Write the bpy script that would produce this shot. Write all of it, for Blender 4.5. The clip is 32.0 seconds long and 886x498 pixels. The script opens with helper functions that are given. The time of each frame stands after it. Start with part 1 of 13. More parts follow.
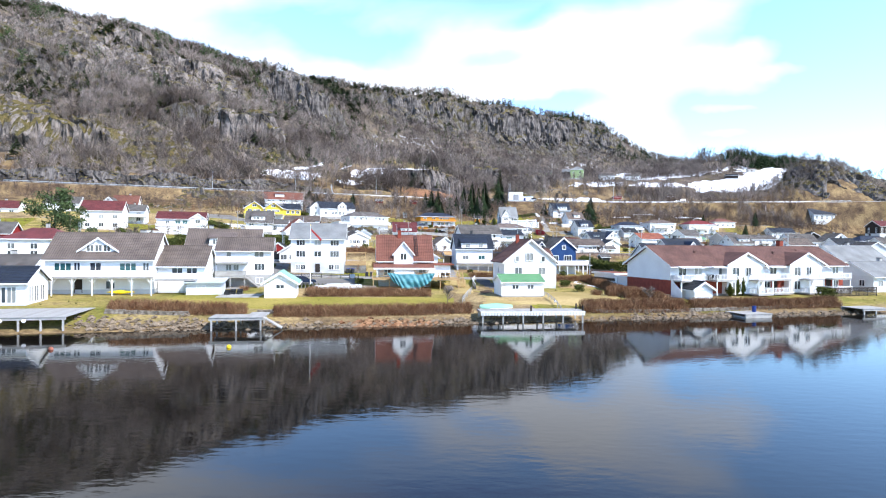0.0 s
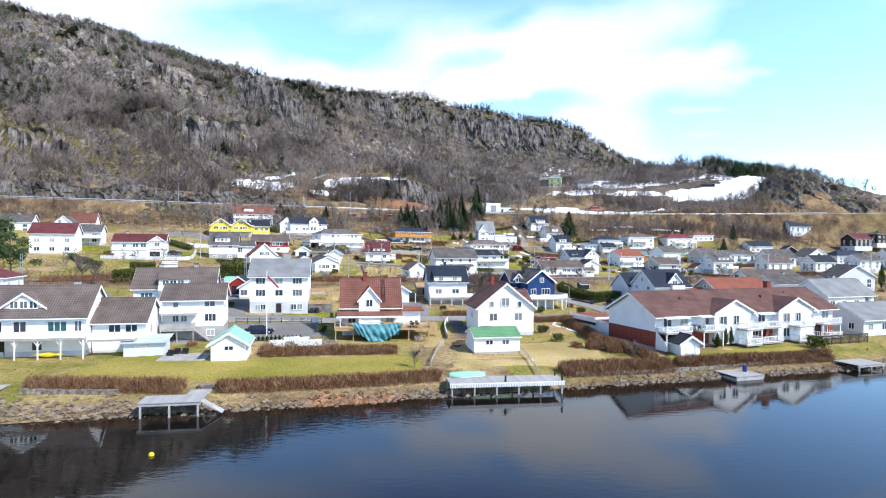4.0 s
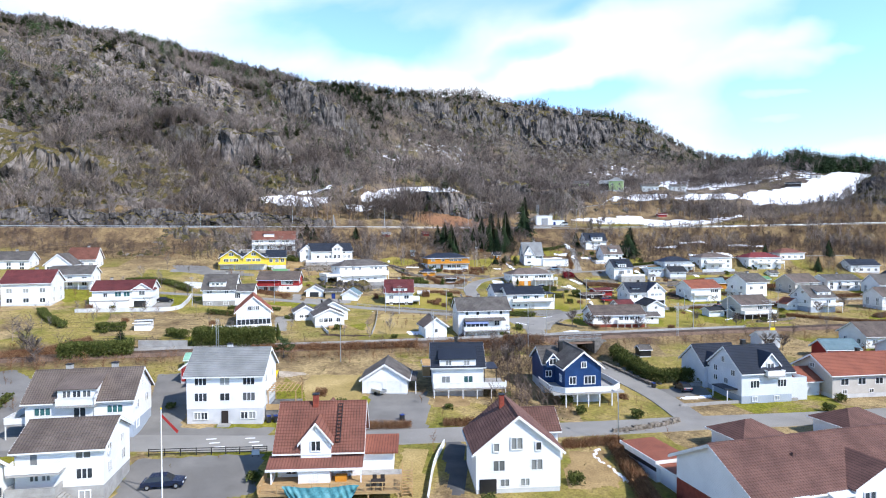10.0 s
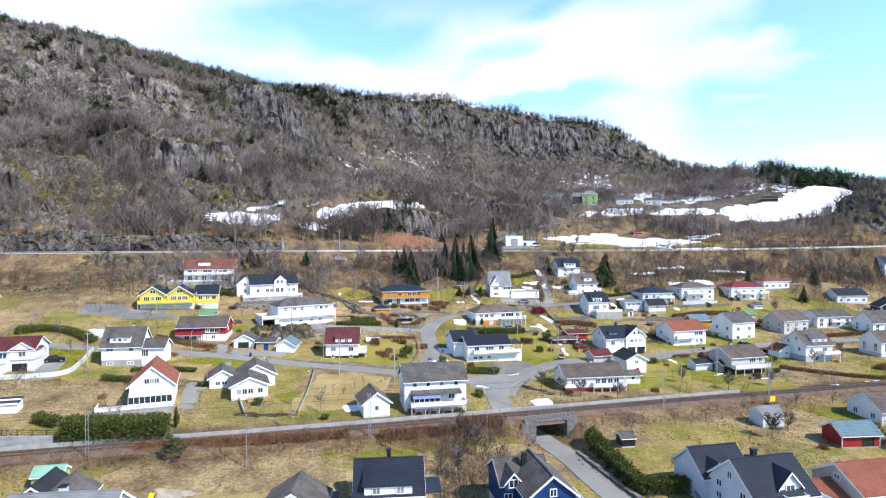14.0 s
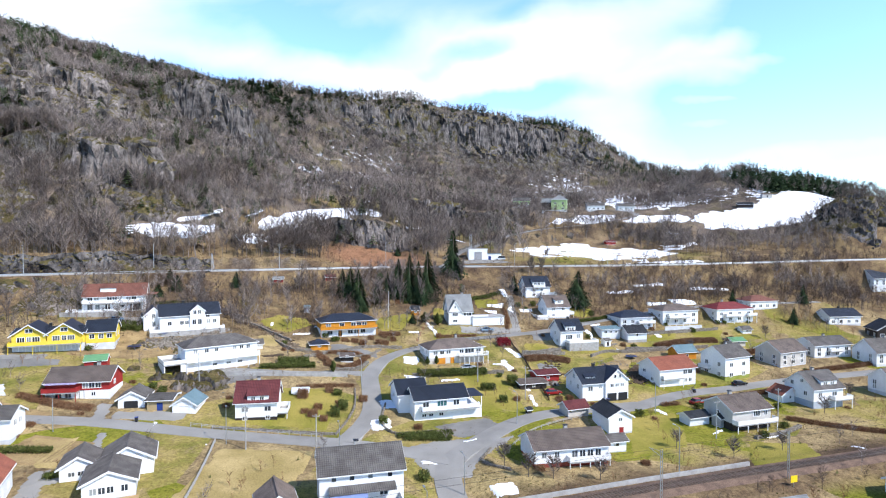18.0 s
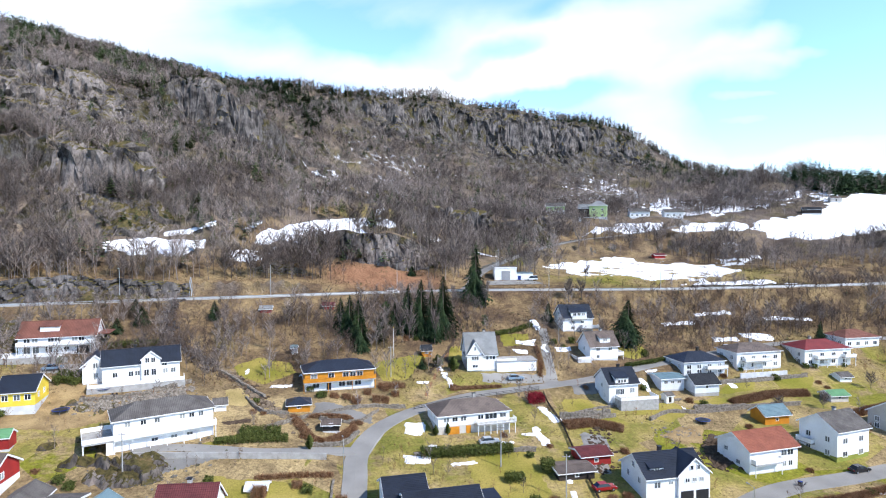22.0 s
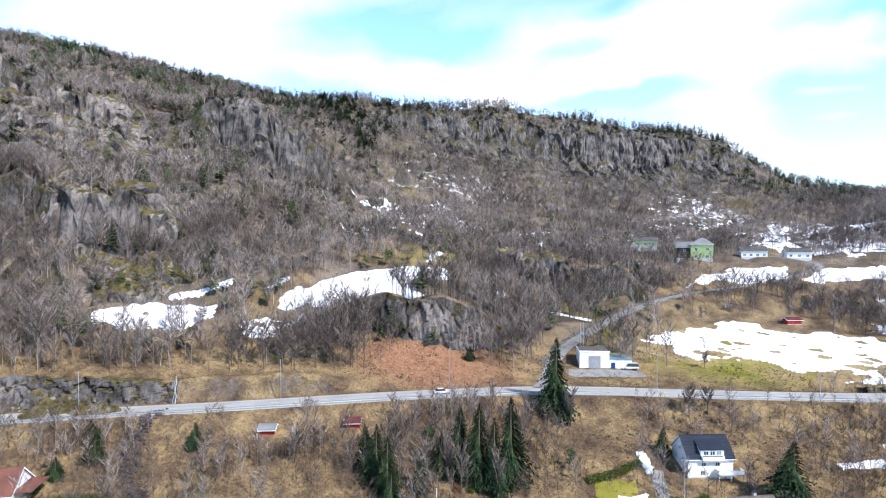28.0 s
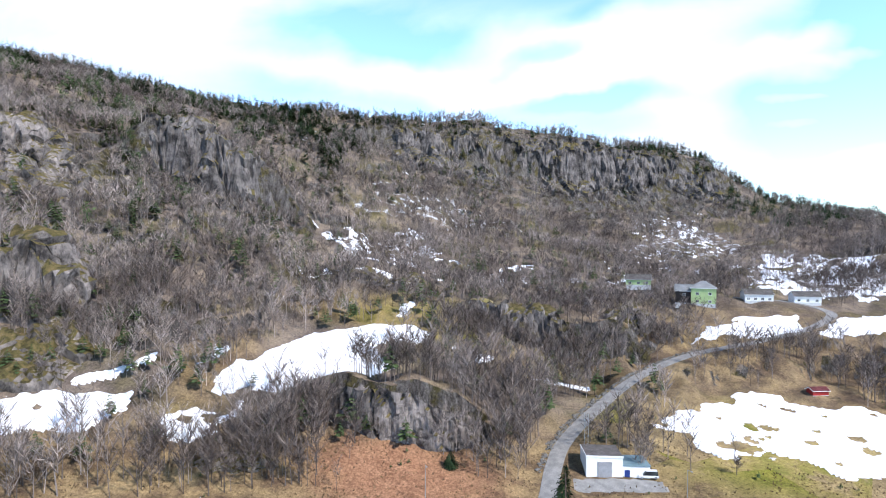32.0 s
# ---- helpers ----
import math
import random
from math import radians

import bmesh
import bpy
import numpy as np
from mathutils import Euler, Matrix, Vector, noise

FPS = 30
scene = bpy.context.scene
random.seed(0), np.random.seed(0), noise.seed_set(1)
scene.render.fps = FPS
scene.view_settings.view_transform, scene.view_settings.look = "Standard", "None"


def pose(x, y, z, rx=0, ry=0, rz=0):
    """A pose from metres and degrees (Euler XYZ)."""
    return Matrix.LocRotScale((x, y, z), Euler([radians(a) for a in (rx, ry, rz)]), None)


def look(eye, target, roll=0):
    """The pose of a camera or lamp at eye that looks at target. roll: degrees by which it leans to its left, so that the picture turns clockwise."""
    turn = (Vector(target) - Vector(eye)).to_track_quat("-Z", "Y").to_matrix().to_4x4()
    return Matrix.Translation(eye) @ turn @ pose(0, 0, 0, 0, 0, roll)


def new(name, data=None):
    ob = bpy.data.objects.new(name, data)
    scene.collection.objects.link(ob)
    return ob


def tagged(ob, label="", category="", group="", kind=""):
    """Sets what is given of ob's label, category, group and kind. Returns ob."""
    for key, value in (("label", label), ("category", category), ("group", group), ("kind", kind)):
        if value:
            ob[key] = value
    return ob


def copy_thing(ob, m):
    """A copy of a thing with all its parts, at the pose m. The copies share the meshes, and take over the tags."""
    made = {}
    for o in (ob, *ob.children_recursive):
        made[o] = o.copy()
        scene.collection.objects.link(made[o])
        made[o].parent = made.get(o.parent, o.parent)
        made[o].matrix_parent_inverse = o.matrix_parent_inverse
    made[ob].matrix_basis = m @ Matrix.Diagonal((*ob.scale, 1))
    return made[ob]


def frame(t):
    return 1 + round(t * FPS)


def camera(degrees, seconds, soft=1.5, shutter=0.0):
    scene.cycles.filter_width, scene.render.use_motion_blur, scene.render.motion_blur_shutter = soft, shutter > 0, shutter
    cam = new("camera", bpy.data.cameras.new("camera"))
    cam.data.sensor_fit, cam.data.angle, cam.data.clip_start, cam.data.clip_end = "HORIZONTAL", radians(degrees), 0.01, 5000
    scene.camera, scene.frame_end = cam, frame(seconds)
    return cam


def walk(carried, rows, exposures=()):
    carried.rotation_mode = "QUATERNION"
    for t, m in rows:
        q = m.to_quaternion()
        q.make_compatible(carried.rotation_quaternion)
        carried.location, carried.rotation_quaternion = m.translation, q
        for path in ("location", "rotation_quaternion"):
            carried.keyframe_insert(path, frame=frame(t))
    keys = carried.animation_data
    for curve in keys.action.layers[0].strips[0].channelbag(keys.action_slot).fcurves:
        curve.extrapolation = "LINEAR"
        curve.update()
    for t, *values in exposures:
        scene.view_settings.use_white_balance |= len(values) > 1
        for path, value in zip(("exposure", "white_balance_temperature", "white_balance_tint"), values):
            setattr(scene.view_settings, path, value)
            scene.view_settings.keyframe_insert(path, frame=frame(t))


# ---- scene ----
cam = camera(73.70, 32.0, 1.1)
PATH = [
    (0.0, pose(-17.38, 4.71, 10.68) @ pose(0, 0, 0, 0, 0, 1.828) @ pose(0, 0, 0, 89.343, 0, 0) @ pose(0, 0, 0, 0, 0, 0.503)),
    (1.0, pose(-17.19, 6.10, 12.77) @ pose(0, 0, 0, 0, 0, 1.385) @ pose(0, 0, 0, 89.277, 0, 0) @ pose(0, 0, 0, 0, 0, 0.293)),
    (2.0, pose(-16.94, 7.77, 14.77) @ pose(0, 0, 0, 0, 0, 0.922) @ pose(0, 0, 0, 89.296, 0, 0) @ pose(0, 0, 0, 0, 0, 0.327)),
    (3.0, pose(-16.56, 9.94, 16.67) @ pose(0, 0, 0, 0, 0, 0.363) @ pose(0, 0, 0, 89.338, 0, 0) @ pose(0, 0, 0, 0, 0, 0.475)),
    (6.0, pose(-13.80, 20.80, 22.08) @ pose(0, 0, 0, 0, 0, -1.373) @ pose(0, 0, 0, 89.367, 0, 0) @ pose(0, 0, 0, 0, 0, 0.199)),
    (7.0, pose(-11.92, 26.80, 24.66) @ pose(0, 0, 0, 0, 0, -2.034) @ pose(0, 0, 0, 89.167, 0, 0) @ pose(0, 0, 0, 0, 0, 0.048)),
    (7.5, pose(-10.90, 30.04, 25.99) @ pose(0, 0, 0, 0, 0, -2.281) @ pose(0, 0, 0, 89.056, 0, 0) @ pose(0, 0, 0, 0, 0, -0.083)),
    (8.0, pose(-9.84, 33.36, 27.31) @ pose(0, 0, 0, 0, 0, -0.872) @ pose(0, 0, 0, 88.974, 0, 0) @ pose(0, 0, 0, 0, 0, -0.059)),
    (8.5, pose(-8.80, 36.69, 28.61) @ pose(0, 0, 0, 0, 0, 3.709) @ pose(0, 0, 0, 88.881, 0, 0) @ pose(0, 0, 0, 0, 0, -0.170)),
    (9.0, pose(-7.84, 39.95, 29.87) @ pose(0, 0, 0, 0, 0, 5.445) @ pose(0, 0, 0, 88.868, 0, 0) @ pose(0, 0, 0, 0, 0, -0.432)),
    (9.5, pose(-7.02, 43.05, 31.07) @ pose(0, 0, 0, 0, 0, 5.811) @ pose(0, 0, 0, 88.761, 0, 0) @ pose(0, 0, 0, 0, 0, -0.177)),
    (10.0, pose(-6.32, 46.06, 32.28) @ pose(0, 0, 0, 0, 0, 5.805) @ pose(0, 0, 0, 88.750, 0, 0) @ pose(0, 0, 0, 0, 0, -0.257)),
    (11.0, pose(-5.19, 52.05, 34.88) @ pose(0, 0, 0, 0, 0, 5.401) @ pose(0, 0, 0, 88.660, 0, 0) @ pose(0, 0, 0, 0, 0, -0.423)),
    (12.0, pose(-4.34, 58.56, 38.21) @ pose(0, 0, 0, 0, 0, 4.707) @ pose(0, 0, 0, 88.663, 0, 0) @ pose(0, 0, 0, 0, 0, -0.107)),
    (13.0, pose(-3.57, 65.32, 41.55) @ pose(0, 0, 0, 0, 0, 4.087) @ pose(0, 0, 0, 88.695, 0, 0) @ pose(0, 0, 0, 0, 0, -0.346)),
    (14.0, pose(-2.59, 72.02, 43.95) @ pose(0, 0, 0, 0, 0, 3.272) @ pose(0, 0, 0, 88.704, 0, 0) @ pose(0, 0, 0, 0, 0, 0.022)),
    (16.5, pose(0.00, 89.84, 47.81) @ pose(0, 0, 0, 0, 0, 1.316) @ pose(0, 0, 0, 88.792, 0, 0) @ pose(0, 0, 0, 0, 0, 0.184)),
    (17.0, pose(0.65, 94.13, 48.67) @ pose(0, 0, 0, 0, 0, 0.988) @ pose(0, 0, 0, 88.656, 0, 0) @ pose(0, 0, 0, 0, 0, -0.018)),
    (18.0, pose(2.08, 103.58, 50.73) @ pose(0, 0, 0, 0, 0, 0.321) @ pose(0, 0, 0, 88.620, 0, 0) @ pose(0, 0, 0, 0, 0, -0.084)),
    (18.5, pose(2.77, 108.57, 51.93) @ pose(0, 0, 0, 0, 0, 0.342) @ pose(0, 0, 0, 88.627, 0, 0) @ pose(0, 0, 0, 0, 0, 0.126)),
    (19.0, pose(3.40, 113.65, 53.17) @ pose(0, 0, 0, 0, 0, 2.048) @ pose(0, 0, 0, 88.702, 0, 0) @ pose(0, 0, 0, 0, 0, -0.258)),
    (19.5, pose(3.93, 118.73, 54.32) @ pose(0, 0, 0, 0, 0, 3.291) @ pose(0, 0, 0, 88.696, 0, 0) @ pose(0, 0, 0, 0, 0, 0.128)),
    (20.0, pose(4.41, 123.79, 55.33) @ pose(0, 0, 0, 0, 0, 3.714) @ pose(0, 0, 0, 88.853, 0, 0) @ pose(0, 0, 0, 0, 0, 0.070)),
    (21.0, pose(5.26, 133.88, 56.73) @ pose(0, 0, 0, 0, 0, 3.749) @ pose(0, 0, 0, 88.706, 0, 0) @ pose(0, 0, 0, 0, 0, -0.112)),
    (22.0, pose(6.00, 144.14, 57.69) @ pose(0, 0, 0, 0, 0, 3.382) @ pose(0, 0, 0, 88.591, 0, 0) @ pose(0, 0, 0, 0, 0, -0.220)),
    (22.5, pose(6.32, 149.26, 58.40) @ pose(0, 0, 0, 0, 0, 3.306) @ pose(0, 0, 0, 88.600, 0, 0) @ pose(0, 0, 0, 0, 0, -0.000)),
    (23.0, pose(6.54, 154.34, 59.34) @ pose(0, 0, 0, 0, 0, 4.918) @ pose(0, 0, 0, 88.596, 0, 0) @ pose(0, 0, 0, 0, 0, -0.198)),
    (23.5, pose(6.62, 159.32, 60.58) @ pose(0, 0, 0, 0, 0, 8.750) @ pose(0, 0, 0, 88.693, 0, 0) @ pose(0, 0, 0, 0, 0, -0.195)),
    (24.0, pose(6.58, 164.22, 62.10) @ pose(0, 0, 0, 0, 0, 10.496) @ pose(0, 0, 0, 88.712, 0, 0) @ pose(0, 0, 0, 0, 0, -0.239)),
    (24.5, pose(6.45, 169.07, 63.87) @ pose(0, 0, 0, 0, 0, 11.125) @ pose(0, 0, 0, 88.765, 0, 0) @ pose(0, 0, 0, 0, 0, -0.110)),
    (25.0, pose(6.19, 173.88, 65.84) @ pose(0, 0, 0, 0, 0, 11.379) @ pose(0, 0, 0, 88.725, 0, 0) @ pose(0, 0, 0, 0, 0, 0.031)),
    (25.5, pose(5.79, 178.66, 67.96) @ pose(0, 0, 0, 0, 0, 11.178) @ pose(0, 0, 0, 88.787, 0, 0) @ pose(0, 0, 0, 0, 0, 0.056)),
    (27.5, pose(2.96, 197.43, 77.28) @ pose(0, 0, 0, 0, 0, 10.053) @ pose(0, 0, 0, 88.851, 0, 0) @ pose(0, 0, 0, 0, 0, -0.035)),
    (28.0, pose(2.09, 202.09, 79.67) @ pose(0, 0, 0, 0, 0, 9.792) @ pose(0, 0, 0, 88.875, 0, 0) @ pose(0, 0, 0, 0, 0, 0.020)),
    (29.0, pose(0.29, 211.49, 84.49) @ pose(0, 0, 0, 0, 0, 9.074) @ pose(0, 0, 0, 88.975, 0, 0) @ pose(0, 0, 0, 0, 0, 0.059)),
    (30.0, pose(-1.66, 220.76, 89.25) @ pose(0, 0, 0, 0, 0, 8.387) @ pose(0, 0, 0, 88.942, 0, 0) @ pose(0, 0, 0, 0, 0, 0.002)),
    (31.0, pose(-3.55, 230.33, 94.22) @ pose(0, 0, 0, 0, 0, 7.613) @ pose(0, 0, 0, 89.062, 0, 0) @ pose(0, 0, 0, 0, 0, 0.203)),
    (32.0, pose(-5.49, 239.63, 98.95) @ pose(0, 0, 0, 0, 0, 6.931) @ pose(0, 0, 0, 89.036, 0, 0) @ pose(0, 0, 0, 0, 0, 0.279)),
]
walk(cam, PATH, ((0.0, 0.62, 6250, 12), (2.0, 0.53, 6250, 12), (6.0, 0.26, 6250, 12), (12.0, 0.24, 6250, 12), (20.0, 0.23, 6250, 12), (24.0, 0.30, 6250, 12), (28.0, 0.44, 6250, 12), (30.0, 0.43, 6250, 12), (32.0, 0.36, 6250, 12)))

# ---- world, sun ----
SUN_ELEV, SUN_AZ = 44.0, 122.0        # azimuth clockwise from +y
world = bpy.data.worlds.new("sky")
scene.world = world
world.use_nodes = True
wn, wl = world.node_tree.nodes, world.node_tree.links
wn.clear()


def wnode(kind, **kw):
    n = wn.new(kind)
    for k, v in kw.items():
        n.inputs[k].default_value = v
    return n


w_out, w_bg = wn.new("ShaderNodeOutputWorld"), wnode("ShaderNodeBackground", Strength=0.092)
w_sky = wn.new("ShaderNodeTexSky")
w_sky.sky_type, w_sky.sun_disc = "NISHITA", False
w_sky.sun_elevation, w_sky.sun_rotation = radians(SUN_ELEV), radians(SUN_AZ)
w_sky.air_density, w_sky.dust_density, w_sky.ozone_density = 1.0, 0.4, 1.4
w_tc, w_sep = wn.new("ShaderNodeTexCoord"), wn.new("ShaderNodeSeparateXYZ")
wl.new(w_tc.outputs["Generated"], w_sep.inputs[0])


def wmath(how, a, b):
    n = wn.new("ShaderNodeMath")
    n.operation = how
    for i, v in enumerate((a, b)):
        if isinstance(v, (int, float)):
            n.inputs[i].default_value = v
        else:
            wl.new(v, n.inputs[i])
    return n.outputs[0]


# cloud cover: torn streaks over the whole dome, denser in the banks that lie over the ridge to the north
w_deep = wmath("MAXIMUM", wmath("ABSOLUTE", w_sep.outputs["Y"], 0.0), 0.25)
w_flat = wn.new("ShaderNodeCombineXYZ")
wl.new(wmath("DIVIDE", w_sep.outputs["X"], w_deep), w_flat.inputs[0])
wl.new(wmath("DIVIDE", w_sep.outputs["Z"], w_deep), w_flat.inputs[1])
wl.new(wmath("MULTIPLY", wmath("LESS_THAN", w_sep.outputs["Y"], 0.0), 7.0), w_flat.inputs[2])


def wnoise(scale, stretch, turn, detail, rough, warp):
    m_ = wnode("ShaderNodeMapping", Rotation=(0, 0, radians(turn)), Scale=stretch)
    wl.new(w_flat.outputs[0], m_.inputs[0])
    n_ = wnode("ShaderNodeTexNoise", Scale=scale, Detail=detail, Roughness=rough, Distortion=warp)
    wl.new(m_.outputs[0], n_.inputs["Vector"])
    return n_.outputs["Fac"]


w_cover = wmath("ADD", wmath("MULTIPLY", wnoise(2.2, (1.0, 2.6, 1.0), 6, 6.0, 0.55, 0.5), 0.9), -0.14)
w_warp = wn.new("ShaderNodeTexNoise")
w_warp.inputs["Scale"].default_value, w_warp.inputs["Detail"].default_value = 6.0, 4.0
wl.new(w_flat.outputs[0], w_warp.inputs["Vector"])
w_bent = wn.new("ShaderNodeVectorMath")
w_bent.operation = "MULTIPLY_ADD"
wl.new(w_warp.outputs["Color"], w_bent.inputs[0])
w_bent.inputs[1].default_value, w_bent.inputs[2].default_value = (0.16, 0.09, 0.0), (-0.08, -0.045, 0.0)
w_moved = wn.new("ShaderNodeVectorMath")
w_moved.operation = "ADD"
wl.new(w_flat.outputs[0], w_moved.inputs[0])
wl.new(w_bent.outputs[0], w_moved.inputs[1])
# banks and gaps: place, size, weight and tilt
for u_, v_, ru_, rv_, k_, t_ in (
        (-0.698, 0.383, 0.315, 0.105, 0.55, 8), (-0.224, 0.269, 0.229, 0.033, 0.5, 12), (-0.493, 0.467, 0.401, 0.057, 0.5, 0), (0.14, 0.328, 0.315, 0.057, 0.62, -12),
        (0.046, 0.265, 0.182, 0.029, 0.5, -10), (0.397, 0.284, 0.172, 0.043, 0.5, 3), (0.269, 0.214, 0.124, 0.067, 0.45, 20), (0.22, 0.13, 0.15, 0.040, 0.32, 0),
        (0.451, 0.221, 0.048, 0.01, 0.6, 0), (0.54, 0.222, 0.043, 0.011, 0.6, 0), (0.451, 0.18, 0.053, 0.01, 0.6, 0), (0.62, 0.141, 0.134, 0.018, 0.42, 0),
        (0.442, 0.118, 0.153, 0.016, 0.36, -4), (0.549, 0.326, 0.153, 0.019, 0.32, -6), (0.593, 0.283, 0.134, 0.013, 0.35, 0), (-0.204, 0.345, 0.249, 0.030, -0.22, 14),
        (0.05, 0.31, 0.057, 0.021, -0.5, -15), (-0.021, 0.271, 0.048, 0.015, -0.45, -10), (0.14, 0.233, 0.134, 0.019, -0.4, -5), (0.55, 0.195, 0.20, 0.065, -0.62, 0),
        (0.630, 0.330, 0.15, 0.090, -0.65, 0), (0.112, 0.376, 0.057, 0.021, -0.3, -10), (-0.146, 0.239, 0.057, 0.019, -0.2, 0)
        ):
    m_ = wnode("ShaderNodeMapping", Location=(u_, v_, 0), Rotation=(0, 0, radians(-t_)), Scale=(ru_, rv_, 1.0))
    m_.vector_type = "TEXTURE"
    wl.new(w_moved.outputs[0], m_.inputs[0])
    far_ = wn.new("ShaderNodeVectorMath")
    far_.operation = "LENGTH"
    wl.new(m_.outputs[0], far_.inputs[0])
    fall_ = wnode("ShaderNodeMapRange", **{"From Min": 0.25, "From Max": 1.5, "To Min": k_, "To Max": 0.0})
    fall_.interpolation_type = "SMOOTHSTEP"
    wl.new(far_.outputs["Value"], fall_.inputs["Value"])
    w_cover = wmath("ADD", w_cover, fall_.outputs["Result"])
w_ramp = wn.new("ShaderNodeValToRGB")
w_ramp.color_ramp.elements[0].position, w_ramp.color_ramp.elements[1].position = 0.20, 0.92
wl.new(w_cover, w_ramp.inputs[0])
w_tint = wn.new("ShaderNodeMix")
w_tint.data_type, w_tint.blend_type = "RGBA", "MULTIPLY"
w_tint.inputs["Factor"].default_value = 1.0
w_band = wn.new("ShaderNodeValToRGB")
w_band.color_ramp.elements.new(0.5)
w_band.color_ramp.elements.new(0.75)
for e_, (at_, c_) in zip(w_band.color_ramp.elements, ((0.37, (2.5, 3.05, 3.5, 1)), (0.45, (0.30, 0.82, 2.3, 1)), (0.58, (0.62, 1.02, 1.5, 1)), (0.80, (1.0, 1.3, 1.3, 1)))):
    e_.position, e_.color = at_, c_
wl.new(w_sep.outputs["Z"], w_band.inputs[0])
wl.new(w_band.outputs[0], w_tint.inputs["B"])
wl.new(w_sky.outputs[0], w_tint.inputs["A"])
w_mix = wn.new("ShaderNodeMix")
w_mix.data_type = "RGBA"
w_mix.inputs["B"].default_value = (10.3, 11.0, 11.9, 1)
w_high = wnode("ShaderNodeMapRange", **{"From Min": 0.35, "From Max": 0.46, "To Min": 1.0, "To Max": 0.12})
wl.new(w_sep.outputs["Z"], w_high.inputs["Value"])
w_thin = wn.new("ShaderNodeMath")
w_thin.operation = "MULTIPLY"
wl.new(w_ramp.outputs[0], w_thin.inputs[0])
wl.new(w_high.outputs["Result"], w_thin.inputs[1])
wl.new(w_thin.outputs[0], w_mix.inputs["Factor"])
wl.new(w_tint.outputs["Result"], w_mix.inputs["A"])
wl.new(w_mix.outputs["Result"], w_bg.inputs["Color"])
wl.new(w_bg.outputs[0], w_out.inputs[0])
sun = new("sun", bpy.data.lights.new("sun", "SUN"))
sun.data.energy, sun.data.angle, sun.data.color = 5.0, radians(0.6), (1.0, 0.955, 0.905)
s_dir = Vector((math.sin(radians(SUN_AZ)) * math.cos(radians(SUN_ELEV)), math.cos(radians(SUN_AZ)) * math.cos(radians(SUN_ELEV)), math.sin(radians(SUN_ELEV))))
sun.matrix_world = look(s_dir * 400, (0, 0, 0))


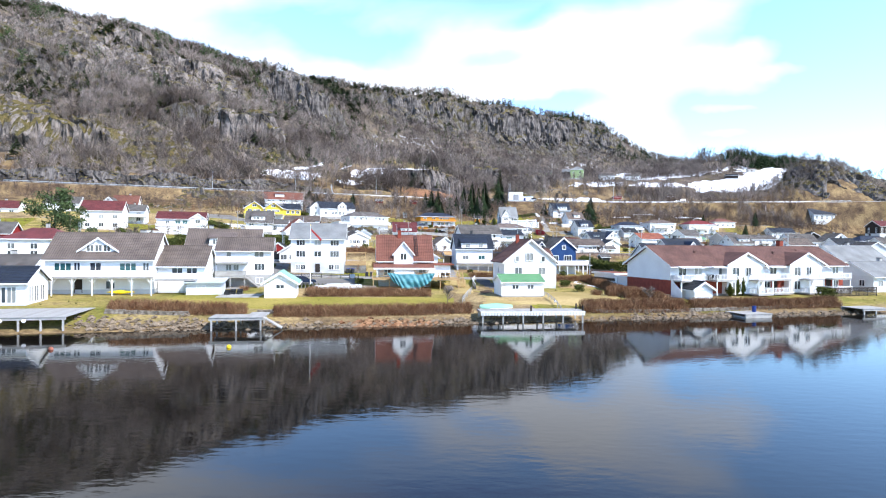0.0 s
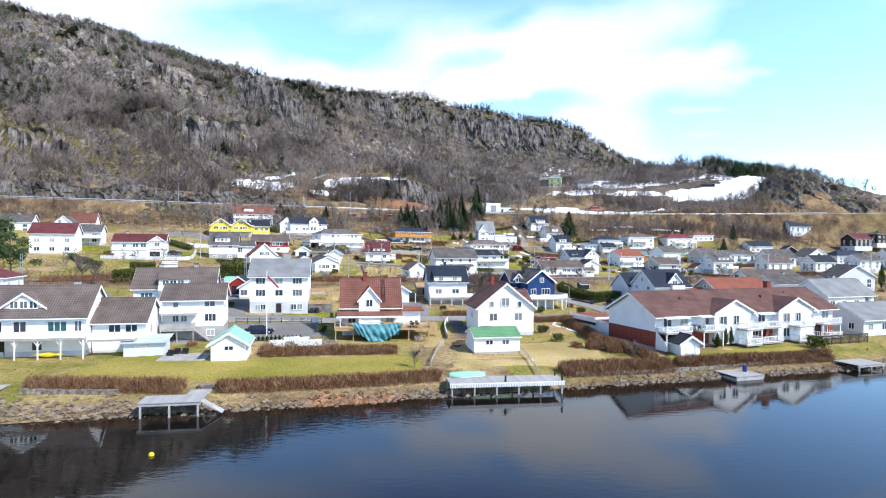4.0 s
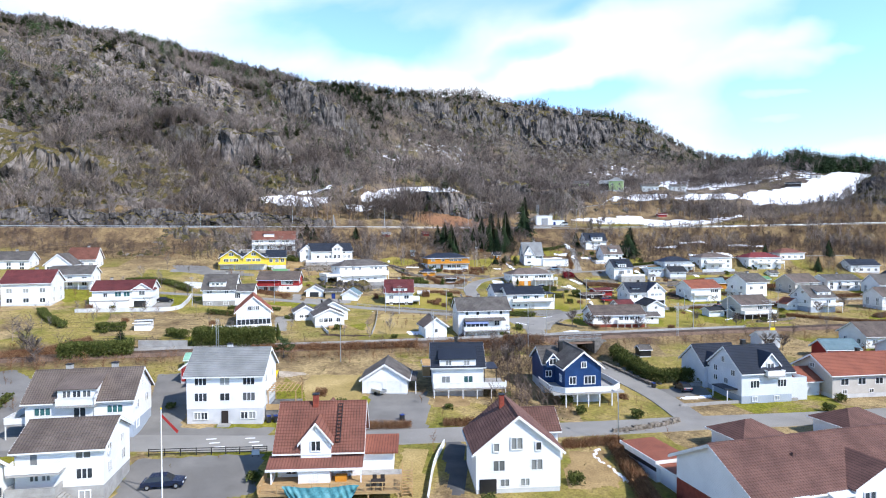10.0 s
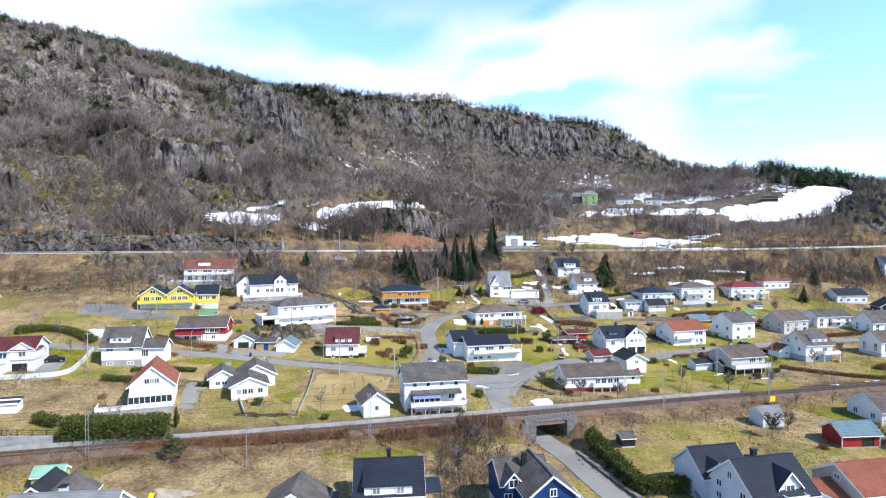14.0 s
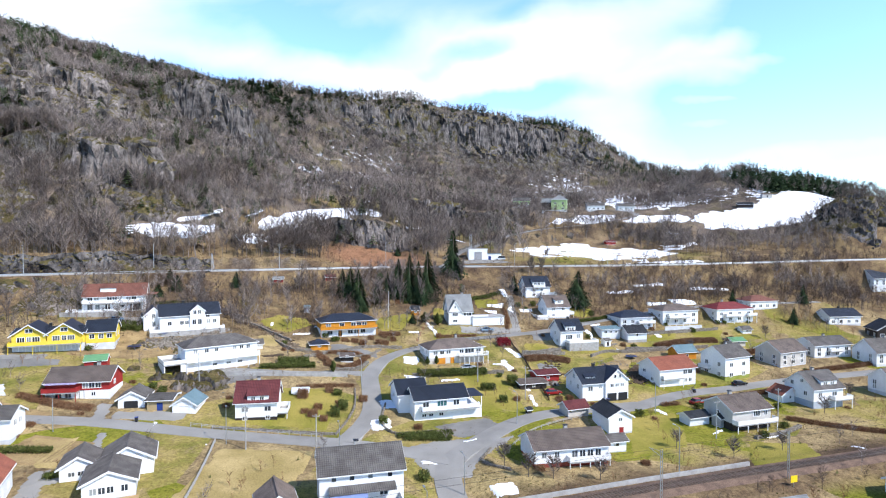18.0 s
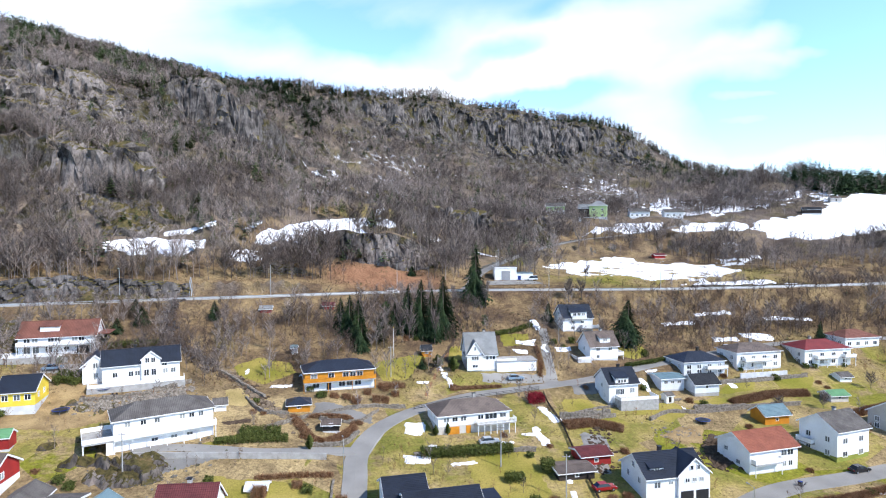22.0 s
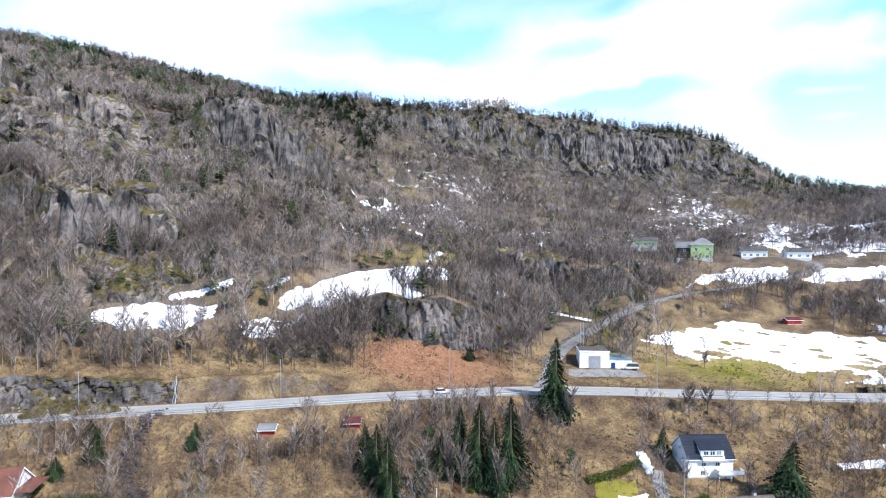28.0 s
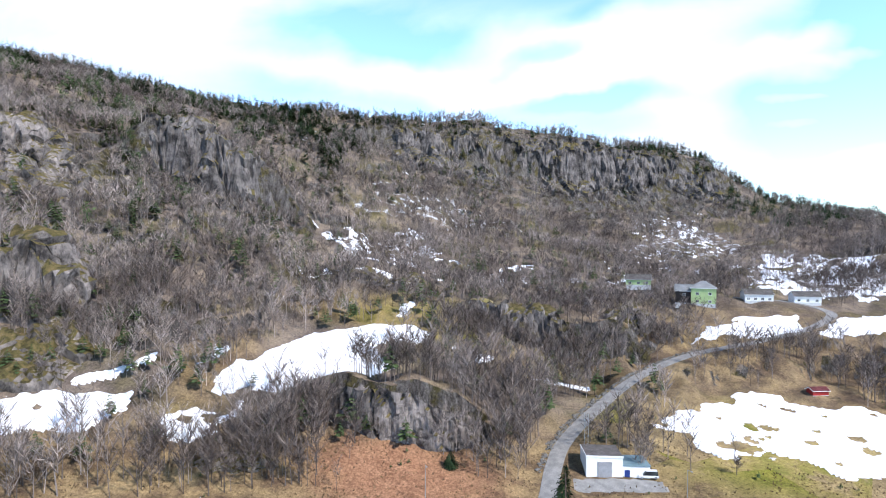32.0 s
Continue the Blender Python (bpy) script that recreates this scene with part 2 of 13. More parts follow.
# ---- materials ----
def surf(name, a, b=None, scale=1.0, rough=0.75, bump=0.25, grain=30.0, metal=0.0, wave=None, fine=0.12, vary=0.0, contrast=(0.35, 0.65), island=0.0):
    """A surface with patches from colour a to b (scale per metre), a finer grain, relief, and if asked ribs along one
    axis with shade painted in their grooves.
    """
    m = bpy.data.materials.new(name)
    m.use_nodes = True
    nt = m.node_tree
    n, l = nt.nodes, nt.links
    p = n["Principled BSDF"]
    p.inputs["Roughness"].default_value, p.inputs["Metallic"].default_value = rough, metal
    p.inputs["Specular IOR Level"].default_value = 0.5 if rough < 0.5 else 0.25 if rough < 0.78 else 0.08
    tc = n.new("ShaderNodeTexCoord")
    b = b or tuple(c * 0.8 for c in a)
    n1, n2 = n.new("ShaderNodeTexNoise"), n.new("ShaderNodeTexNoise")
    n1.inputs["Scale"].default_value, n1.inputs["Detail"].default_value = scale, 4
    n2.inputs["Scale"].default_value, n2.inputs["Detail"].default_value = grain, 3
    for q in (n1, n2):
        l.new(tc.outputs["Object"], q.inputs["Vector"])
    r = n.new("ShaderNodeValToRGB")
    r.color_ramp.elements[0].position, r.color_ramp.elements[1].position = contrast
    r.color_ramp.elements[0].color, r.color_ramp.elements[1].color = (*a, 1), (*b, 1)
    l.new(n1.outputs["Fac"], r.inputs[0])
    hsv = n.new("ShaderNodeHueSaturation")
    l.new(r.outputs[0], hsv.inputs["Color"])
    mr = n.new("ShaderNodeMapRange")
    mr.inputs["To Min"].default_value, mr.inputs["To Max"].default_value = 1 - fine * 1.6, 1 + fine * 1.6
    mr.inputs["From Min"].default_value, mr.inputs["From Max"].default_value = 0.2, 0.8
    l.new(n2.outputs["Fac"], mr.inputs["Value"])
    val = mr.outputs["Result"]
    if vary:
        oi, ad = n.new("ShaderNodeObjectInfo"), n.new("ShaderNodeMath")
        m2 = n.new("ShaderNodeMapRange")
        m2.inputs["To Min"].default_value, m2.inputs["To Max"].default_value = 1 - vary, 1 + vary
        l.new(oi.outputs["Random"], m2.inputs["Value"])
        ad.operation = "MULTIPLY"
        l.new(val, ad.inputs[0])
        l.new(m2.outputs["Result"], ad.inputs[1])
        val = ad.outputs[0]
    if island:
        gi, mi, ai = n.new("ShaderNodeNewGeometry"), n.new("ShaderNodeMapRange"), n.new("ShaderNodeMath")
        mi.inputs["To Min"].default_value, mi.inputs["To Max"].default_value = 1 - island, 1 + island
        l.new(gi.outputs["Random Per Island"], mi.inputs["Value"])
        ai.operation = "MULTIPLY"
        l.new(val, ai.inputs[0])
        l.new(mi.outputs["Result"], ai.inputs[1])
        val = ai.outputs[0]
    l.new(val, hsv.inputs["Value"])
    l.new(hsv.outputs[0], p.inputs["Base Color"])
    bp = n.new("ShaderNodeBump")
    bp.inputs["Strength"].default_value, bp.inputs["Distance"].default_value = bump, 0.03
    height = n2.outputs["Fac"]
    if wave:
        axis, per, depth, *deep = wave
        wv = n.new("ShaderNodeTexWave")
        wv.wave_type, wv.bands_direction, wv.wave_profile = "BANDS", axis, "SAW"
        wv.inputs["Scale"].default_value, wv.inputs["Distortion"].default_value = 0.314 / per, 0.15
        l.new(tc.outputs["Object"], wv.inputs["Vector"])
        bw = n.new("ShaderNodeBump")
        bw.inputs["Strength"].default_value, bw.inputs["Distance"].default_value = 0.8, depth
        l.new(wv.outputs["Fac"], bw.inputs["Height"])
        l.new(bw.outputs[0], bp.inputs["Normal"])
        # shade of the grooves, multiplied into the colour along the wave's low side
        groove_shade = n.new("ShaderNodeMapRange")
        groove_shade.inputs["From Min"].default_value, groove_shade.inputs["From Max"].default_value = 0.0, 0.35 if deep else 0.12
        groove_shade.inputs["To Min"].default_value, groove_shade.inputs["To Max"].default_value = deep[0] if deep else 0.72, 1.0
        l.new(wv.outputs["Fac"], groove_shade.inputs["Value"])
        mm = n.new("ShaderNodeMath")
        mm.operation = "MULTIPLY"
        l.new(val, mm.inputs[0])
        l.new(groove_shade.outputs["Result"], mm.inputs[1])
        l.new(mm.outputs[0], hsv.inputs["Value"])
    l.new(height, bp.inputs["Height"])
    l.new(bp.outputs[0], p.inputs["Normal"])
    return m


WHITE = surf("white_cladding", (0.85, 0.85, 0.84), (0.78, 0.78, 0.77), 0.4, 0.6, 0.1, 25, wave=("Z", 0.16, 0.012), fine=0.03, vary=0.03)
GREYWHITE = surf("pale_grey_cladding", (0.68, 0.70, 0.72), (0.60, 0.63, 0.66), 0.4, 0.6, 0.1, 25, wave=("Z", 0.16, 0.012), fine=0.03, vary=0.06)
TRIM = surf("white_trim", (0.80, 0.80, 0.79), (0.72, 0.72, 0.70), 1.5, 0.5, 0.08, 40, fine=0.03)
GREYBLUE = surf("grey_blue_cladding", (0.42, 0.47, 0.53), (0.36, 0.41, 0.48), 0.4, 0.6, 0.1, 25, wave=("Z", 0.15, 0.012), fine=0.04)
BLUE = surf("blue_cladding", (0.016, 0.052, 0.155), (0.012, 0.04, 0.12), 0.6, 0.5, 0.1, 25, wave=("X", 0.16, 0.014), fine=0.06)
YELLOW = surf("yellow_cladding", (0.80, 0.60, 0.07), (0.70, 0.51, 0.05), 0.5, 0.6, 0.1, 25, wave=("Z", 0.16, 0.012), fine=0.04)
ORANGE = surf("orange_brown_cladding", (0.58, 0.24, 0.02), (0.46, 0.18, 0.015), 0.6, 0.6, 0.1, 25, wave=("X", 0.16, 0.012), fine=0.06)
RED = surf("barn_red_cladding", (0.36, 0.030, 0.026), (0.26, 0.024, 0.022), 0.6, 0.6, 0.1, 25, wave=("X", 0.17, 0.012), fine=0.06)
GREENW = surf("pale_green_cladding", (0.44, 0.56, 0.26), (0.37, 0.49, 0.22), 0.5, 0.6, 0.1, 25, wave=("Z", 0.17, 0.012), fine=0.04)
DARKWOOD = surf("dark_stained_boards", (0.045, 0.035, 0.03), (0.03, 0.024, 0.02), 0.8, 0.7, 0.15, 25, wave=("X", 0.16, 0.012), fine=0.1)
BEIGE = surf("beige_cladding", (0.56, 0.53, 0.48), (0.48, 0.45, 0.40), 0.5, 0.65, 0.1, 25, wave=("Z", 0.16, 0.012), fine=0.04)
BRICK = surf("red_brick", (0.30, 0.075, 0.05), (0.22, 0.055, 0.038), 2.0, 0.85, 0.3, 14, wave=("Z", 0.075, 0.008), fine=0.16)
CONC = surf("weathered_concrete", (0.40, 0.39, 0.37), (0.30, 0.29, 0.27), 0.8, 0.9, 0.3, 20, fine=0.1)
PLASTER = surf("pale_plaster_base", (0.62, 0.62, 0.61), (0.50, 0.51, 0.52), 0.7, 0.85, 0.2, 30, fine=0.06)
STONE = surf("grey_wall_stone", (0.22, 0.208, 0.19), (0.11, 0.105, 0.095), 1.2, 0.9, 0.7, 9, fine=0.2, vary=0.25)


def roofing(name, a, b, rough=0.7):
    # last wave value: how dark the painted shade between tile rows gets
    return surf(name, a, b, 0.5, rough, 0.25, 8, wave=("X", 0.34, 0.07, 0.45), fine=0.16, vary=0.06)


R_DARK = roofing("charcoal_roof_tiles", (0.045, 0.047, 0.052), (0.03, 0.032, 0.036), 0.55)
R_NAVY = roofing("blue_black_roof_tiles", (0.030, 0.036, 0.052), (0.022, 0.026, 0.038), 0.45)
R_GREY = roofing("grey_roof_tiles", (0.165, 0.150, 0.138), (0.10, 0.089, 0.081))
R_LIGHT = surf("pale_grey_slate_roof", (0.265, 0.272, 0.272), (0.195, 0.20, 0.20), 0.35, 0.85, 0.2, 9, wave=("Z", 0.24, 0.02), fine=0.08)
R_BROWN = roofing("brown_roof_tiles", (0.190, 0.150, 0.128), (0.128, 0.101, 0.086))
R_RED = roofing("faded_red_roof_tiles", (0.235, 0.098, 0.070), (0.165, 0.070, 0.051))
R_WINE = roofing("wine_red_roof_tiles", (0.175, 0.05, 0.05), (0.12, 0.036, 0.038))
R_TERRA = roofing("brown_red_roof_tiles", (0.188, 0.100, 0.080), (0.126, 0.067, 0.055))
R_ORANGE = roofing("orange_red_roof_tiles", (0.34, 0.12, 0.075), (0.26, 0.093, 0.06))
R_GREEN = surf("green_metal_roof", (0.15, 0.32, 0.15), (0.12, 0.26, 0.13), 0.5, 0.45, 0.1, 10, wave=("X", 0.2, 0.02), fine=0.05)
R_MINT = surf("mint_green_metal_roof", (0.30, 0.54, 0.40), (0.25, 0.47, 0.35), 0.5, 0.55, 0.1, 10, wave=("X", 0.2, 0.02), fine=0.05)
R_STEEL = surf("blue_grey_metal_roof", (0.17, 0.25, 0.28), (0.13, 0.20, 0.225), 0.5, 0.6, 0.1, 10, wave=("X", 0.2, 0.02), fine=0.05)
R_PALE = surf("pale_blue_metal_roof", (0.50, 0.56, 0.60), (0.43, 0.49, 0.53), 0.5, 0.6, 0.1, 10, wave=("X", 0.2, 0.02), fine=0.05)
WOOD = surf("fresh_pine_boards", (0.46, 0.31, 0.15), (0.38, 0.25, 0.12), 1.5, 0.7, 0.2, 20, wave=("X", 0.14, 0.01), fine=0.1)
GREYWOOD = surf("weathered_grey_boards", (0.42, 0.41, 0.39), (0.32, 0.31, 0.29), 1.2, 0.8, 0.3, 20, wave=("X", 0.14, 0.01), fine=0.12)
LOGWOOD = surf("grey_split_wood", (0.36, 0.29, 0.22), (0.22, 0.175, 0.135), 2.0, 0.85, 0.3, 12, fine=0.25, vary=0.3)
TARP = surf("teal_tarpaulin", (0.085, 0.255, 0.285), (0.055, 0.19, 0.22), 1.1, 0.5, 0.5, 5, fine=0.2)
ASPHALT = surf("worn_asphalt", (0.295, 0.284, 0.262), (0.235, 0.226, 0.210), 0.15, 0.9, 0.2, 12, fine=0.1)
PALEROAD = surf("pale_road_asphalt", (0.39, 0.38, 0.355), (0.33, 0.322, 0.302), 0.15, 0.9, 0.2, 12, fine=0.08)
DRIVE = surf("dark_asphalt_drive", (0.225, 0.217, 0.203), (0.165, 0.159, 0.149), 0.2, 0.9, 0.2, 12, fine=0.12)
DARKDRIVE = surf("fresh_dark_asphalt", (0.120, 0.120, 0.122), (0.082, 0.083, 0.086), 0.35, 0.88, 0.2, 14, fine=0.12)
DRYSAND = surf("pale_dug_sand", (0.50, 0.43, 0.34), (0.34, 0.28, 0.21), 0.6, 0.95, 0.6, 5, fine=0.2)
GRAVEL = surf("grey_gravel", (0.27, 0.26, 0.245), (0.19, 0.185, 0.175), 0.5, 0.95, 0.6, 6, fine=0.22)
BALLAST = surf("rust_brown_ballast", (0.20, 0.135, 0.098), (0.13, 0.09, 0.068), 0.6, 0.95, 0.8, 5, fine=0.25)
SLEEPER = surf("stained_sleeper_concrete", (0.20, 0.155, 0.125), (0.135, 0.105, 0.085), 1.5, 0.9, 0.3, 12, fine=0.2, vary=0.2)
STEEL = surf("galvanised_steel", (0.52, 0.54, 0.55), (0.42, 0.44, 0.46), 2.0, 0.4, 0.05, 30, metal=0.8, fine=0.05)
RAILM = surf("rusty_rail", (0.12, 0.075, 0.05), (0.20, 0.15, 0.12), 2.0, 0.5, 0.1, 30, metal=0.6)
SNOW = surf("old_snow", (0.86, 0.88, 0.92), (0.72, 0.74, 0.78), 0.25, 0.75, 0.6, 2.5, fine=0.06, contrast=(0.45, 0.8))
BARK = surf("grey_brown_bark", (0.16, 0.13, 0.11), (0.09, 0.072, 0.06), 1.0, 0.9, 0.5, 12, fine=0.2)
NEEDLE = surf("dark_spruce_needles", (0.018, 0.036, 0.018), (0.045, 0.066, 0.028), 0.9, 0.8, 0.5, 10, fine=0.3, island=0.5)
PINE = surf("pine_needles", (0.045, 0.075, 0.028), (0.075, 0.098, 0.042), 0.9, 0.8, 0.5, 10, fine=0.3, island=0.5)
HEDGE = surf("clipped_hedge_green", (0.052, 0.070, 0.018), (0.115, 0.125, 0.034), 1.6, 0.8, 0.6, 8, fine=0.3, island=0.5)
TWIG = surf("bare_reddish_twigs", (0.165, 0.080, 0.042), (0.270, 0.160, 0.088), 0.9, 0.85, 0.6, 8, fine=0.3, island=0.5)
TWIGR = surf("bare_wood_twigs", (0.122, 0.098, 0.085), (0.268, 0.224, 0.198), 0.035, 0.9, 0.4, 3, fine=0.25, contrast=(0.4, 0.6), island=0.7)
TWIGD = surf("dark_thicket_twigs", (0.082, 0.060, 0.048), (0.175, 0.128, 0.100), 0.12, 0.9, 0.4, 3, fine=0.3, island=0.6)
SOIL = surf("dug_dark_earth", (0.060, 0.042, 0.030), (0.105, 0.075, 0.052), 0.8, 0.95, 0.8, 5, fine=0.3)
DRYGRASS = surf("dry_tan_grass", (0.37, 0.265, 0.13), (0.22, 0.15, 0.075), 0.25, 0.95, 0.7, 5, fine=0.25)
LUSH = surf("mown_yellow_green_lawn", (0.33, 0.262, 0.070), (0.185, 0.176, 0.028), 0.085, 0.95, 0.5, 4, fine=0.26)
STRAW = surf("dormant_straw_lawn", (0.45, 0.340, 0.155), (0.30, 0.230, 0.090), 0.15, 0.95, 0.5, 4, fine=0.22)
DRYSTONE = surf("lichened_dry_stone", (0.30, 0.262, 0.215), (0.13, 0.112, 0.09), 2.2, 0.9, 0.6, 9, fine=0.25)
SHORESTONE = surf("brown_shore_stone", (0.25, 0.195, 0.14), (0.12, 0.092, 0.064), 1.0, 0.9, 0.8, 8, fine=0.25)
REDLEAF = surf("red_maple_leaves", (0.22, 0.02, 0.03), (0.14, 0.015, 0.02), 1.2, 0.8, 0.5, 8, fine=0.3)
BLACK = surf("black_paint", (0.02, 0.02, 0.022), (0.014, 0.014, 0.015), 1, 0.4, 0.05, 20)
RUBBER = surf("tyre_rubber", (0.018, 0.018, 0.018), (0.012, 0.012, 0.012), 1, 0.8, 0.1, 20)
PLASTIC = surf("pale_plastic_sheet", (0.66, 0.66, 0.64), (0.50, 0.50, 0.48), 0.9, 0.5, 0.5, 5, fine=0.12)
BRIGHT_Y = surf("bright_yellow_paint", (0.85, 0.62, 0.02), (0.78, 0.55, 0.02), 1, 0.5, 0.05, 20)
CRATE = surf("orange_plastic", (0.62, 0.27, 0.03), (0.52, 0.22, 0.03), 1, 0.5, 0.05, 20)
BIN_BLUE = surf("blue_plastic", (0.02, 0.05, 0.22), (0.02, 0.04, 0.16), 1, 0.5, 0.05, 20)
MOSS = surf("mossy_rock", (0.19, 0.17, 0.152), (0.075, 0.070, 0.045), 0.5, 0.95, 0.9, 4, fine=0.25)


def glassy(name, col, rough=0.06):
    return surf(name, col, tuple(c * 0.7 for c in col), 0.7, rough, 0.02, 3, fine=0.1, vary=0.35)


def curtained(name, col):
    """Window glass of which some panes show pale curtains or blinds behind them."""
    m = glassy(name, col)
    n, l = m.node_tree.nodes, m.node_tree.links
    p, oi, r, mix = n["Principled BSDF"], n.new("ShaderNodeObjectInfo"), n.new("ShaderNodeValToRGB"), n.new("ShaderNodeMix")
    r.color_ramp.interpolation = "CONSTANT"
    for k, (at, v) in enumerate(((0.0, 0.0), (0.52, 0.22), (0.74, 0.5), (0.88, 0.85))):
        e = r.color_ramp.elements[k] if k < 2 else r.color_ramp.elements.new(at)
        e.position, e.color = at, (v, v, v, 1)
    l.new(oi.outputs["Random"], r.inputs[0])
    mix.data_type = "RGBA"
    l.new(r.outputs[0], mix.inputs[0])
    l.new(p.inputs["Base Color"].links[0].from_socket, mix.inputs[6])
    mix.inputs[7].default_value = (0.36, 0.37, 0.35, 1)
    l.new(mix.outputs[2], p.inputs["Base Color"])
    return m


GLASS = curtained("window_glass", (0.05, 0.06, 0.07))
GLASS_T = glassy("teal_window_glass", (0.05, 0.14, 0.14))
CARGLASS = glassy("car_glass", (0.02, 0.022, 0.025), 0.04)


# ---- ground ----
# --- spot heights: columns by x, rows by v = y - 0.28 x (the valley runs askew) ---
VX = [-260, -120, -60, 0, 60, 130, 260]
VILLAGE = {
    60: [-4, -4, -4, -4, -4, -4, -4],
    82: [-2, -1.5, -1.5, -1.5, -1.5, -1.5, -1.5],
    94: [1.7, 1.7, 1.7, 1.7, 1.7, 1.7, 1.7],
    118: [2.6, 2.5, 2.4, 2.3, 2.1, 2.1, 2.1],
    150: [6, 5.2, 4.4, 3.2, 2.6, 2.6, 2.6],
    185: [10, 9, 7.6, 6.3, 5.2, 5, 5],
    210: [13, 11.5, 9, 7, 5.8, 5.4, 5.4],
    240: [18, 14.5, 11, 9, 7.3, 6.5, 6.5],
    290: [25, 21.5, 17.5, 15, 13, 12, 11],
    325: [31, 27.5, 23.5, 22.2, 23, 25, 22],
    358: [37, 36.5, 34, 32, 33, 35, 37],
}
MX = [-520, -310, -250, -160, -90, -40, 10, 60, 110, 180, 260, 350, 520]
MOUNTAIN = {
    382: [40, 38.5, 38, 37, 37, 37, 37, 38, 39, 41, 42, 44, 44],
    425: [80, 75, 70, 58, 55, 53, 44, 42, 42, 45, 50, 56, 50],
    500: [150, 152, 134, 92, 78, 70, 64, 64, 66, 70, 80, 82, 58],
    540: [178, 176, 160, 108, 84, 76, 70, 68, 72, 76, 90, 94, 60],
    585: [205, 190, 172, 134, 90, 80, 76, 74, 76, 82, 98, 104, 62],
    620: [222, 198, 180, 134, 96, 86, 82, 80, 82, 86, 102, 106, 64],
    700: [242, 206, 193, 165, 136, 118, 104, 96, 94, 96, 106, 108, 68],
    768: [252, 213, 201, 186, 168, 152, 140, 132, 124, 126, 122, 114, 72],
    802: [264, 221, 210, 204, 202, 201, 194, 186, 179, 172, 135, 120, 74],
    860: [276, 232, 224, 220, 217, 215, 211, 207, 200, 192, 150, 129, 76],
    1020: [250, 230, 222, 215, 210, 205, 195, 185, 172, 155, 125, 130, 80],
}
GX, GV = np.arange(-800, 804, 4.0), np.arange(40, 1404, 4.0)


def blur(a, n):
    for _ in range(n):
        p = np.pad(a, 1, mode="edge")
        a = (p[:-2, 1:-1] + p[2:, 1:-1] + 2 * p[1:-1, 1:-1]) / 4
        p = np.pad(a, 1, mode="edge")
        a = (p[1:-1, :-2] + p[1:-1, 2:] + 2 * p[1:-1, 1:-1]) / 4
    return a


def base_raster():
    rows = [np.interp(GX, VX, r) for r in VILLAGE.values()] + [np.interp(GX, MX, r) for r in MOUNTAIN.values()]
    vs = list(VILLAGE) + list(MOUNTAIN)
    rows = np.array(rows)
    out = np.stack([np.interp(GV, vs, rows[:, i]) for i in range(len(GX))], 1)
    soft = blur(out, 8)
    k = np.clip((GV - 330) / 60, 0, 1)[:, None]
    return blur(out, 2) * (1 - k) + soft * k


RASTER = base_raster()


def base_height(x, y):
    x, v = np.asarray(x, float), np.asarray(y, float) - 0.28 * np.asarray(x, float)
    i = np.clip((x - GX[0]) / 4, 0, len(GX) - 1.001)
    j = np.clip((v - GV[0]) / 4, 0, len(GV) - 1.001)
    i0, j0 = i.astype(int), j.astype(int)
    a, b = i - i0, j - j0
    return (RASTER[j0, i0] * (1 - a) * (1 - b) + RASTER[j0, i0 + 1] * a * (1 - b)
            + RASTER[j0 + 1, i0] * (1 - a) * b + RASTER[j0 + 1, i0 + 1] * a * b)


def vnoise(x, y, seed=0):
    """Smooth value noise, 0 to 1, on a lattice of 1."""
    xi, yi = np.floor(x).astype(np.int64), np.floor(y).astype(np.int64)
    fx, fy = x - xi, y - yi
    fx, fy = fx * fx * (3 - 2 * fx), fy * fy * (3 - 2 * fy)

    def rnd(a, b):
        h = (a * 374761393 + b * 668265263 + seed * 974711) & 0x7FFFFFFF
        h = ((h ^ (h >> 13)) * 1274126177) & 0x7FFFFFFF
        return ((h ^ (h >> 16)) & 0xFFFF) / 65535.0
    a, b, c, d = rnd(xi, yi), rnd(xi + 1, yi), rnd(xi, yi + 1), rnd(xi + 1, yi + 1)
    return (a * (1 - fx) + b * fx) * (1 - fy) + (c * (1 - fx) + d * fx) * fy


def fbm(x, y, octaves=4, seed=0):
    s, a, t = 0, 1.0, 0
    for o in range(octaves):
        s = s + a * vnoise(x * 2 ** o + 17 * o, y * 2 ** o - 11 * o, seed + o)
        t, a = t + a, a * 0.5
    return s / t


def smooth(a, b, t):
    k = np.clip((t - a) / (b - a), 0, 1)
    return k * k * (3 - 2 * k)


def curve(nodes, step=2.0):
    """A smooth line through the nodes (any number of columns), about every step metres."""
    p = np.array(nodes, float)
    q = np.vstack([2 * p[0] - p[1], p, 2 * p[-1] - p[-2]])
    out = []
    for i in range(1, len(q) - 2):
        n = max(2, int(np.linalg.norm(q[i + 1][:2] - q[i][:2]) / step))
        t = np.linspace(0, 1, n, endpoint=False)[:, None]
        out.append(0.5 * (2 * q[i] + (q[i + 1] - q[i - 1]) * t + (2 * q[i - 1] - 5 * q[i] + 4 * q[i + 1] - q[i + 2]) * t ** 2
                          + (3 * q[i] - q[i - 1] - 3 * q[i + 1] + q[i + 2]) * t ** 3))
    return np.vstack(out + [p[-1:]])


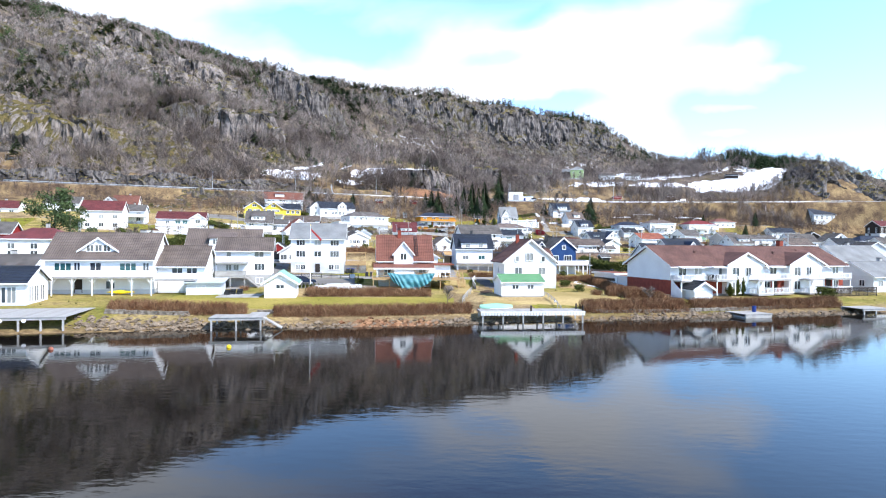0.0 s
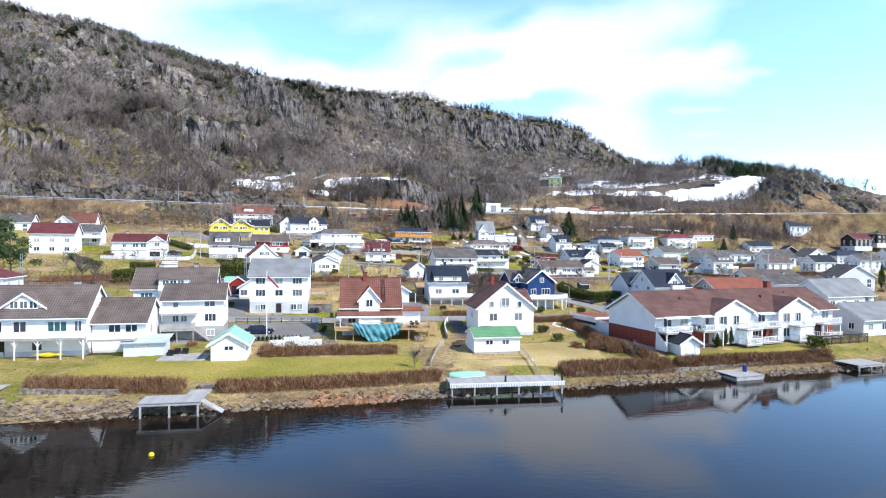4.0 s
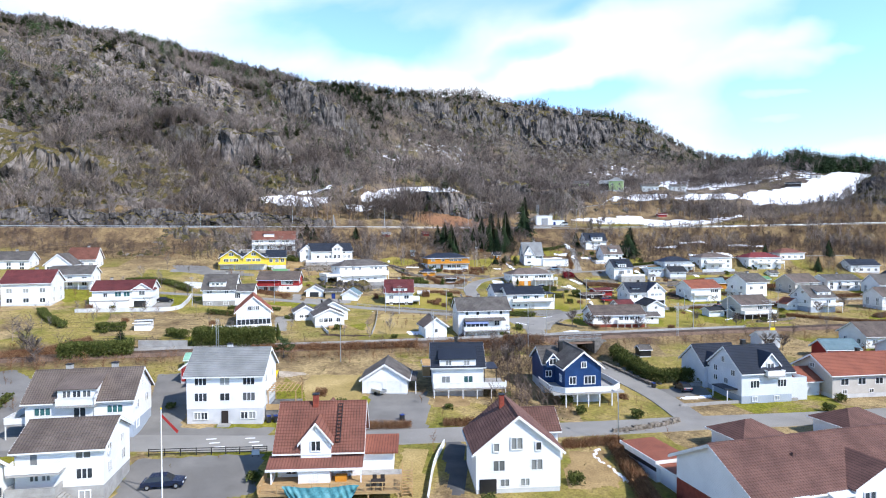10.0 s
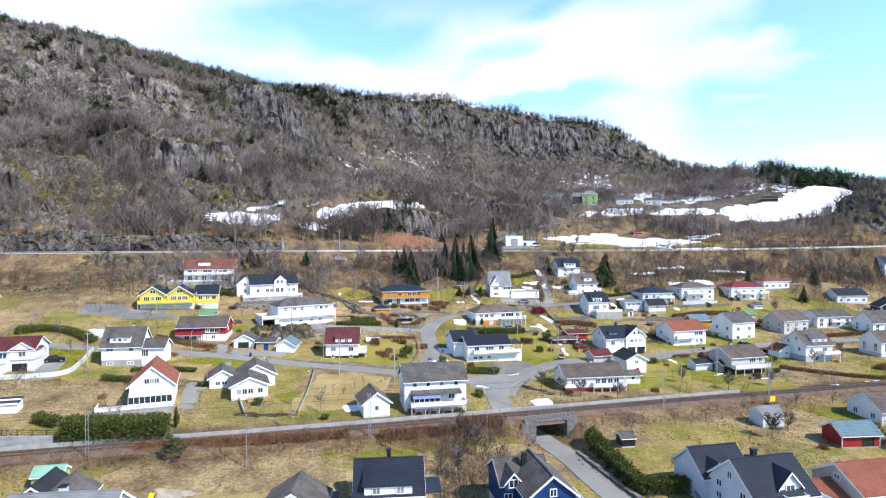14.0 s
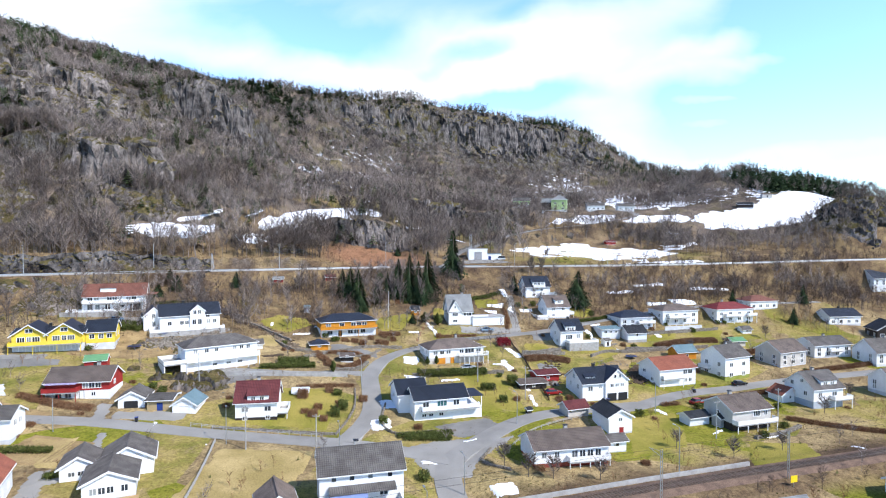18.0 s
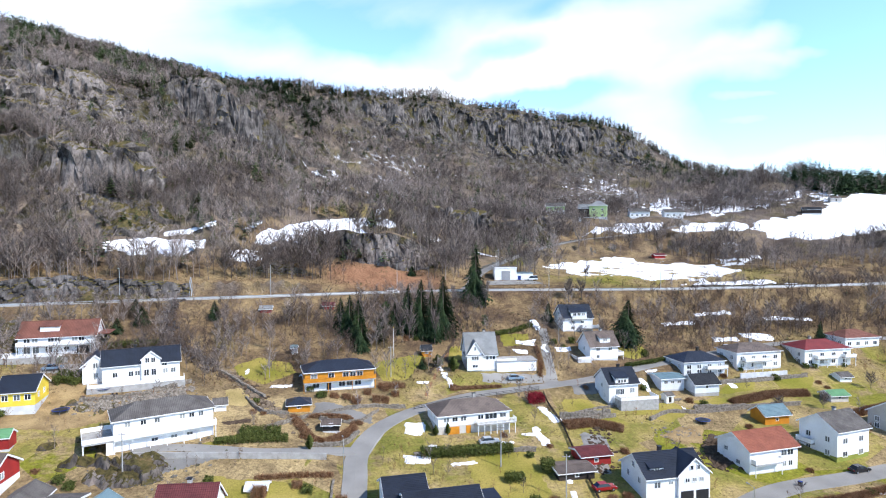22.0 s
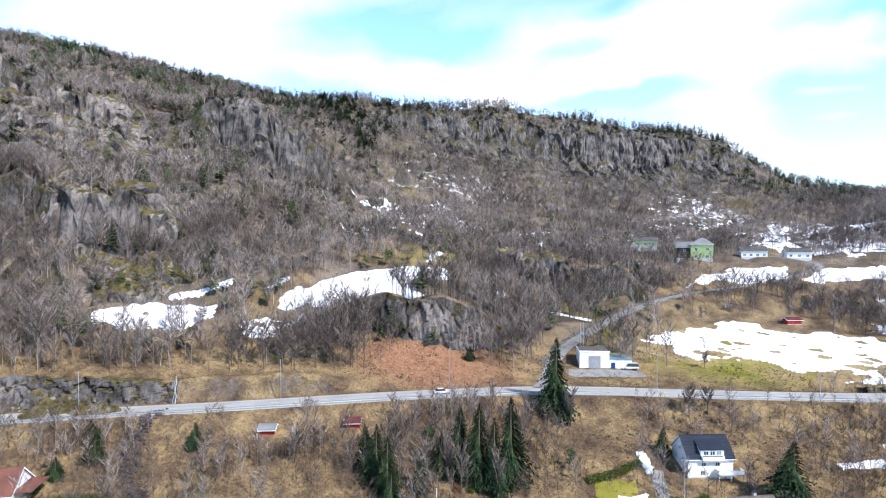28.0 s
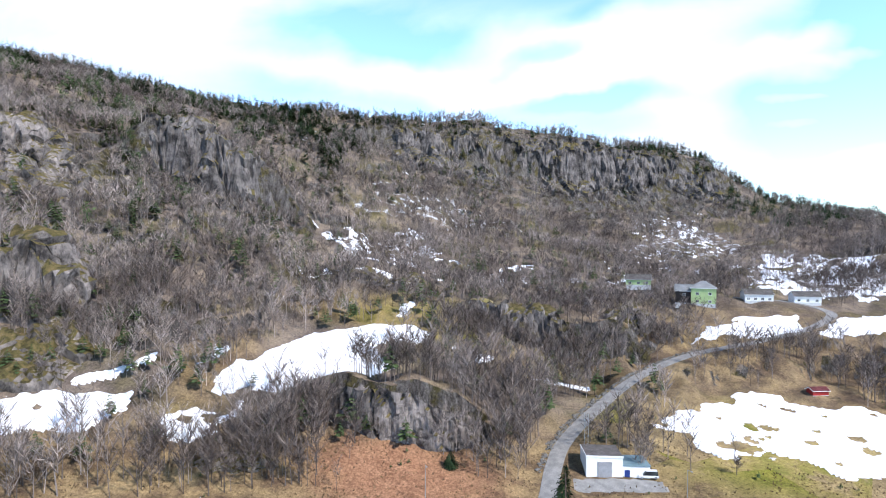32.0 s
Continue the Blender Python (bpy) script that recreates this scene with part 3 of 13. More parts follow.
# roads as (x, y, z of the surface)
ROADS = {
    "main_road": (4.4, [(-420, 215, 37.5), (-300, 245, 37.2), (-210, 283, 37), (-146, 311, 36.8), (-108, 328.5, 36.7), (-77, 341, 36.6), (-40, 357.5, 36.4), (-8, 369.5, 36.2), (16, 374, 36.2), (46, 375.5, 36.2), (92, 379, 36.4), (140, 386, 37), (220, 392, 38.5), (330, 372, 40), (430, 330, 41)]),
    "lower_street": (3.1, [(-170, 107, 4.9), (-120, 114, 4.6), (-79, 120.3, 4.0), (-56, 123.2, 3.7), (-38, 126, 3.3), (-20, 130.9, 3.1), (8, 138, 2.8), (23, 142, 2.7), (45, 147, 2.6), (90, 158, 2.6), (140, 168, 2.7)]),
    "underpass_road": (2.5, [(24, 143, 2.7), (22, 157, 2.8), (18, 170, 3.0), (14.5, 182, 3.0), (10, 192, 3.2), (5, 199, 4.6), (2.5, 208, 6.2), (3, 216, 7.2), (9, 226, 7.7), (20, 239, 8.2), (33, 246.5, 8.0), (48, 250.3, 7.6), (65, 262, 7.7), (82, 268.5, 7.7), (106, 278, 7.8), (150, 291, 8.0), (210, 305, 8.6)]),
    "middle_street": (2.4, [(-170, 214, 18.5), (-125, 219, 15.8), (-84, 222.9, 13.3), (-69, 224.3, 12.1), (-50, 223.2, 10.6), (-29, 221.8, 9.4), (-19, 221.5, 8.9), (-8, 220, 8.0), (3, 217, 7.2)]),
    "climbing_street": (2.3, [(-18.5, 222, 8.9), (-16, 232, 9.4), (-15.3, 241, 10.2), (-17, 252, 11.8), (-18.5, 262, 13.0), (-17, 272, 14.2), (-13, 280, 15), (-7, 287, 15.5), (4, 296, 16.1), (14, 301, 16.3), (25, 305.5, 16.5), (39, 312.3, 17.0), (58, 323.5, 18.5), (78, 333, 20), (110, 346, 21.5), (160, 356, 22)]),
    "side_lane": (1.9, [(-18.6, 264, 13.1), (-28, 262, 13.7), (-38, 259.5, 14.2), (-54, 258.5, 15.2), (-62, 255, 15.4)]),
    "hill_track": (2.2, [(1, 374, 36.4), (3, 384, 37.2), (5, 396, 39.4), (9, 410, 41.5), (20, 430.4, 45), (39, 458, 50), (63, 480, 54.2), (91, 495, 57), (115, 508, 60), (133, 522, 63.5), (140, 535, 66), (128, 548, 69), (105, 556, 70)]),
}
LINES = {k: (w, curve(n)) for k, (w, n) in ROADS.items()}
RAIL = curve([(-300, 92, 9.2), (-180, 129, 8.6), (-87, 160.6, 8.2), (-43, 175, 7.9), (0, 190.4, 7.5), (45, 207, 7.1), (99, 225.3, 6.8), (170, 250, 6.6), (300, 290, 6.6)])


def nearest(x, y, line):
    """Distance to the line and its height there, for points within reach."""
    d, z = np.full(x.shape, 1e9), np.zeros(x.shape)
    lo, hi = line[:, :2].min(0) - 16, line[:, :2].max(0) + 16
    pick = np.nonzero((x > lo[0]) & (x < hi[0]) & (y > lo[1]) & (y < hi[1]))
    px, py = x[pick], y[pick]
    for k in range(0, len(px), 4000):
        q = (px[k:k + 4000, None] - line[None, :, 0]) ** 2 + (py[k:k + 4000, None] - line[None, :, 1]) ** 2
        j = q.argmin(1)
        i0, i1 = np.maximum(j - 1, 0), np.minimum(j + 1, len(line) - 1)
        t = line[i1, :2] - line[i0, :2]
        u = ((px[k:k + 4000] - line[j, 0]) * t[:, 0] + (py[k:k + 4000] - line[j, 1]) * t[:, 1]) / (t ** 2).sum(1)
        u = np.clip(u, -0.5, 0.5)
        zz = line[j, 2] + u * (line[i1, 2] - line[i0, 2])
        dd = np.sqrt(np.maximum(q[np.arange(len(j)), j] - (u ** 2) * (t ** 2).sum(1), 0))
        sel = tuple(a[k:k + 4000] for a in pick)
        d[sel], z[sel] = dd, zz
    return d, z


# crags: crest line start and end, height of the step, reach behind
CRAGS = [((-62, 402), (-20, 407), 14, 18, 0.6), ((-26, 479), (48, 481), 8, 24, 0.35), ((-190, 515), (-128, 540), 20, 45), ((-275, 455), (-215, 478), 9, 40),
         ((-330, 330), (-235, 352), 13, 40), ((-150, 322), (-60, 358), 5, 14), ((-235, 286), (-150, 322), 6, 14), ((-140, 735), (60, 800), 14, 40), ((60, 800), (190, 845), 12, 40),
         ((-215, 396), (-150, 412), 16, 30)]


def rugged(x, y, z):
    """Crags, gullies and knolls on the hillsides."""
    v = y - 0.28 * x
    hill = smooth(386, 450, v)
    a = fbm(x / 46, y / 46, 4, 3)
    b = 1 - np.abs(2 * fbm(x / 22 + 5, y / 30, 4, 9) - 1)
    z = z + hill * ((a - 0.5) * 13 + (b - 0.72) * 8) * (1 + 0.5 * smooth(-100, -190, x) * (1 - smooth(600, 680, v)))
    z = z + smooth(300, 380, v) * (1 - hill) * (fbm(x / 9, y / 9, 3, 5) - 0.5) * 1.6
    wob = (fbm(x / 14, y / 14, 3, 21) - 0.5) * 16
    for (x0, y0), (x1, y1), h, back, *low in CRAGS:
        low = low[0] if low else 0.25
        L = math.hypot(x1 - x0, y1 - y0)
        tx, ty = (x1 - x0) / L, (y1 - y0) / L
        s, n = (x - x0) * tx + (y - y0) * ty, -(x - x0) * ty + (y - y0) * tx
        n = n + wob * min(1, h / 16)
        along = smooth(-0.15 * L - 6, 0.1 * L, s) * (1 - smooth(0.9 * L, 1.15 * L + 6, s))
        z = z + along * h * ((1.2 - low) * smooth(-1.5 - h * 0.06, 1.5 + h * 0.06, n) * (1 - smooth(2, back, n)) - low * smooth(-back * 0.5, -2, n) * (1 - smooth(-1, 2, n)))
    z = z - 13 * np.exp(-((x + 268) / 44) ** 2 - ((y - 512) / 60) ** 2)
    # stepped rock faces
    step = 9.0
    k = z / step + (fbm(x / 30, y / 30, 2, 14) - 0.5) * 2
    fr = k - np.floor(k)
    tread = (np.floor(k) + smooth(0.25, 0.75, fr) - k) * step
    steep = smooth(400, 470, v) * smooth(0.42, 0.62, fbm(x / 70 + 3, y / 70, 3, 31))
    open_slope = np.exp(-(((x - 232) / 80) ** 2 + ((y - 565) / 75) ** 2) ** 2) + sum(np.exp(-(((x - a_) / b_) ** 2 + ((y - c_) / d_) ** 2) ** 2) for a_, b_, c_, d_ in ((-66, 32, 434, 26), (-124, 20, 388, 14), (85, 55, 430, 32), (120, 50, 518, 20)))
    open_slope = np.clip(open_slope, 0, 1) * 0.92
    z = z + 27 * np.exp(-((x - 256) / 40) ** 2 - ((y - 458) / 30) ** 2) + 8 * np.exp(-((x - 236) / 14) ** 2 - ((y - 450) / 14) ** 2)
    return (z + tread * steep * 0.9) * (1 - open_slope) + base_height(x, y) * open_slope


def height(x, y):
    x, y = np.asarray(x, float), np.asarray(y, float)
    z = base_height(x, y)
    z = rugged(x, y, z)
    for w, line in LINES.values():
        d, rz_ = nearest(x, y, line)
        k = 1 - smooth(w + 0.6, w + 7.0, d)
        z = z * (1 - k) + (rz_ - 0.12) * k
    d, rz_ = nearest(x, y, RAIL)
    under = np.exp(-((x - 11) ** 2 + (y - 192) ** 2) / 40)
    k = (1 - smooth(3.0, 8.5, d)) * (1 - smooth(0.25, 0.6, under))
    z = z * (1 - k) + (rz_ - 0.45) * k
    for w, line in LINES.values():
        d, rz_ = nearest(x, y, line)
        z = np.where(d < w + 1.6, np.minimum(z, rz_ - 0.1), z)
    return z


# ---- mesh helpers ----
class Geo:
    """Vertices and faces that grow box by box."""

    def __init__(self):
        self.v, self.f = [], []

    def face(self, *pts):
        i = len(self.v)
        self.v += [tuple(p) for p in pts]
        self.f.append(tuple(range(i, i + len(pts))))
        return self

    def box(self, x0, x1, y0, y1, z0, z1, m=None):
        i = len(self.v)
        c = [(x0, y0, z0), (x1, y0, z0), (x1, y1, z0), (x0, y1, z0), (x0, y0, z1), (x1, y0, z1), (x1, y1, z1), (x0, y1, z1)]
        self.v += [tuple(m @ Vector(p)) for p in c] if m else c
        self.f += [tuple(i + k for k in q) for q in ((3, 2, 1, 0), (4, 5, 6, 7), (0, 1, 5, 4), (1, 2, 6, 5), (2, 3, 7, 6), (3, 0, 4, 7))]
        return self

    def beam(self, a, b, w, h=None):
        """A bar of section w x h from point a to point b."""
        a, b = Vector(a), Vector(b)
        m = Matrix.Translation(a) @ (b - a).to_track_quat("X", "Z").to_matrix().to_4x4()
        h = h or w
        return self.box(0, (b - a).length, -w / 2, w / 2, -h / 2, h / 2, m)

    def prism(self, poly, a, b):
        """A polygon of (p, q) drawn out along the third axis; poly gives 3D points by a function of the depth."""
        n, i = len(poly), len(self.v)
        self.v += [a(p, q) for p, q in poly] + [b(p, q) for p, q in poly]
        self.f += [tuple(range(i + n - 1, i - 1, -1)), tuple(range(i + n, i + 2 * n))]
        self.f += [(i + k, i + (k + 1) % n, i + n + (k + 1) % n, i + n + k) for k in range(n)]
        return self

    def plate(self, xs, zs, keep, y0, y1):
        """A flat panel on a grid of cells, with holes where keep(i, j) is false, all in one piece."""
        idx = {}

        def V(x, y, z):
            k = (round(x, 4), y, round(z, 4))
            if k not in idx:
                idx[k] = len(self.v)
                self.v.append((x, y, z))
            return idx[k]
        nx, nz = len(xs) - 1, len(zs) - 1
        on = lambda i, j: 0 <= i < nx and 0 <= j < nz and keep(i, j)
        for i in range(nx):
            for j in range(nz):
                if not on(i, j):
                    continue
                a, b, c, d = xs[i], xs[i + 1], zs[j], zs[j + 1]
                self.f.append((V(a, y0, c), V(b, y0, c), V(b, y0, d), V(a, y0, d)))
                self.f.append((V(a, y1, d), V(b, y1, d), V(b, y1, c), V(a, y1, c)))
                if not on(i - 1, j):
                    self.f.append((V(a, y0, c), V(a, y0, d), V(a, y1, d), V(a, y1, c)))
                if not on(i + 1, j):
                    self.f.append((V(b, y0, c), V(b, y1, c), V(b, y1, d), V(b, y0, d)))
                if not on(i, j - 1):
                    self.f.append((V(a, y0, c), V(a, y1, c), V(b, y1, c), V(b, y0, c)))
                if not on(i, j + 1):
                    self.f.append((V(a, y0, d), V(b, y0, d), V(b, y1, d), V(a, y1, d)))
        return self

    def tube(self, a, b, r0, r1=None, n=8):
        a, b = Vector(a), Vector(b)
        r1 = r0 if r1 is None else r1
        q = (b - a).to_track_quat("Z", "Y").to_matrix()
        i = len(self.v)
        for c, r in ((a, r0), (b, r1)):
            for k in range(n):
                t = 2 * math.pi * k / n
                self.v.append(tuple(c + q @ Vector((math.cos(t) * r, math.sin(t) * r, 0))))
        self.f += [(i + k, i + (k + 1) % n, i + n + (k + 1) % n, i + n + k) for k in range(n)]
        self.f += [tuple(range(i + n - 1, i - 1, -1)), tuple(range(i + n, i + 2 * n))]
        return self

    def mesh(self, name, mat, smooth_=False):
        me = bpy.data.meshes.new(name)
        me.from_pydata(self.v, [], self.f)
        me.materials.append(mat)
        if smooth_:
            me.polygons.foreach_set("use_smooth", [True] * len(me.polygons))
        return me


def part(name, geo, mat, parent, label="", smooth_=False):
    ob = new(name, geo if isinstance(geo, bpy.types.Mesh) else geo.mesh(name, mat, smooth_))
    ob.parent = parent
    return tagged(ob, label)


def thing(name, m, label, category, group="", kind=""):
    ob = new(name)
    ob.empty_display_size = 0.3
    ob.matrix_world = m
    return tagged(ob, label, category, group, kind)


def solid(name, geo, mat, label, category, group="", kind="", smooth_=False, m=None):
    ob = new(name, geo.mesh(name, mat, smooth_))
    if m:
        ob.matrix_world = m
    return tagged(ob, label, category, group, kind)


def big_mesh(name, verts, quads, mat, smooth_=True):
    """A mesh from arrays; quads is n x 4 or n x 3."""
    me = bpy.data.meshes.new(name)
    verts, quads = np.asarray(verts, np.float32), np.asarray(quads, np.int32)
    k = quads.shape[1]
    me.vertices.add(len(verts))
    me.vertices.foreach_set("co", verts.ravel())
    me.loops.add(quads.size)
    me.loops.foreach_set("vertex_index", quads.ravel())
    me.polygons.add(len(quads))
    me.polygons.foreach_set("loop_start", np.arange(0, quads.size, k, dtype=np.int32))
    me.polygons.foreach_set("loop_total", np.full(len(quads), k, np.int32))
    me.polygons.foreach_set("use_smooth", np.full(len(quads), smooth_))
    me.materials.append(mat)
    me.update(calc_edges=True)
    return me


# ---- the ground sheet ----
def spaced(stops):
    """Coordinates with the given spacing on each stretch: (start, spacing), ..., (end, 0)."""
    out = []
    for (a, s), (b, _) in zip(stops, stops[1:]):
        out.append(np.arange(a, b - 1e-6, s))
    return np.concatenate(out + [[stops[-1][0]]])


def ground_material():
    m = bpy.data.materials.new("valley_ground")
    m.use_nodes = True
    n, l = m.node_tree.nodes, m.node_tree.links
    p = n["Principled BSDF"]
    p.inputs["Roughness"].default_value = 0.95
    p.inputs["Specular IOR Level"].default_value = 0.06
    tc, geo = n.new("ShaderNodeTexCoord"), n.new("ShaderNodeNewGeometry")

    def noise_(scale, detail=4, rough=0.55):
        q = n.new("ShaderNodeTexNoise")
        q.inputs["Scale"].default_value, q.inputs["Detail"].default_value, q.inputs["Roughness"].default_value = scale, detail, rough
        l.new(tc.outputs["Object"], q.inputs["Vector"])
        return q.outputs["Fac"]

    def ramp(src, *stops):
        r = n.new("ShaderNodeValToRGB")
        while len(r.color_ramp.elements) < len(stops):
            r.color_ramp.elements.new(0.5)
        for e, (pos, c) in zip(r.color_ramp.elements, stops):
            e.position, e.color = pos, (*c, 1) if len(c) == 3 else c
        l.new(src, r.inputs[0])
        return r.outputs[0]

    def mix(fac, a, b):
        x = n.new("ShaderNodeMix")
        x.data_type = "RGBA"
        l.new(fac, x.inputs["Factor"])
        l.new(a, x.inputs["A"])
        l.new(b, x.inputs["B"])
        return x.outputs["Result"]

    def attr(name):
        a = n.new("ShaderNodeAttribute")
        a.attribute_name = name
        return a.outputs["Fac"]
    g1, g2 = (0, 0, 0), (1, 1, 1)
    lawn = ramp(noise_(0.10, 6, 0.65), (0.34, (0.40, 0.300, 0.135)), (0.48, (0.31, 0.250, 0.080)), (0.62, (0.185, 0.180, 0.040)))
    dry = ramp(noise_(0.13, 6, 0.7), (0.30, (0.120, 0.080, 0.050)), (0.45, (0.26, 0.190, 0.100)), (0.60, (0.42, 0.315, 0.160)))
    lush = ramp(noise_(0.25, 5, 0.6), (0.35, (0.255, 0.235, 0.040)), (0.65, (0.165, 0.175, 0.020)))
    cells = n.new("ShaderNodeTexVoronoi")
    cells.inputs["Scale"].default_value = 0.048
    l.new(tc.outputs["Object"], cells.inputs["Vector"])
    plot = n.new("ShaderNodeSeparateColor")
    l.new(cells.outputs["Color"], plot.inputs[0])
    lawn = mix(ramp(plot.outputs[0], (0.34, g1), (0.40, g2)), dry, lawn)
    lawn = mix(ramp(plot.outputs[0], (0.78, g1), (0.81, g2)), lawn, lush)
    lawn = mix(ramp(noise_(0.06, 6, 0.7), (0.54, g1), (0.62, g2)), lawn, dry)
    straw = ramp(noise_(0.11, 6, 0.7), (0.32, (0.070, 0.047, 0.034)), (0.46, (0.150, 0.102, 0.060)), (0.62, (0.29, 0.205, 0.105)))
    brush = ramp(noise_(0.05, 6, 0.7), (0.36, (0.080, 0.064, 0.056)), (0.5, (0.150, 0.120, 0.100)), (0.64, (0.255, 0.200, 0.148)))
    heath = ramp(noise_(0.035, 5, 0.6), (0.48, g1), (0.66, g2))
    olive = ramp(noise_(0.2, 5, 0.6), (0.35, (0.060, 0.054, 0.026)), (0.65, (0.15, 0.125, 0.055)))
    tall = n.new("ShaderNodeMapping")
    tall.inputs["Scale"].default_value = (1.0, 1.0, 0.28)
    l.new(tc.outputs["Object"], tall.inputs[0])
    seams = n.new("ShaderNodeTexNoise")
    seams.inputs["Scale"].default_value, seams.inputs["Detail"].default_value, seams.inputs["Roughness"].default_value = 0.22, 9, 0.78
    l.new(tall.outputs[0], seams.inputs["Vector"])
    rock = ramp(seams.outputs["Fac"], (0.36, (0.020, 0.018, 0.017)), (0.46, (0.095, 0.084, 0.077)), (0.56, (0.19, 0.172, 0.158)), (0.68, (0.30, 0.276, 0.256)))
    rock = mix(ramp(noise_(0.12, 6, 0.7), (0.50, g1), (0.60, g2)), rock, olive)
    leaf = ramp(noise_(0.4, 6, 0.7), (0.35, (0.225, 0.112, 0.064)), (0.65, (0.34, 0.182, 0.105)))
    fine = ramp(noise_(1.6, 9, 0.85), (0.34, (0.30, 0.30, 0.31)), (0.66, (1.55, 1.55, 1.52)))
    hill = mix(heath, brush, olive)
    col = mix(attr("scrub"), straw, hill)
    col = mix(attr("lawn"), col, lawn)
    col = mix(attr("leaf"), col, leaf)
    sep = n.new("ShaderNodeSeparateXYZ")
    l.new(geo.outputs["True Normal"], sep.inputs[0])
    wobble = n.new("ShaderNodeMath")
    wobble.operation = "MULTIPLY_ADD"
    wobble.inputs[1].default_value = 0.42
    l.new(noise_(0.09, 6, 0.7), wobble.inputs[0])
    l.new(sep.outputs["Z"], wobble.inputs[2])
    bare = n.new("ShaderNodeMath")
    bare.operation = "MULTIPLY_ADD"
    bare.inputs[1].default_value = -0.34
    l.new(attr("crag"), bare.inputs[0])
    l.new(wobble.outputs[0], bare.inputs[2])
    steep = ramp(bare.outputs[0], (0.76, g2), (0.84, g1))
    rocky = n.new("ShaderNodeMath")
    rocky.operation = "MULTIPLY"
    l.new(steep, rocky.inputs[0])
    l.new(attr("stony"), rocky.inputs[1])
    col = mix(rocky.outputs[0], col, rock)
    crumbs = n.new("ShaderNodeMath")
    crumbs.operation = "MULTIPLY_ADD"
    crumbs.inputs[1].default_value = 0.34
    l.new(attr("dust"), crumbs.inputs[0])
    l.new(noise_(0.16, 8, 0.72), crumbs.inputs[2])
    white = ramp(noise_(0.5, 4, 0.6), (0.3, (0.52, 0.53, 0.56)), (0.7, (0.66, 0.67, 0.70)))
    col = mix(ramp(crumbs.outputs[0], (0.85, g1), (0.93, g2)), col, white)
    mul = n.new("ShaderNodeMix")
    mul.data_type, mul.blend_type = "RGBA", "MULTIPLY"
    mul.inputs["Factor"].default_value = 1.0
    l.new(col, mul.inputs["A"])
    l.new(fine, mul.inputs["B"])
    l.new(mul.outputs["Result"], p.inputs["Base Color"])
    bp = n.new("ShaderNodeBump")
    bp.inputs["Strength"].default_value, bp.inputs["Distance"].default_value = 0.7, 0.5
    l.new(noise_(0.9, 8, 0.7), bp.inputs["Height"])
    chip = n.new("ShaderNodeBump")
    chip.inputs["Distance"].default_value = 5.0
    l.new(rocky.outputs[0], chip.inputs["Strength"])
    l.new(seams.outputs["Fac"], chip.inputs["Height"])
    l.new(bp.outputs[0], chip.inputs["Normal"])
    l.new(chip.outputs[0], p.inputs["Normal"])
    return m


gx = spaced([(-2400, 120), (-900, 16), (-420, 6), (-260, 3.2), (-130, 2.0), (140, 3.2), (280, 6), (480, 16), (1000, 120), (2400, 0)])
gy = spaced([(-900, 110), (20, 10), (60, 2.0), (330, 2.0), (394, 1.2), (412, 2.0), (470, 3.2), (620, 5), (900, 8), (1100, 40), (1500, 120), (2700, 0)])
GXX, GYY = np.meshgrid(gx, gy)
GZZ = height(GXX, GYY)
nx_, ny_ = len(gx), len(gy)
idx = np.arange(nx_ * ny_).reshape(ny_, nx_)
quads = np.stack([idx[:-1, :-1], idx[:-1, 1:], idx[1:, 1:], idx[1:, :-1]], -1).reshape(-1, 4)
ground_me = big_mesh("ground", np.stack([GXX, GYY, GZZ], -1).reshape(-1, 3), quads, ground_material())
ground = tagged(new("ground", ground_me), "spring valley ground of lawns, dry grass, brush and grey crags", "ground", kind="structure")


def land(x, y, of=None):
    """The height of the ground sheet as built, at arrays of places."""
    x, y = np.asarray(x, float), np.asarray(y, float)
    i = np.clip(np.searchsorted(gx, x) - 1, 0, nx_ - 2)
    j = np.clip(np.searchsorted(gy, y) - 1, 0, ny_ - 2)
    a, b = np.clip((x - gx[i]) / (gx[i + 1] - gx[i]), 0, 1), np.clip((y - gy[j]) / (gy[j + 1] - gy[j]), 0, 1)
    g = GZZ if of is None else of
    return g[j, i] * (1 - a) * (1 - b) + g[j, i + 1] * a * (1 - b) + g[j + 1, i] * (1 - a) * b + g[j + 1, i + 1] * a * b


def ground_at(x, y):
    return float(land(np.array([x]), np.array([y]))[0])


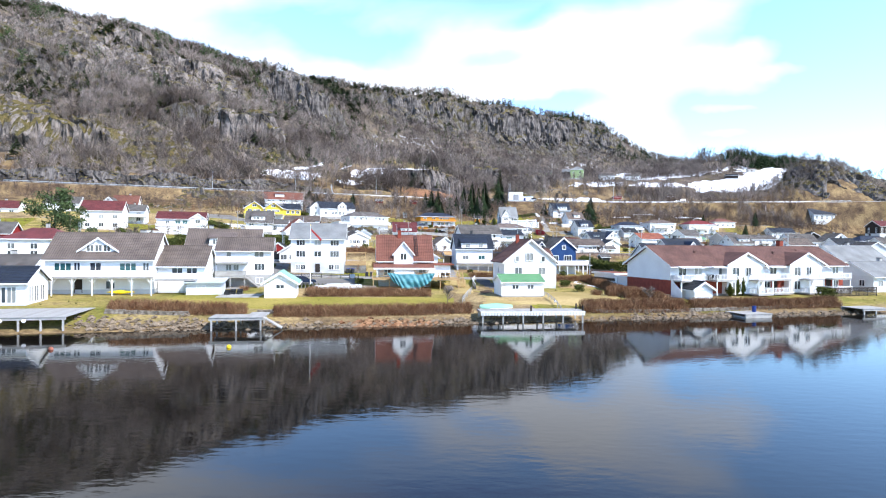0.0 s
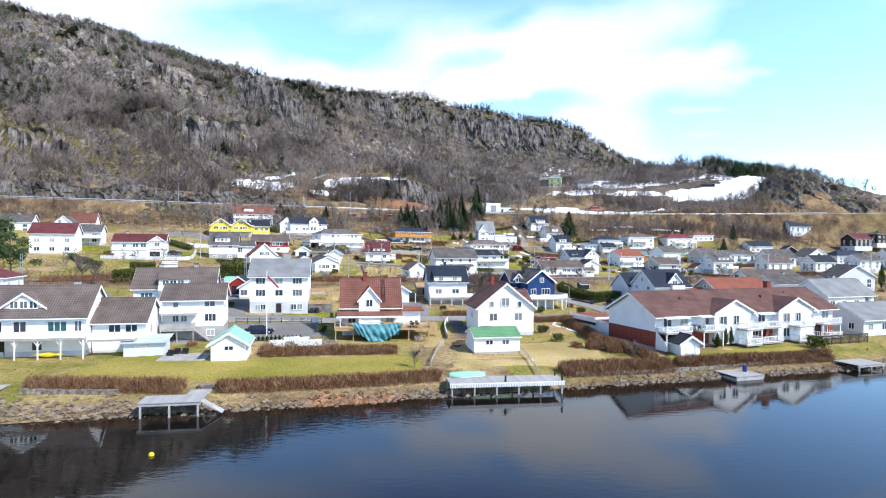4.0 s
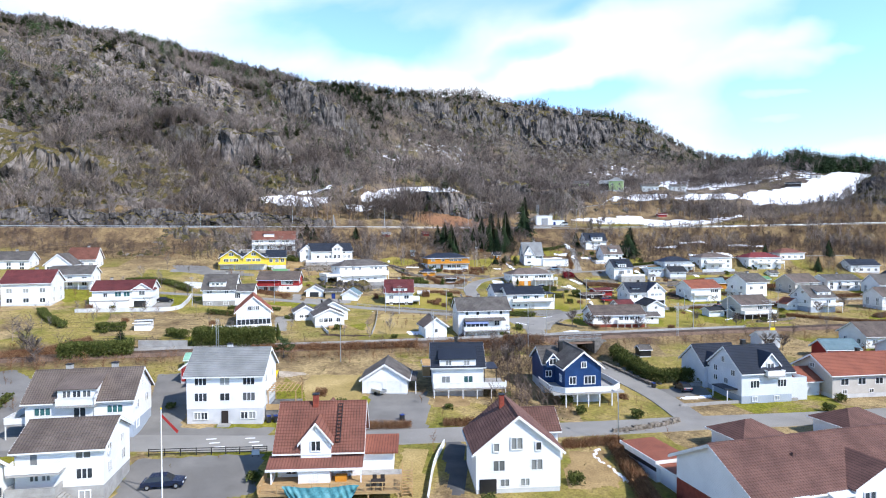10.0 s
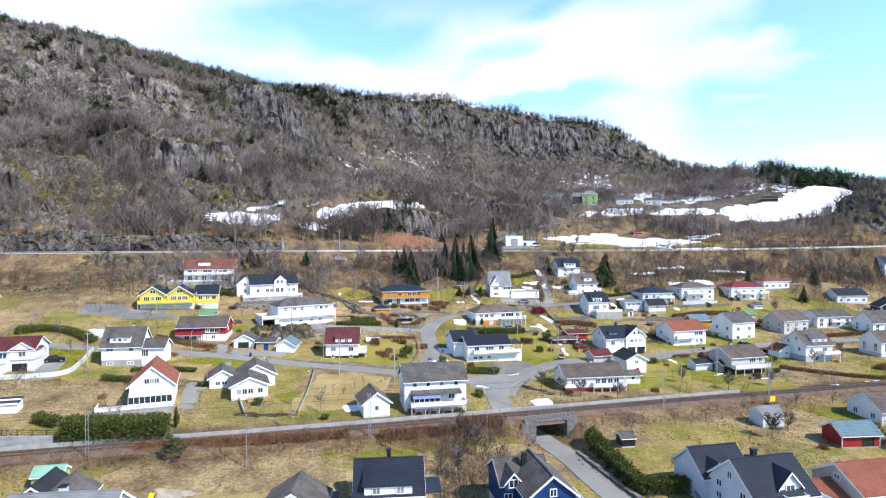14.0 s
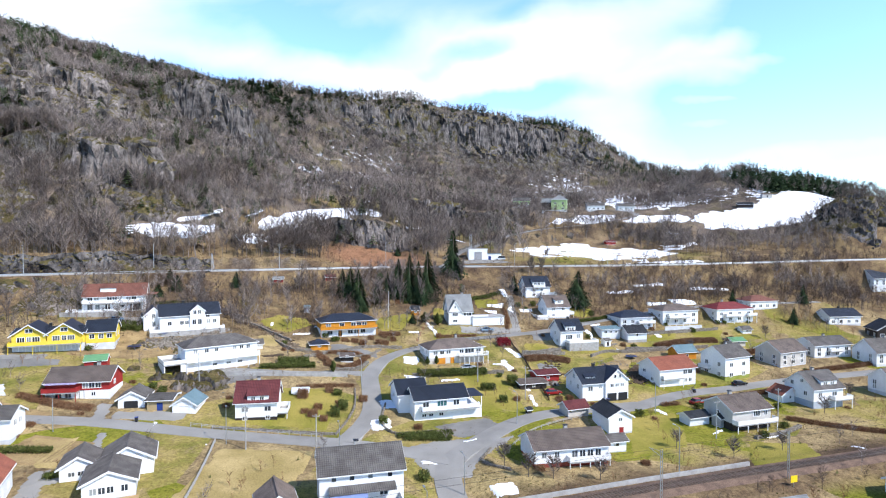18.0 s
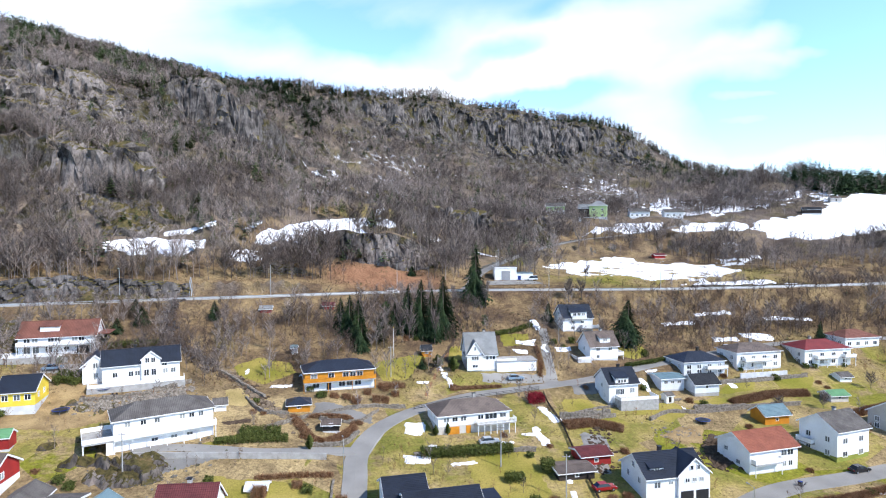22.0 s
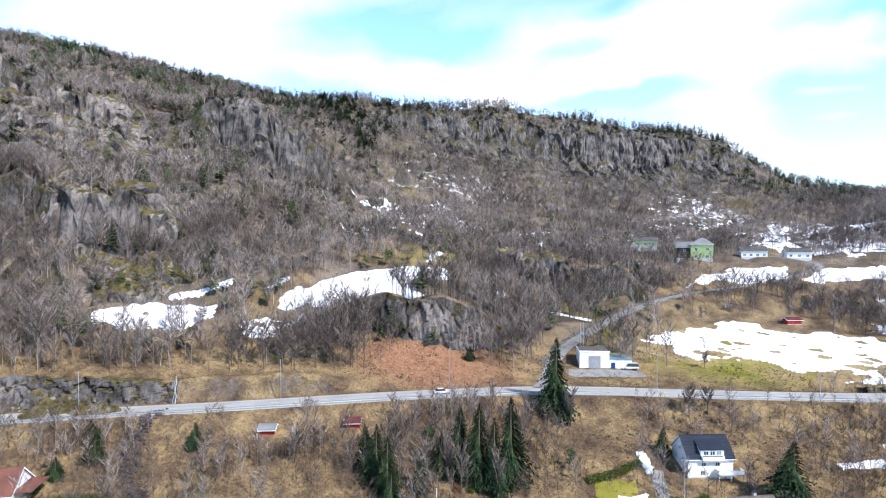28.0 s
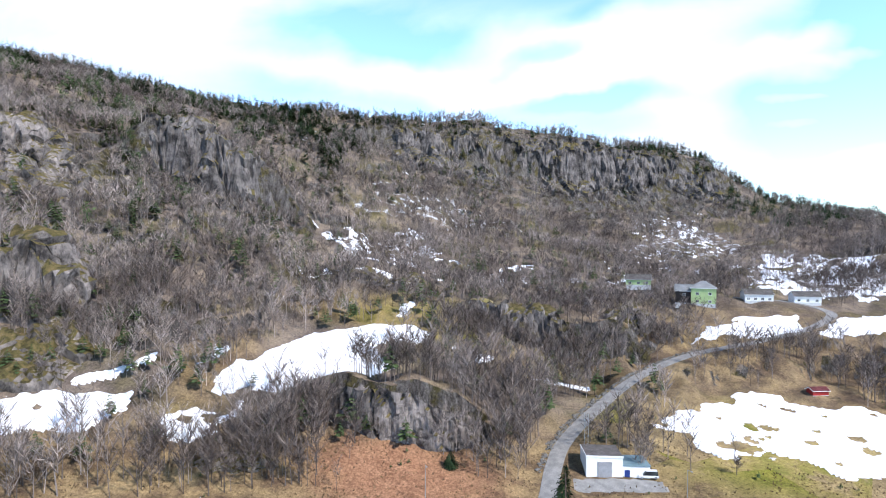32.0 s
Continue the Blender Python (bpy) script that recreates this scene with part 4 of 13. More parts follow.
GVV = GYY - 0.28 * GXX
d_rail, _ = nearest(GXX, GYY, RAIL)
village = smooth(88, 92, GVV) * (1 - smooth(288, 322, GVV + (fbm(GXX / 25, GYY / 25, 3, 40) - 0.5) * 60))
village = village * smooth(5, 11, d_rail + (fbm(GXX / 8, GYY / 8, 2, 41) - 0.5) * 4)
field = np.exp(-(((GXX - 80) / 58) ** 2 + ((GYY - 420) / 30) ** 2) ** 2) + np.exp(-(((GXX + 30) / 45) ** 2 + ((GYY - 470) / 20) ** 2) ** 2) * 0.6
lawn_ = np.clip(village + np.clip(field, 0, 1) * 1.0, 0, 1)
scrub_ = smooth(395, 430, GVV) * (1 - np.clip(field, 0, 1)) * (1 - 0.8 * np.exp(-(((GXX - 95) / 80) ** 2 + ((GYY - 480) / 60) ** 2) ** 2)) * (1 - 0.85 * np.exp(-(((GXX + 62) / 34) ** 2 + ((GYY - 466) / 14) ** 2) ** 2)) * (1 - 0.8 * np.exp(-(((GXX + 98) / 12) ** 2 + ((GYY - 414) / 22) ** 2) ** 2)) * (1 - 0.7 * np.exp(-(((GXX + 20) / 26) ** 2 + ((GYY - 462) / 9) ** 2) ** 2))
leaf_ = np.exp(-(((GXX + 33) / 24) ** 2 + ((GYY - 383) / 15) ** 2) ** 2)
stony_ = smooth(366, 384, GVV)


def blob(x, y, rx, ry):
    return np.exp(-(((GXX - x) / rx) ** 2 + ((GYY - y) / ry) ** 2) ** 2)


crag_ = np.clip((blob(-265, 440, 75, 110) + blob(-160, 528, 45, 25) + smooth(725, 765, GVV) * (1 - smooth(805, 840, GVV)) * smooth(-150, -90, GXX) * (1 - smooth(190, 230, GXX))
                 + blob(-42, 405, 28, 14) + blob(12, 480, 42, 12) + blob(285, 455, 70, 45) + blob(-120, 330, 110, 16) + blob(-122, 300, 30, 22)), 0, 1) * (0.35 + 0.65 * smooth(0.40, 0.52, fbm(GXX / 30, GYY / 30, 3, 91)))
dust_ = np.clip(blob(-70, 660, 58, 34) + blob(-20, 690, 40, 24) * 0.9 + blob(128, 762, 52, 48) + blob(100, 700, 50, 26) * 0.8 + blob(175, 690, 60, 60) * 0.8 + blob(-178, 690, 34, 62) * 0.9 + blob(-40, 830, 130, 26) * 0.75
                + blob(150, 575, 60, 26) * 0.85 + blob(-110, 625, 26, 12) * 0.8 + blob(8, 590, 40, 14) * 0.7 + blob(-300, 600, 60, 40) * 0.6 + blob(60, 590, 40, 10) * 0.75, 0, 1)
for a_name, arr in (("lawn", lawn_), ("scrub", scrub_), ("leaf", leaf_), ("stony", stony_), ("crag", crag_), ("dust", dust_)):
    ground_me.attributes.new(a_name, "FLOAT", "POINT").data.foreach_set("value", arr.astype(np.float32).ravel())

# ---- the fjord ----
water_mat = bpy.data.materials.new("still_dark_water")
water_mat.use_nodes = True
q_ = water_mat.node_tree
q_p = q_.nodes["Principled BSDF"]
q_p.inputs["Base Color"].default_value, q_p.inputs["Roughness"].default_value, q_p.inputs["IOR"].default_value = (0.007, 0.006, 0.005, 1), 0.035, 1.31
q_tc, q_map = q_.nodes.new("ShaderNodeTexCoord"), q_.nodes.new("ShaderNodeMapping")
q_map.inputs["Scale"].default_value = (0.5, 1.0, 1.0)
q_n, q_n2, q_b = q_.nodes.new("ShaderNodeTexNoise"), q_.nodes.new("ShaderNodeTexNoise"), q_.nodes.new("ShaderNodeBump")
q_n.inputs["Scale"].default_value, q_n.inputs["Detail"].default_value = 1.6, 3
q_n2.inputs["Scale"].default_value = 0.035
q_mul = q_.nodes.new("ShaderNodeMath")
q_mul.operation = "MULTIPLY"
q_.links.new(q_tc.outputs["Object"], q_map.inputs[0])
q_.links.new(q_map.outputs[0], q_n.inputs["Vector"])
q_.links.new(q_tc.outputs["Object"], q_n2.inputs["Vector"])
q_.links.new(q_n.outputs["Fac"], q_mul.inputs[0])
q_.links.new(q_n2.outputs["Fac"], q_mul.inputs[1])
q_.links.new(q_mul.outputs[0], q_b.inputs["Height"])
q_b.inputs["Strength"].default_value, q_b.inputs["Distance"].default_value = 0.11, 0.12
q_.links.new(q_b.outputs[0], q_p.inputs["Normal"])
solid("water", Geo().face((-2300, -880, 0), (2300, -880, 0), (2300, 520, 0), (-2300, 520, 0)), water_mat, "dark calm water of the river mouth with faint ripples", "water", kind="structure")


# ---- crags: blocky rock faces standing out of the hillside ----
def rock_material(name, pale, dark, moss, green):
    """Cracked rock, streaked downwards, with moss on its ledges."""
    m = bpy.data.materials.new(name)
    m.use_nodes = True
    n, l = m.node_tree.nodes, m.node_tree.links
    p = n["Principled BSDF"]
    p.inputs["Roughness"].default_value, p.inputs["Specular IOR Level"].default_value = 0.9, 0.1
    tc, geo = n.new("ShaderNodeTexCoord"), n.new("ShaderNodeNewGeometry")

    def noise_(scale, detail, rough, stretch=(1, 1, 1)):
        mp, q = n.new("ShaderNodeMapping"), n.new("ShaderNodeTexNoise")
        mp.inputs["Scale"].default_value = stretch
        q.inputs["Scale"].default_value, q.inputs["Detail"].default_value, q.inputs["Roughness"].default_value = scale, detail, rough
        l.new(tc.outputs["Object"], mp.inputs[0])
        l.new(mp.outputs[0], q.inputs["Vector"])
        return q.outputs["Fac"]

    def ramp(src, *stops):
        r = n.new("ShaderNodeValToRGB")
        while len(r.color_ramp.elements) < len(stops):
            r.color_ramp.elements.new(0.5)
        for e, (pos, c) in zip(r.color_ramp.elements, stops):
            e.position, e.color = pos, (*c, 1)
        l.new(src, r.inputs[0])
        return r.outputs[0]

    def mix(fac, a, b, how="MIX"):
        x = n.new("ShaderNodeMix")
        x.data_type, x.blend_type = "RGBA", how
        if isinstance(fac, float):
            x.inputs["Factor"].default_value = fac
        else:
            l.new(fac, x.inputs["Factor"])
        l.new(a, x.inputs["A"])
        l.new(b, x.inputs["B"])
        return x.outputs["Result"]
    mid = tuple((a + b) / 2 for a, b in zip(pale, dark))
    body = ramp(noise_(0.09, 6, 0.65), (0.36, dark), (0.48, mid), (0.64, pale))
    streak = ramp(noise_(0.62, 8, 0.8, (1, 1, 0.42)), (0.36, (0.28, 0.27, 0.27)), (0.52, (1.0, 1.0, 1.0)), (0.7, (1.35, 1.33, 1.3)))
    col = mix(1.0, body, streak, "MULTIPLY")
    sep, add = n.new("ShaderNodeSeparateXYZ"), n.new("ShaderNodeMath")
    l.new(geo.outputs["True Normal"], sep.inputs[0])
    add.operation = "MULTIPLY_ADD"
    add.inputs[1].default_value = 0.7
    l.new(noise_(0.22, 6, 0.7), add.inputs[0])
    l.new(sep.outputs["Z"], add.inputs[2])
    grown = ramp(noise_(0.6, 5, 0.7), (0.35, (0.040, 0.034, 0.018)), (0.5, (0.095, 0.080, 0.030)), (0.65, (0.16, 0.115, 0.055)))
    col = mix(ramp(add.outputs[0], (moss, (0, 0, 0)), (moss + 0.08, (green, green, green))), col, grown)
    l.new(col, p.inputs["Base Color"])
    bp = n.new("ShaderNodeBump")
    bp.inputs["Strength"].default_value, bp.inputs["Distance"].default_value = 0.9, 0.7
    l.new(noise_(0.8, 9, 0.78, (1, 1, 0.35)), bp.inputs["Height"])
    l.new(bp.outputs[0], p.inputs["Normal"])
    return m


CRAGROCK = rock_material("pinkish_grey_crag", (0.290, 0.252, 0.228), (0.055, 0.049, 0.046), 0.90, 1.0)
CLIFFROCK = rock_material("dark_cliff_rock", (0.205, 0.184, 0.172), (0.036, 0.033, 0.032), 0.98, 1.0)
MOSSROCK = rock_material("mossy_knoll_rock", (0.29, 0.25, 0.222), (0.075, 0.066, 0.058), 0.68, 1.0)
ROCKX, ROCKY = np.arange(-420, 420, 4.0), np.arange(240, 900, 4.0)
ROCKMAP = np.zeros((len(ROCKY), len(ROCKX)))


def cells(a, b, seed):
    """Worley cells in two dimensions: the cell's three random numbers, the offset from its centre, and the distance to the crack."""
    ia, ib = np.floor(a).astype(np.int64), np.floor(b).astype(np.int64)
    d1, d2 = np.full(a.shape, 9.0), np.full(a.shape, 9.0)
    out = [np.zeros(a.shape) for _ in range(5)]

    def rnd(p, q, k):
        h = (p * 374761393 + q * 668265263 + (seed * 13 + k) * 974711) & 0x7FFFFFFF
        h = ((h ^ (h >> 13)) * 1274126177) & 0x7FFFFFFF
        return ((h ^ (h >> 16)) & 0xFFFF) / 65535.0
    for da in (-1, 0, 1):
        for db in (-1, 0, 1):
            p, q = ia + da, ib + db
            ca, cb = p + rnd(p, q, 1), q + rnd(p, q, 2)
            d = np.hypot(a - ca, b - cb)
            near = d < d1
            d2 = np.where(near, d1, np.minimum(d2, d))
            d1 = np.where(near, d, d1)
            for o, v in zip(out, (rnd(p, q, 3), rnd(p, q, 4) - 0.5, rnd(p, q, 5) - 0.5, a - ca, b - cb)):
                o[:] = np.where(near, v, o)
    return (*out, d2 - d1)


def crag(label, poly, step, size, amp, bare, mat, seed, lean=0.5):
    """Rock blocks of about the given size over a polygon of the hillside; bare from 0 to 1 says how much of it shows."""
    p = np.array(poly, float)
    (x0, y0), (x1, y1) = p.min(0) - 1.4 * size, p.max(0) + 1.4 * size
    X, Y = np.meshgrid(np.arange(x0, x1, step), np.arange(y0, y1, step))
    m = inside(X, Y, poly).astype(float)
    for _ in range(3):
        m = blur(m, max(1, int(min(6, 0.8 * size) / step)))
    Z = land(X, Y)
    soft = blur(Z, max(2, int(10 / step)))
    gy_, gx_ = np.gradient(soft, step)
    steep = np.hypot(gx_, gy_)
    N = np.stack([-gx_ * (1 + lean), -gy_ * (1 + lean), np.full(X.shape, 0.8)], -1)
    N /= np.linalg.norm(N, axis=-1)[..., None]
    along, up = X * 0.963 + Y * 0.27 + (fbm(X / 9, Y / 9, 2, seed) - 0.5) * size, soft + (Y - 0.28 * X) * 0.35 + (fbm(X / 7 + 9, Y / 7, 3, seed + 1) - 0.5) * size * 2.4
    D = (fbm(along / (5 * size), up / (4 * size), 4, seed + 3) - 0.5) * 5.6 + (m - 0.75) * 2.4 + (bare - 0.5) * 2.2 + np.clip(steep - 0.6, -0.5, 0.7) * 0.6
    D = np.minimum(D, 0.9)
    along = along + 0.6 * up
    for k, (sc, w) in enumerate(((1.0, 0.66), (0.45, 0.18))):
        r, ta, tb, da, db, gap = cells(along / (size * sc), up / (size * sc * 1.2), seed + 5 + k)
        D = D + w * ((r - 0.5) * 1.5 + ta * da * 1.6 + tb * db * 1.6 - 0.5 * (1 - smooth(0.0, 0.16, gap)))
    D = D * amp
    V = np.stack([X, Y, Z], -1) + N * D[..., None]
    show = (D > -0.25 * amp) & (m > 0.02)
    cell = show[:-1, :-1] | show[1:, :-1] | show[:-1, 1:] | show[1:, 1:]
    i = np.arange(X.size).reshape(X.shape)
    q = np.stack([i[:-1, :-1], i[:-1, 1:], i[1:, 1:], i[1:, :-1]], -1)[cell]
    used, inv = np.unique(q, return_inverse=True)
    out = (D > 0.15 * amp) & (m > 0.05)
    iy, ix = np.clip(((Y[out] - 238) / 4).astype(int), 0, len(ROCKY) - 1), np.clip(((X[out] + 422) / 4).astype(int), 0, len(ROCKX) - 1)
    np.add.at(ROCKMAP, (iy, ix), step * step / 16.0)
    return tagged(new("crag", big_mesh("crag", V.reshape(-1, 3)[used], inv.reshape(-1, 4), mat, False)), label, "rock face", kind="stuff")


def rockiness(x, y):
    i, j = np.clip(((x + 422) / 4).astype(int), 0, len(ROCKX) - 1), np.clip(((y - 238) / 4).astype(int), 0, len(ROCKY) - 1)
    return np.clip(ROCKMAP[j, i], 0, 1)


def inside(x, y, poly):
    c = np.zeros(x.shape, bool)
    n = len(poly)
    for i in range(n):
        (x0, y0), (x1, y1) = poly[i], poly[(i + 1) % n]
        if y0 == y1:
            continue
        c ^= ((y0 > y) != (y1 > y)) & (x < (x1 - x0) * (y - y0) / (y1 - y0) + x0)
    return c


for lb_, pl_, st_, sz_, am_, ba_, mt_ in (
        ("long dark cracked cliff below the mountain crest", [(-110, 712), (-60, 742), (0, 762), (60, 782), (120, 806), (186, 828), (190, 846), (120, 834), (50, 808), (-20, 790), (-100, 752)], 1.25, 10.0, 5.0, 0.56, CLIFFROCK),
        ("broken pinkish-grey crags of the western mountain side", [(-292, 398), (-262, 392), (-236, 418), (-206, 392), (-176, 388), (-146, 404), (-150, 424), (-182, 440), (-186, 486), (-214, 500), (-246, 492), (-300, 470)], 1.15, 8.0, 4.6, 0.17, CRAGROCK),
        ("steep pinkish-grey buttress of blocks and mossy ledges", [(-262, 450), (-240, 470), (-214, 492), (-192, 486), (-188, 464), (-168, 442), (-150, 428), (-140, 404), (-160, 398), (-182, 404), (-205, 418), (-232, 430), (-254, 438)], 1.0, 6.0, 4.2, 0.50, CRAGROCK),
        ("grey crag rising out of the leafless wood", [(-188, 516), (-168, 506), (-138, 514), (-118, 530), (-126, 546), (-160, 548), (-186, 536)], 1.1, 6.5, 4.6, 0.45, CLIFFROCK),
        ("upper grey crags near the western summit", [(-372, 440), (-330, 400), (-300, 420), (-262, 470), (-250, 500), (-300, 510), (-360, 500)], 1.6, 9.0, 4.6, 0.22, CRAGROCK),
        ("rounded mossy crags above the main road", [(-310, 318), (-262, 318), (-226, 330), (-186, 346), (-180, 372), (-204, 388), (-240, 392), (-270, 390), (-300, 360)], 1.15, 9.0, 4.5, 0.36, MOSSROCK),
        ("dark wet rock wall above the western main road", [(-300, 272), (-262, 282), (-222, 300), (-196, 312), (-196, 324), (-226, 326), (-264, 318), (-300, 306)], 1.1, 8.0, 4.5, 0.60, CLIFFROCK),
        ("grey crag bench above the snow patches", [(-82, 490), (-60, 490), (-30, 494), (-28, 508), (-54, 512), (-84, 506)], 1.0, 5.5, 3.6, 0.62, CRAGROCK),
        ("dark columnar crag below the farm", [(-22, 478), (-4, 474), (14, 478), (18, 494), (-4, 498), (-22, 492)], 0.9, 4.6, 3.6, 0.68, CLIFFROCK),
        ("grey rock beside the climbing track", [(26, 488), (48, 494), (60, 512), (46, 524), (30, 512)], 1.0, 5.0, 3.6, 0.55, CRAGROCK),
        ("bald dark rock dome of the eastern knoll", [(213, 440), (232, 424), (262, 418), (292, 430), (304, 452), (290, 476), (255, 484), (222, 468)], 1.1, 8.0, 3.8, 0.52, CLIFFROCK),
        ("low crags between brush below the western crags", [(-176, 368), (-150, 372), (-126, 392), (-128, 410), (-150, 408), (-176, 390)], 1.1, 6.0, 3.6, 0.40, MOSSROCK),
        ("grey rock ledges high on the slope", [(-330, 560), (-240, 540), (-190, 580), (-190, 620), (-250, 620), (-320, 600)], 1.8, 10.0, 4.5, 0.15, CRAGROCK),
        ("grey rock dome beside the yellow house", [(-160, 262), (-136, 264), (-123, 266), (-118, 284), (-112, 306), (-136, 308), (-160, 300)], 0.6, 4.0, 2.4, 0.66, MOSSROCK),
        ("rocky bank below a white villa", [(-88, 268), (-76, 265), (-60, 266), (-57, 274), (-72, 274), (-86, 276)], 0.4, 2.0, 1.1, 0.60, MOSSROCK),
        ("rocky mossy bank behind small garages", [(-73, 246), (-66, 242.5), (-57, 243), (-51, 248), (-56, 254), (-70, 253)], 0.4, 2.2, 1.7, 0.70, MOSSROCK),
        ("rocky bank beside a dry slope", [(-79, 251), (-71, 253), (-67, 260), (-73, 263), (-79, 257)], 0.4, 1.8, 1.1, 0.55, MOSSROCK),
        ("bare rock slope above the western houses", [(-132, 318), (-112, 322), (-100, 332), (-118, 338), (-136, 330)], 0.6, 3.4, 2.0, 0.45, MOSSROCK)):
    crag(lb_, pl_, st_, sz_, am_, ba_, mt_, len(lb_))


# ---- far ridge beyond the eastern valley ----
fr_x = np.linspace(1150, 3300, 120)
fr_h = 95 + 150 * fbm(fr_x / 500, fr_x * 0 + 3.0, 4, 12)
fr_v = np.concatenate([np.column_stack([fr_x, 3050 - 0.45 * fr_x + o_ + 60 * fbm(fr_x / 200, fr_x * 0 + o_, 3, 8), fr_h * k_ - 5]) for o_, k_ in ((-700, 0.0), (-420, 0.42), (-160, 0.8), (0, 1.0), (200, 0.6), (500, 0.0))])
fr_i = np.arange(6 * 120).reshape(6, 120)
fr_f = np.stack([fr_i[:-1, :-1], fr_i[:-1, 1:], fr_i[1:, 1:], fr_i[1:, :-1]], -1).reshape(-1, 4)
# distance haze is painted into the forest's base colour as blue-grey
HAZED_WOOD = surf("hazed_far_forest", (0.11, 0.15, 0.20), (0.20, 0.25, 0.31), 0.012, 0.95, 0.5, 0.08, fine=0.3)
tagged(new("backdrop", big_mesh("backdrop", fr_v, fr_f, HAZED_WOOD)), "wooded ridge far off in the east, coloured blue-grey as if in haze", "mountain", kind="structure")


# ---- roads and railway ----
def sidewise(line):
    t = np.gradient(line[:, :2], axis=0)
    t /= np.linalg.norm(t, axis=1)[:, None]
    return np.stack([-t[:, 1], t[:, 0]], 1)


def strip(line, offsets, lift):
    """A ribbon along the line, through points at the sideways offsets and heights given."""
    s = sidewise(line)
    cols = [np.column_stack([line[:, :2] + s * o, line[:, 2] + lift_]) for o, lift_ in zip(offsets, lift)]
    v = np.stack(cols, 1)
    a, b = v.shape[:2]
    i = np.arange(a * b).reshape(a, b)
    f = np.stack([i[:-1, :-1], i[1:, :-1], i[1:, 1:], i[:-1, 1:]], -1).reshape(-1, 4)
    return v.reshape(-1, 3), f[:, ::-1]


for r_name, (w, line) in LINES.items():
    lab = {"main_road": "grey two-lane asphalt main road along the hillside", "hill_track": "gravel track climbing to the farm"}.get(r_name, "worn grey asphalt village street")
    v_, f_ = strip(line, [-w - 0.15, -w, 0, w, w + 0.15], [-0.4, 0.0, 0.06, 0.0, -0.4])
    tagged(new("road", big_mesh("road", v_, f_, GRAVEL if r_name == "hill_track" else PALEROAD if r_name == "main_road" else ASPHALT, False)), lab, "road", kind="structure")


# ---- houses ----
WINDOW_CACHE = {}


def window_meshes(w, h, bars, trim, glass):
    key = (round(w, 2), round(h, 2), bars, trim.name, glass.name)
    if key not in WINDOW_CACHE:
        t = 0.11
        xs, zs = [-w / 2 - t, -w / 2], [-h / 2 - t, -h / 2, h / 2, h / 2 + t]
        for k in range(bars):
            x = -w / 2 + w * (k + 1) / (bars + 1)
            xs += [x - 0.04, x + 0.04]
        xs += [w / 2, w / 2 + t]
        g = Geo().plate(xs, zs, lambda i, j: i % 2 == 0 or j != 1, -0.06, 0.05)
        WINDOW_CACHE[key] = (g.mesh("window", trim), Geo().box(-w / 2, w / 2, 0.055, 0.075, -h / 2, h / 2).mesh("pane", glass),
                             Geo().box(-w / 2 - t - 0.04, w / 2 + t + 0.04, -0.13, 0.0, -h / 2 - t - 0.05, -h / 2 - t).mesh("sill", trim))
    return WINDOW_CACHE[key]




def face_pose(side, w, d):
    """Local frame of a wall: x along it, -y outwards."""
    return {"f": pose(0, -d / 2, 0), "b": pose(0, d / 2, 0, 0, 0, 180), "r": pose(w / 2, 0, 0, 0, 0, 90), "l": pose(-w / 2, 0, 0, 0, 0, -90)}[side]


def add_window(home, m, w, h, bars=None, trim=None, glass=None, sill=False):
    bars = (0 if w < 0.8 else 1 if w < 1.6 else 2) if bars is None else bars
    fr, pn, sl = window_meshes(w, h, bars, trim or TRIM, glass or GLASS)
    a = part("window", fr, None, home)
    a.matrix_local = m
    part("pane", pn, None, a)
    if sill:
        part("sill", sl, None, a)


def gable_roof(w, d, h, rise, over, thick=0.2, eave=0.4):
    """Two slabs, ridge along x. over: past the gables; eave: past the walls."""
    g, s = Geo(), rise / (d / 2)
    for k in (-1, 1):
        y1, z1 = k * (d / 2 + eave), h - eave * s
        a, b = -w / 2 - over, w / 2 + over
        n = thick * math.sqrt(1 + s * s)
        pts = [(y1, z1), (0, h + rise)]
        m = max(3, int(math.hypot(y1, rise + eave * s) / 0.36))
        for c in range(m):
            u0, u1 = 1 - c / m, 1 - (c + 1) / m
            pts += [(y1 * (1 - u0), h + rise + (z1 - h - rise) * (1 - u0) + n), (y1 * (1 - u1), h + rise + (z1 - h - rise) * (1 - u1) + n + 0.07)]
        if k > 0:
            pts = pts[::-1]
        g.prism(pts, lambda p, q, a=a: (a, p, q), lambda p, q, b=b: (b, p, q))
    return g


def barge(w, d, h, rise, over, eave, side, thick=0.2):
    g, s = Geo(), rise / (d / 2)
    x = side * (w / 2 + over)
    for k in (-1, 1):
        y1, z1 = k * (d / 2 + eave), h - eave * s
        pts = [(y1, z1 - 0.12), (0, h + rise - 0.12), (0, h + rise + thick + 0.04), (y1, z1 + thick + 0.04)]
        if k > 0:
            pts = pts[::-1]
        g.prism(pts, lambda p, q: (x - 0.03, p, q), lambda p, q: (x + 0.03, p, q))
    return g


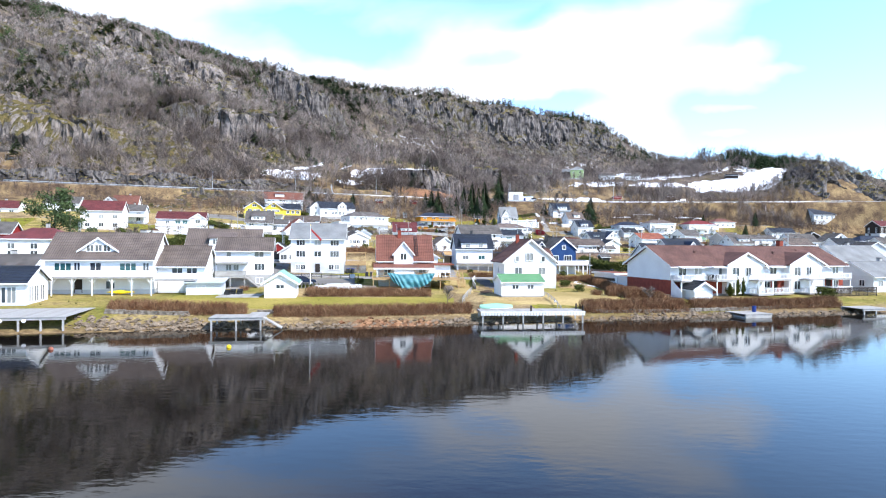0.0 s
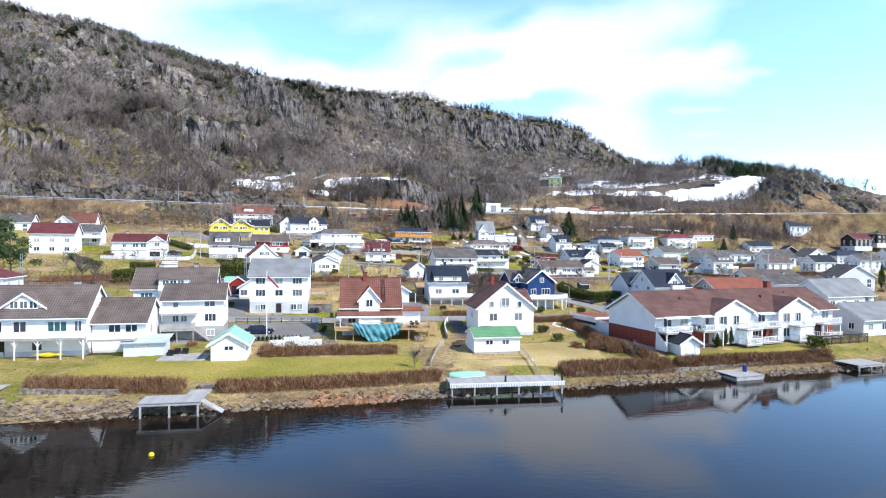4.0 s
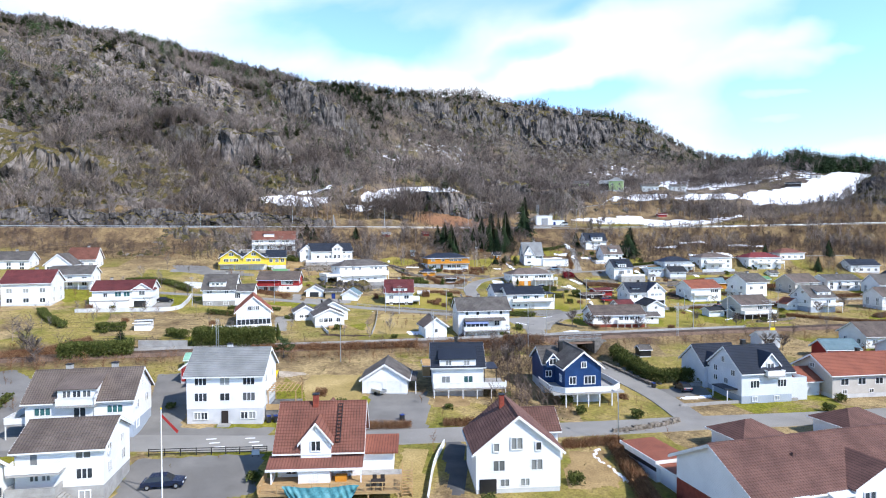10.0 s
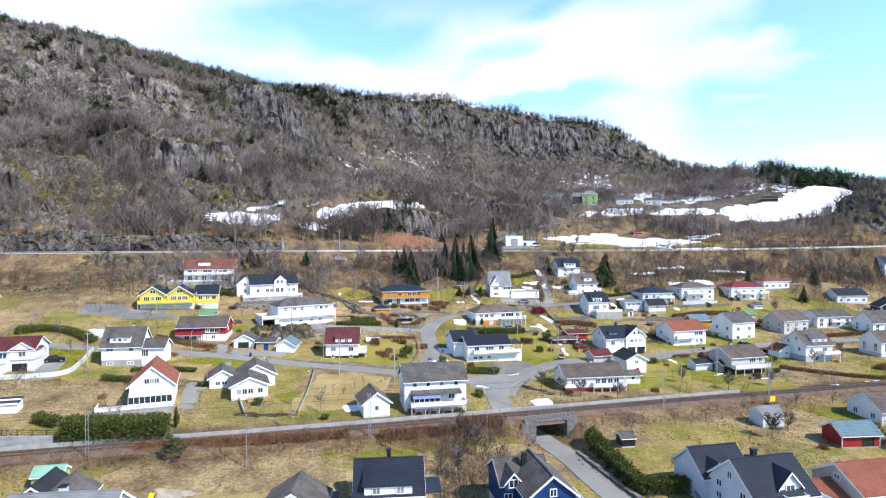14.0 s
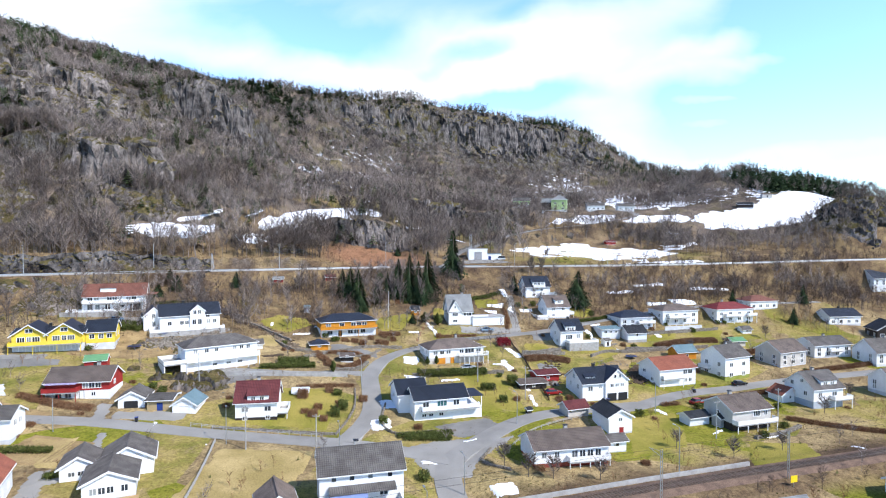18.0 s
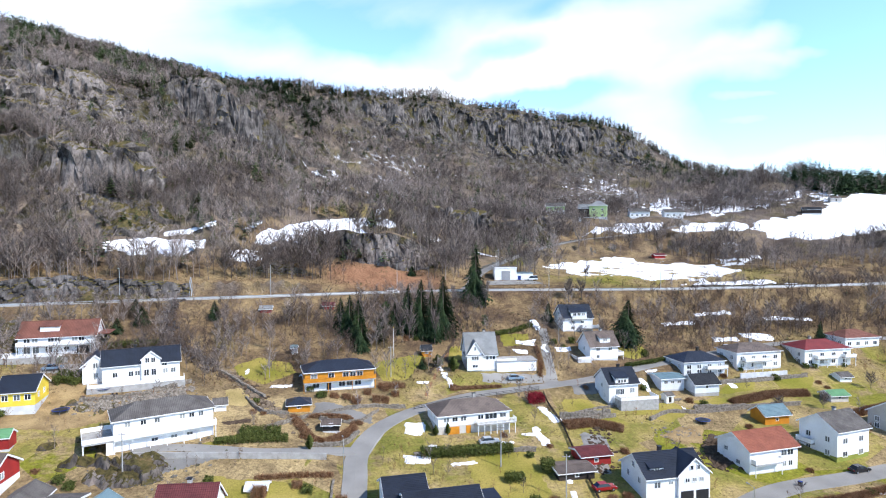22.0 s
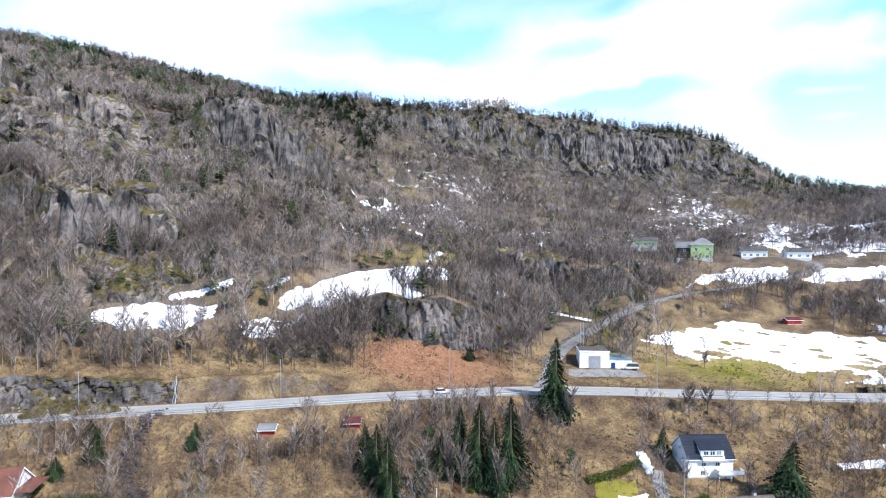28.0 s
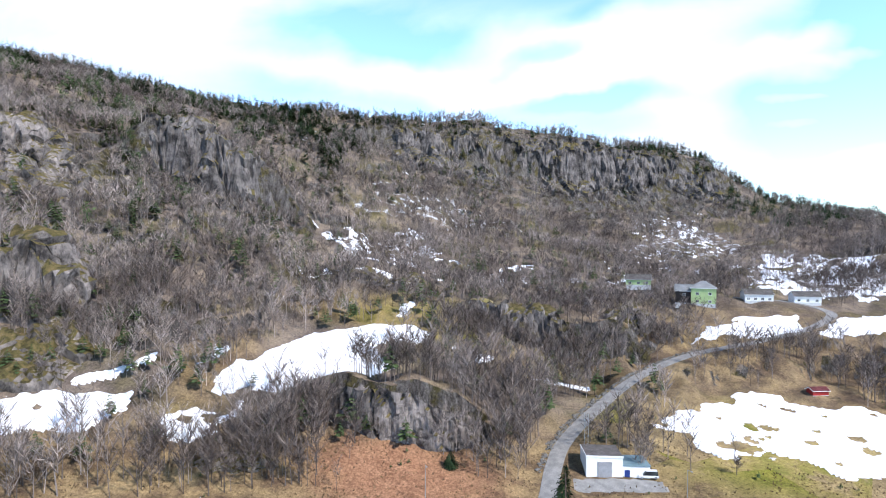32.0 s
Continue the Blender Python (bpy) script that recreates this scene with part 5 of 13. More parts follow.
def wall_ring(w, d, z0, h, holes):
    """Four walls with the openings cut out, each with its reveal."""
    g = Geo()
    for side in "fbrl":
        L = w if side in "fb" else d
        m = face_pose(side, w, d)
        rects = [r for s_, *r in holes if s_ == side and r[3] < h - 0.02 and r[0] > -L / 2 and r[1] < L / 2]
        xs = sorted({-L / 2, L / 2, *[r[0] for r in rects], *[r[1] for r in rects]})
        zs = sorted({z0, h, *[max(z0, r[2]) for r in rects], *[r[3] for r in rects]})
        P = lambda x, y, z: tuple(m @ Vector((x, y, z)))
        for xa, xb in zip(xs, xs[1:]):
            for za, zb in zip(zs, zs[1:]):
                cx, cz = (xa + xb) / 2, (za + zb) / 2
                if any(r[0] < cx < r[1] and r[2] < cz < r[3] for r in rects):
                    continue
                g.face(P(xa, 0, za), P(xb, 0, za), P(xb, 0, zb), P(xa, 0, zb))
        for xa, xb, za, zb in rects:
            za = max(za, z0)
            e = 0.14
            g.face(P(xa, 0, za), P(xa, e, za), P(xb, e, za), P(xb, 0, za))
            g.face(P(xa, 0, zb), P(xb, 0, zb), P(xb, e, zb), P(xa, e, zb))
            g.face(P(xa, 0, za), P(xa, 0, zb), P(xa, e, zb), P(xa, e, za))
            g.face(P(xb, 0, za), P(xb, e, za), P(xb, e, zb), P(xb, 0, zb))
    return g


def parse(wins):
    """'f 1.2x1.1: -3,1.7 0,1.7' -> side, width, height, u, z; several groups split by ';'. A '*' marks teal glass."""
    out = []
    for grp in filter(None, (s.strip() for s in wins.split(";"))):
        head, pts = grp.split(":")
        side, size = head.split()
        w, h = map(float, size.strip("*").split("x"))
        for p in pts.split():
            u, z = map(float, p.split(","))
            out.append((side, w, h, u, z, "*" in size))
    return out


def railing(parent, pts, z, h=1.0, mat=None, kind="boards", m=None):
    """A railing along local points at deck height z, one part for each straight run."""
    for (x0, y0), (x1, y1) in zip(pts, pts[1:]):
        L = math.hypot(x1 - x0, y1 - y0)
        g = Geo()
        if kind == "boards":
            g.prism([(-0.025, 0.06), (0.025, 0.06), (0.025, h - 0.06), (0.06, h - 0.06), (0.06, h), (-0.06, h), (-0.06, h - 0.06), (-0.025, h - 0.06)], lambda p, q: (0, p, q), lambda p, q, L=L: (L, p, q))
        else:
            n = max(2, int(L / 0.3))
            xs = sorted([k * L / n for k in range(n + 1)] + [k * L / n + 0.09 for k in range(n)] + [L + 0.09])
            g.plate(xs, [0.06, 0.16, h - 0.1, h], lambda i, j: j != 1 or i % 2 == 0, -0.03, 0.03)
        r = part("railing", g, mat or TRIM, parent)
        r.matrix_local = (m or Matrix()) @ pose(x0, y0, z, 0, 0, math.degrees(math.atan2(y1 - y0, x1 - x0)))


def balcony(home, side, w, d, u0, u1, z, out, under=None, mat=None, rail="boards", posts=0, base=0.0, back=False):
    """A deck on a wall from u0 to u1 at height z, out metres deep, with a railing and if asked posts down to the base."""
    m = face_pose(side, w, d)
    pos = m.translation
    deck = part("balcony_deck", Geo().box(u0, u1, -out, -0.01, z - 0.22, z), under or GREYWOOD, home)
    deck.matrix_local = m
    railing(home, [(u0, -0.05), (u0, -out), (u1, -out), (u1, -0.05)], z, 1.0, mat, rail, m)
    for k in range(posts):
        u = u0 + 0.12 + (u1 - u0 - 0.24) * (k / (posts - 1) if posts > 1 else 0.5)
        p = part("post", Geo().box(u - 0.07, u + 0.07, -out + 0.06, -out + 0.2, base, z - 0.22), mat or TRIM, home)
        p.matrix_local = m
    return deck


def chimney(home, x, y, z0, z1, mat=None, s=0.75):
    c = part("chimney", Geo().box(x - s / 2, x + s / 2, y - s / 2, y + s / 2, z0, z1), mat or CONC, home)
    part("chimney_cap", Geo().box(x - s / 2 - 0.08, x + s / 2 + 0.08, y - s / 2 - 0.08, y + s / 2 + 0.08, z1, z1 + 0.12), BLACK, c)


def cross_gable(home, u, w, front, z0, z_eave, rise, back, roof, wall, wins="", out=0.0, over=0.3, trim=None):
    """A gable wing or dormer whose gable end faces -y at y = front and that runs back to y = back."""
    g = Geo()
    a, b = u - w / 2, u + w / 2
    g.prism([(a, z0), (b, z0), (b, z_eave), (u, z_eave + rise), (a, z_eave)], lambda p, q: (p, front, q), lambda p, q: (p, back - 0.2, q))
    dm = part("dormer", g, wall, home)
    r, s = Geo(), rise / (w / 2)
    for k in (-1, 1):
        x1, z1, n = u + k * (w / 2 + over), z_eave - over * s, 0.16 * math.sqrt(1 + s * s)
        pts = [(x1, z1), (u, z_eave + rise), (u, z_eave + rise + n), (x1, z1 + n)]
        r.prism(pts if k < 0 else pts[::-1], lambda p, q: (p, front - over, q), lambda p, q: (p, back, q))
    part("dormer_roof", r, roof, dm)
    t = Geo()
    for k in (-1, 1):
        x1, z1 = u + k * (w / 2 + over), z_eave - over * s
        pts = [(x1, z1 - 0.1), (u, z_eave + rise - 0.1), (u, z_eave + rise + 0.2), (x1, z1 + 0.2)]
        t.prism(pts if k < 0 else pts[::-1], lambda p, q: (p, front - over - 0.05, q), lambda p, q: (p, front - over + 0.01, q))
    part("bargeboard", t, trim or TRIM, dm)
    for side, ww, hh, x, z, teal in parse(wins):
        add_window(home, pose(u + x, front - 0.06, z), ww, hh, glass=GLASS_T if teal else None)
    return dm


def shed_dormer(home, u, w, front, back, z0, z1, z2, roof, wall, wins=""):
    g = Geo().prism([(front, z0), (back, z2 - 0.3), (back, z2), (front, z1)], lambda p, q: (u - w / 2, p, q), lambda p, q: (u + w / 2, p, q))
    dm = part("dormer", g, wall, home)
    r = Geo().prism([(front - 0.3, z1 + 0.01), (back, z2 + 0.01), (back, z2 + 0.17), (front - 0.3, z1 + 0.16)], lambda p, q: (u - w / 2 - 0.25, p, q), lambda p, q: (u + w / 2 + 0.25, p, q))
    part("dormer_roof", r, roof, dm)
    for side, ww, hh, x, z, teal in parse(wins):
        add_window(home, pose(u + x, front - 0.06, z), ww, hh)
    return dm


def block(home, w, d, h, rise, wall, roof, ox=0, oy=0, oz=0, base=0.7, base_mat=None, axis="x", wins="", hip=False, over=0.4, eave=0.45, low=None, low_h=0, down=2.2, trim=None, doors=""):
    """One roofed volume of a house, centred at (ox, oy), ground at oz. low: another material for the lower storey up to low_h."""
    trim = trim or TRIM
    turn = axis == "y"
    W, D = (d, w) if turn else (w, d)              # the roof's own frame has its ridge along x
    M = pose(ox, oy, oz, 0, 0, 90 if turn else 0)
    part("foundation", Geo().box(-w / 2 + 0.03, w / 2 - 0.03, -d / 2 + 0.03, d / 2 - 0.03, -down, base), base_mat or PLASTER, home).matrix_local = pose(ox, oy, oz)
    wl_ = parse(wins)
    dl_ = parse(doors)
    holes = [(s, u - ww / 2, u + ww / 2, z - hh / 2, z + hh / 2) for s, ww, hh, u, z, _ in wl_ + dl_]
    m0 = pose(ox, oy, oz)
    if low:
        part("lower_wall", wall_ring(w, d, base, low_h, [q for q in holes if q[4] < low_h]), low, home).matrix_local = m0
        part("wall", wall_ring(w, d, low_h, h, [q for q in holes if q[3] > low_h]), wall, home).matrix_local = m0
    else:
        part("wall", wall_ring(w, d, base, h, holes), wall, home).matrix_local = m0
    if hip:
        g, e = Geo(), eave
        x, y, k = W / 2 + e, D / 2 + e, max(0.2, W / 2 - D / 2)
        zb, zt = h - 0.05, h + rise
        pts = [(-x, -y, zb), (x, -y, zb), (x, y, zb), (-x, y, zb), (-k, 0, zt), (k, 0, zt)]
        g.face(pts[0], pts[1], pts[5], pts[4]).face(pts[2], pts[3], pts[4], pts[5]).face(pts[1], pts[2], pts[5]).face(pts[3], pts[0], pts[4])
        g.face(*[(p[0], p[1], zb - 0.18) for p in (pts[3], pts[2], pts[1], pts[0])])
        for i in range(4):
            a, b = pts[i], pts[(i + 1) % 4]
            g.face((a[0], a[1], zb - 0.18), (b[0], b[1], zb - 0.18), b, a)
        part("roof", g, roof, home).matrix_local = M
        gt = Geo()
        for i in range(4):
            a, b = pts[i], pts[(i + 1) % 4]
            gt.beam((a[0], a[1], zb - 0.1), (b[0], b[1], zb - 0.1), 0.12, 0.2)
        part("gutter", gt, trim, home).matrix_local = M
    else:
        for k in (-1, 1):
            p = [(k * W / 2, -D / 2, h), (k * W / 2, D / 2, h), (k * W / 2, 0, h + rise)]
            part("gable_wall", Geo().face(*(p if k > 0 else p[::-1])), wall, home).matrix_local = M
        part("roof", gable_roof(W, D, h, rise, over, eave=eave), roof, home).matrix_local = M
        part("ridge_cap", Geo().box(-W / 2 - over, W / 2 + over, -0.14, 0.14, h + rise + 0.14, h + rise + 0.32), roof, home).matrix_local = M
        s = rise / (D / 2)
        for k in (-1, 1):
            part("bargeboard", barge(W, D, h, rise, over, eave, k), trim, home).matrix_local = M
            y = k * (D / 2 + eave + 0.06)
            part("gutter", Geo().box(-W / 2 - over, W / 2 + over, y - 0.07, y + 0.07, h - eave * s - 0.05, h - eave * s + 0.09), trim, home).matrix_local = M
    for s, ww, hh, u, z, teal in wl_:
        hole = z + hh / 2 < h - 0.02
        add_window(home, m0 @ face_pose(s, w, d) @ pose(u, 0.02 if hole else -0.09, z), ww, hh, glass=GLASS_T if teal else None)
    for s, ww, hh, u, z, teal in dl_:
        dr = part("door", Geo().box(-ww / 2, ww / 2, 0.04, 0.10, -hh / 2, hh / 2).box(-ww / 2 - 0.08, -ww / 2, -0.05, 0.1, -hh / 2, hh / 2 + 0.08).box(ww / 2, ww / 2 + 0.08, -0.05, 0.1, -hh / 2, hh / 2 + 0.08).box(-ww / 2, ww / 2, -0.05, 0.1, hh / 2, hh / 2 + 0.08), DARKWOOD if not teal else trim, home)
        dr.matrix_local = m0 @ face_pose(s, w, d) @ pose(u, 0, z)


def house(x, y, rz, label, z=None, name="house", category="house", group=""):
    if z is None:
        z = ground_at(x, y)
    return thing(name, pose(x, y, z, 0, 0, rz), label, category, group)


def auto(w, d, h, floors=2, n=3, size="1.3x1.1", low=1.6, side=2):
    """Windows in even rows on the front, the sides and the back."""
    out = []
    for k in range(floors):
        z = low + k * (h - low - 0.7) / max(1, floors - 0.45) if floors > 1 else low
        z = min(z, h - 0.8)
        us = [(-w / 2 + w * (i + 0.5) / n) for i in range(n)]
        out.append("f %s: %s" % (size, " ".join("%.2f,%.2f" % (u, z) for u in us)))
        vs = [(-d / 2 + d * (i + 0.5) / side) for i in range(side)]
        out.append("r 1.0x1.1: %s" % " ".join("%.2f,%.2f" % (u, z) for u in vs))
        out.append("l 1.0x1.1: %s" % " ".join("%.2f,%.2f" % (u, z) for u in vs))
    return ";".join(out)


# ---- the shore row ----
hm = house(-73.4, 97.5, 11, "large white house on posts with a long veranda and grey-brown roof", 2.3)
block(hm, 15.2, 9, 5.5, 3.7, WHITE, R_BROWN, wins="f 2.3x1.4*: -5.2,4.0 4.0,4.0;f 0.8x1.5: -3.2,4.0 6.6,4.0;f 1.5x1.9: -0.6,3.8;r 1.1x1.2: -2,4 2,4;r 0.8x1.1: 0,6.9;f 1.2x1.1: 1.5,1.4", doors="f 0.95x2.0: -3,1.2")
balcony(hm, "f", 15.2, 9, -8.6, 8.2, 2.75, 2.4, posts=7, base=-0.2)
for k_ in range(7):
    u_ = -8.4 + 16.4 * k_ / 6
    part("brace", Geo().beam((u_ - 0.6, -6.7, 2.5), (u_, -6.7, 1.7), 0.09).beam((u_ + 0.6, -6.7, 2.5), (u_, -6.7, 1.7), 0.09), TRIM, hm)
cross_gable(hm, -0.5, 5.4, -3.6, 5.6, 6.6, 1.9, 0.2, R_BROWN, WHITE, "f 0.9x0.9: -1.2,7.0 0,7.0 1.2,7.0")
block(hm, 7.0, 8, 4.4, 2.8, WHITE, R_BROWN, ox=11.3, oy=1.2, base=0.3, wins="f 1.5x1.0: -0.6,3.4 1.6,3.4;r 0.9x1.1: -1.4,3.0 1.4,3.0")
balcony(hm, "f", 15.2, 9, 8.2, 14.2, 2.3, 1.6)
chimney(hm, 4.5, 1, 7, 9.9)

hm = house(-56.1, 110.0, 15, "white two-storey house with brown tiles and stacked balconies", 2.6)
block(hm, 9.0, 8, 6.4, 2.0, WHITE, R_BROWN, base=2.1, base_mat=CONC, wins="f 1.5x0.9: 2.4,5.7;f 0.7x1.4: -2.6,5.3;f 1.6x1.1: 2.5,3.5;f 0.8x0.9: -2.6,3.4 -1.4,3.4;r 1.1x1.1: -2.2,3.6 1.8,3.6 -2.2,5.6;r 0.9x0.9: 1.6,5.6")
add_window(hm, pose(2.5, -4.02, 1.1), 1.1, 0.9)
balcony(hm, "f", 9, 8, -4.6, 0.6, 4.35, 1.7)
balcony(hm, "f", 9, 8, -4.6, 0.3, 1.9, 1.8, mat=CONC, posts=3, base=-0.2)
for k_ in range(8):
    part("step", Geo().box(0.4 + k_ * 0.27, 0.7 + k_ * 0.27, -5.8, -4.2, 1.55 - k_ * 0.22, 1.7 - k_ * 0.22), CONC, hm)
part("satellite_dish", Geo().tube((4.55, -2.6, 5.3), (4.68, -2.6, 5.3), 0.42, 0.36, 14), GREYWHITE, hm, "grey satellite dish")

hm = house(-66.7, 127.0, 15, "white house with raised middle bay and grey-brown tile roof", 3.7)
block(hm, 14.0, 8, 5.8, 3.3, WHITE, R_BROWN, base=2.2, base_mat=GREYBLUE, wins="f 2.0x1.0*: -4.8,4.3 4.6,4.3;f 1.5x1.5: 0,3.9;r 1.1x1.1: -2,4.4 1.8,4.4 -2,1.6;r 0.9x1.0: 0,7.2")
for u_ in (-4.8, 1.2, 5.0):
    add_window(hm, pose(u_, -4.02, 1.1), 1.0, 0.9)
shed_dormer(hm, -0.2, 5.0, -4.3, 0.4, 5.2, 7.3, 9.0, R_BROWN, WHITE, "f 1.0x0.9: -1.3,6.7 0,6.7 1.3,6.7")
balcony(hm, "f", 14, 8, -2.7, 2.3, 5.2, 1.0)
balcony(hm, "l", 14, 8, -2.5, 3.0, 2.4, 3.2, posts=2)
chimney(hm, -3.0, 0.3, 8, 10)
chimney(hm, 3.2, 0.3, 8, 10)
part("satellite_dish", Geo().tube((7.05, -2.8, 4.3), (7.2, -2.8, 4.3), 0.45, 0.38, 14), GREYWHITE, hm, "grey satellite dish")

hm = house(-49.3, 136.3, 9, "tall white three-storey house with pale grey slate roof", 3.8)
block(hm, 11.4, 9, 7.5, 3.1, WHITE, R_LIGHT, base=2.3, base_mat=PLASTER, wins="f 1.7x1.1: -3.6,6.5 3.6,6.5;f 1.4x1.1: 0,6.5 0,4.1;f 1.8x1.2: -3.6,4.1 3.6,4.1;r 1.0x1.1: -2.4,4.1 2,4.1 -2.4,6.4 2,6.4;r 0.8x0.9: 0,8.4")
for u_ in (-4.1, -3.1, 2.9, 4.1):
    add_window(hm, pose(u_, -4.53, 1.25), 0.95, 1.0)
part("door", Geo().box(-0.5, 0.5, -4.6, -4.5, 0.05, 2.0), DARKWOOD, hm, "dark wooden front door")
part("step", Geo().box(-0.9, 0.9, -5.6, -4.6, -0.2, 0.12), CONC, hm)
chimney(hm, -0.6, 0.6, 10, 11.3, PLASTER)
part("side_deck", Geo().box(5.8, 10.4, -3.2, 3.0, -0.5, 1.6), STONE, hm)
part("side_fence", Geo().box(5.9, 10.3, -3.28, -3.16, 1.6, 2.5), WOOD, hm, "orange-stained board fence")
for k_ in range(7):
    part("pergola_rafter", Geo().box(5.9 + k_ * 0.72, 6.0 + k_ * 0.72, -2.6, 3.0, 4.2, 4.35), WOOD, hm)
for k_ in range(5):
    part("pergola_slat", Geo().box(5.8, 10.5, -2.4 + k_ * 1.3, -2.3 + k_ * 1.3, 4.35, 4.42), WOOD, hm)
for x_ in (6.0, 10.3):
    for y_ in (-2.4, 2.9):
        part("pergola_post", Geo().box(x_ - 0.07, x_ + 0.07, y_ - 0.07, y_ + 0.07, 1.6, 4.2), WOOD, hm)

hm = house(-28.4, 116.8, 9, "white house under renovation with red tile roof and timber deck", 2.5)
block(hm, 9.6, 8, 5.0, 4.2, WHITE, R_RED, wins="f 1.2x1.0: -3.2,2.6 3.2,2.6;r 1.0x1.2: -2,2.6 2,2.6;r 0.9x1.1: -1.2,6.2 1.2,6.2;l 1.0x1.2: -2,2.6 2,2.6", over=0.5)
cross_gable(hm, -0.3, 3.5, -4.5, 0.6, 6.0, 2.1, 0.3, R_RED, WHITE, "f 1.0x1.1: 0,5.5;f 0.9x1.0: 0,2.6")
cross_gable(hm, 0.8, 4.0, 3.0, 4.8, 7.0, 2.0, -0.2, R_RED, WHITE)
part("porch_roof", Geo().prism([(-6.2, 3.35), (-4.0, 4.15), (-4.0, 4.3), (-6.2, 3.5)], lambda p, q: (-5.7, p, q), lambda p, q: (5.2, p, q)), R_RED, hm)
part("porch_fascia", Geo().box(-5.75, 5.25, -6.26, -6.2, 3.22, 3.5), TRIM, hm, "white board along the porch eave")
part("porch_room", Geo().box(-2.1, 1.5, -5.95, -4.45, 1.75, 3.5), WHITE, hm)
add_window(hm, pose(-0.3, -5.96, 2.65), 0.9, 1.0)
part("porch_wall", Geo().box(-5.2, -5.08, -5.9, -4.1, 1.75, 3.6), WHITE, hm)
for u_ in (-5.1, 5.0):
    part("porch_post", Geo().box(u_ - 0.07, u_ + 0.07, -6.1, -5.96, 1.75, 3.4), TRIM, hm)
for k_ in range(32):
    v_ = -8.6 + k_ * 0.142
    part("deck_board", Geo().box(-6.0, 9.6, v_, v_ + 0.134, 1.69, 1.75), WOOD, hm)
part("deck_frame", Geo().box(-5.95, 9.55, -8.58, -8.5, 1.45, 1.69).box(-5.95, 9.55, -6.4, -6.32, 1.45, 1.69).box(-5.95, -5.87, -8.5, -4.1, 1.45, 1.69).box(9.47, 9.55, -8.5, -4.1, 1.45, 1.69), WOOD, hm)
part("side_terrace", Geo().box(4.85, 9.6, -4.06, -2.5, 1.5, 1.75), GREYWOOD, hm, "paved grey-brown terrace beside the house")
for u_ in (-5.8, -3, 0, 3, 6, 9.3):
    part("post", Geo().box(u_ - 0.08, u_ + 0.08, -8.5, -8.34, -0.6, 1.45), WOOD, hm)
railing(hm, [(-6, -4.2), (-6, -8.55)], 1.75, 1.0, WOOD, "slats")
part("handrail", Geo().box(-6.0, 9.6, -8.62, -8.5, 2.68, 2.74).box(-6.0, 9.6, -8.59, -8.55, 2.2, 2.28), WOOD, hm)
for k_ in range(9):
    u_ = -5.9 + k_ * 15.4 / 8
    part("rail_post", Geo().box(u_ - 0.05, u_ + 0.05, -8.6, -8.5, 1.75, 2.68), WOOD, hm)
railing(hm, [(9.55, -8.5), (9.55, -6.2)], 1.75, 1.0, WOOD, "slats")
part("side_room", Geo().box(4.9, 8.6, -2.5, 3.0, 1.0, 3.9), WHITE, hm)
part("side_roof", Geo().box(4.95, 9.2, -3.2, 3.3, 3.9, 4.12), R_ORANGE, hm, "flat orange-red roof")
for k_ in range(9):
    part("step", Geo().box(9.7, 10.8, -3.0 - k_ * 0.36, -2.7 - k_ * 0.36, 1.65 - k_ * 0.19, 1.72 - k_ * 0.19), WOOD, hm)
for u_ in (9.66, 10.84):
    part("stair_string", Geo().beam((u_, -2.6, 1.75), (u_, -6.1, -0.05), 0.09), WOOD, hm)
    part("stair_rail", Geo().beam((u_, -2.6, 2.7), (u_, -6.1, 0.9), 0.07), WOOD, hm)
    for v_, z_ in ((-2.7, 1.7), (-4.4, 0.85), (-6.05, 0.0)):
        part("stair_post", Geo().box(u_ - 0.05, u_ + 0.05, v_ - 0.05, v_ + 0.05, z_ - 0.4, z_ + 0.98), WOOD, hm)
chimney(hm, -0.9, -0.3, 8.6, 10.4, BRICK, 0.65)
lad = part("roof_ladder", Geo().beam((1.9, -0.45, 9.25), (1.9, -3.85, 5.65), 0.06).beam((2.4, -0.45, 9.25), (2.4, -3.85, 5.65), 0.06), BLACK, hm, "dark roof ladder")
for k_ in range(12):
    t_ = k_ / 11
    part("rung", Geo().box(1.9, 2.4, -0.5 - 3.4 * t_, -0.42 - 3.4 * t_, 9.25 - 3.6 * t_, 9.32 - 3.6 * t_), BLACK, lad)

hm = house(-27.6, 152.2, 6, "white double garage with grey tile gable roof", 4.3, "garage", "garage")
block(hm, 8.0, 7, 2.7, 2.5, WHITE, R_GREY, axis="y", base=0.2, doors="f 2.6x2.1*: -1.7,1.2 1.6,1.2")
part("lean_to", Geo().box(4.0, 5.6, -3.3, 3.3, 2.3, 2.5), R_GREY, hm)
part("post", Geo().box(5.4, 5.55, -3.2, -3.05, -0.4, 2.3), TRIM, hm)

hm = house(-14.9, 153.9, 9, "white house with blue-black roof and a raised side deck", 3.9)
block(hm, 9.0, 8, 5.4, 3.2, WHITE, R_NAVY, base=0.9, base_mat=CONC, wins="f 1.4x1.1: -2.2,3.0;f 1.5x1.1*: 1.8,3.0;f 1.2x0.9: -0.9,6.0;r 1.0x1.1: -2,3 1.5,3")
shed_dormer(hm, -0.1, 6.4, -4.25, 0.2, 4.8, 6.6, 8.3, R_NAVY, WHITE, "f 0.9x0.8: -1.6,6.0 1.6,6.0")
balcony(hm, "f", 9, 8, -4.4, 8.4, 1.7, 1.2, posts=6, base=-0.4)
part("side_deck", Geo().box(4.5, 8.4, -4.0, 2.0, 1.5, 1.7), GREYWOOD, hm)
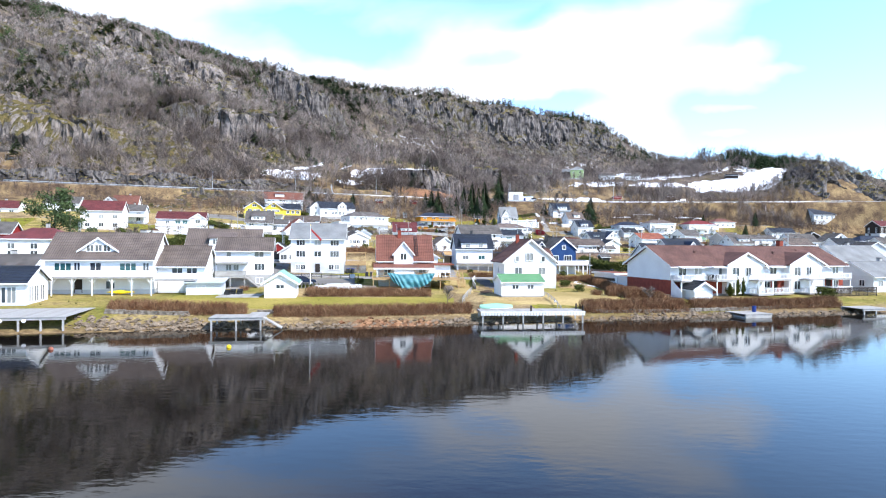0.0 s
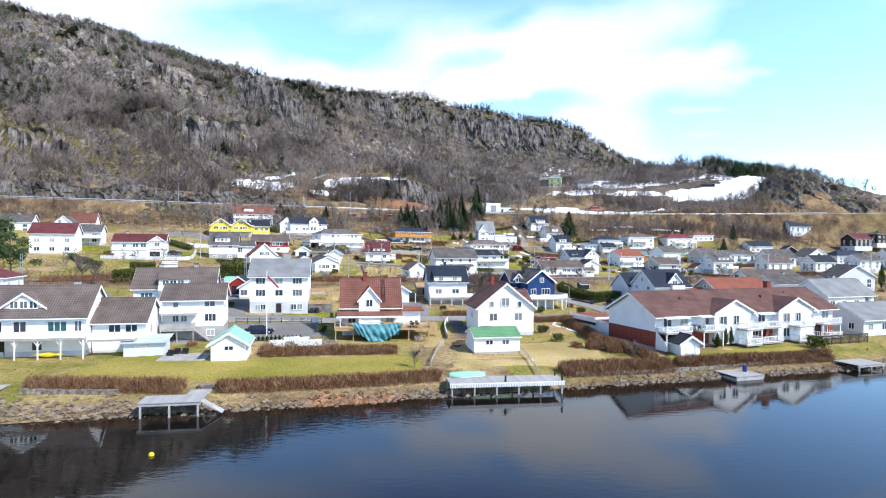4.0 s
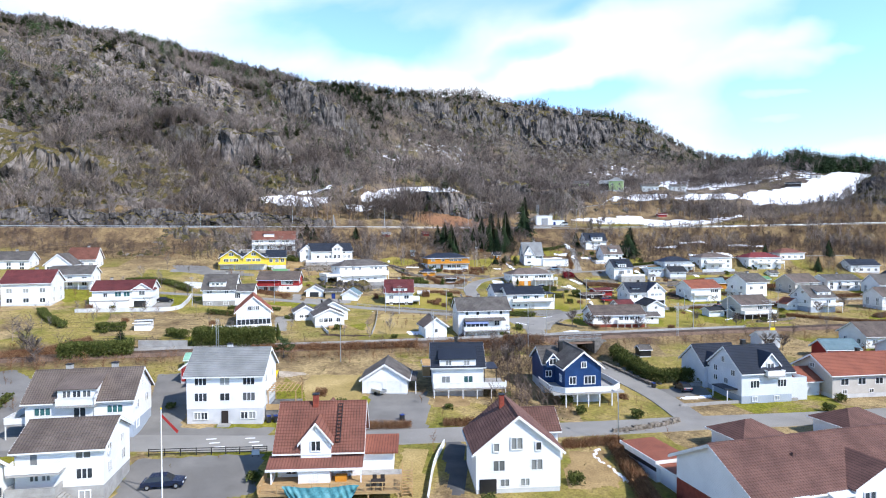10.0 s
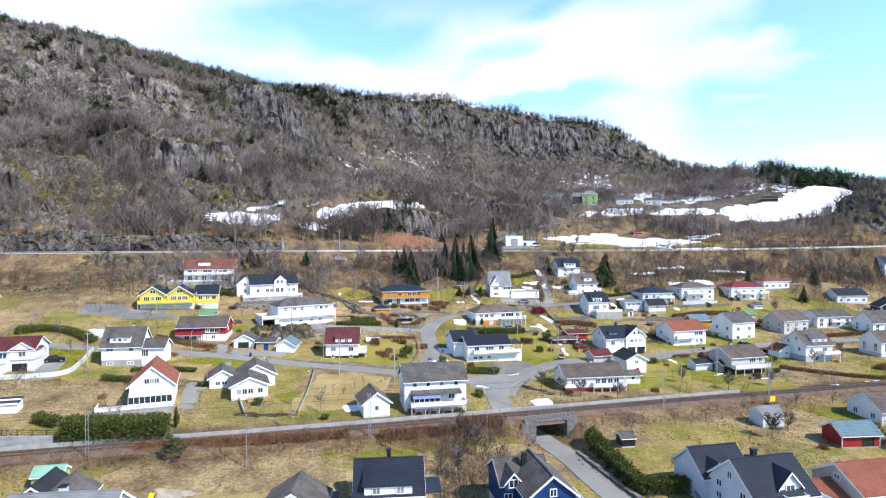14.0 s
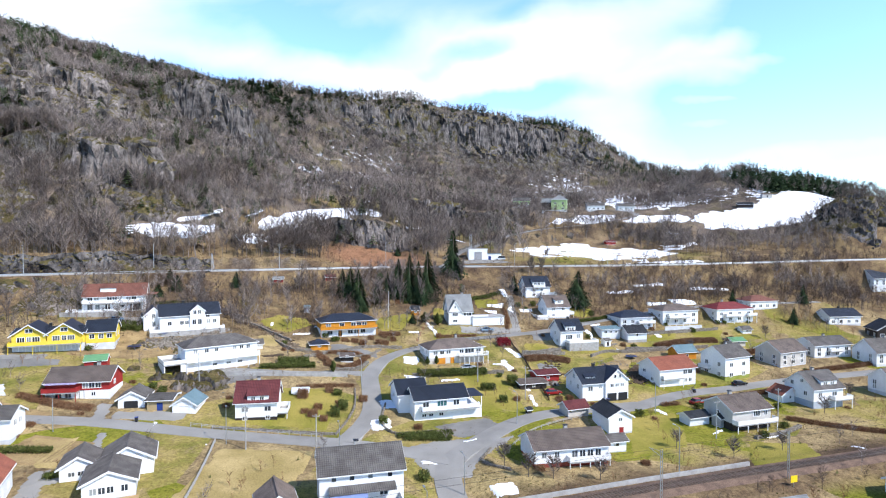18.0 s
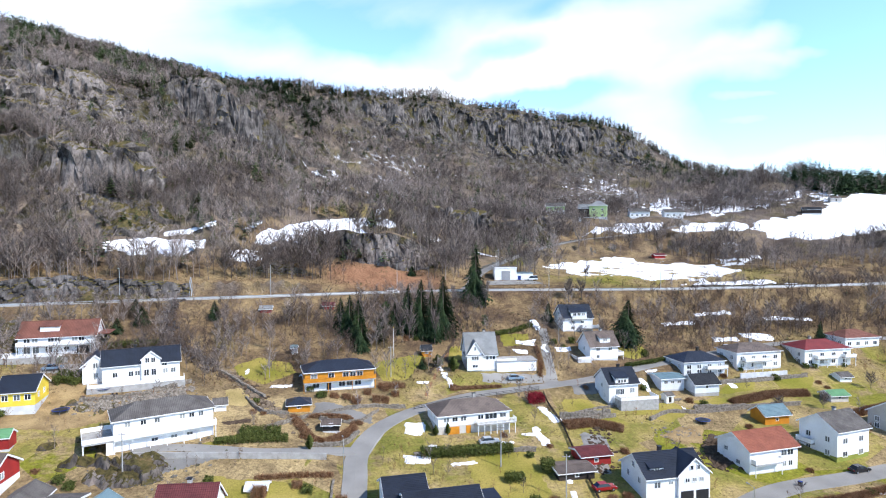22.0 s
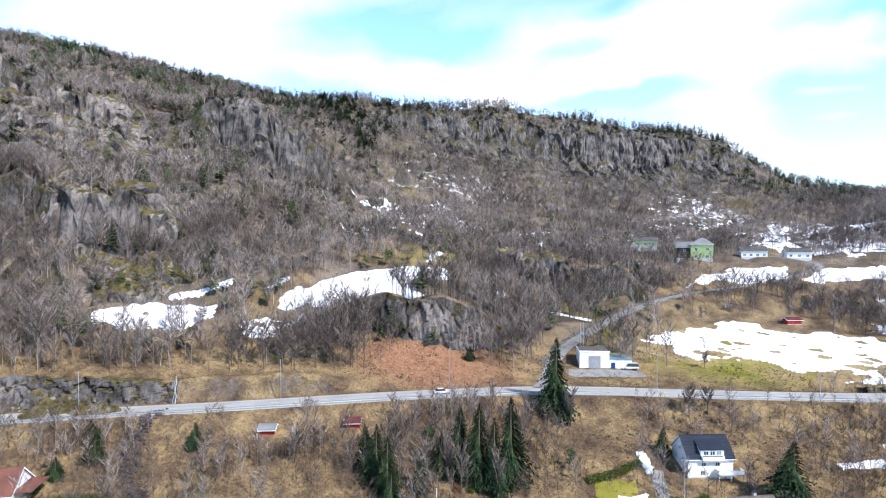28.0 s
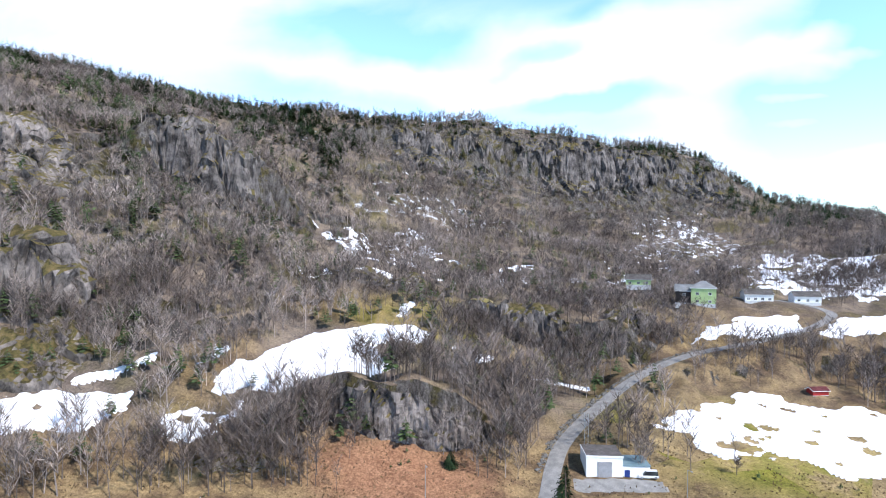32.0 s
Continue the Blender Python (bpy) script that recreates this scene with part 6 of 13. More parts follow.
part("side_canopy", Geo().box(4.5, 7.4, -1.5, 3.6, 4.2, 4.4), R_NAVY, hm)
for u_ in (5.0, 7.2):
    part("post", Geo().box(u_ - 0.06, u_ + 0.06, -1.4, -1.28, 1.7, 4.2), BLACK, hm)
chimney(hm, 0, 1.0, 8.2, 9.6, BLACK, 0.6)

hm = house(6.4, 155.4, 14, "deep blue house with white trim on a white wraparound veranda", 3.1)
block(hm, 6.6, 9.5, 6.2, 2.6, BLUE, R_GREY, axis="y", base=2.4, base_mat=GREYWHITE, wins="f 1.1x1.2: -1.9,3.9;f 1.9x1.3: 1.2,3.9;f 0.8x0.9: 0.1,6.6;l 1.0x1.1: 2.5,3.9")
block(hm, 7.2, 7, 6.0, 2.2, BLUE, R_GREY, ox=-1.9, oy=4.0, base=2.4, base_mat=GREYWHITE, wins="f 1.0x1.0: -2.6,4.0")
cross_gable(hm, -4.1, 2.2, -0.6, 5.4, 6.6, 1.2, 4, R_GREY, BLUE, "f 1.2x1.0: 0,6.4")
part("veranda_deck", Geo().box(-6.2, 6.4, -7.4, -4.7, 2.15, 2.4).box(3.3, 6.4, -4.7, 3.5, 2.15, 2.4).box(-6.2, -3.3, -4.7, 1.0, 2.15, 2.4), GREYWOOD, hm)
railing(hm, [(-6.2, 1.0), (-6.2, -5.4), (-4.2, -7.4), (4.4, -7.4), (6.4, -5.4), (6.4, 3.5)], 2.4, 1.0)
for u_ in (-4.0, -2.0, 0.0, 2.0, 4.2):
    part("post", Geo().box(u_ - 0.08, u_ + 0.08, -7.3, -7.14, -0.5, 2.15), TRIM, hm)
for v_ in (-5, -2.5, 0, 2.5):
    part("post", Geo().box(6.2, 6.36, v_ - 0.08, v_ + 0.08, -0.5, 2.15), TRIM, hm)
chimney(hm, -1.6, 2.5, 7.4, 9.4, BLACK, 0.7)

hm = house(38.6, 159.5, 16, "pale grey-blue house with blue-black roof and gabled bay", 2.6)
block(hm, 10.0, 9.5, 5.6, 3.6, GREYWHITE, R_NAVY, base=1.4, base_mat=GREYBLUE, wins="f 1.7x1.2: -2.4,3.4 3.0,3.4;l 1.0x0.9: -2.5,3.2 0.5,3.2 -2.5,5.0 2.4,5.0;l 0.8x1.0: -0.2,7.0;r 1.0x1.1: 0,3.4", over=0.35)
for u_ in (-2.4, 2.0):
    add_window(hm, pose(u_, -4.77, 0.8), 0.9, 0.7)
cross_gable(hm, 1.0, 3.6, -4.3, 4.8, 6.6, 2.0, 0.3, R_NAVY, GREYWHITE, "f 1.3x1.3: 0,6.2")
balcony(hm, "f", 10, 9.5, -0.6, 2.8, 4.9, 1.0)
part("annex", Geo().box(5.0, 8.6, -4.2, 2.5, -0.5, 3.2), GREYWHITE, hm)
railing(hm, [(5, -4.1), (8.55, -4.1), (8.55, 2.4)], 3.2, 0.9, GREYWHITE)
part("porch_roof", Geo().box(-7.2, -5.0, -3.8, 0.4, 2.3, 2.5), R_NAVY, hm)
for v_ in (-3.7, 0.3):
    part("post", Geo().box(-7.1, -6.96, v_ - 0.07, v_ + 0.07, -0.3, 2.3), TRIM, hm)
block(hm, 8.0, 7.5, 5.0, 3.0, GREYWHITE, R_NAVY, ox=-1.8, oy=8.5, base=0.4, wins="f 1.2x1.0: -2.5,3.4")
cross_gable(hm, -3.7, 3.0, 4.4, 4.2, 5.6, 1.4, 8.2, R_NAVY, GREYWHITE, "f 1.3x1.0: 0,5.0")
chimney(hm, -0.6, 0.8, 8.4, 10.2, BLACK, 0.7)

hm = house(59.5, 165.5, 14, "long pale house with bright orange-red tile roof", 2.5)
block(hm, 16.0, 9.5, 4.4, 2.7, BEIGE, R_ORANGE, base=0.8, base_mat=PLASTER, wins="f 1.5x1.1: -5.5,3.0 -2,3.0 1.6,3.0 5.2,3.0;l 1.0x0.7: 0,5.2 -2,2.6;f 0.8x0.6: -5.5,1.2 0,1.2", over=0.6)
balcony(hm, "l", 16, 9.5, -4.6, 2.0, 2.3, 1.2)
block(hm, 5.5, 7, 2.9, 1.6, GREYWHITE, R_ORANGE, ox=-11.4, oy=1.0, base=0.2, wins="f 1.0x1.1: -1.4,1.7")
chimney(hm, 2.0, 0.6, 6.4, 7.9, BLACK, 0.6)

hm = house(69.4, 189.5, 8, "red wooden barn with white corners and pale blue metal roof", 3.9, "barn", "barn")
block(hm, 7.6, 5.2, 2.6, 1.6, RED, R_STEEL, base=0.3, base_mat=CONC, doors="f 2.2x2.0: 1.5,1.3")
for x_ in (-3.85, 3.75):
    part("corner_board", Geo().box(x_, x_ + 0.12, -2.68, -2.56, 0.2, 2.6), TRIM, hm)

hm = house(34.1, 117.2, 21, "long terrace of two-storey flats, white over brick, with brown-red roof", 1.9, "terrace", "terrace house")
block(hm, 40.0, 11.5, 5.3, 3.0, WHITE, R_TERRA, base=0.35, base_mat=CONC, low=BRICK, low_h=2.75, over=0.6, eave=0.7,
      wins="f 1.5x1.3: -17.5,4.1 -14.2,4.1 -9,4.1 -3.4,4.1 2.6,4.1 7.2,4.1 14.0,4.1 18.0,4.1;f 1.3x1.3: -17.2,1.6 -14.0,1.6 -5.4,1.6 1.2,1.6 7.6,1.6 14.5,1.6 18,1.6;r 1.0x1.1: -2,4.1 2,4.1", doors="f 1.0x2.0: -15.7,1.4 3.0,1.4 16.2,1.4")
for u_ in (-4.8, 9.4):
    cross_gable(hm, u_, 8.4, -6.9, 0.3, 5.3, 2.0, 0.2, R_TERRA, WHITE, "f 1.4x1.4: -2.4,4.1 -2.4,1.6;f 1.1x1.4: 0.4,4.1")
for a_, b_, z_, o_ in ((-19.6, -14.6, 2.75, 2.2), (-12.4, -8.2, 2.75, 2.4), (-4.2, -0.8, 2.75, 3.2), (0.2, 4.6, 2.75, 2.2), (7.6, 11.2, 2.75, 3.2), (14.6, 19.2, 2.75, 2.2),
                      (-4.2, -0.8, 0.3, 3.2), (0.4, 4.8, 0.3, 2.4), (7.6, 11.2, 0.3, 3.2), (15.2, 19.2, 0.3, 2.4)):
    balcony(hm, "f", 40, 11.5, a_, b_, z_, o_, rail="slats", posts=2 if z_ > 1 else 0, base=0.2)
part("stair_side", Geo().prism([(-8.3, 0.0), (-5.8, 0.0), (-5.8, 2.9), (-8.3, 1.0)], lambda p, q: (-19.85, p, q), lambda p, q: (-19.75, p, q)), TRIM, hm)
for x_, y_ in ((-12, -2.4), (-6.5, 0.3), (2.5, 0.3), (6.0, -2.6), (13, -1.5)):
    part("roof_vent", Geo().box(x_ - 0.16, x_ + 0.16, y_ - 0.16, y_ + 0.16, 6.2, 8.5 - abs(y_) * 0.35), R_TERRA, hm)
chimney(hm, 11.5, 0.8, 7.6, 9.6, BRICK, 0.9)
for a_, b_ in ((-19.0, -14.2), (-12.0, -9.2), (0.6, 4.2)):
    part("awning", Geo().prism([(-7.3, 4.78), (-5.8, 5.2), (-5.8, 5.28), (-7.3, 4.86)], lambda p, q, a_=a_: (a_, p, q), lambda p, q, b_=b_: (b_, p, q)), GREYWHITE, hm, "pale cloth awning")
for u_, v_ in ((-0.6, -7.4), (13.8, -7.4)):
    dish = part("satellite_dish", Geo().tube((u_, v_, 4.9), (u_ + 0.05, v_ - 0.12, 4.95), 0.45, 0.38, 14), GREYWHITE, hm, "grey satellite dish")
    part("dish_arm", Geo().beam((u_, v_, 4.9), (u_, v_ + 0.5, 4.7), 0.06), STEEL, dish)

for x_, y_, w_, d_, r_ in ((27.5, 131.5, 7, 6, 21), (45.0, 138.5, 8, 6, 21)):
    hm = house(x_, y_, r_, "open carport with hipped brown-red tile roof", None, "carport", "carport", "carports by the terrace")
    block(hm, w_, d_, 2.6, 1.8, WHITE, R_TERRA, hip=True, base=0.2, eave=0.6)
hm = house(13.2, 121.5, 21, "low white store with flat orange roofing", 2.2, "store_shed", "shed")
part("wall", Geo().box(-1.7, 2.6, -1.5, 5.5, -0.8, 2.6).box(-1.2, 2.6, -4.8, -1.6, -0.8, 2.2), WHITE, hm)
part("roof", Geo().box(-2.1, 2.9, -1.9, 5.8, 2.6, 2.8), R_ORANGE, hm)
part("porch_roof", Geo().box(-1.8, 2.9, -5.2, -1.95, 2.25, 2.4), R_ORANGE, hm)
part("fascia", Geo().box(-2.18, -2.1, -1.95, 5.85, 2.45, 2.86).box(-2.1, 2.98, -2.0, -1.9, 2.45, 2.86).box(-1.88, -1.8, -5.25, -1.95, 2.12, 2.46).box(-1.8, 2.9, -5.3, -5.2, 2.12, 2.46), TRIM, hm)
part("band", Geo().box(-1.73, -1.70, -1.5, 5.5, 1.3, 1.8), BLACK, hm, "dark window band")

hm = house(-5.4, 119.2, 11, "white house with brown-red tiled gable facing the water", 2.3)
block(hm, 10.0, 8.5, 4.9, 4.0, WHITE, R_TERRA, axis="y", base=0.5, base_mat=PLASTER, wins="f 1.3x1.3: -0.2,5.8;f 0.6x0.9: -2.6,5.4 2.4,5.4;f 1.3x1.2: -2.3,3.2 2.2,3.2;f 1.0x0.8: -1.6,1.2 0.8,1.2;r 0.9x1.0: -2,3.2 2,3.2;l 0.9x1.0: 0,3.2", over=0.4)
# black plate on the wall, painted shade of an open garage
part("garage_opening", Geo().box(-4.6, -2.6, -4.32, -4.24, 0.0, 1.7), BLACK, hm)
block(hm, 5.0, 6, 5.2, 1.8, WHITE, R_TERRA, ox=4.0, oy=5.0, base=0.5)
chimney(hm, -0.9, 1.5, 8.2, 10.0, BRICK, 0.6)
balcony(hm, "r", 10, 8.5, -1.0, 3.5, 2.6, 1.2)
hm = house(-8.0, 102.4, 11, "small white outbuilding with green metal roof", 1.9, "outbuilding", "shed")
block(hm, 7.0, 4.8, 2.5, 0.9, WHITE, R_GREEN, base=0.3, base_mat=CONC, wins="f 1.0x0.6: -1.2,1.7 1.3,1.7", eave=0.25, over=0.2)
hm = house(21.2, 102.8, 12, "small white garden shed with dark shingle roof", 1.4, "garden_shed", "shed")
block(hm, 3.2, 3.6, 2.1, 1.0, WHITE, R_DARK, axis="y", base=0.1, doors="f 1.6x1.8*: 0,1.05")
hm = house(-45.2, 95.4, 12, "white boathouse with mint green metal roof", 1.9, "boathouse", "boathouse")
block(hm, 4.6, 6.0, 2.5, 1.4, WHITE, R_MINT, axis="y", base=0.1, wins="f 1.1x0.5: 0,1.9")
hm = house(-57.6, 96.6, 14, "low grey shed with pale metal roof", 2.0, "low_shed", "shed")
part("wall", Geo().box(-2.6, 2.6, -2, 2, -0.5, 2.1), GREYWHITE, hm)
part("roof", Geo().prism([(-2.5, 2.05), (2.5, 2.5), (2.5, 2.62), (-2.5, 2.17)], lambda p, q: (-3.0, p, q), lambda p, q: (3.0, p, q)), R_PALE, hm)
add_window(hm, pose(-0.4, -2.02, 1.3), 1.2, 0.6)
hm = house(-78.5, 82.5, 14, "white boathouse with dark roof and glazed front", 1.8, "boathouse", "boathouse")
block(hm, 7.0, 6.5, 3.2, 1.7, WHITE, R_NAVY, base=0.2, wins="f 1.0x2.0: -2.4,1.5 -1.2,1.5 0.6,1.5 1.8,1.5;r 1.2x2.0: -1.8,1.5 -0.2,1.5 1.5,1.5")


# ---- the village above the railway ----
def plain(label, x, y, z, rz, w, d, h, rise, wall, roof, axis="x", wins=None, hip=False, base=0.6, base_mat=None, floors=2, n=3, chim=None, low=None, low_h=0, name="house", category="house", doors="", group=""):
    hm = house(x, y, rz, label, z, name, category, group)
    block(hm, w, d, h, rise, wall, roof, axis=axis, base=base, base_mat=base_mat, wins=auto(w, d, h, floors, n) if wins is None else wins, hip=hip, low=low, low_h=low_h, doors=doors)
    if chim:
        top = h + rise + 0.9
        chimney(hm, chim[0], chim[1], h, top, BLACK if roof in (R_NAVY, R_DARK) else CONC, 0.65)
    return hm


hm = plain("white house with faded red roof above a green lawn", -154.8, 243.3, 21.3, 17, 9, 7.5, 3.6, 3.6, WHITE, R_RED, floors=1, n=3, chim=(1, 0.4))
hm = plain("white gabled house with grey tile roof", -154.8, 232.5, 19.6, 16, 8, 8, 3.8, 3.4, WHITE, R_GREY, axis="y")
hm = plain("white house with grey roof and wide arched terrace", -140.4, 219.2, 16.5, 18, 12, 8, 4.6, 2.2, WHITE, R_GREY, chim=(2, 0.3))
balcony(hm, "f", 12, 8, -6.5, 6.5, 2.4, 2.4, posts=5, base=-0.6)
hm = plain("long white house with wine-red roof and a terrace garage", -112.5, 203.4, 12.6, 18, 15, 8.5, 5.2, 2.2, WHITE, R_WINE, chim=(-4, 0.5), wins="f 1.5x1.2*: -1,4.0 1.2,4.0;f 0.9x1.1: -4.2,3.8;f 1.2x1.1: 5.5,4.2;r 1.1x1.2: -2.2,4.2 1.8,4.2;f 0.9x0.5: -6,1.2 -3,1.2")
balcony(hm, "f", 15, 8.5, -7.5, 2.0, 2.5, 2.2, posts=0)
part("terrace_block", Geo().box(-7.5, 2.0, -6.4, -4.25, -1.0, 2.2), WHITE, hm)
# no hole here: a black plate gives the garage's inner shade
part("garage_opening", Geo().box(3.0, 6.0, -4.33, -4.25, 0.0, 2.1), BLACK, hm)
cross_gable(hm, 5.2, 5.0, -4.6, 3.0, 5.2, 1.7, 0.2, R_WINE, WHITE, "f 1.4x1.1: 0,4.3")
hm = house(-92.8, 180.6, 20, "small white pavilion with stepped dark flat roofs", 9.9, "pavilion", "shed")
part("wall", Geo().box(-1.8, 1.8, -1.6, 1.6, -0.6, 1.9), WHITE, hm)
part("roof", Geo().box(-2.0, 2.0, -1.9, 0.0, 1.9, 2.05).box(-2.0, 2.0, 0.0, 1.9, 2.3, 2.45), R_DARK, hm)
part("fascia", Geo().box(-2.06, 2.06, -1.96, -1.9, 1.75, 2.1).box(-2.06, 2.06, -0.04, 0.02, 2.15, 2.5), TRIM, hm)
hm = plain("white house with grey tile roof, long dormer and side wing", -89.4, 213.8, 12.2, 13, 9, 8, 5.0, 3.8, WHITE, R_GREY, base=1.6, base_mat=CONC, wins="f 1.4x0.6: -2.6,4.2;f 0.9x0.9: 2.2,4.2;r 1.0x1.0: -1.5,4.2 1.5,4.2;r 0.8x1.0: 0,6.6", chim=(1.4, 0.4))
shed_dormer(hm, -0.4, 4.6, -3.6, 0.2, 5.0, 7.0, 8.4, R_GREY, WHITE, "f 0.7x0.6: -1.2,6.4 0,6.4 1.2,6.4")
block(hm, 6.0, 6.0, 4.4, 1.5, WHITE, R_GREY, ox=6.6, oy=-0.6, base=0.4, wins="r 1.0x1.0: -1,3.2 1,3.2;f 1.6x1.4: -1.5,3.0")
for u_ in (-2.6, 2.0):
    add_window(hm, pose(u_, -4.02, 0.8), 1.3, 0.7)
hm = plain("white gabled house with red roof, glazed veranda and long deck", -70.2, 192.0, 9.0, 24, 8.2, 10.5, 4.8, 3.6, WHITE, R_ORANGE, axis="y", base=0.5, wins="f 0.8x0.9: -0.9,5.6 0.0,5.6 0.9,5.6;r 1.0x1.1: -3,2.0 0,2.0 3,2.0 -3,4.0 0,4.0 3,4.0")
part("veranda_frame", Geo().box(-3.9, 3.9, -8.4, -8.28, 1.2, 2.0).box(-3.9, -3.78, -8.4, -5.3, 1.2, 2.0), TRIM, hm)
vr = Geo()
for k_ in range(9):
    u_ = -3.9 + 7.8 * k_ / 8
    vr.beam((u_, -8.4, 3.3), (u_, -5.2, 4.2), 0.09)
    vr.box(u_ - 0.05, u_ + 0.05, -8.42, -8.32, 2.0, 3.3)
part("veranda_roof_bars", vr, TRIM, hm)
part("veranda_glass", Geo().box(-3.85, 3.85, -8.36, -8.33, 2.0, 3.25), GLASS, hm)
part("deck", Geo().box(-9.5, 4.1, -9.2, -5.2, 0.9, 1.15), GREYWOOD, hm)
railing(hm, [(-9.5, -5.3), (-9.5, -9.1), (4.1, -9.1), (4.1, -5.3)], 1.15, 0.9)
part("deck_skirt", Geo().box(-9.4, 4.0, -9.1, -9.0, -1.6, 0.9), GREYWOOD, hm)
# low L-shaped bungalow
hm = house(-53.0, 199.6, 24, "low white bungalow of several gabled wings with grey roofs", 8.9)
block(hm, 7.5, 9, 2.9, 1.7, WHITE, R_GREY, axis="y", base=0.4, wins="f 0.9x1.0: -2.2,1.7 -1.0,1.7 0.2,1.7 2.2,1.7")
block(hm, 8.0, 8, 3.2, 2.2, WHITE, R_GREY, ox=2.0, oy=8.0, base=0.4, axis="y", wins="r 1.0x1.0: 0,1.8")
block(hm, 5.5, 7, 3.0, 1.6, WHITE, R_GREY, ox=-5.4, oy=8.0, base=0.4, axis="y", wins="f 0.9x0.7: -1,1.8 0.4,1.8")
part("deck", Geo().box(-0.5, 4.2, -6.6, -4.5, -0.2, 0.25), WOOD, hm)

hm = plain("bright yellow house with twin gables and blue-black roof", -104.6, 262.8, 19.9, 21, 16.5, 9, 4.9, 1.0, YELLOW, R_NAVY, base=2.0, base_mat=PLASTER, wins="r 1.0x1.0: -3,3.6 -1,3.6 1.4,3.6", chim=(-1.0, 2.0))
for u_ in (-4.3, 3.6):
    cross_gable(hm, u_, 7.6, -5.2, 2.0, 4.9, 2.6, 4.4, R_NAVY, YELLOW, "f 1.6x1.3: -1.8,3.6 1.6,3.6;f 0.9x1.3: 0,3.6;f 1.5x0.9: 0,5.9", over=0.7)
balcony(hm, "f", 16.5, 9, -8.6, 7.8, 2.3, 2.4, posts=4, base=-0.2, mat=YELLOW)
block(hm, 7.0, 9.0, 4.7, 2.4, YELLOW, R_NAVY, ox=11.8, oy=0.6, base=1.6, wins="f 1.1x1.1: -2,3.4 0.2,3.4 2.2,3.4;r 1.0x1.0: -2,3.4 1.5,3.4")
for u_ in (-6, -3, 1, 4, 6):
    add_window(hm, pose(u_, -4.52, 1.0), 1.5, 1.3)
hm = plain("white house with red-brown roof, dormer and long balcony", -106.8, 297.8, 26.3, 21, 18, 8.5, 4.9, 3.4, WHITE, R_RED, base=0.3, wins="f 1.3x1.1: -7,3.9 -5.2,3.9 -1.5,3.9 0,3.9 4,3.9 5.6,3.9;f 1.4x1.6: -7,1.4 -5,1.4 -2,1.4;f 1.2x0.7: 2,1.5;r 1.0x1.0: 0,3.8")
shed_dormer(hm, -2.0, 4.4, -3.2, 0.3, 5.4, 7.3, 8.4, R_RED, WHITE)
balcony(hm, "f", 18, 8.5, -9, 9, 2.7, 1.6, posts=6, base=-0.2)
# garage interior shade as a black plate before the wall
part("garage_opening", Geo().box(4.5, 7.5, -4.33, -4.25, 0.0, 2.1), BLACK, hm)
part("side_roof", Geo().box(8.8, 12.2, -3.8, 3.8, 4.8, 5.0), R_RED, hm)
part("terrace_wall", Geo().box(-14, 1, -9.2, -8.9, -2.4, 0.4), CONC, hm)
hm = plain("barn red house with grey roof on a white lower storey", -80.8, 238.0, 14.0, 10, 13.2, 8, 4.2, 2.3, RED, R_BROWN, low=WHITE, low_h=2.1, base=0.2, wins="f 1.1x1.1: 1.6,3.2 2.9,3.2 4.2,3.2;f 0.8x0.8: 3.2,1.3;r 1.0x1.0: -1,3.3;f 1.2x1.2: -4,1.2 -2,1.2", doors="f 0.9x1.9: 0.8,1.15", chim=(2.6, 1.0))
balcony(hm, "f", 13.2, 8, -6.6, 0.4, 2.2, 2.0, mat=RED, posts=3)
part("awning", Geo().box(-6.2, 0.2, -5.9, -4.05, 3.95, 4.05), surf("violet_striped_awning", (0.22, 0.16, 0.34), (0.5, 0.46, 0.58), 3.0, 0.7), hm, "violet striped awning")
hm = plain("small white garage with grey gable roof", -68.0, 235.5, 12.4, 14, 5.4, 6.5, 2.4, 1.5, WHITE, R_GREY, axis="y", wins="", base=0.1, name="garage", category="garage")
# black plate in place of the shaded inside
part("garage_opening", Geo().box(-1.5, 1.3, -3.33, -3.25, 0.0, 1.9), BLACK, hm)
hm = plain("tan wooden garage with blue door and flat grey roof", -61.4, 235.0, 11.8, 8, 5.2, 5.5, 2.7, 0.5, surf("tan_boards", (0.42, 0.32, 0.17), (0.35, 0.26, 0.14), 0.8, 0.7, 0.2, 20, wave=("X", 0.15, 0.012)), R_GREY, wins="", base=0.1, name="garage", category="garage")
part("door", Geo().box(-0.5, 0.7, -2.84, -2.76, 0.0, 2.1), BIN_BLUE, hm, "blue plank door")
hm = plain("white garage with blue-green metal roof", -55.6, 235.0, 11.3, 4, 5.0, 6.5, 2.3, 1.6, WHITE, R_STEEL, axis="y", wins="", base=0.1, name="garage", category="garage", doors="f 2.4x1.9*: 0,1.1")

hm = plain("white villa with blue-black roof, conservatory and terrace wall", -78.5, 287.5, 21.8, 30, 17, 8, 4.6, 2.9, WHITE, R_NAVY, wins="f 1.0x1.1: -5.8,2.2 -2.4,2.2 -1.0,2.2 5.2,2.2 7.0,2.2;l 0.9x1.1: -2,2.2 2,2.2;l 0.8x1.0: 0,5.4;f 1.0x0.9: 5,4.0", base=0.5, chim=(-1.5, 0.8))
cross_gable(hm, 2.0, 4.2, -4.7, 0.4, 5.6, 1.8, 0.3, R_NAVY, WHITE, "f 1.0x1.5: -1.0,2.3 0.6,2.3;f 0.8x1.1: -0.8,5.3 0.5,5.3")
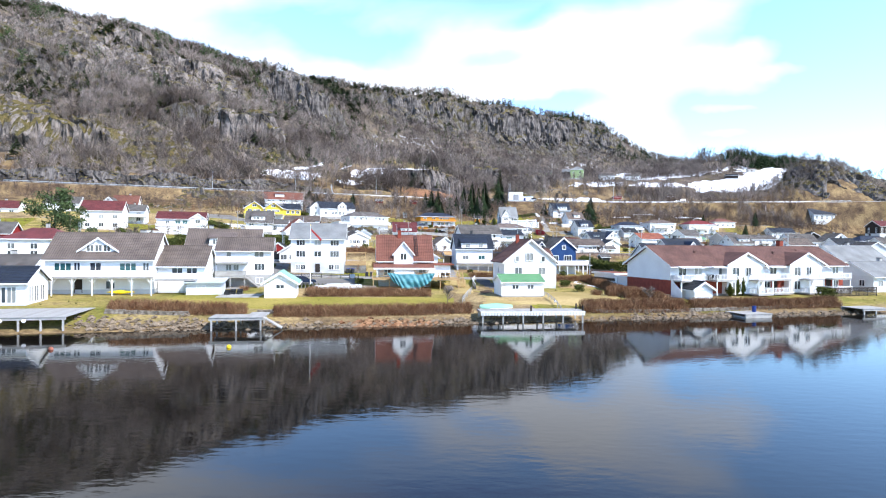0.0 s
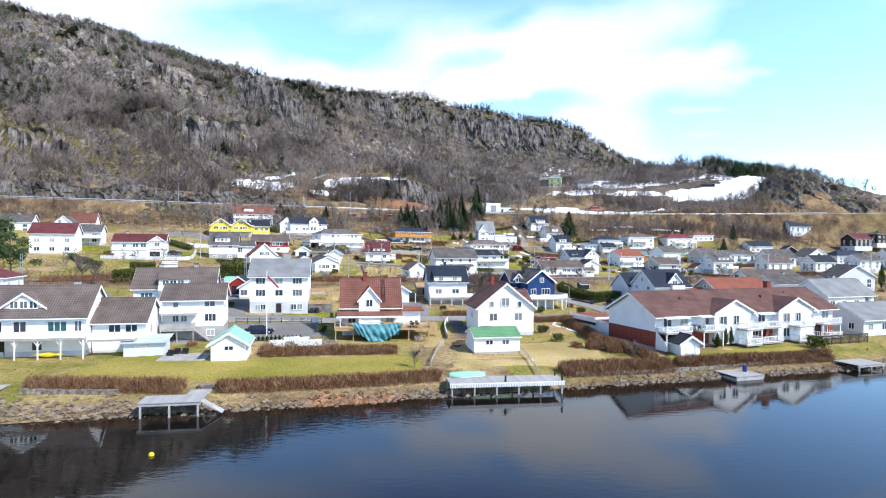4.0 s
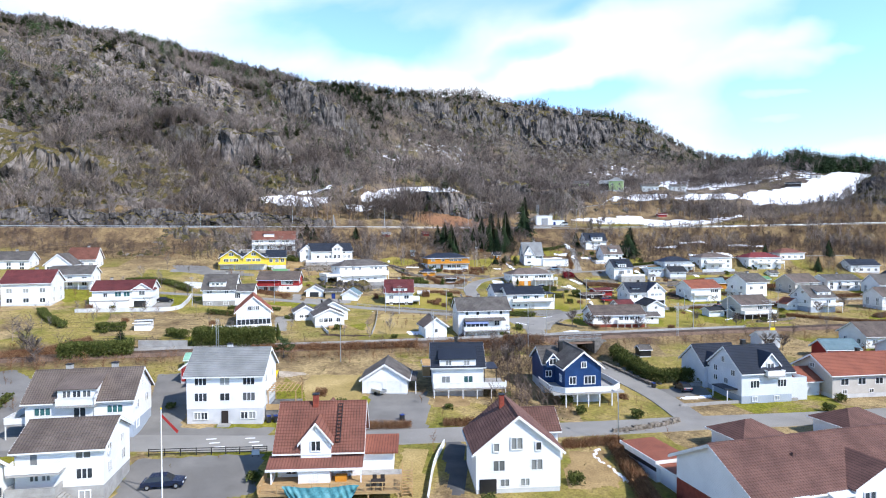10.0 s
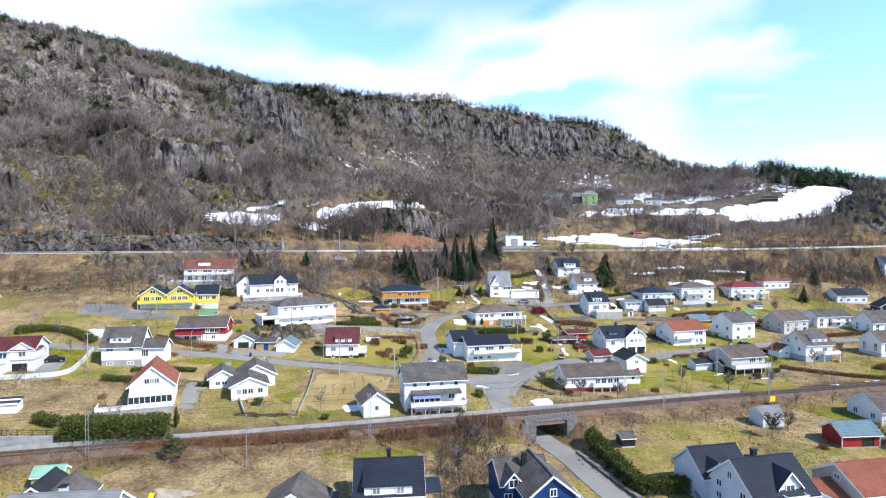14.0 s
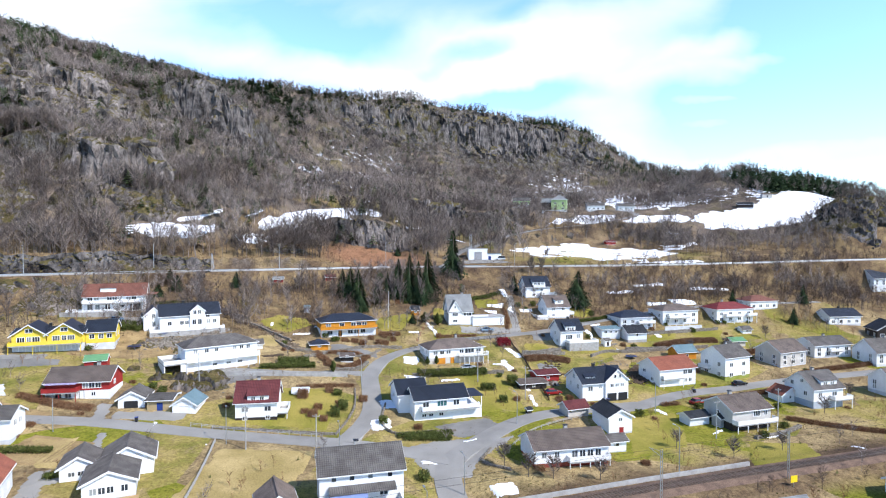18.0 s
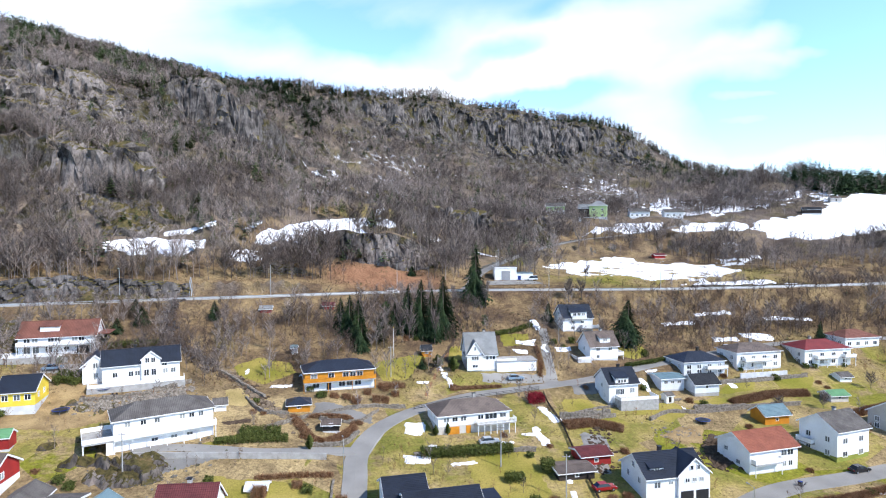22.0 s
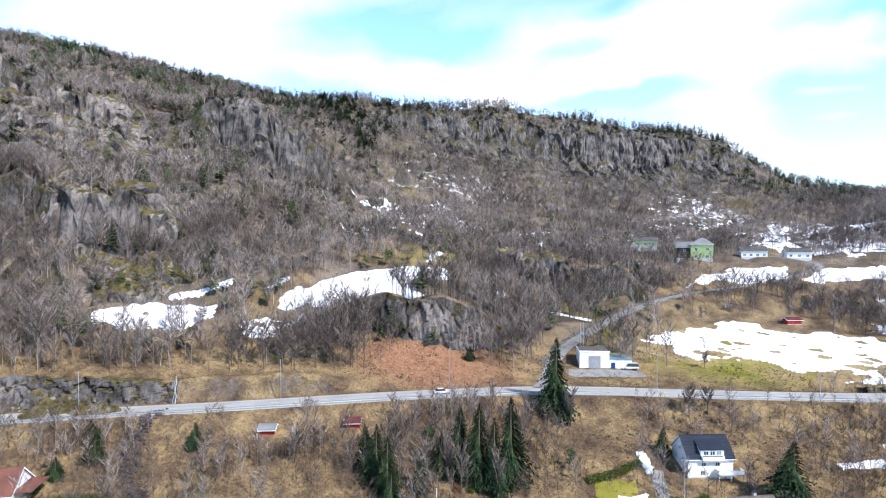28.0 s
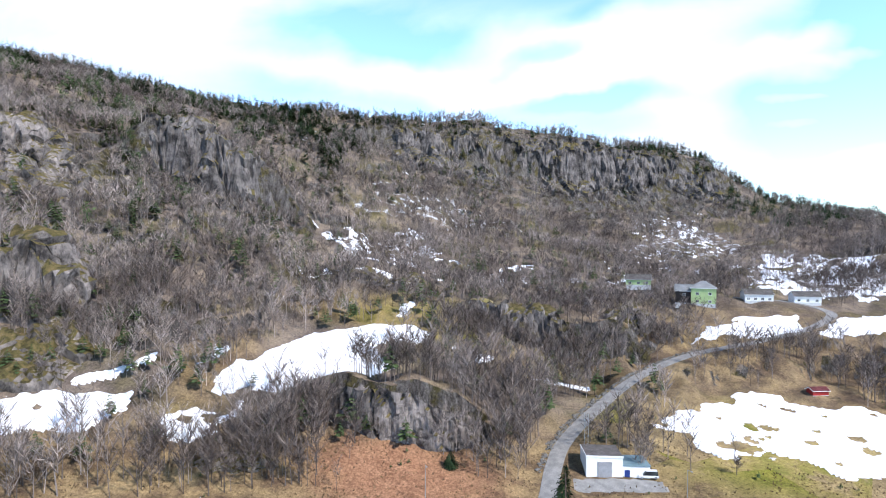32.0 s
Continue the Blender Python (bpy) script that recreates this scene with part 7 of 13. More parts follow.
block(hm, 5.5, 7.0, 4.6, 2.4, WHITE, R_NAVY, ox=-10.0, oy=1.6, base=0.5, axis="y", wins="f 0.9x1.1: 0,4.6 0,2.2")
part("terrace_floor", Geo().box(-11.5, 9.5, -7.6, -4.0, -1.6, 0.2), CONC, hm)
railing(hm, [(-11.4, -1), (-11.4, -7.5), (9.4, -7.5), (9.4, -3.8)], 0.2, 0.9)
hm = plain("long white house with grey hipped roof over open carports", -60.2, 263.6, 15.2, 36, 18.5, 9, 6.3, 2.2, WHITE, R_GREY, hip=True, base=0.2, wins="f 0.9x0.9: -6.8,5.2 -4,5.2 -1.5,5.2 3.2,5.2 5.0,5.2 6.8,5.2;f 1.1x0.6: -2.0,1.4 1.6,1.4 4.6,1.4;l 1.0x1.0: 0,5.2")
balcony(hm, "f", 18.5, 9, -9.3, 9.6, 2.9, 1.4, under=WHITE, posts=7, base=-0.4)
part("terrace", Geo().box(-14.6, -9.2, -5.6, 2.5, 2.55, 2.8), GREYWOOD, hm)
railing(hm, [(-9.3, -5.6), (-14.6, -5.6), (-14.6, 2.5), (-9.3, 2.5)], 2.8, 1.0)
part("terrace_wall", Geo().box(-14.5, -14.3, -5.5, 2.4, -1.0, 2.55).box(-14.5, -9.3, 2.2, 2.4, -1.0, 2.55).box(-10.6, -9.2, -5.5, -5.3, -1.0, 2.55), WHITE, hm)
hm = plain("white house with wine-red roof and low dark base", -39.8, 234.4, 10.3, 9, 8.8, 7.5, 4.4, 3.4, WHITE, R_WINE, base=0.9, base_mat=DARKWOOD, wins="f 1.3x1.0: -2.4,2.7 2.4,2.7;r 1.0x1.1: -1.6,2.7 1.6,2.7;r 0.9x1.0: 0,5.6;f 0.8x0.7: -2.4,0.8 2.4,0.8", chim=(0, 0.3))
shed_dormer(hm, 0.4, 4.4, -3.75, 0.1, 3.6, 5.6, 7.2, R_WINE, WHITE, "f 0.8x0.8: -1.0,5.0 0.8,5.0")
balcony(hm, "r", 8.8, 7.5, -3.5, 2.0, 1.5, 2.2, posts=2)
hm = plain("orange-stained house over white storey with black hipped roof", -30.8, 296.4, 18.2, 21, 17.5, 9, 5.0, 2.0, ORANGE, R_NAVY, hip=True, low=WHITE, low_h=2.5, base=0.2, wins="f 1.4x1.1: -6.5,3.8 -2.2,3.8 1.5,3.8 3.3,3.8 5.1,3.8;f 1.5x1.1: -6,1.5 0.5,1.5 2.5,1.5 4.6,1.5;r 1.0x1.0: 0,3.8", doors="f 1.0x2.0: -2.8,1.2")
balcony(hm, "f", 17.5, 9, -9.2, 9.0, 2.6, 1.5, mat=ORANGE, posts=4)
hm = plain("small orange garage with dark roof", -36.5, 281.2, 16.2, 18, 5.0, 5, 2.0, 1.2, ORANGE, R_NAVY, hip=True, wins="f 0.8x0.5: 0,1.4", base=0.1, name="garage", category="garage")
hm = plain("tall white house with pale slate gables and low garage wing", 6.2, 315.0, 19.0, 12, 8.6, 8, 4.9, 5.2, WHITE, R_LIGHT, wins="f 1.9x1.1: -2.0,3.8;f 0.7x1.2: 1.6,3.8 2.6,3.8 3.5,3.8;f 1.4x0.7: -2.4,1.5;l 1.0x1.1: -1.5,3.6 1.5,3.6 0,6.6", base=0.3, chim=(1.5, 0.3))
cross_gable(hm, -2.0, 4.6, -4.4, 0.3, 4.8, 3.6, 0.3, R_LIGHT, WHITE, "f 1.9x1.1: 0,3.8;f 0.5x0.9: 0,6.4;f 1.4x0.7: 0,1.5")
part("garage_wing", Geo().box(4.3, 15.8, -4.6, 1.0, -0.4, 2.6), WHITE, hm)
part("wing_roof", Geo().box(4.2, 16.1, -4.9, 1.2, 2.6, 2.78), GREYWOOD, hm)
part("garage_door", Geo().box(10.4, 15.0, -4.68, -4.58, 0.0, 2.0), TRIM, hm)
part("wing_parapet", Geo().box(4.3, 10.0, -4.66, -4.5, 2.78, 3.4), WHITE, hm)
for u_ in (6.0, 8.6):
    add_window(hm, pose(u_, -4.62, 1.4), 0.9, 0.7)
hm = plain("low house with brown hipped roof and open garden storey", 3.6, 280.8, 12.9, 20, 17.0, 9, 4.6, 2.2, WHITE, R_BROWN, hip=True, base=0.2, low=BEIGE, low_h=2.1, wins="f 1.2x0.9: -6.6,3.5 -4.6,3.5 -2.6,3.5 1.5,3.5;f 2.8x1.2: 4.0,3.5;f 1.4x0.9: 6.9,3.5;l 0.9x0.9: -1.5,3.4 1.5,3.4", chim=(1.5, 0.4))
balcony(hm, "f", 17, 9, 0.2, 9.4, 2.3, 1.8, rail="slats", posts=7, base=-0.6)
part("garage_door", Geo().box(-6.2, -3.6, -4.62, -4.5, 0.0, 1.9), ORANGE, hm)
part("door", Geo().box(-2.0, -0.9, -4.62, -4.5, 0.0, 1.9), ORANGE, hm)
hm = plain("white house with blue-black roof over two wings and a long balcony", -0.2, 240.6, 8.7, 17, 12.5, 7.5, 4.9, 1.9, WHITE, R_NAVY, base=0.2, wins="f 1.3x1.1: -3.6,3.7 3.6,3.7;f 2.2x1.1*: 0.2,3.7;f 0.9x0.6: -4,1.3 -2.4,1.3 0,1.3")
block(hm, 7.0, 9.0, 5.2, 2.2, WHITE, R_NAVY, ox=-5.4, oy=5.4, base=0.2, wins="l 1.0x0.9: -1,4")
balcony(hm, "f", 12.5, 7.5, -4.8, 8.8, 2.6, 1.5, posts=0)
part("garage_door", Geo().box(2.6, 8.6, -3.9, -3.74, 0.0, 2.1), TRIM, hm)
part("side_canopy", Geo().box(6.2, 10.2, -3.7, 3.0, 4.7, 4.9), R_NAVY, hm)
part("side_base", Geo().box(6.2, 9.8, -3.6, 3.0, -0.5, 2.4), WHITE, hm)
for u_ in (7.4, 9.8):
    part("post", Geo().box(u_ - 0.08, u_ + 0.08, -3.6, -3.44, 2.4, 4.7), TRIM, hm)
hm = plain("tall white house with grey roof and a glazed blue veranda", -12.2, 199.3, 6.8, 15, 13.2, 8, 6.8, 2.6, WHITE, R_GREY, base=0.7, wins="f 0.7x0.9: -4.4,6.0 -1.6,6.0 1.3,6.0 4.4,6.0;f 1.2x1.2: -4.6,3.2 3.4,3.4;l 1.0x1.1: -1.8,3.4 1.6,6;r 1.0x1.1: -1.8,3.4 1.6,6", chim=(-0.5, 0.4))
part("canopy", Geo().prism([(-6.0, 4.2), (-4.0, 4.7), (-4.0, 4.85), (-6.0, 4.35)], lambda p, q: (-5.2, p, q), lambda p, q: (5.2, p, q)), R_GREY, hm)
balcony(hm, "f", 13.2, 8, -5.6, 6.0, 2.0, 2.8, posts=5, base=-0.4)
part("veranda_glass", Geo().box(-5.0, 0.4, -6.6, -6.5, 2.1, 3.7), GLASS, hm)
part("veranda_roof", Geo().prism([(-6.9, 3.7), (-4.0, 4.5), (-4.0, 4.6), (-6.9, 3.8)], lambda p, q: (-5.2, p, q), lambda p, q: (0.6, p, q)), surf("blue_plastic_roofing", (0.24, 0.30, 0.52), (0.20, 0.26, 0.46), 1.0, 0.3), hm, "translucent blue plastic roofing")
vb = Geo()
for k_ in range(6):
    u_ = -5.0 + 5.4 * k_ / 5
    vb.box(u_ - 0.06, u_ + 0.06, -6.66, -6.54, 2.0, 3.75)
part("veranda_frame", vb, TRIM, hm)
bz = Geo()
for u_ in (-5.4, -2.4, 0.6, 3.6):
    bz.beam((u_, -6.6, 0.0), (u_ + 1.4, -6.6, 1.7), 0.12).beam((u_ + 2.8, -6.6, 0.0), (u_ + 1.4, -6.6, 1.7), 0.12)
part("brace", bz, GREYWOOD, hm)
hm = plain("white outbuilding with brown-grey gable roof", -24.0, 193.0, 7.2, 22, 5.4, 7, 3.0, 2.0, WHITE, R_BROWN, axis="y", wins="f 0.7x0.9: 0,1.9;r 0.8x0.8: 0,1.8", base=0.3, name="outbuilding", category="shed")

hm = plain("white house with dark roof, front gable and open garages", 41.6, 259.8, 7.8, 16, 12.5, 9, 4.9, 2.8, WHITE, R_NAVY, base=0.3, wins="f 1.2x1.1: -4,3.4;f 0.9x0.5: -1.2,3.6;l 0.9x1.1: -2,3.6 2,3.6 0,5.9", chim=(-0.4, 0.6))
cross_gable(hm, 3.4, 6.6, -5.0, 0.3, 5.2, 2.8, 1.0, R_NAVY, WHITE, "f 0.8x0.7: -1.5,4.0 0,4.0 1.5,4.0;f 0.6x0.8: -0.6,6.3 0.8,6.3")
shed_dormer(hm, -3.4, 2.8, -3.4, 0.3, 5.0, 6.2, 7.2, R_NAVY, WHITE, "f 1.0x0.6: 0,5.8")
# two black plates paint the shade inside the open garages
for a_ in (0.6, 3.8):
    part("garage_opening", Geo().box(a_, a_ + 2.6, -5.08, -5.0, 0.0, 2.0), BLACK, hm)
hm = plain("low white house with broad brown roof and columned porch", 25.2, 219.6, 6.5, 12, 15.0, 8, 3.6, 2.0, WHITE, R_BROWN, base=0.9, base_mat=BRICK, wins="f 0.9x1.0: -5.6,2.4 -3.0,2.4;f 1.1x1.2: 0.6,2.3 2.2,2.3 3.8,2.3 5.4,2.3;r 1.0x1.0: 0,2.4", chim=(0.5, 0.4))
balcony(hm, "f", 15, 8, -1.0, 7.4, 1.2, 1.4, posts=5)
hm = plain("white two-storey cottage with dark shingle gable and red door", 39.6, 237.0, 7.0, 12, 5.6, 8, 3.6, 1.5, WHITE, R_DARK, axis="y", wins="f 0.8x0.7: 0,3.0", base=0.2, name="cottage", category="house")
part("door", Geo().box(-0.3, 0.7, -4.08, -4.0, 0.1, 1.3), RED, hm, "red plank door")
hm = house(32.5, 244.0, 20, "small shed with wine-red roof", None, "small_shed", "shed")
block(hm, 5.5, 4, 2.0, 1.1, BEIGE, R_WINE, base=0.1)
hm = plain("white house with rust-red tile roof and recessed balcony", 65.8, 274.0, 7.8, 20, 12.5, 9, 5.2, 2.4, WHITE, R_ORANGE, base=0.4, wins="f 1.4x1.1: 2.6,4.0 4.3,4.0;f 0.9x1.0: 2.8,1.7 4.4,1.7;l 1.0x0.8: -2,3.8 1.4,2.0", chim=None)
balcony(hm, "f", 12.5, 9, -5.8, 1.2, 2.6, 1.2, posts=2)
hm = plain("white three-storey box house with charcoal roof and olive base", 86.2, 281.8, 7.9, 24, 10, 9, 6.8, 2.6, WHITE, R_GREY, base=1.2, base_mat=surf("olive_base", (0.28, 0.30, 0.07), (0.22, 0.24, 0.05), 0.8, 0.8), floors=2, n=2, chim=(0.5, 0.3))
balcony(hm, "l", 10, 9, -4.4, -0.6, 2.6, 1.2)
hm = plain("beige house with brown roof", 110.5, 295.2, 8.7, 24, 12, 9, 4.9, 2.8, BEIGE, R_BROWN, n=3, chim=None)
hm = plain("white house with grey hipped roof and balcony garage", 131.0, 306.6, 9.1, 14, 15, 9, 4.5, 1.9, WHITE, R_GREY, n=4, chim=(1, 0.4))
balcony(hm, "f", 15, 9, -2, 3, 2.4, 1.2)
hm = plain("white garage with flat roof beside a drive", 144.5, 303.0, 8.6, 14, 7, 6, 2.6, 0.4, WHITE, R_GREY, wins="", name="garage", category="garage")
hm = plain("white house on grey-blue base with roof dormers", 98.6, 258.8, 6.2, 16, 9.5, 9, 5.2, 3.3, WHITE, R_GREY, base=1.9, base_mat=GREYBLUE, wins="f 1.5x1.0: 2,3.6;f 0.9x0.9: -2.6,3.6;l 0.9x1.0: -2,3.6 2,3.6 -2,5.6;l 0.8x0.8: 1,6.6", chim=(0, 0.5))
shed_dormer(hm, 0.8, 5.2, -3.9, 0.2, 4.8, 6.9, 8.2, R_GREY, WHITE, "f 1.1x0.8: -1.2,6.2 1.0,6.2")
balcony(hm, "f", 9.5, 9, 0.2, 6.0, 2.4, 1.8, posts=2, base=-0.2)
hm = plain("pale house on posts with brown roof and timber deck", 70.6, 242.6, 6.0, 18, 11, 9, 4.7, 2.2, BEIGE, R_BROWN, base=1.9, base_mat=DARKWOOD, wins="f 1.8x1.1: 1.4,3.6;f 0.9x1.0: 4,3.6;l 0.9x0.8: 0,3.4", chim=(-1.6, 0.6))
balcony(hm, "f", 11, 9, -5.6, 5.8, 1.9, 1.8, posts=5, base=-0.4, rail="boards")
hm = plain("small white shed with orange-red roof", 91.8, 260.6, 6.5, 16, 5.4, 4.6, 2.2, 1.6, WHITE, R_ORANGE, axis="y", wins="f 0.6x0.6: 0,1.5", base=0.1, name="shed", category="shed")
hm = plain("narrow grey-white shed with dark roof", 60.2, 241.6, 6.4, 20, 5.6, 3.4, 2.1, 0.7, GREYWHITE, R_DARK, wins="", base=0.1, name="shed", category="shed", doors="r 0.8x1.8: 0,1.0")
hm = plain("white house with blue-black roof, bay dormer and broad deck", 42.6, 302.8, 13.4, 15, 8.2, 8, 5.6, 3.0, WHITE, R_NAVY, base=0.6, base_mat=CONC, wins="f 1.1x1.4: -1.6,3.4 -0.4,3.4;f 1.3x1.2: 2.4,3.6;l 0.8x0.9: -2,2 1.6,2 0,4.4", chim=(0.6, 0.3))
shed_dormer(hm, -0.6, 3.6, -4.2, 0.2, 4.8, 7.0, 8.3, R_NAVY, WHITE, "f 0.6x0.8: -0.8,6.2 0,6.2 0.8,6.2")
part("deck", Geo().box(-2.5, 8.0, -7.4, -4.0, -1.4, 1.9), GREYWOOD, hm)
railing(hm, [(-2.5, -4.2), (-2.5, -7.35), (7.95, -7.35), (7.95, -3.0)], 1.9, 0.9)
hm = plain("white house with dusty pink-brown roof above a snowy lawn", 43.0, 328.8, 19.2, 16, 9.2, 8, 4.6, 3.6, WHITE, R_BROWN, wins="f 1.1x0.9: -2,3.6 2,3.6;f 0.9x0.8: -2,1.4;l 1.0x1.0: 0,3.4;r 1.0x1.0: 0,3.4", chim=(1, 0.3))
shed_dormer(hm, 0.6, 3.4, -3.4, 0.3, 5.0, 6.8, 8.0, R_BROWN, WHITE, "f 1.2x0.7: 0,6.2")
part("terrace", Geo().box(-9.0, -4.6, -5.0, 1.0, -1.2, 1.0), PLASTER, hm)
railing(hm, [(-4.6, -5.0), (-9.0, -5.0), (-9.0, 1.0)], 1.0, 0.8)
balcony(hm, "r", 9.2, 8, -3.6, 0.6, 1.4, 2.2, posts=2)
hm = plain("white house with blue-black roof under the main road", 38.4, 347.6, 24.9, 12, 10.4, 8.5, 4.9, 3.6, WHITE, R_NAVY, wins="f 0.9x0.8: -1.6,3.4 1.6,3.4;f 1.0x0.9: -1.8,1.4 2.4,1.4;l 0.9x1.0: -2,3.4 1.6,3.4 0,5.8;r 0.9x1: 0,3.4")
shed_dormer(hm, 0.4, 5.4, -4.2, 0.2, 4.6, 6.6, 8.2, R_NAVY, WHITE, "f 1.0x0.8: -1.5,5.9 0,5.9 1.5,5.9")
balcony(hm, "f", 10.4, 8.5, 1.0, 6.8, 1.5, 1.8, posts=3)
balcony(hm, "f", 10.4, 8.5, -2.2, 2.8, 4.4, 0.9)
hm = plain("pale blue-white house with black hipped roof", 70.8, 324.6, 15.8, 16, 13.5, 9, 4.6, 2.2, GREYWHITE, R_NAVY, hip=True, n=4, chim=(1, 0.3))
balcony(hm, "f", 13.5, 9, 0, 6.8, 2.4, 1.5, posts=3)
hm = plain("pale blue flat-roofed garage annex", 59.0, 313.2, 14.0, 14, 7.0, 6, 3.6, 0.4, GREYWHITE, R_STEEL, wins="f 1.0x0.7: -2,2.6 0,2.6 2,2.6", name="annex", category="garage")
hm = plain("pale blue cottage annex with dark roof", 67.8, 311.8, 13.2, 14, 7.4, 6, 3.4, 1.9, GREYWHITE, R_DARK, wins="f 0.7x0.8: 0,2.6;r 0.7x0.8: 0,2.6", base=0.9, base_mat=CONC, name="annex", category="house")
hm = plain("white house with brown hipped roof and terrace wall", 89.6, 331.8, 16.4, 16, 15.5, 9, 5.6, 2.0, WHITE, R_BROWN, hip=True, n=4, chim=(1, 0.3))
balcony(hm, "f", 15.5, 9, -6, 3, 3.0, 1.8, posts=4)
part("terrace_wall", Geo().box(-10, 6, -9.0, -8.6, -2.6, 0.4), PLASTER, hm)
hm = plain("white house with bright red hipped roof and corner balconies", 113.4, 338.4, 16.2, 14, 16.5, 9.5, 5.6, 2.2, WHITE, surf("bright_red_roof", (0.21, 0.040, 0.038), (0.15, 0.03, 0.03), 0.5, 0.6, 0.2, 8, wave=("Z", 0.19, 0.05)), hip=True, n=4, chim=(-2, 0.3))
balcony(hm, "f", 16.5, 9.5, -5, 2, 2.8, 1.6, posts=3)
balcony(hm, "f", 16.5, 9.5, 5, 9, 2.8, 1.4, posts=2)
hm = plain("white house with faded red hipped roof on a bank", 130.5, 349.0, 20.0, 14, 13, 9, 3.6, 2.0, WHITE, R_RED, hip=True, floors=1, n=4)
for lb_, x_, y_, z_, rz_, w_, d_, h_, r_, wl__, rf_ in (
        ("small white garden shed below the red-roofed house", 114.6, 326.8, 13.2, 12, 3.8, 3.2, 1.9, 0.8, WHITE, R_GREY),
        ("small pale shed with green roof among fruit trees", 104.3, 312.8, 11.3, 12, 5.4, 4, 2.0, 0.8, BEIGE, R_GREEN),
        ("teal and orange shed with blue-grey metal roof", 78.9, 295.8, 10.4, 16, 7.0, 5, 2.6, 1.6, ORANGE, R_STEEL),
        ("red shed with rusty roof beside a dug bank", 29.5, 268.5, 9.8, 16, 6.5, 5, 2.4, 0.6, RED, R_WINE),
        ("dark timber store with flat roof", 24.5, 262.0, 9.3, 16, 7.5, 5, 2.0, 0.3, DARKWOOD, R_BROWN),
        ("white playhouse on a grassy slope", -53.5, 276.5, 17.4, 24, 2.6, 2.4, 1.7, 0.8, WHITE, R_GREY),
        ("little brown garden hut in a clipped garden", -26.4, 272.0, 14.8, 10, 3.6, 2.8, 1.5, 0.5, DARKWOOD, R_BROWN),
        ("orange playhouse with dark roof on stilts", -9.5, 319.0, 21.4, 14, 2.6, 2.6, 2.2, 1.0, ORANGE, R_DARK),
        ("glass greenhouse by the wine-roofed house", -33.5, 246.8, 10.8, 9, 3.4, 2.6, 2.0, 0.5, TRIM, GREYWHITE),
        ("white shed between apple trees", 36.5, 224.5, 6.6, 14, 4.0, 3.0, 2.2, 0.7, WHITE, R_GREY)):
    hm = plain(lb_, x_, y_, z_, rz_, w_, d_, h_, r_, wl__, rf_, wins="f 0.7x0.6: 0,1.4", base=0.05, name="shed", category="shed")
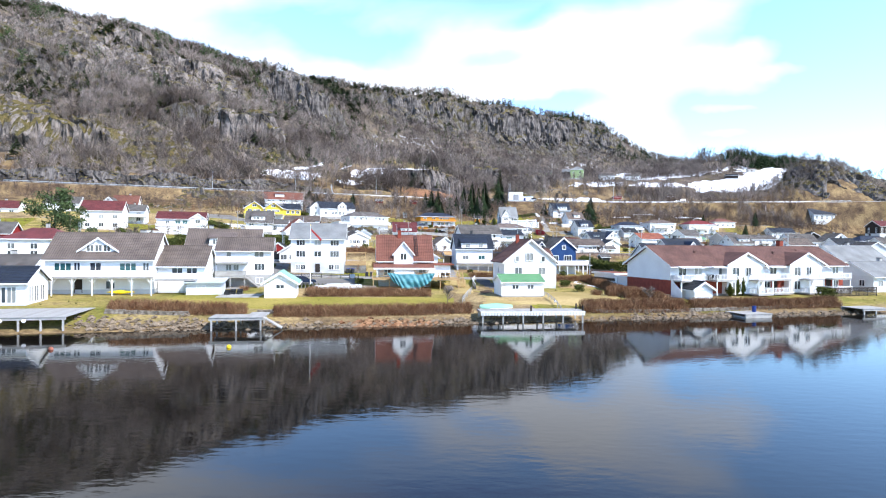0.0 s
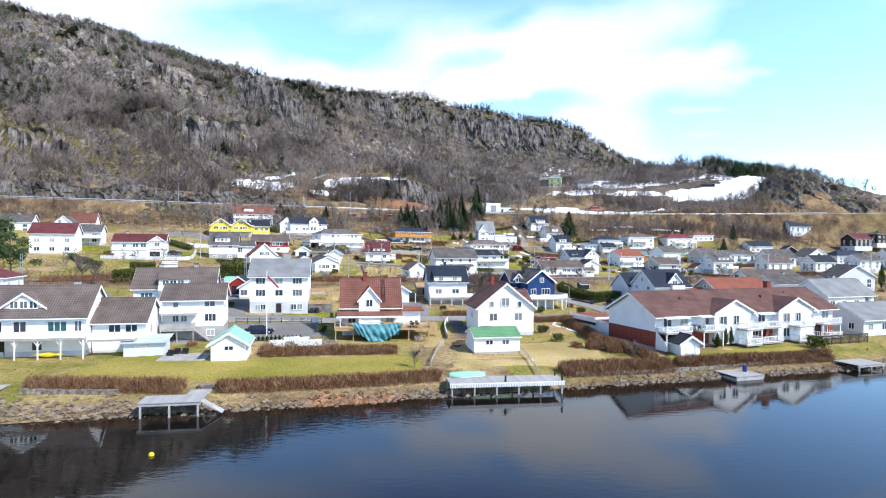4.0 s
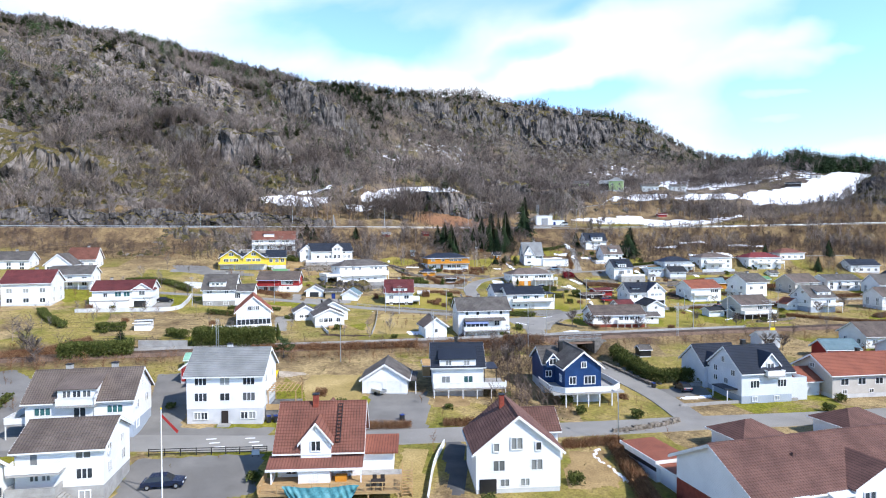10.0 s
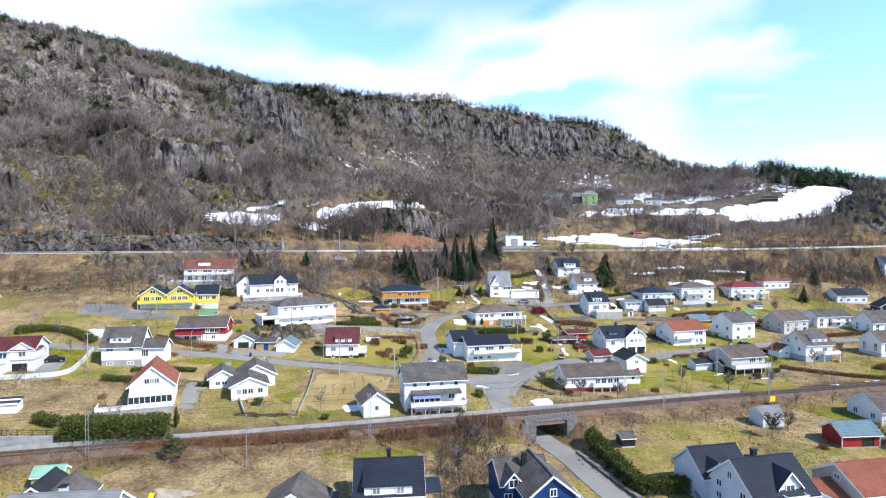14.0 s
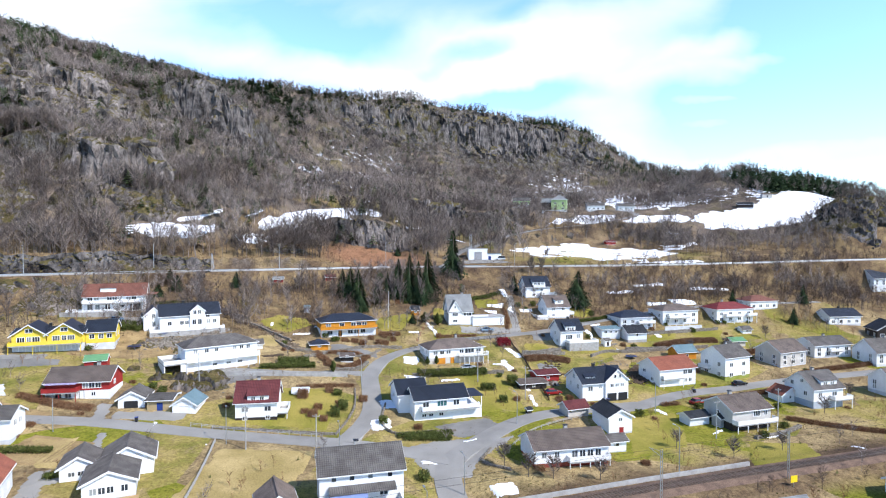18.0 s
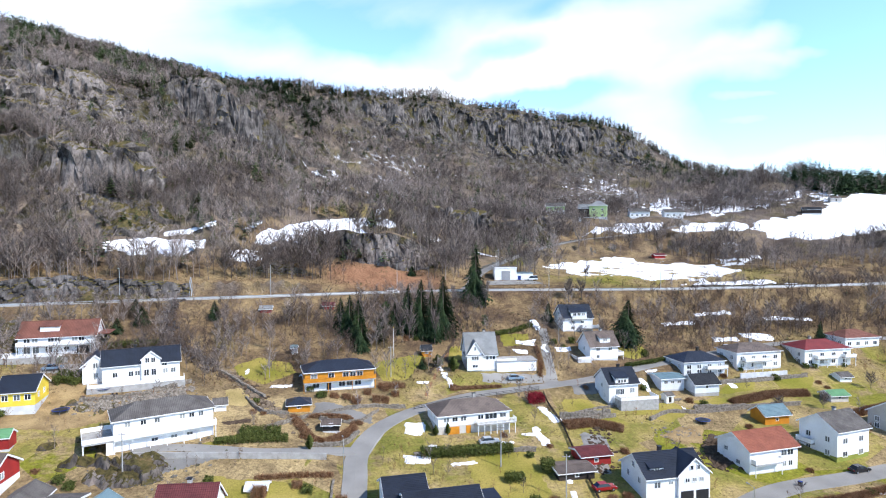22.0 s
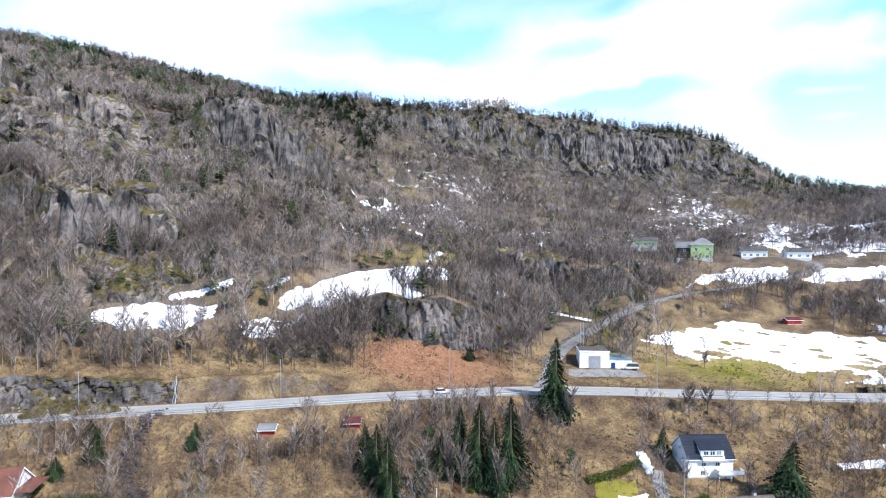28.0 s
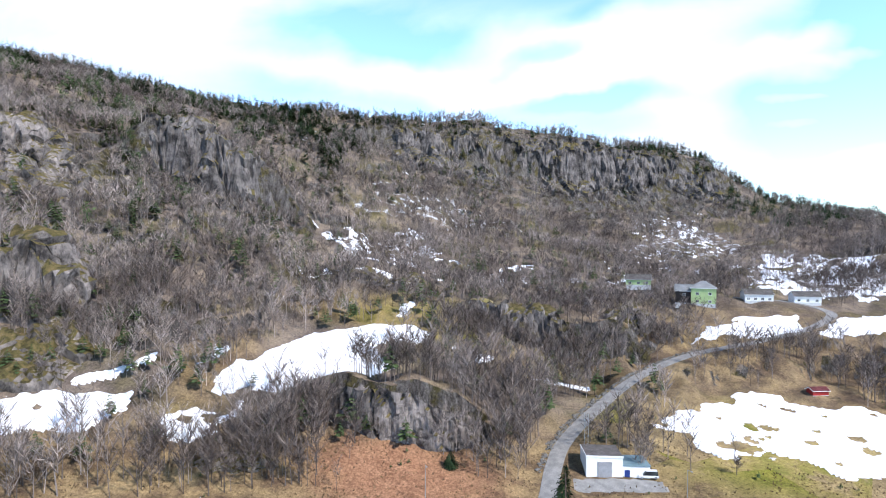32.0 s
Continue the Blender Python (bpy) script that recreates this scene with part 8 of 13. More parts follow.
for lb_, x_, y_, z_, rz_, w_, d_, h_, r_, ax_, wl__, rf_, hip_ in (
        ("long white house with dark roof on the east slope", 162.3, 346.0, 14.0, 8, 14, 8, 3.8, 2.4, "x", WHITE, R_NAVY, False),
        ("black-stained house with charcoal roof", 171.0, 331.0, 10.8, -10, 10, 9, 3.6, 3.2, "y", DARKWOOD, R_DARK, False),
        ("grey house with white trim near the road bend", 208.1, 386.3, 26.0, 12, 15, 9, 4.2, 3.4, "x", GREYWHITE, R_NAVY, False),
        ("white house with grey gables", 147.2, 300.0, 8.1, 12, 15, 9, 4.4, 3.6, "x", WHITE, R_GREY, False),
        ("white house with grey roof and dark gable", 169.9, 309.5, 8.4, 13, 13, 9, 4.4, 3.8, "y", WHITE, R_GREY, False),
        ("long pale blue house with slate-blue roof", 194.4, 319.2, 8.6, 13, 20, 9, 4.6, 2.8, "x", GREYWHITE, R_NAVY, True),
        ("dark red house on the east hillside", 233.0, 366.0, 17.5, 17, 14, 9, 5.0, 3.0, "x", DARKWOOD, R_WINE, False),
        ("black modern house on the east hillside", 251.0, 374.0, 19.5, 17, 11, 9, 6.2, 1.0, "x", DARKWOOD, R_DARK, True),
        ("grey gabled house behind tall conifers", 118.0, 207.0, 4.0, 4, 12, 9, 4.4, 3.4, "y", GREYWHITE, R_GREY, False),
        ("long white house with wide brown roof", 90.0, 205.0, 4.3, 10, 19, 9, 3.2, 2.6, "x", WHITE, R_BROWN, False),
        ("low white wing with brown roof and red doors", 107.9, 207.5, 4.1, 10, 11, 6, 2.4, 1.3, "x", WHITE, R_BROWN, False),
        ("large pale house with grey slate roof near the water", 73.8, 148.0, 2.1, 20, 15, 9, 5.2, 3.2, "x", WHITE, R_LIGHT, False),
        ("workshop with broad pale slate roof near the water", 66.5, 126.5, 1.9, 20, 15, 9, 3.0, 2.4, "x", GREYWHITE, R_LIGHT, False),
        ("grey house east of the barn", 84.5, 186.5, 3.8, 12, 12, 8, 3.4, 2.2, "x", GREYWHITE, R_GREY, False),
        ("white house with red hip roof west of the shore row", -109.5, 132.0, 5.9, 14, 13, 9, 4.8, 2.4, "x", WHITE, R_WINE, True),
        ("red house with pale corners at the west edge", -126.0, 138.5, 7.3, 20, 9, 8, 4.6, 2.4, "x", RED, R_GREY, False),
        ("low white house west of the shore row", -99.0, 108.5, 2.8, 14, 11, 8, 2.8, 2.0, "x", WHITE, R_GREY, False),
        ("white house with red roof and brick base", -136.0, 197.5, 13.8, 18, 12, 9, 6.4, 3.0, "x", WHITE, R_WINE, False),
        ("white house with grey roof on the west slope", -176.0, 236.0, 20.2, 18, 12, 8, 4.6, 2.6, "x", WHITE, R_GREY, False),
        ("white house with red roof on the west slope", -190.0, 222.0, 17.5, 18, 12, 8, 4.6, 2.6, "x", WHITE, R_WINE, False),
        ("white cottage behind the tall slate-roofed house", -59.0, 149.0, 5.2, 15, 6, 8, 2.8, 1.9, "y", WHITE, R_GREY, False),
        ("brown-roofed white house in the eastern rows", 128.0, 268.0, 6.7, 14, 12, 8, 4.2, 2.6, "x", WHITE, R_BROWN, False),
        ("white house with charcoal roof in the eastern rows", 150.0, 272.0, 6.8, 14, 11, 8, 4.4, 2.6, "x", WHITE, R_DARK, False),
        ("grey house in the eastern rows", 178.0, 284.0, 7.4, 14, 12, 8, 4.4, 2.6, "x", GREYWHITE, R_GREY, False),
        ("white house with brown roof farther east", 205.0, 296.0, 7.8, 14, 12, 8, 4.4, 2.6, "x", WHITE, R_BROWN, False),
        ("white house with dark roof farther east", 228.0, 332.0, 9.4, 14, 12, 8, 4.4, 2.6, "x", WHITE, R_NAVY, False),
        ("white gabled house by the lower street", 140.0, 190.0, 3.6, 14, 11, 8, 4.6, 2.8, "x", WHITE, R_GREY, False),
        ("white house with slate roof by the lower street", 112.0, 160.0, 2.7, 18, 13, 9, 4.8, 2.8, "x", WHITE, R_LIGHT, False)):
    hm = plain(lb_, x_, y_, z_, rz_, w_, d_, h_, r_, wl__, rf_, axis=ax_, hip=hip_, n=3 if w_ < 14 else 4, floors=2 if h_ > 3.9 else 1, chim=(0.8, 0.4) if w_ > 8 else None)

# ---- above the main road ----
hm = house(17.3, 397.6, 4, "white pump station with tall grey door", 38.0, "pump_station", "utility building")
part("wall", Geo().box(-4.6, 4.6, -4.2, 4.2, -1.5, 5.6), WHITE, hm)
part("roof", Geo().box(-4.7, 4.7, -4.3, 4.3, 5.6, 5.8), R_GREY, hm)
part("parapet", Geo().box(-4.75, 4.75, -4.36, -4.26, 5.4, 5.9).box(-4.75, -4.65, -4.3, 4.3, 5.4, 5.9), TRIM, hm)
part("garage_door", Geo().box(-1.7, 1.9, -4.32, -4.2, 0.0, 4.3), surf("grey_roller_door", (0.33, 0.33, 0.34), (0.27, 0.27, 0.28), 1.0, 0.5, 0.1, 20, wave=("Z", 0.25, 0.02)), hm, "grey roller door")
part("low_wing", Geo().box(4.6, 11.6, -3.8, 3.6, -1.5, 3.2), WHITE, hm)
part("wing_roof", Geo().box(4.6, 11.8, -4.0, 3.8, 3.2, 3.4), R_STEEL, hm)
part("door", Geo().box(5.2, 6.5, -3.9, -3.78, 0.0, 2.2), BIN_BLUE, hm, "bright blue door")
mast = Geo()
for x_, y_ in ((-0.5, -0.5), (0.5, -0.5), (0.5, 0.5), (-0.5, 0.5)):
    mast.beam((x_, y_, -1), (x_, y_, 9.0), 0.06)
for k_ in range(9):
    mast.beam((-0.5, -0.5, k_ + 0.2), (0.5, -0.5, k_ + 0.9), 0.04).beam((0.5, 0.5, k_ + 0.2), (-0.5, 0.5, k_ + 0.9), 0.04)
solid("lattice_mast", mast, STEEL, "small steel lattice mast beside the pump station", "mast", m=pose(14.5, 406, 42))
hm = plain("pale green farmhouse with grey roof and brown wing", 85.0, 538.0, 68.2, -14, 11, 9, 8.0, 3.2, GREENW, R_LIGHT, n=2, hip=True)
block(hm, 8, 8, 6.4, 2.6, DARKWOOD, R_LIGHT, ox=-8.5, oy=1.0, base=0.5, wins="f 1.2x1.1: 0,4.5")
hm = plain("white farmhouse with dark windows in a snowy field", 114.4, 551.0, 68.6, -4, 13, 8, 3.9, 2.2, WHITE, R_GREY, n=4, floors=1)
hm = plain("small white farmhouse with red door in a snowy field", 136.5, 550.0, 68.3, -4, 12, 8, 3.6, 2.0, WHITE, R_GREY, n=3, floors=1)
hm = plain("grey-green farm cottage above the track", 62.0, 575.0, 74.0, -10, 13, 8, 3.6, 2.4, GREENW, R_GREY, n=3, floors=1)
for lb_, x_, y_, z_, w_ in (("red hut beside the main road", -45.2, 343.5, 31.9, 3.6), ("red hut with pale roof beside the main road", -64.0, 335.5, 31.7, 3.6), ("red hut in a snow-patched field", 101.2, 462.5, 44.6, 6.0)):
    hm = plain(lb_, x_, y_, z_, 14, w_, 3.2, 1.8, 0.7, RED, R_LIGHT if "pale" in lb_ else R_WINE, wins="", base=0.05, name="hut", category="shed")


# ---- patches that lie on the ground ----
def patch(poly, step, lift, ragged=0.0, seed=1, holes=0.0):
    """Cells of a sheet over the ground within a polygon, its edge ragged by that many metres. Returns verts and quads."""
    p = np.array(poly, float)
    x0, y0 = p.min(0) - ragged - step
    x1, y1 = p.max(0) + ragged + step
    X, Y = np.meshgrid(np.arange(x0, x1, step), np.arange(y0, y1, step))
    wx = X + (fbm(X / 6, Y / 6, 3, seed) - 0.5) * 2 * ragged * 1.6
    wy = Y + (fbm(X / 6, Y / 6, 3, seed + 7) - 0.5) * 2 * ragged * 1.6
    on = inside(wx, wy, poly)
    if holes:
        on &= fbm(X / 4.5, Y / 4.5, 3, seed + 13) > holes
    Z = land(X, Y) + lift
    inner = on.copy()
    inner[1:-1, 1:-1] &= on[:-2, 1:-1] & on[2:, 1:-1] & on[1:-1, :-2] & on[1:-1, 2:]
    Z = np.where(inner, Z, Z - lift - 0.06)
    i = np.arange(X.size).reshape(X.shape)
    cell = on[:-1, :-1] & on[1:, :-1] & on[:-1, 1:] & on[1:, 1:]
    q = np.stack([i[:-1, :-1], i[:-1, 1:], i[1:, 1:], i[1:, :-1]], -1)[cell]
    used, inv = np.unique(q, return_inverse=True)
    return np.stack([X, Y, Z], -1).reshape(-1, 3)[used], inv.reshape(-1, 4)


def sheet(name, poly, mat, label, category, lift=0.05, step=1.0, ragged=0.0, seed=1, kind="structure", holes=0.0, group=""):
    v, f = patch(poly, step, lift, ragged, seed, holes)
    if len(f):
        return tagged(new(name, big_mesh(name, v, f, mat)), label, category, group, kind)


def turned(x, y, w, d, rz):
    c, s = math.cos(radians(rz)), math.sin(radians(rz))
    return [(x + a * c - b * s, y + a * s + b * c) for a, b in ((-w / 2, -d / 2), (w / 2, -d / 2), (w / 2, d / 2), (-w / 2, d / 2))]


for pl, mt, lb in (
        ([(-55, 118.5), (-37.5, 122.5), (-34.5, 111), (-49.8, 103.4)], DRIVE, "dark asphalt yard between shore houses"),
        (turned(-58.5, 134, 6.5, 22, 12), DRIVE, "dark asphalt drive beside a tall white house"),
        (turned(-49.5, 128.8, 20, 5, 9), DRIVE, "asphalt forecourt of a tall white house"),
        (turned(-76, 119, 16, 9, 12), DRIVE, "asphalt turning area by the shore houses"),
        ([(-15.9, 131.5), (-11.4, 131.0), (-10.4, 122.0), (-10.0, 113.6), (-13.2, 112.8), (-14.4, 121.0)], DARKDRIVE, "asphalt drive down beside a white gabled house"),
        ([(-30.5, 150.5), (-19.5, 152), (-16.8, 133.6), (-27.8, 131.0)], DRIVE, "asphalt yard before a double garage"),
        (turned(27.5, 160.5, 10, 7, 12), DRIVE, "asphalt parking beside a grey-blue house"),
        (turned(7.0, 232.2, 9.5, 7, 18), DRIVE, "asphalt drive before a white house"),
        (turned(16, 309.5, 20, 5.5, 10), ASPHALT, "asphalt drive before a garage wing"),
        ([(24, 306), (29, 308), (29, 330), (30, 345), (26, 345), (25, 326)], ASPHALT, "narrow asphalt lane up to a house"),
        (turned(-96.5, 287.5, 16, 7, 22), ASPHALT, "asphalt yard below a red-roofed house"),
        (turned(-72, 228, 4.0, 12, 12), ASPHALT, "asphalt drive to small garages"),
        (turned(-62, 230, 16, 5, 8), ASPHALT, "asphalt before small garages"),
        ([(-60.5, 206), (-57.2, 206), (-60, 220), (-62.5, 221)], ASPHALT, "asphalt lane beside a bungalow"),
        (turned(-102.5, 204, 6, 16, 22), ASPHALT, "asphalt drive behind a garden wall"),
        (turned(-64.5, 196, 4.2, 18, 22), ASPHALT, "asphalt path beside a veranda house"),
        (turned(-52.5, 251.5, 20, 5.5, 36), DRIVE, "asphalt drive before open carports"),
        (turned(46.5, 252.5, 16, 5, 16), ASPHALT, "asphalt before open garages"),
        (turned(21, 390.5, 24, 6.5, 6), GRAVEL, "gravel yard of the pump station"),
        (turned(-113, 250.5, 26, 6, 20), GRAVEL, "gravel yard below the yellow house"),
        ([(-8.5, 294), (-6.5, 294), (-2.3, 322), (-4.2, 323)], TWIG, "dug brown path up the slope"),
        ([(-14.9, 107.7), (-12.6, 112.6), (-11.4, 108.5), (-11.6, 103.3), (-14.2, 102.4)], SOIL, "dark wet dug earth at the end of a drive"),
        ([(-51.5, 157.4), (-46.6, 158.2), (-42.2, 157.0), (-45.0, 154.6), (-48.4, 152.8)], DRYSAND, "pale dug sand behind a tall house"),
        ([(17.6, 187.6), (18.9, 188.0), (21.2, 178.0), (22.9, 168.4), (21.2, 167.6), (19.4, 177)], GRAVEL, "gravel rock garden beside a hedge"),
        (turned(-17.4, 120.3, 1.5, 1.5, 10), SOIL, "small dug square in a lawn"),
        (turned(-16.7, 116.2, 1.5, 1.5, 10), SOIL, "small dug square of a lawn"),
        ([(27, 262), (33, 262), (36, 280), (29, 282)], GRAVEL, "dug earth bank with stones")):
    sheet("paving" if mt is not TWIG else "path", pl, mt, lb, "paving", 0.07, 0.7, 0.25, len(lb))

# ---- snow ----
SNOWS = [
    ([(-94, 401), (-92, 415), (-86, 424), (-76, 443), (-58, 458), (-35, 461), (-34, 453), (-54, 442), (-44, 426), (-55, 409), (-67, 405), (-89, 402)], 1.6, 0.10),
    ([(38, 428), (58, 449), (78, 460), (124, 452), (130, 428), (100, 400), (84, 400), (68, 411), (52, 408)], 3.0, 0.27),
    ([(66, 493), (82, 512), (99, 524), (126, 530), (117, 508), (104, 504), (88, 499)], 1.6, 0.15),
    ([(116, 503), (140, 525), (174, 540), (180, 530), (168, 518), (135, 508)], 2.0, 0.12),
    ([(176, 524), (184, 537), (207, 542), (232, 556), (256, 577), (285, 598), (320, 616), (336, 596), (312, 556), (272, 530), (245, 514), (222, 506), (200, 498), (186, 504)], 3.0, 0.12),
    ([(84, 396), (128, 408), (150, 402), (128, 394)], 1.6, 0.2),
    ([(-139, 385), (-128, 396), (-114, 407), (-110, 404), (-128, 391)], 1.5, 0.22),
    ([(-148, 376), (-138, 385), (-112, 394), (-108, 388), (-115, 376), (-130, 371), (-144, 370)], 2.4, 0.24),
    ([(-99, 384), (-100, 391), (-83, 401), (-78, 392), (-88, 381), (-94, 379)], 2.0, 0.44),
    ([(-108, 401), (-98, 421), (-94, 417), (-103, 408)], 1.5, 0.32),
    ([(-53, 466), (-50, 484), (-46, 480), (-47, 468)], 1.5, 0.3),
    ([(-104, 490), (-74, 524), (-62, 520), (-80, 498)], 4.0, 0.42),
    ([(-20, 590), (10, 610), (16, 600), (-6, 586)], 3.0, 0.5),
    ([(-60, 540), (20, 560), (30, 600), (-50, 590)], 8.0, 0.58),
    ([(40, 560), (150, 600), (190, 680), (60, 660)], 10.0, 0.60),
    ([(150, 560), (330, 590), (330, 640), (160, 640)], 9.0, 0.50),
    ([(-30, 452), (-12, 456), (-8, 462), (-28, 462)], 2.0, 0.45),
    ([(-200, 640), (-60, 690), (-40, 760), (-180, 720)], 10.0, 0.66),
    ([(-150, 800), (0, 850), (40, 900), (-140, 860)], 10.0, 0.58),
    ([(-330, 740), (-180, 770), (-170, 820), (-320, 800)], 10.0, 0.60),
    ([(118, 560), (210, 570), (230, 600), (130, 590)], 6.0, 0.42),
    ([(62, 625), (95, 780), (164, 815), (160, 712)], 9.0, 0.53),
    ([(117, 563), (167, 690), (234, 656), (185, 548)], 6.0, 0.36),
    ([(-118, 555), (-60, 640), (-50, 584), (-89, 534)], 6.0, 0.47),
    ([(0, 452), (22, 456), (22, 460), (0, 458)], 1.5, 0.3),
    ([(130, 468), (157, 502), (156, 468), (129, 440)], 4.0, 0.46),
    ([(236, 572), (249, 598), (282, 624), (315, 651), (346, 648), (322, 616), (285, 598), (256, 577)], 5.0, 0.40)]
for k_, (pl, rg, hl) in enumerate(SNOWS):
    big = max(p[0] for p in pl) - min(p[0] for p in pl) > 80
    sheet("snow_field", pl, SNOW, "patch of old white snow on the hillside", "snow", 0.28, 0.85 if k_ < 5 else 1.6 if big else 0.9, rg, 50 + k_, "stuff", hl)
rs = random.Random(4)
for k_, (x_, y_, w_, d_) in enumerate([(25.5, 346, 3, 9), (27, 330, 2.2, 7), (21, 333, 7, 4), (33, 330, 6, 3.5), (19, 326, 5, 3), (-9, 301, 4, 2), (-5, 311, 1.5, 6), (-2.5, 304, 2, 9), (-34, 306, 5, 3),
                                       (-39, 299, 5, 2.5), (20, 277, 2.6, 10), (22.5, 262, 1.8, 9), (24, 252, 1.6, 8), (12.5, 273, 4, 2.2), (-6.5, 262, 6, 4.5), (-3.5, 268, 3, 3), (-12.5, 232, 5, 6), (7.5, 226.5, 4, 2),
                                       (-1, 215, 4, 2), (12, 205, 5, 4.5), (-8.5, 275, 5.5, 5.5), (-44, 291, 6, 2.2), (-55.8, 297, 1.5, 4), (-24.5, 270.8, 3, 2), (23.5, 289, 3.0, 10), (17.8, 277.5, 5, 2.4), (-12, 243, 4.5, 6), (76, 355, 14, 3), (88, 346, 10, 3), (100, 350, 12, 3.5), (92, 365, 16, 3), (118, 365, 18, 3), (56, 318, 5, 2), (52, 311, 2, 6), (78, 317, 3, 5),
                                       (60, 299, 2, 4), (84, 262, 3, 1.5), (73, 234, 8, 1.6), (55, 247, 2, 5), (63, 236, 5, 1.2), (47, 180, 3, 2), (29, 157, 7, 2), (70, 180, 4, 1.2), (7.5, 124, 1.4, 12), (11.5, 111, 1.2, 6),
                                       (-13.6, 110.2, 0.9, 2.6), (-12.4, 104.6, 1.0, 1.6), (-3.5, 97, 1.2, 2.6), (105, 232, 14, 1.2), (88, 226, 1.4, 6), (-45, 219, 1.2, 5), (-59, 226, 1.4, 6), (-29, 194, 4, 5), (3, 262, 7, 2)]):
    pl = turned(x_, y_, w_, d_, rs.uniform(5, 25))
    sheet("snow_patch", pl, SNOW, "small leftover heap of snow on the grass", "snow", 0.16, 0.45, 0.9, 90 + k_, "", 0.0, "snow patches in gardens")

# ---- railway ----
v_, f_ = strip(RAIL, [-4.2, -2.2, 0, 2.2, 4.2], [-1.2, 0.0, 0.03, 0.0, -1.2])
track = tagged(new("railway_track", big_mesh("ballast", v_, f_, BALLAST)), "single-track railway on rust-brown ballast", "railway", kind="structure")
for o_ in (-0.75, 0.75):
    v_, f_ = strip(RAIL, [o_ - 0.05, o_ - 0.04, o_ + 0.04, o_ + 0.05], [0.03, 0.24, 0.24, 0.03])
    rl_ = new("rail", big_mesh("rail", v_, f_, RAILM, False))
    rl_.parent = track
slp = Geo().box(-1.25, 1.25, -0.12, 0.12, 0.0, 0.16).mesh("sleeper", SLEEPER)
dist_, next_ = 0.0, 0.0
n_sl = 0
for a_, b_ in zip(RAIL[:-1], RAIL[1:]):
    L_ = np.linalg.norm(b_ - a_)
    while next_ < dist_ + L_:
        p_ = a_ + (b_ - a_) * (next_ - dist_) / L_
        if -75 < p_[0] < 105 and n_sl < 295:
            s_ = new("sleeper", slp)
            s_.matrix_world = pose(p_[0], p_[1], p_[2] - 0.0, 0, 0, math.degrees(math.atan2(b_[1] - a_[1], b_[0] - a_[0])) + 90)
            s_.parent = track
            n_sl += 1
        next_ += 0.65
    dist_ += L_
v_, f_ = strip(RAIL[(RAIL[:, 0] > -120) & (RAIL[:, 0] < 62)], [3.4, 3.43, 3.72, 3.75], [-0.6, 0.3, 0.3, -0.6])
tagged(new("cable_trough", big_mesh("cable_trough", v_, f_, CONC, False)), "pale concrete edging beside the railway", "edging", kind="structure")
# bridge over the lane
br = thing("railway_bridge", pose(11.3, 193.4, 7.3, 0, 0, 20), "low railway bridge with concrete abutments over the lane", "bridge")
part("bridge_deck", Geo().box(-5.5, 5.5, -2.6, 2.6, -0.6, -0.1), STONE, br)
part("abutment", Geo().box(-6.5, -3.4, -3.4, 3.4, -5.5, -0.5), STONE, br)
part("abutment", Geo().box(3.4, 6.5, -3.4, 3.4, -5.5, -0.5), STONE, br)
for y_ in (-2.55, 2.55):
    railing(br, [(-5.5, y_), (5.5, y_)], -0.1, 1.0, STEEL, "slats")


# ---- main road edges: guard rail, marks ----
def rail_guard(line, off, label):
    g_ = Geo()
    s_ = sidewise(line)
    pts = [(p[0] + q[0] * off, p[1] + q[1] * off, p[2]) for p, q in zip(line, s_)]
    gr = thing("guard_rail", Matrix(), label, "guard rail")
    v, f = strip(line, [off - 0.05, off + 0.03, off - 0.05], [0.42, 0.58, 0.74])
    b = new("beam", big_mesh("beam", v, f, STEEL))
    b.parent = gr
    pm = Geo().box(-0.05, 0.05, -0.05, 0.05, -0.6, 0.7).mesh("post", STEEL)
    for p in pts[::2]:
        q = new("post", pm)
        q.matrix_world = pose(*p)
        q.parent = gr


mr_ = LINES["main_road"][1]
rail_guard(mr_[(mr_[:, 0] > -230) & (mr_[:, 0] < 20)], -4.0, "galvanised guard rail along the main road")
rail_guard(mr_[(mr_[:, 0] > 40) & (mr_[:, 0] < 230)], -4.0, "galvanised guard rail along the main road")
mid_ = mr_[(mr_[:, 0] > -230) & (mr_[:, 0] < 260)]
edge_paint = surf("road_paint", (0.62, 0.62, 0.60), (0.5, 0.5, 0.48), 1.0, 0.7)
for o_ in (-3.2, 3.2):
    v_, f_ = strip(mid_, [o_ - 0.09, o_ + 0.09], [0.075, 0.075])
    tagged(new("road_marking", big_mesh("road_marking", v_, f_, edge_paint)), "white edge line on the main road", "road marking", kind="structure")
dash = Geo()
s_ = sidewise(mid_)
for k_ in range(0, len(mid_) - 2, 3):
    a_, b_, n_ = mid_[k_], mid_[k_ + 1], s_[k_] * 0.08
    dash.face((a_[0] - n_[0], a_[1] - n_[1], a_[2] + 0.075), (b_[0] - n_[0], b_[1] - n_[1], b_[2] + 0.075), (b_[0] + n_[0], b_[1] + n_[1], b_[2] + 0.075), (a_[0] + n_[0], a_[1] + n_[1], a_[2] + 0.075))
solid("lane_marking", dash, BRIGHT_Y, "dashed yellow centre line on the main road", "road marking", kind="structure")


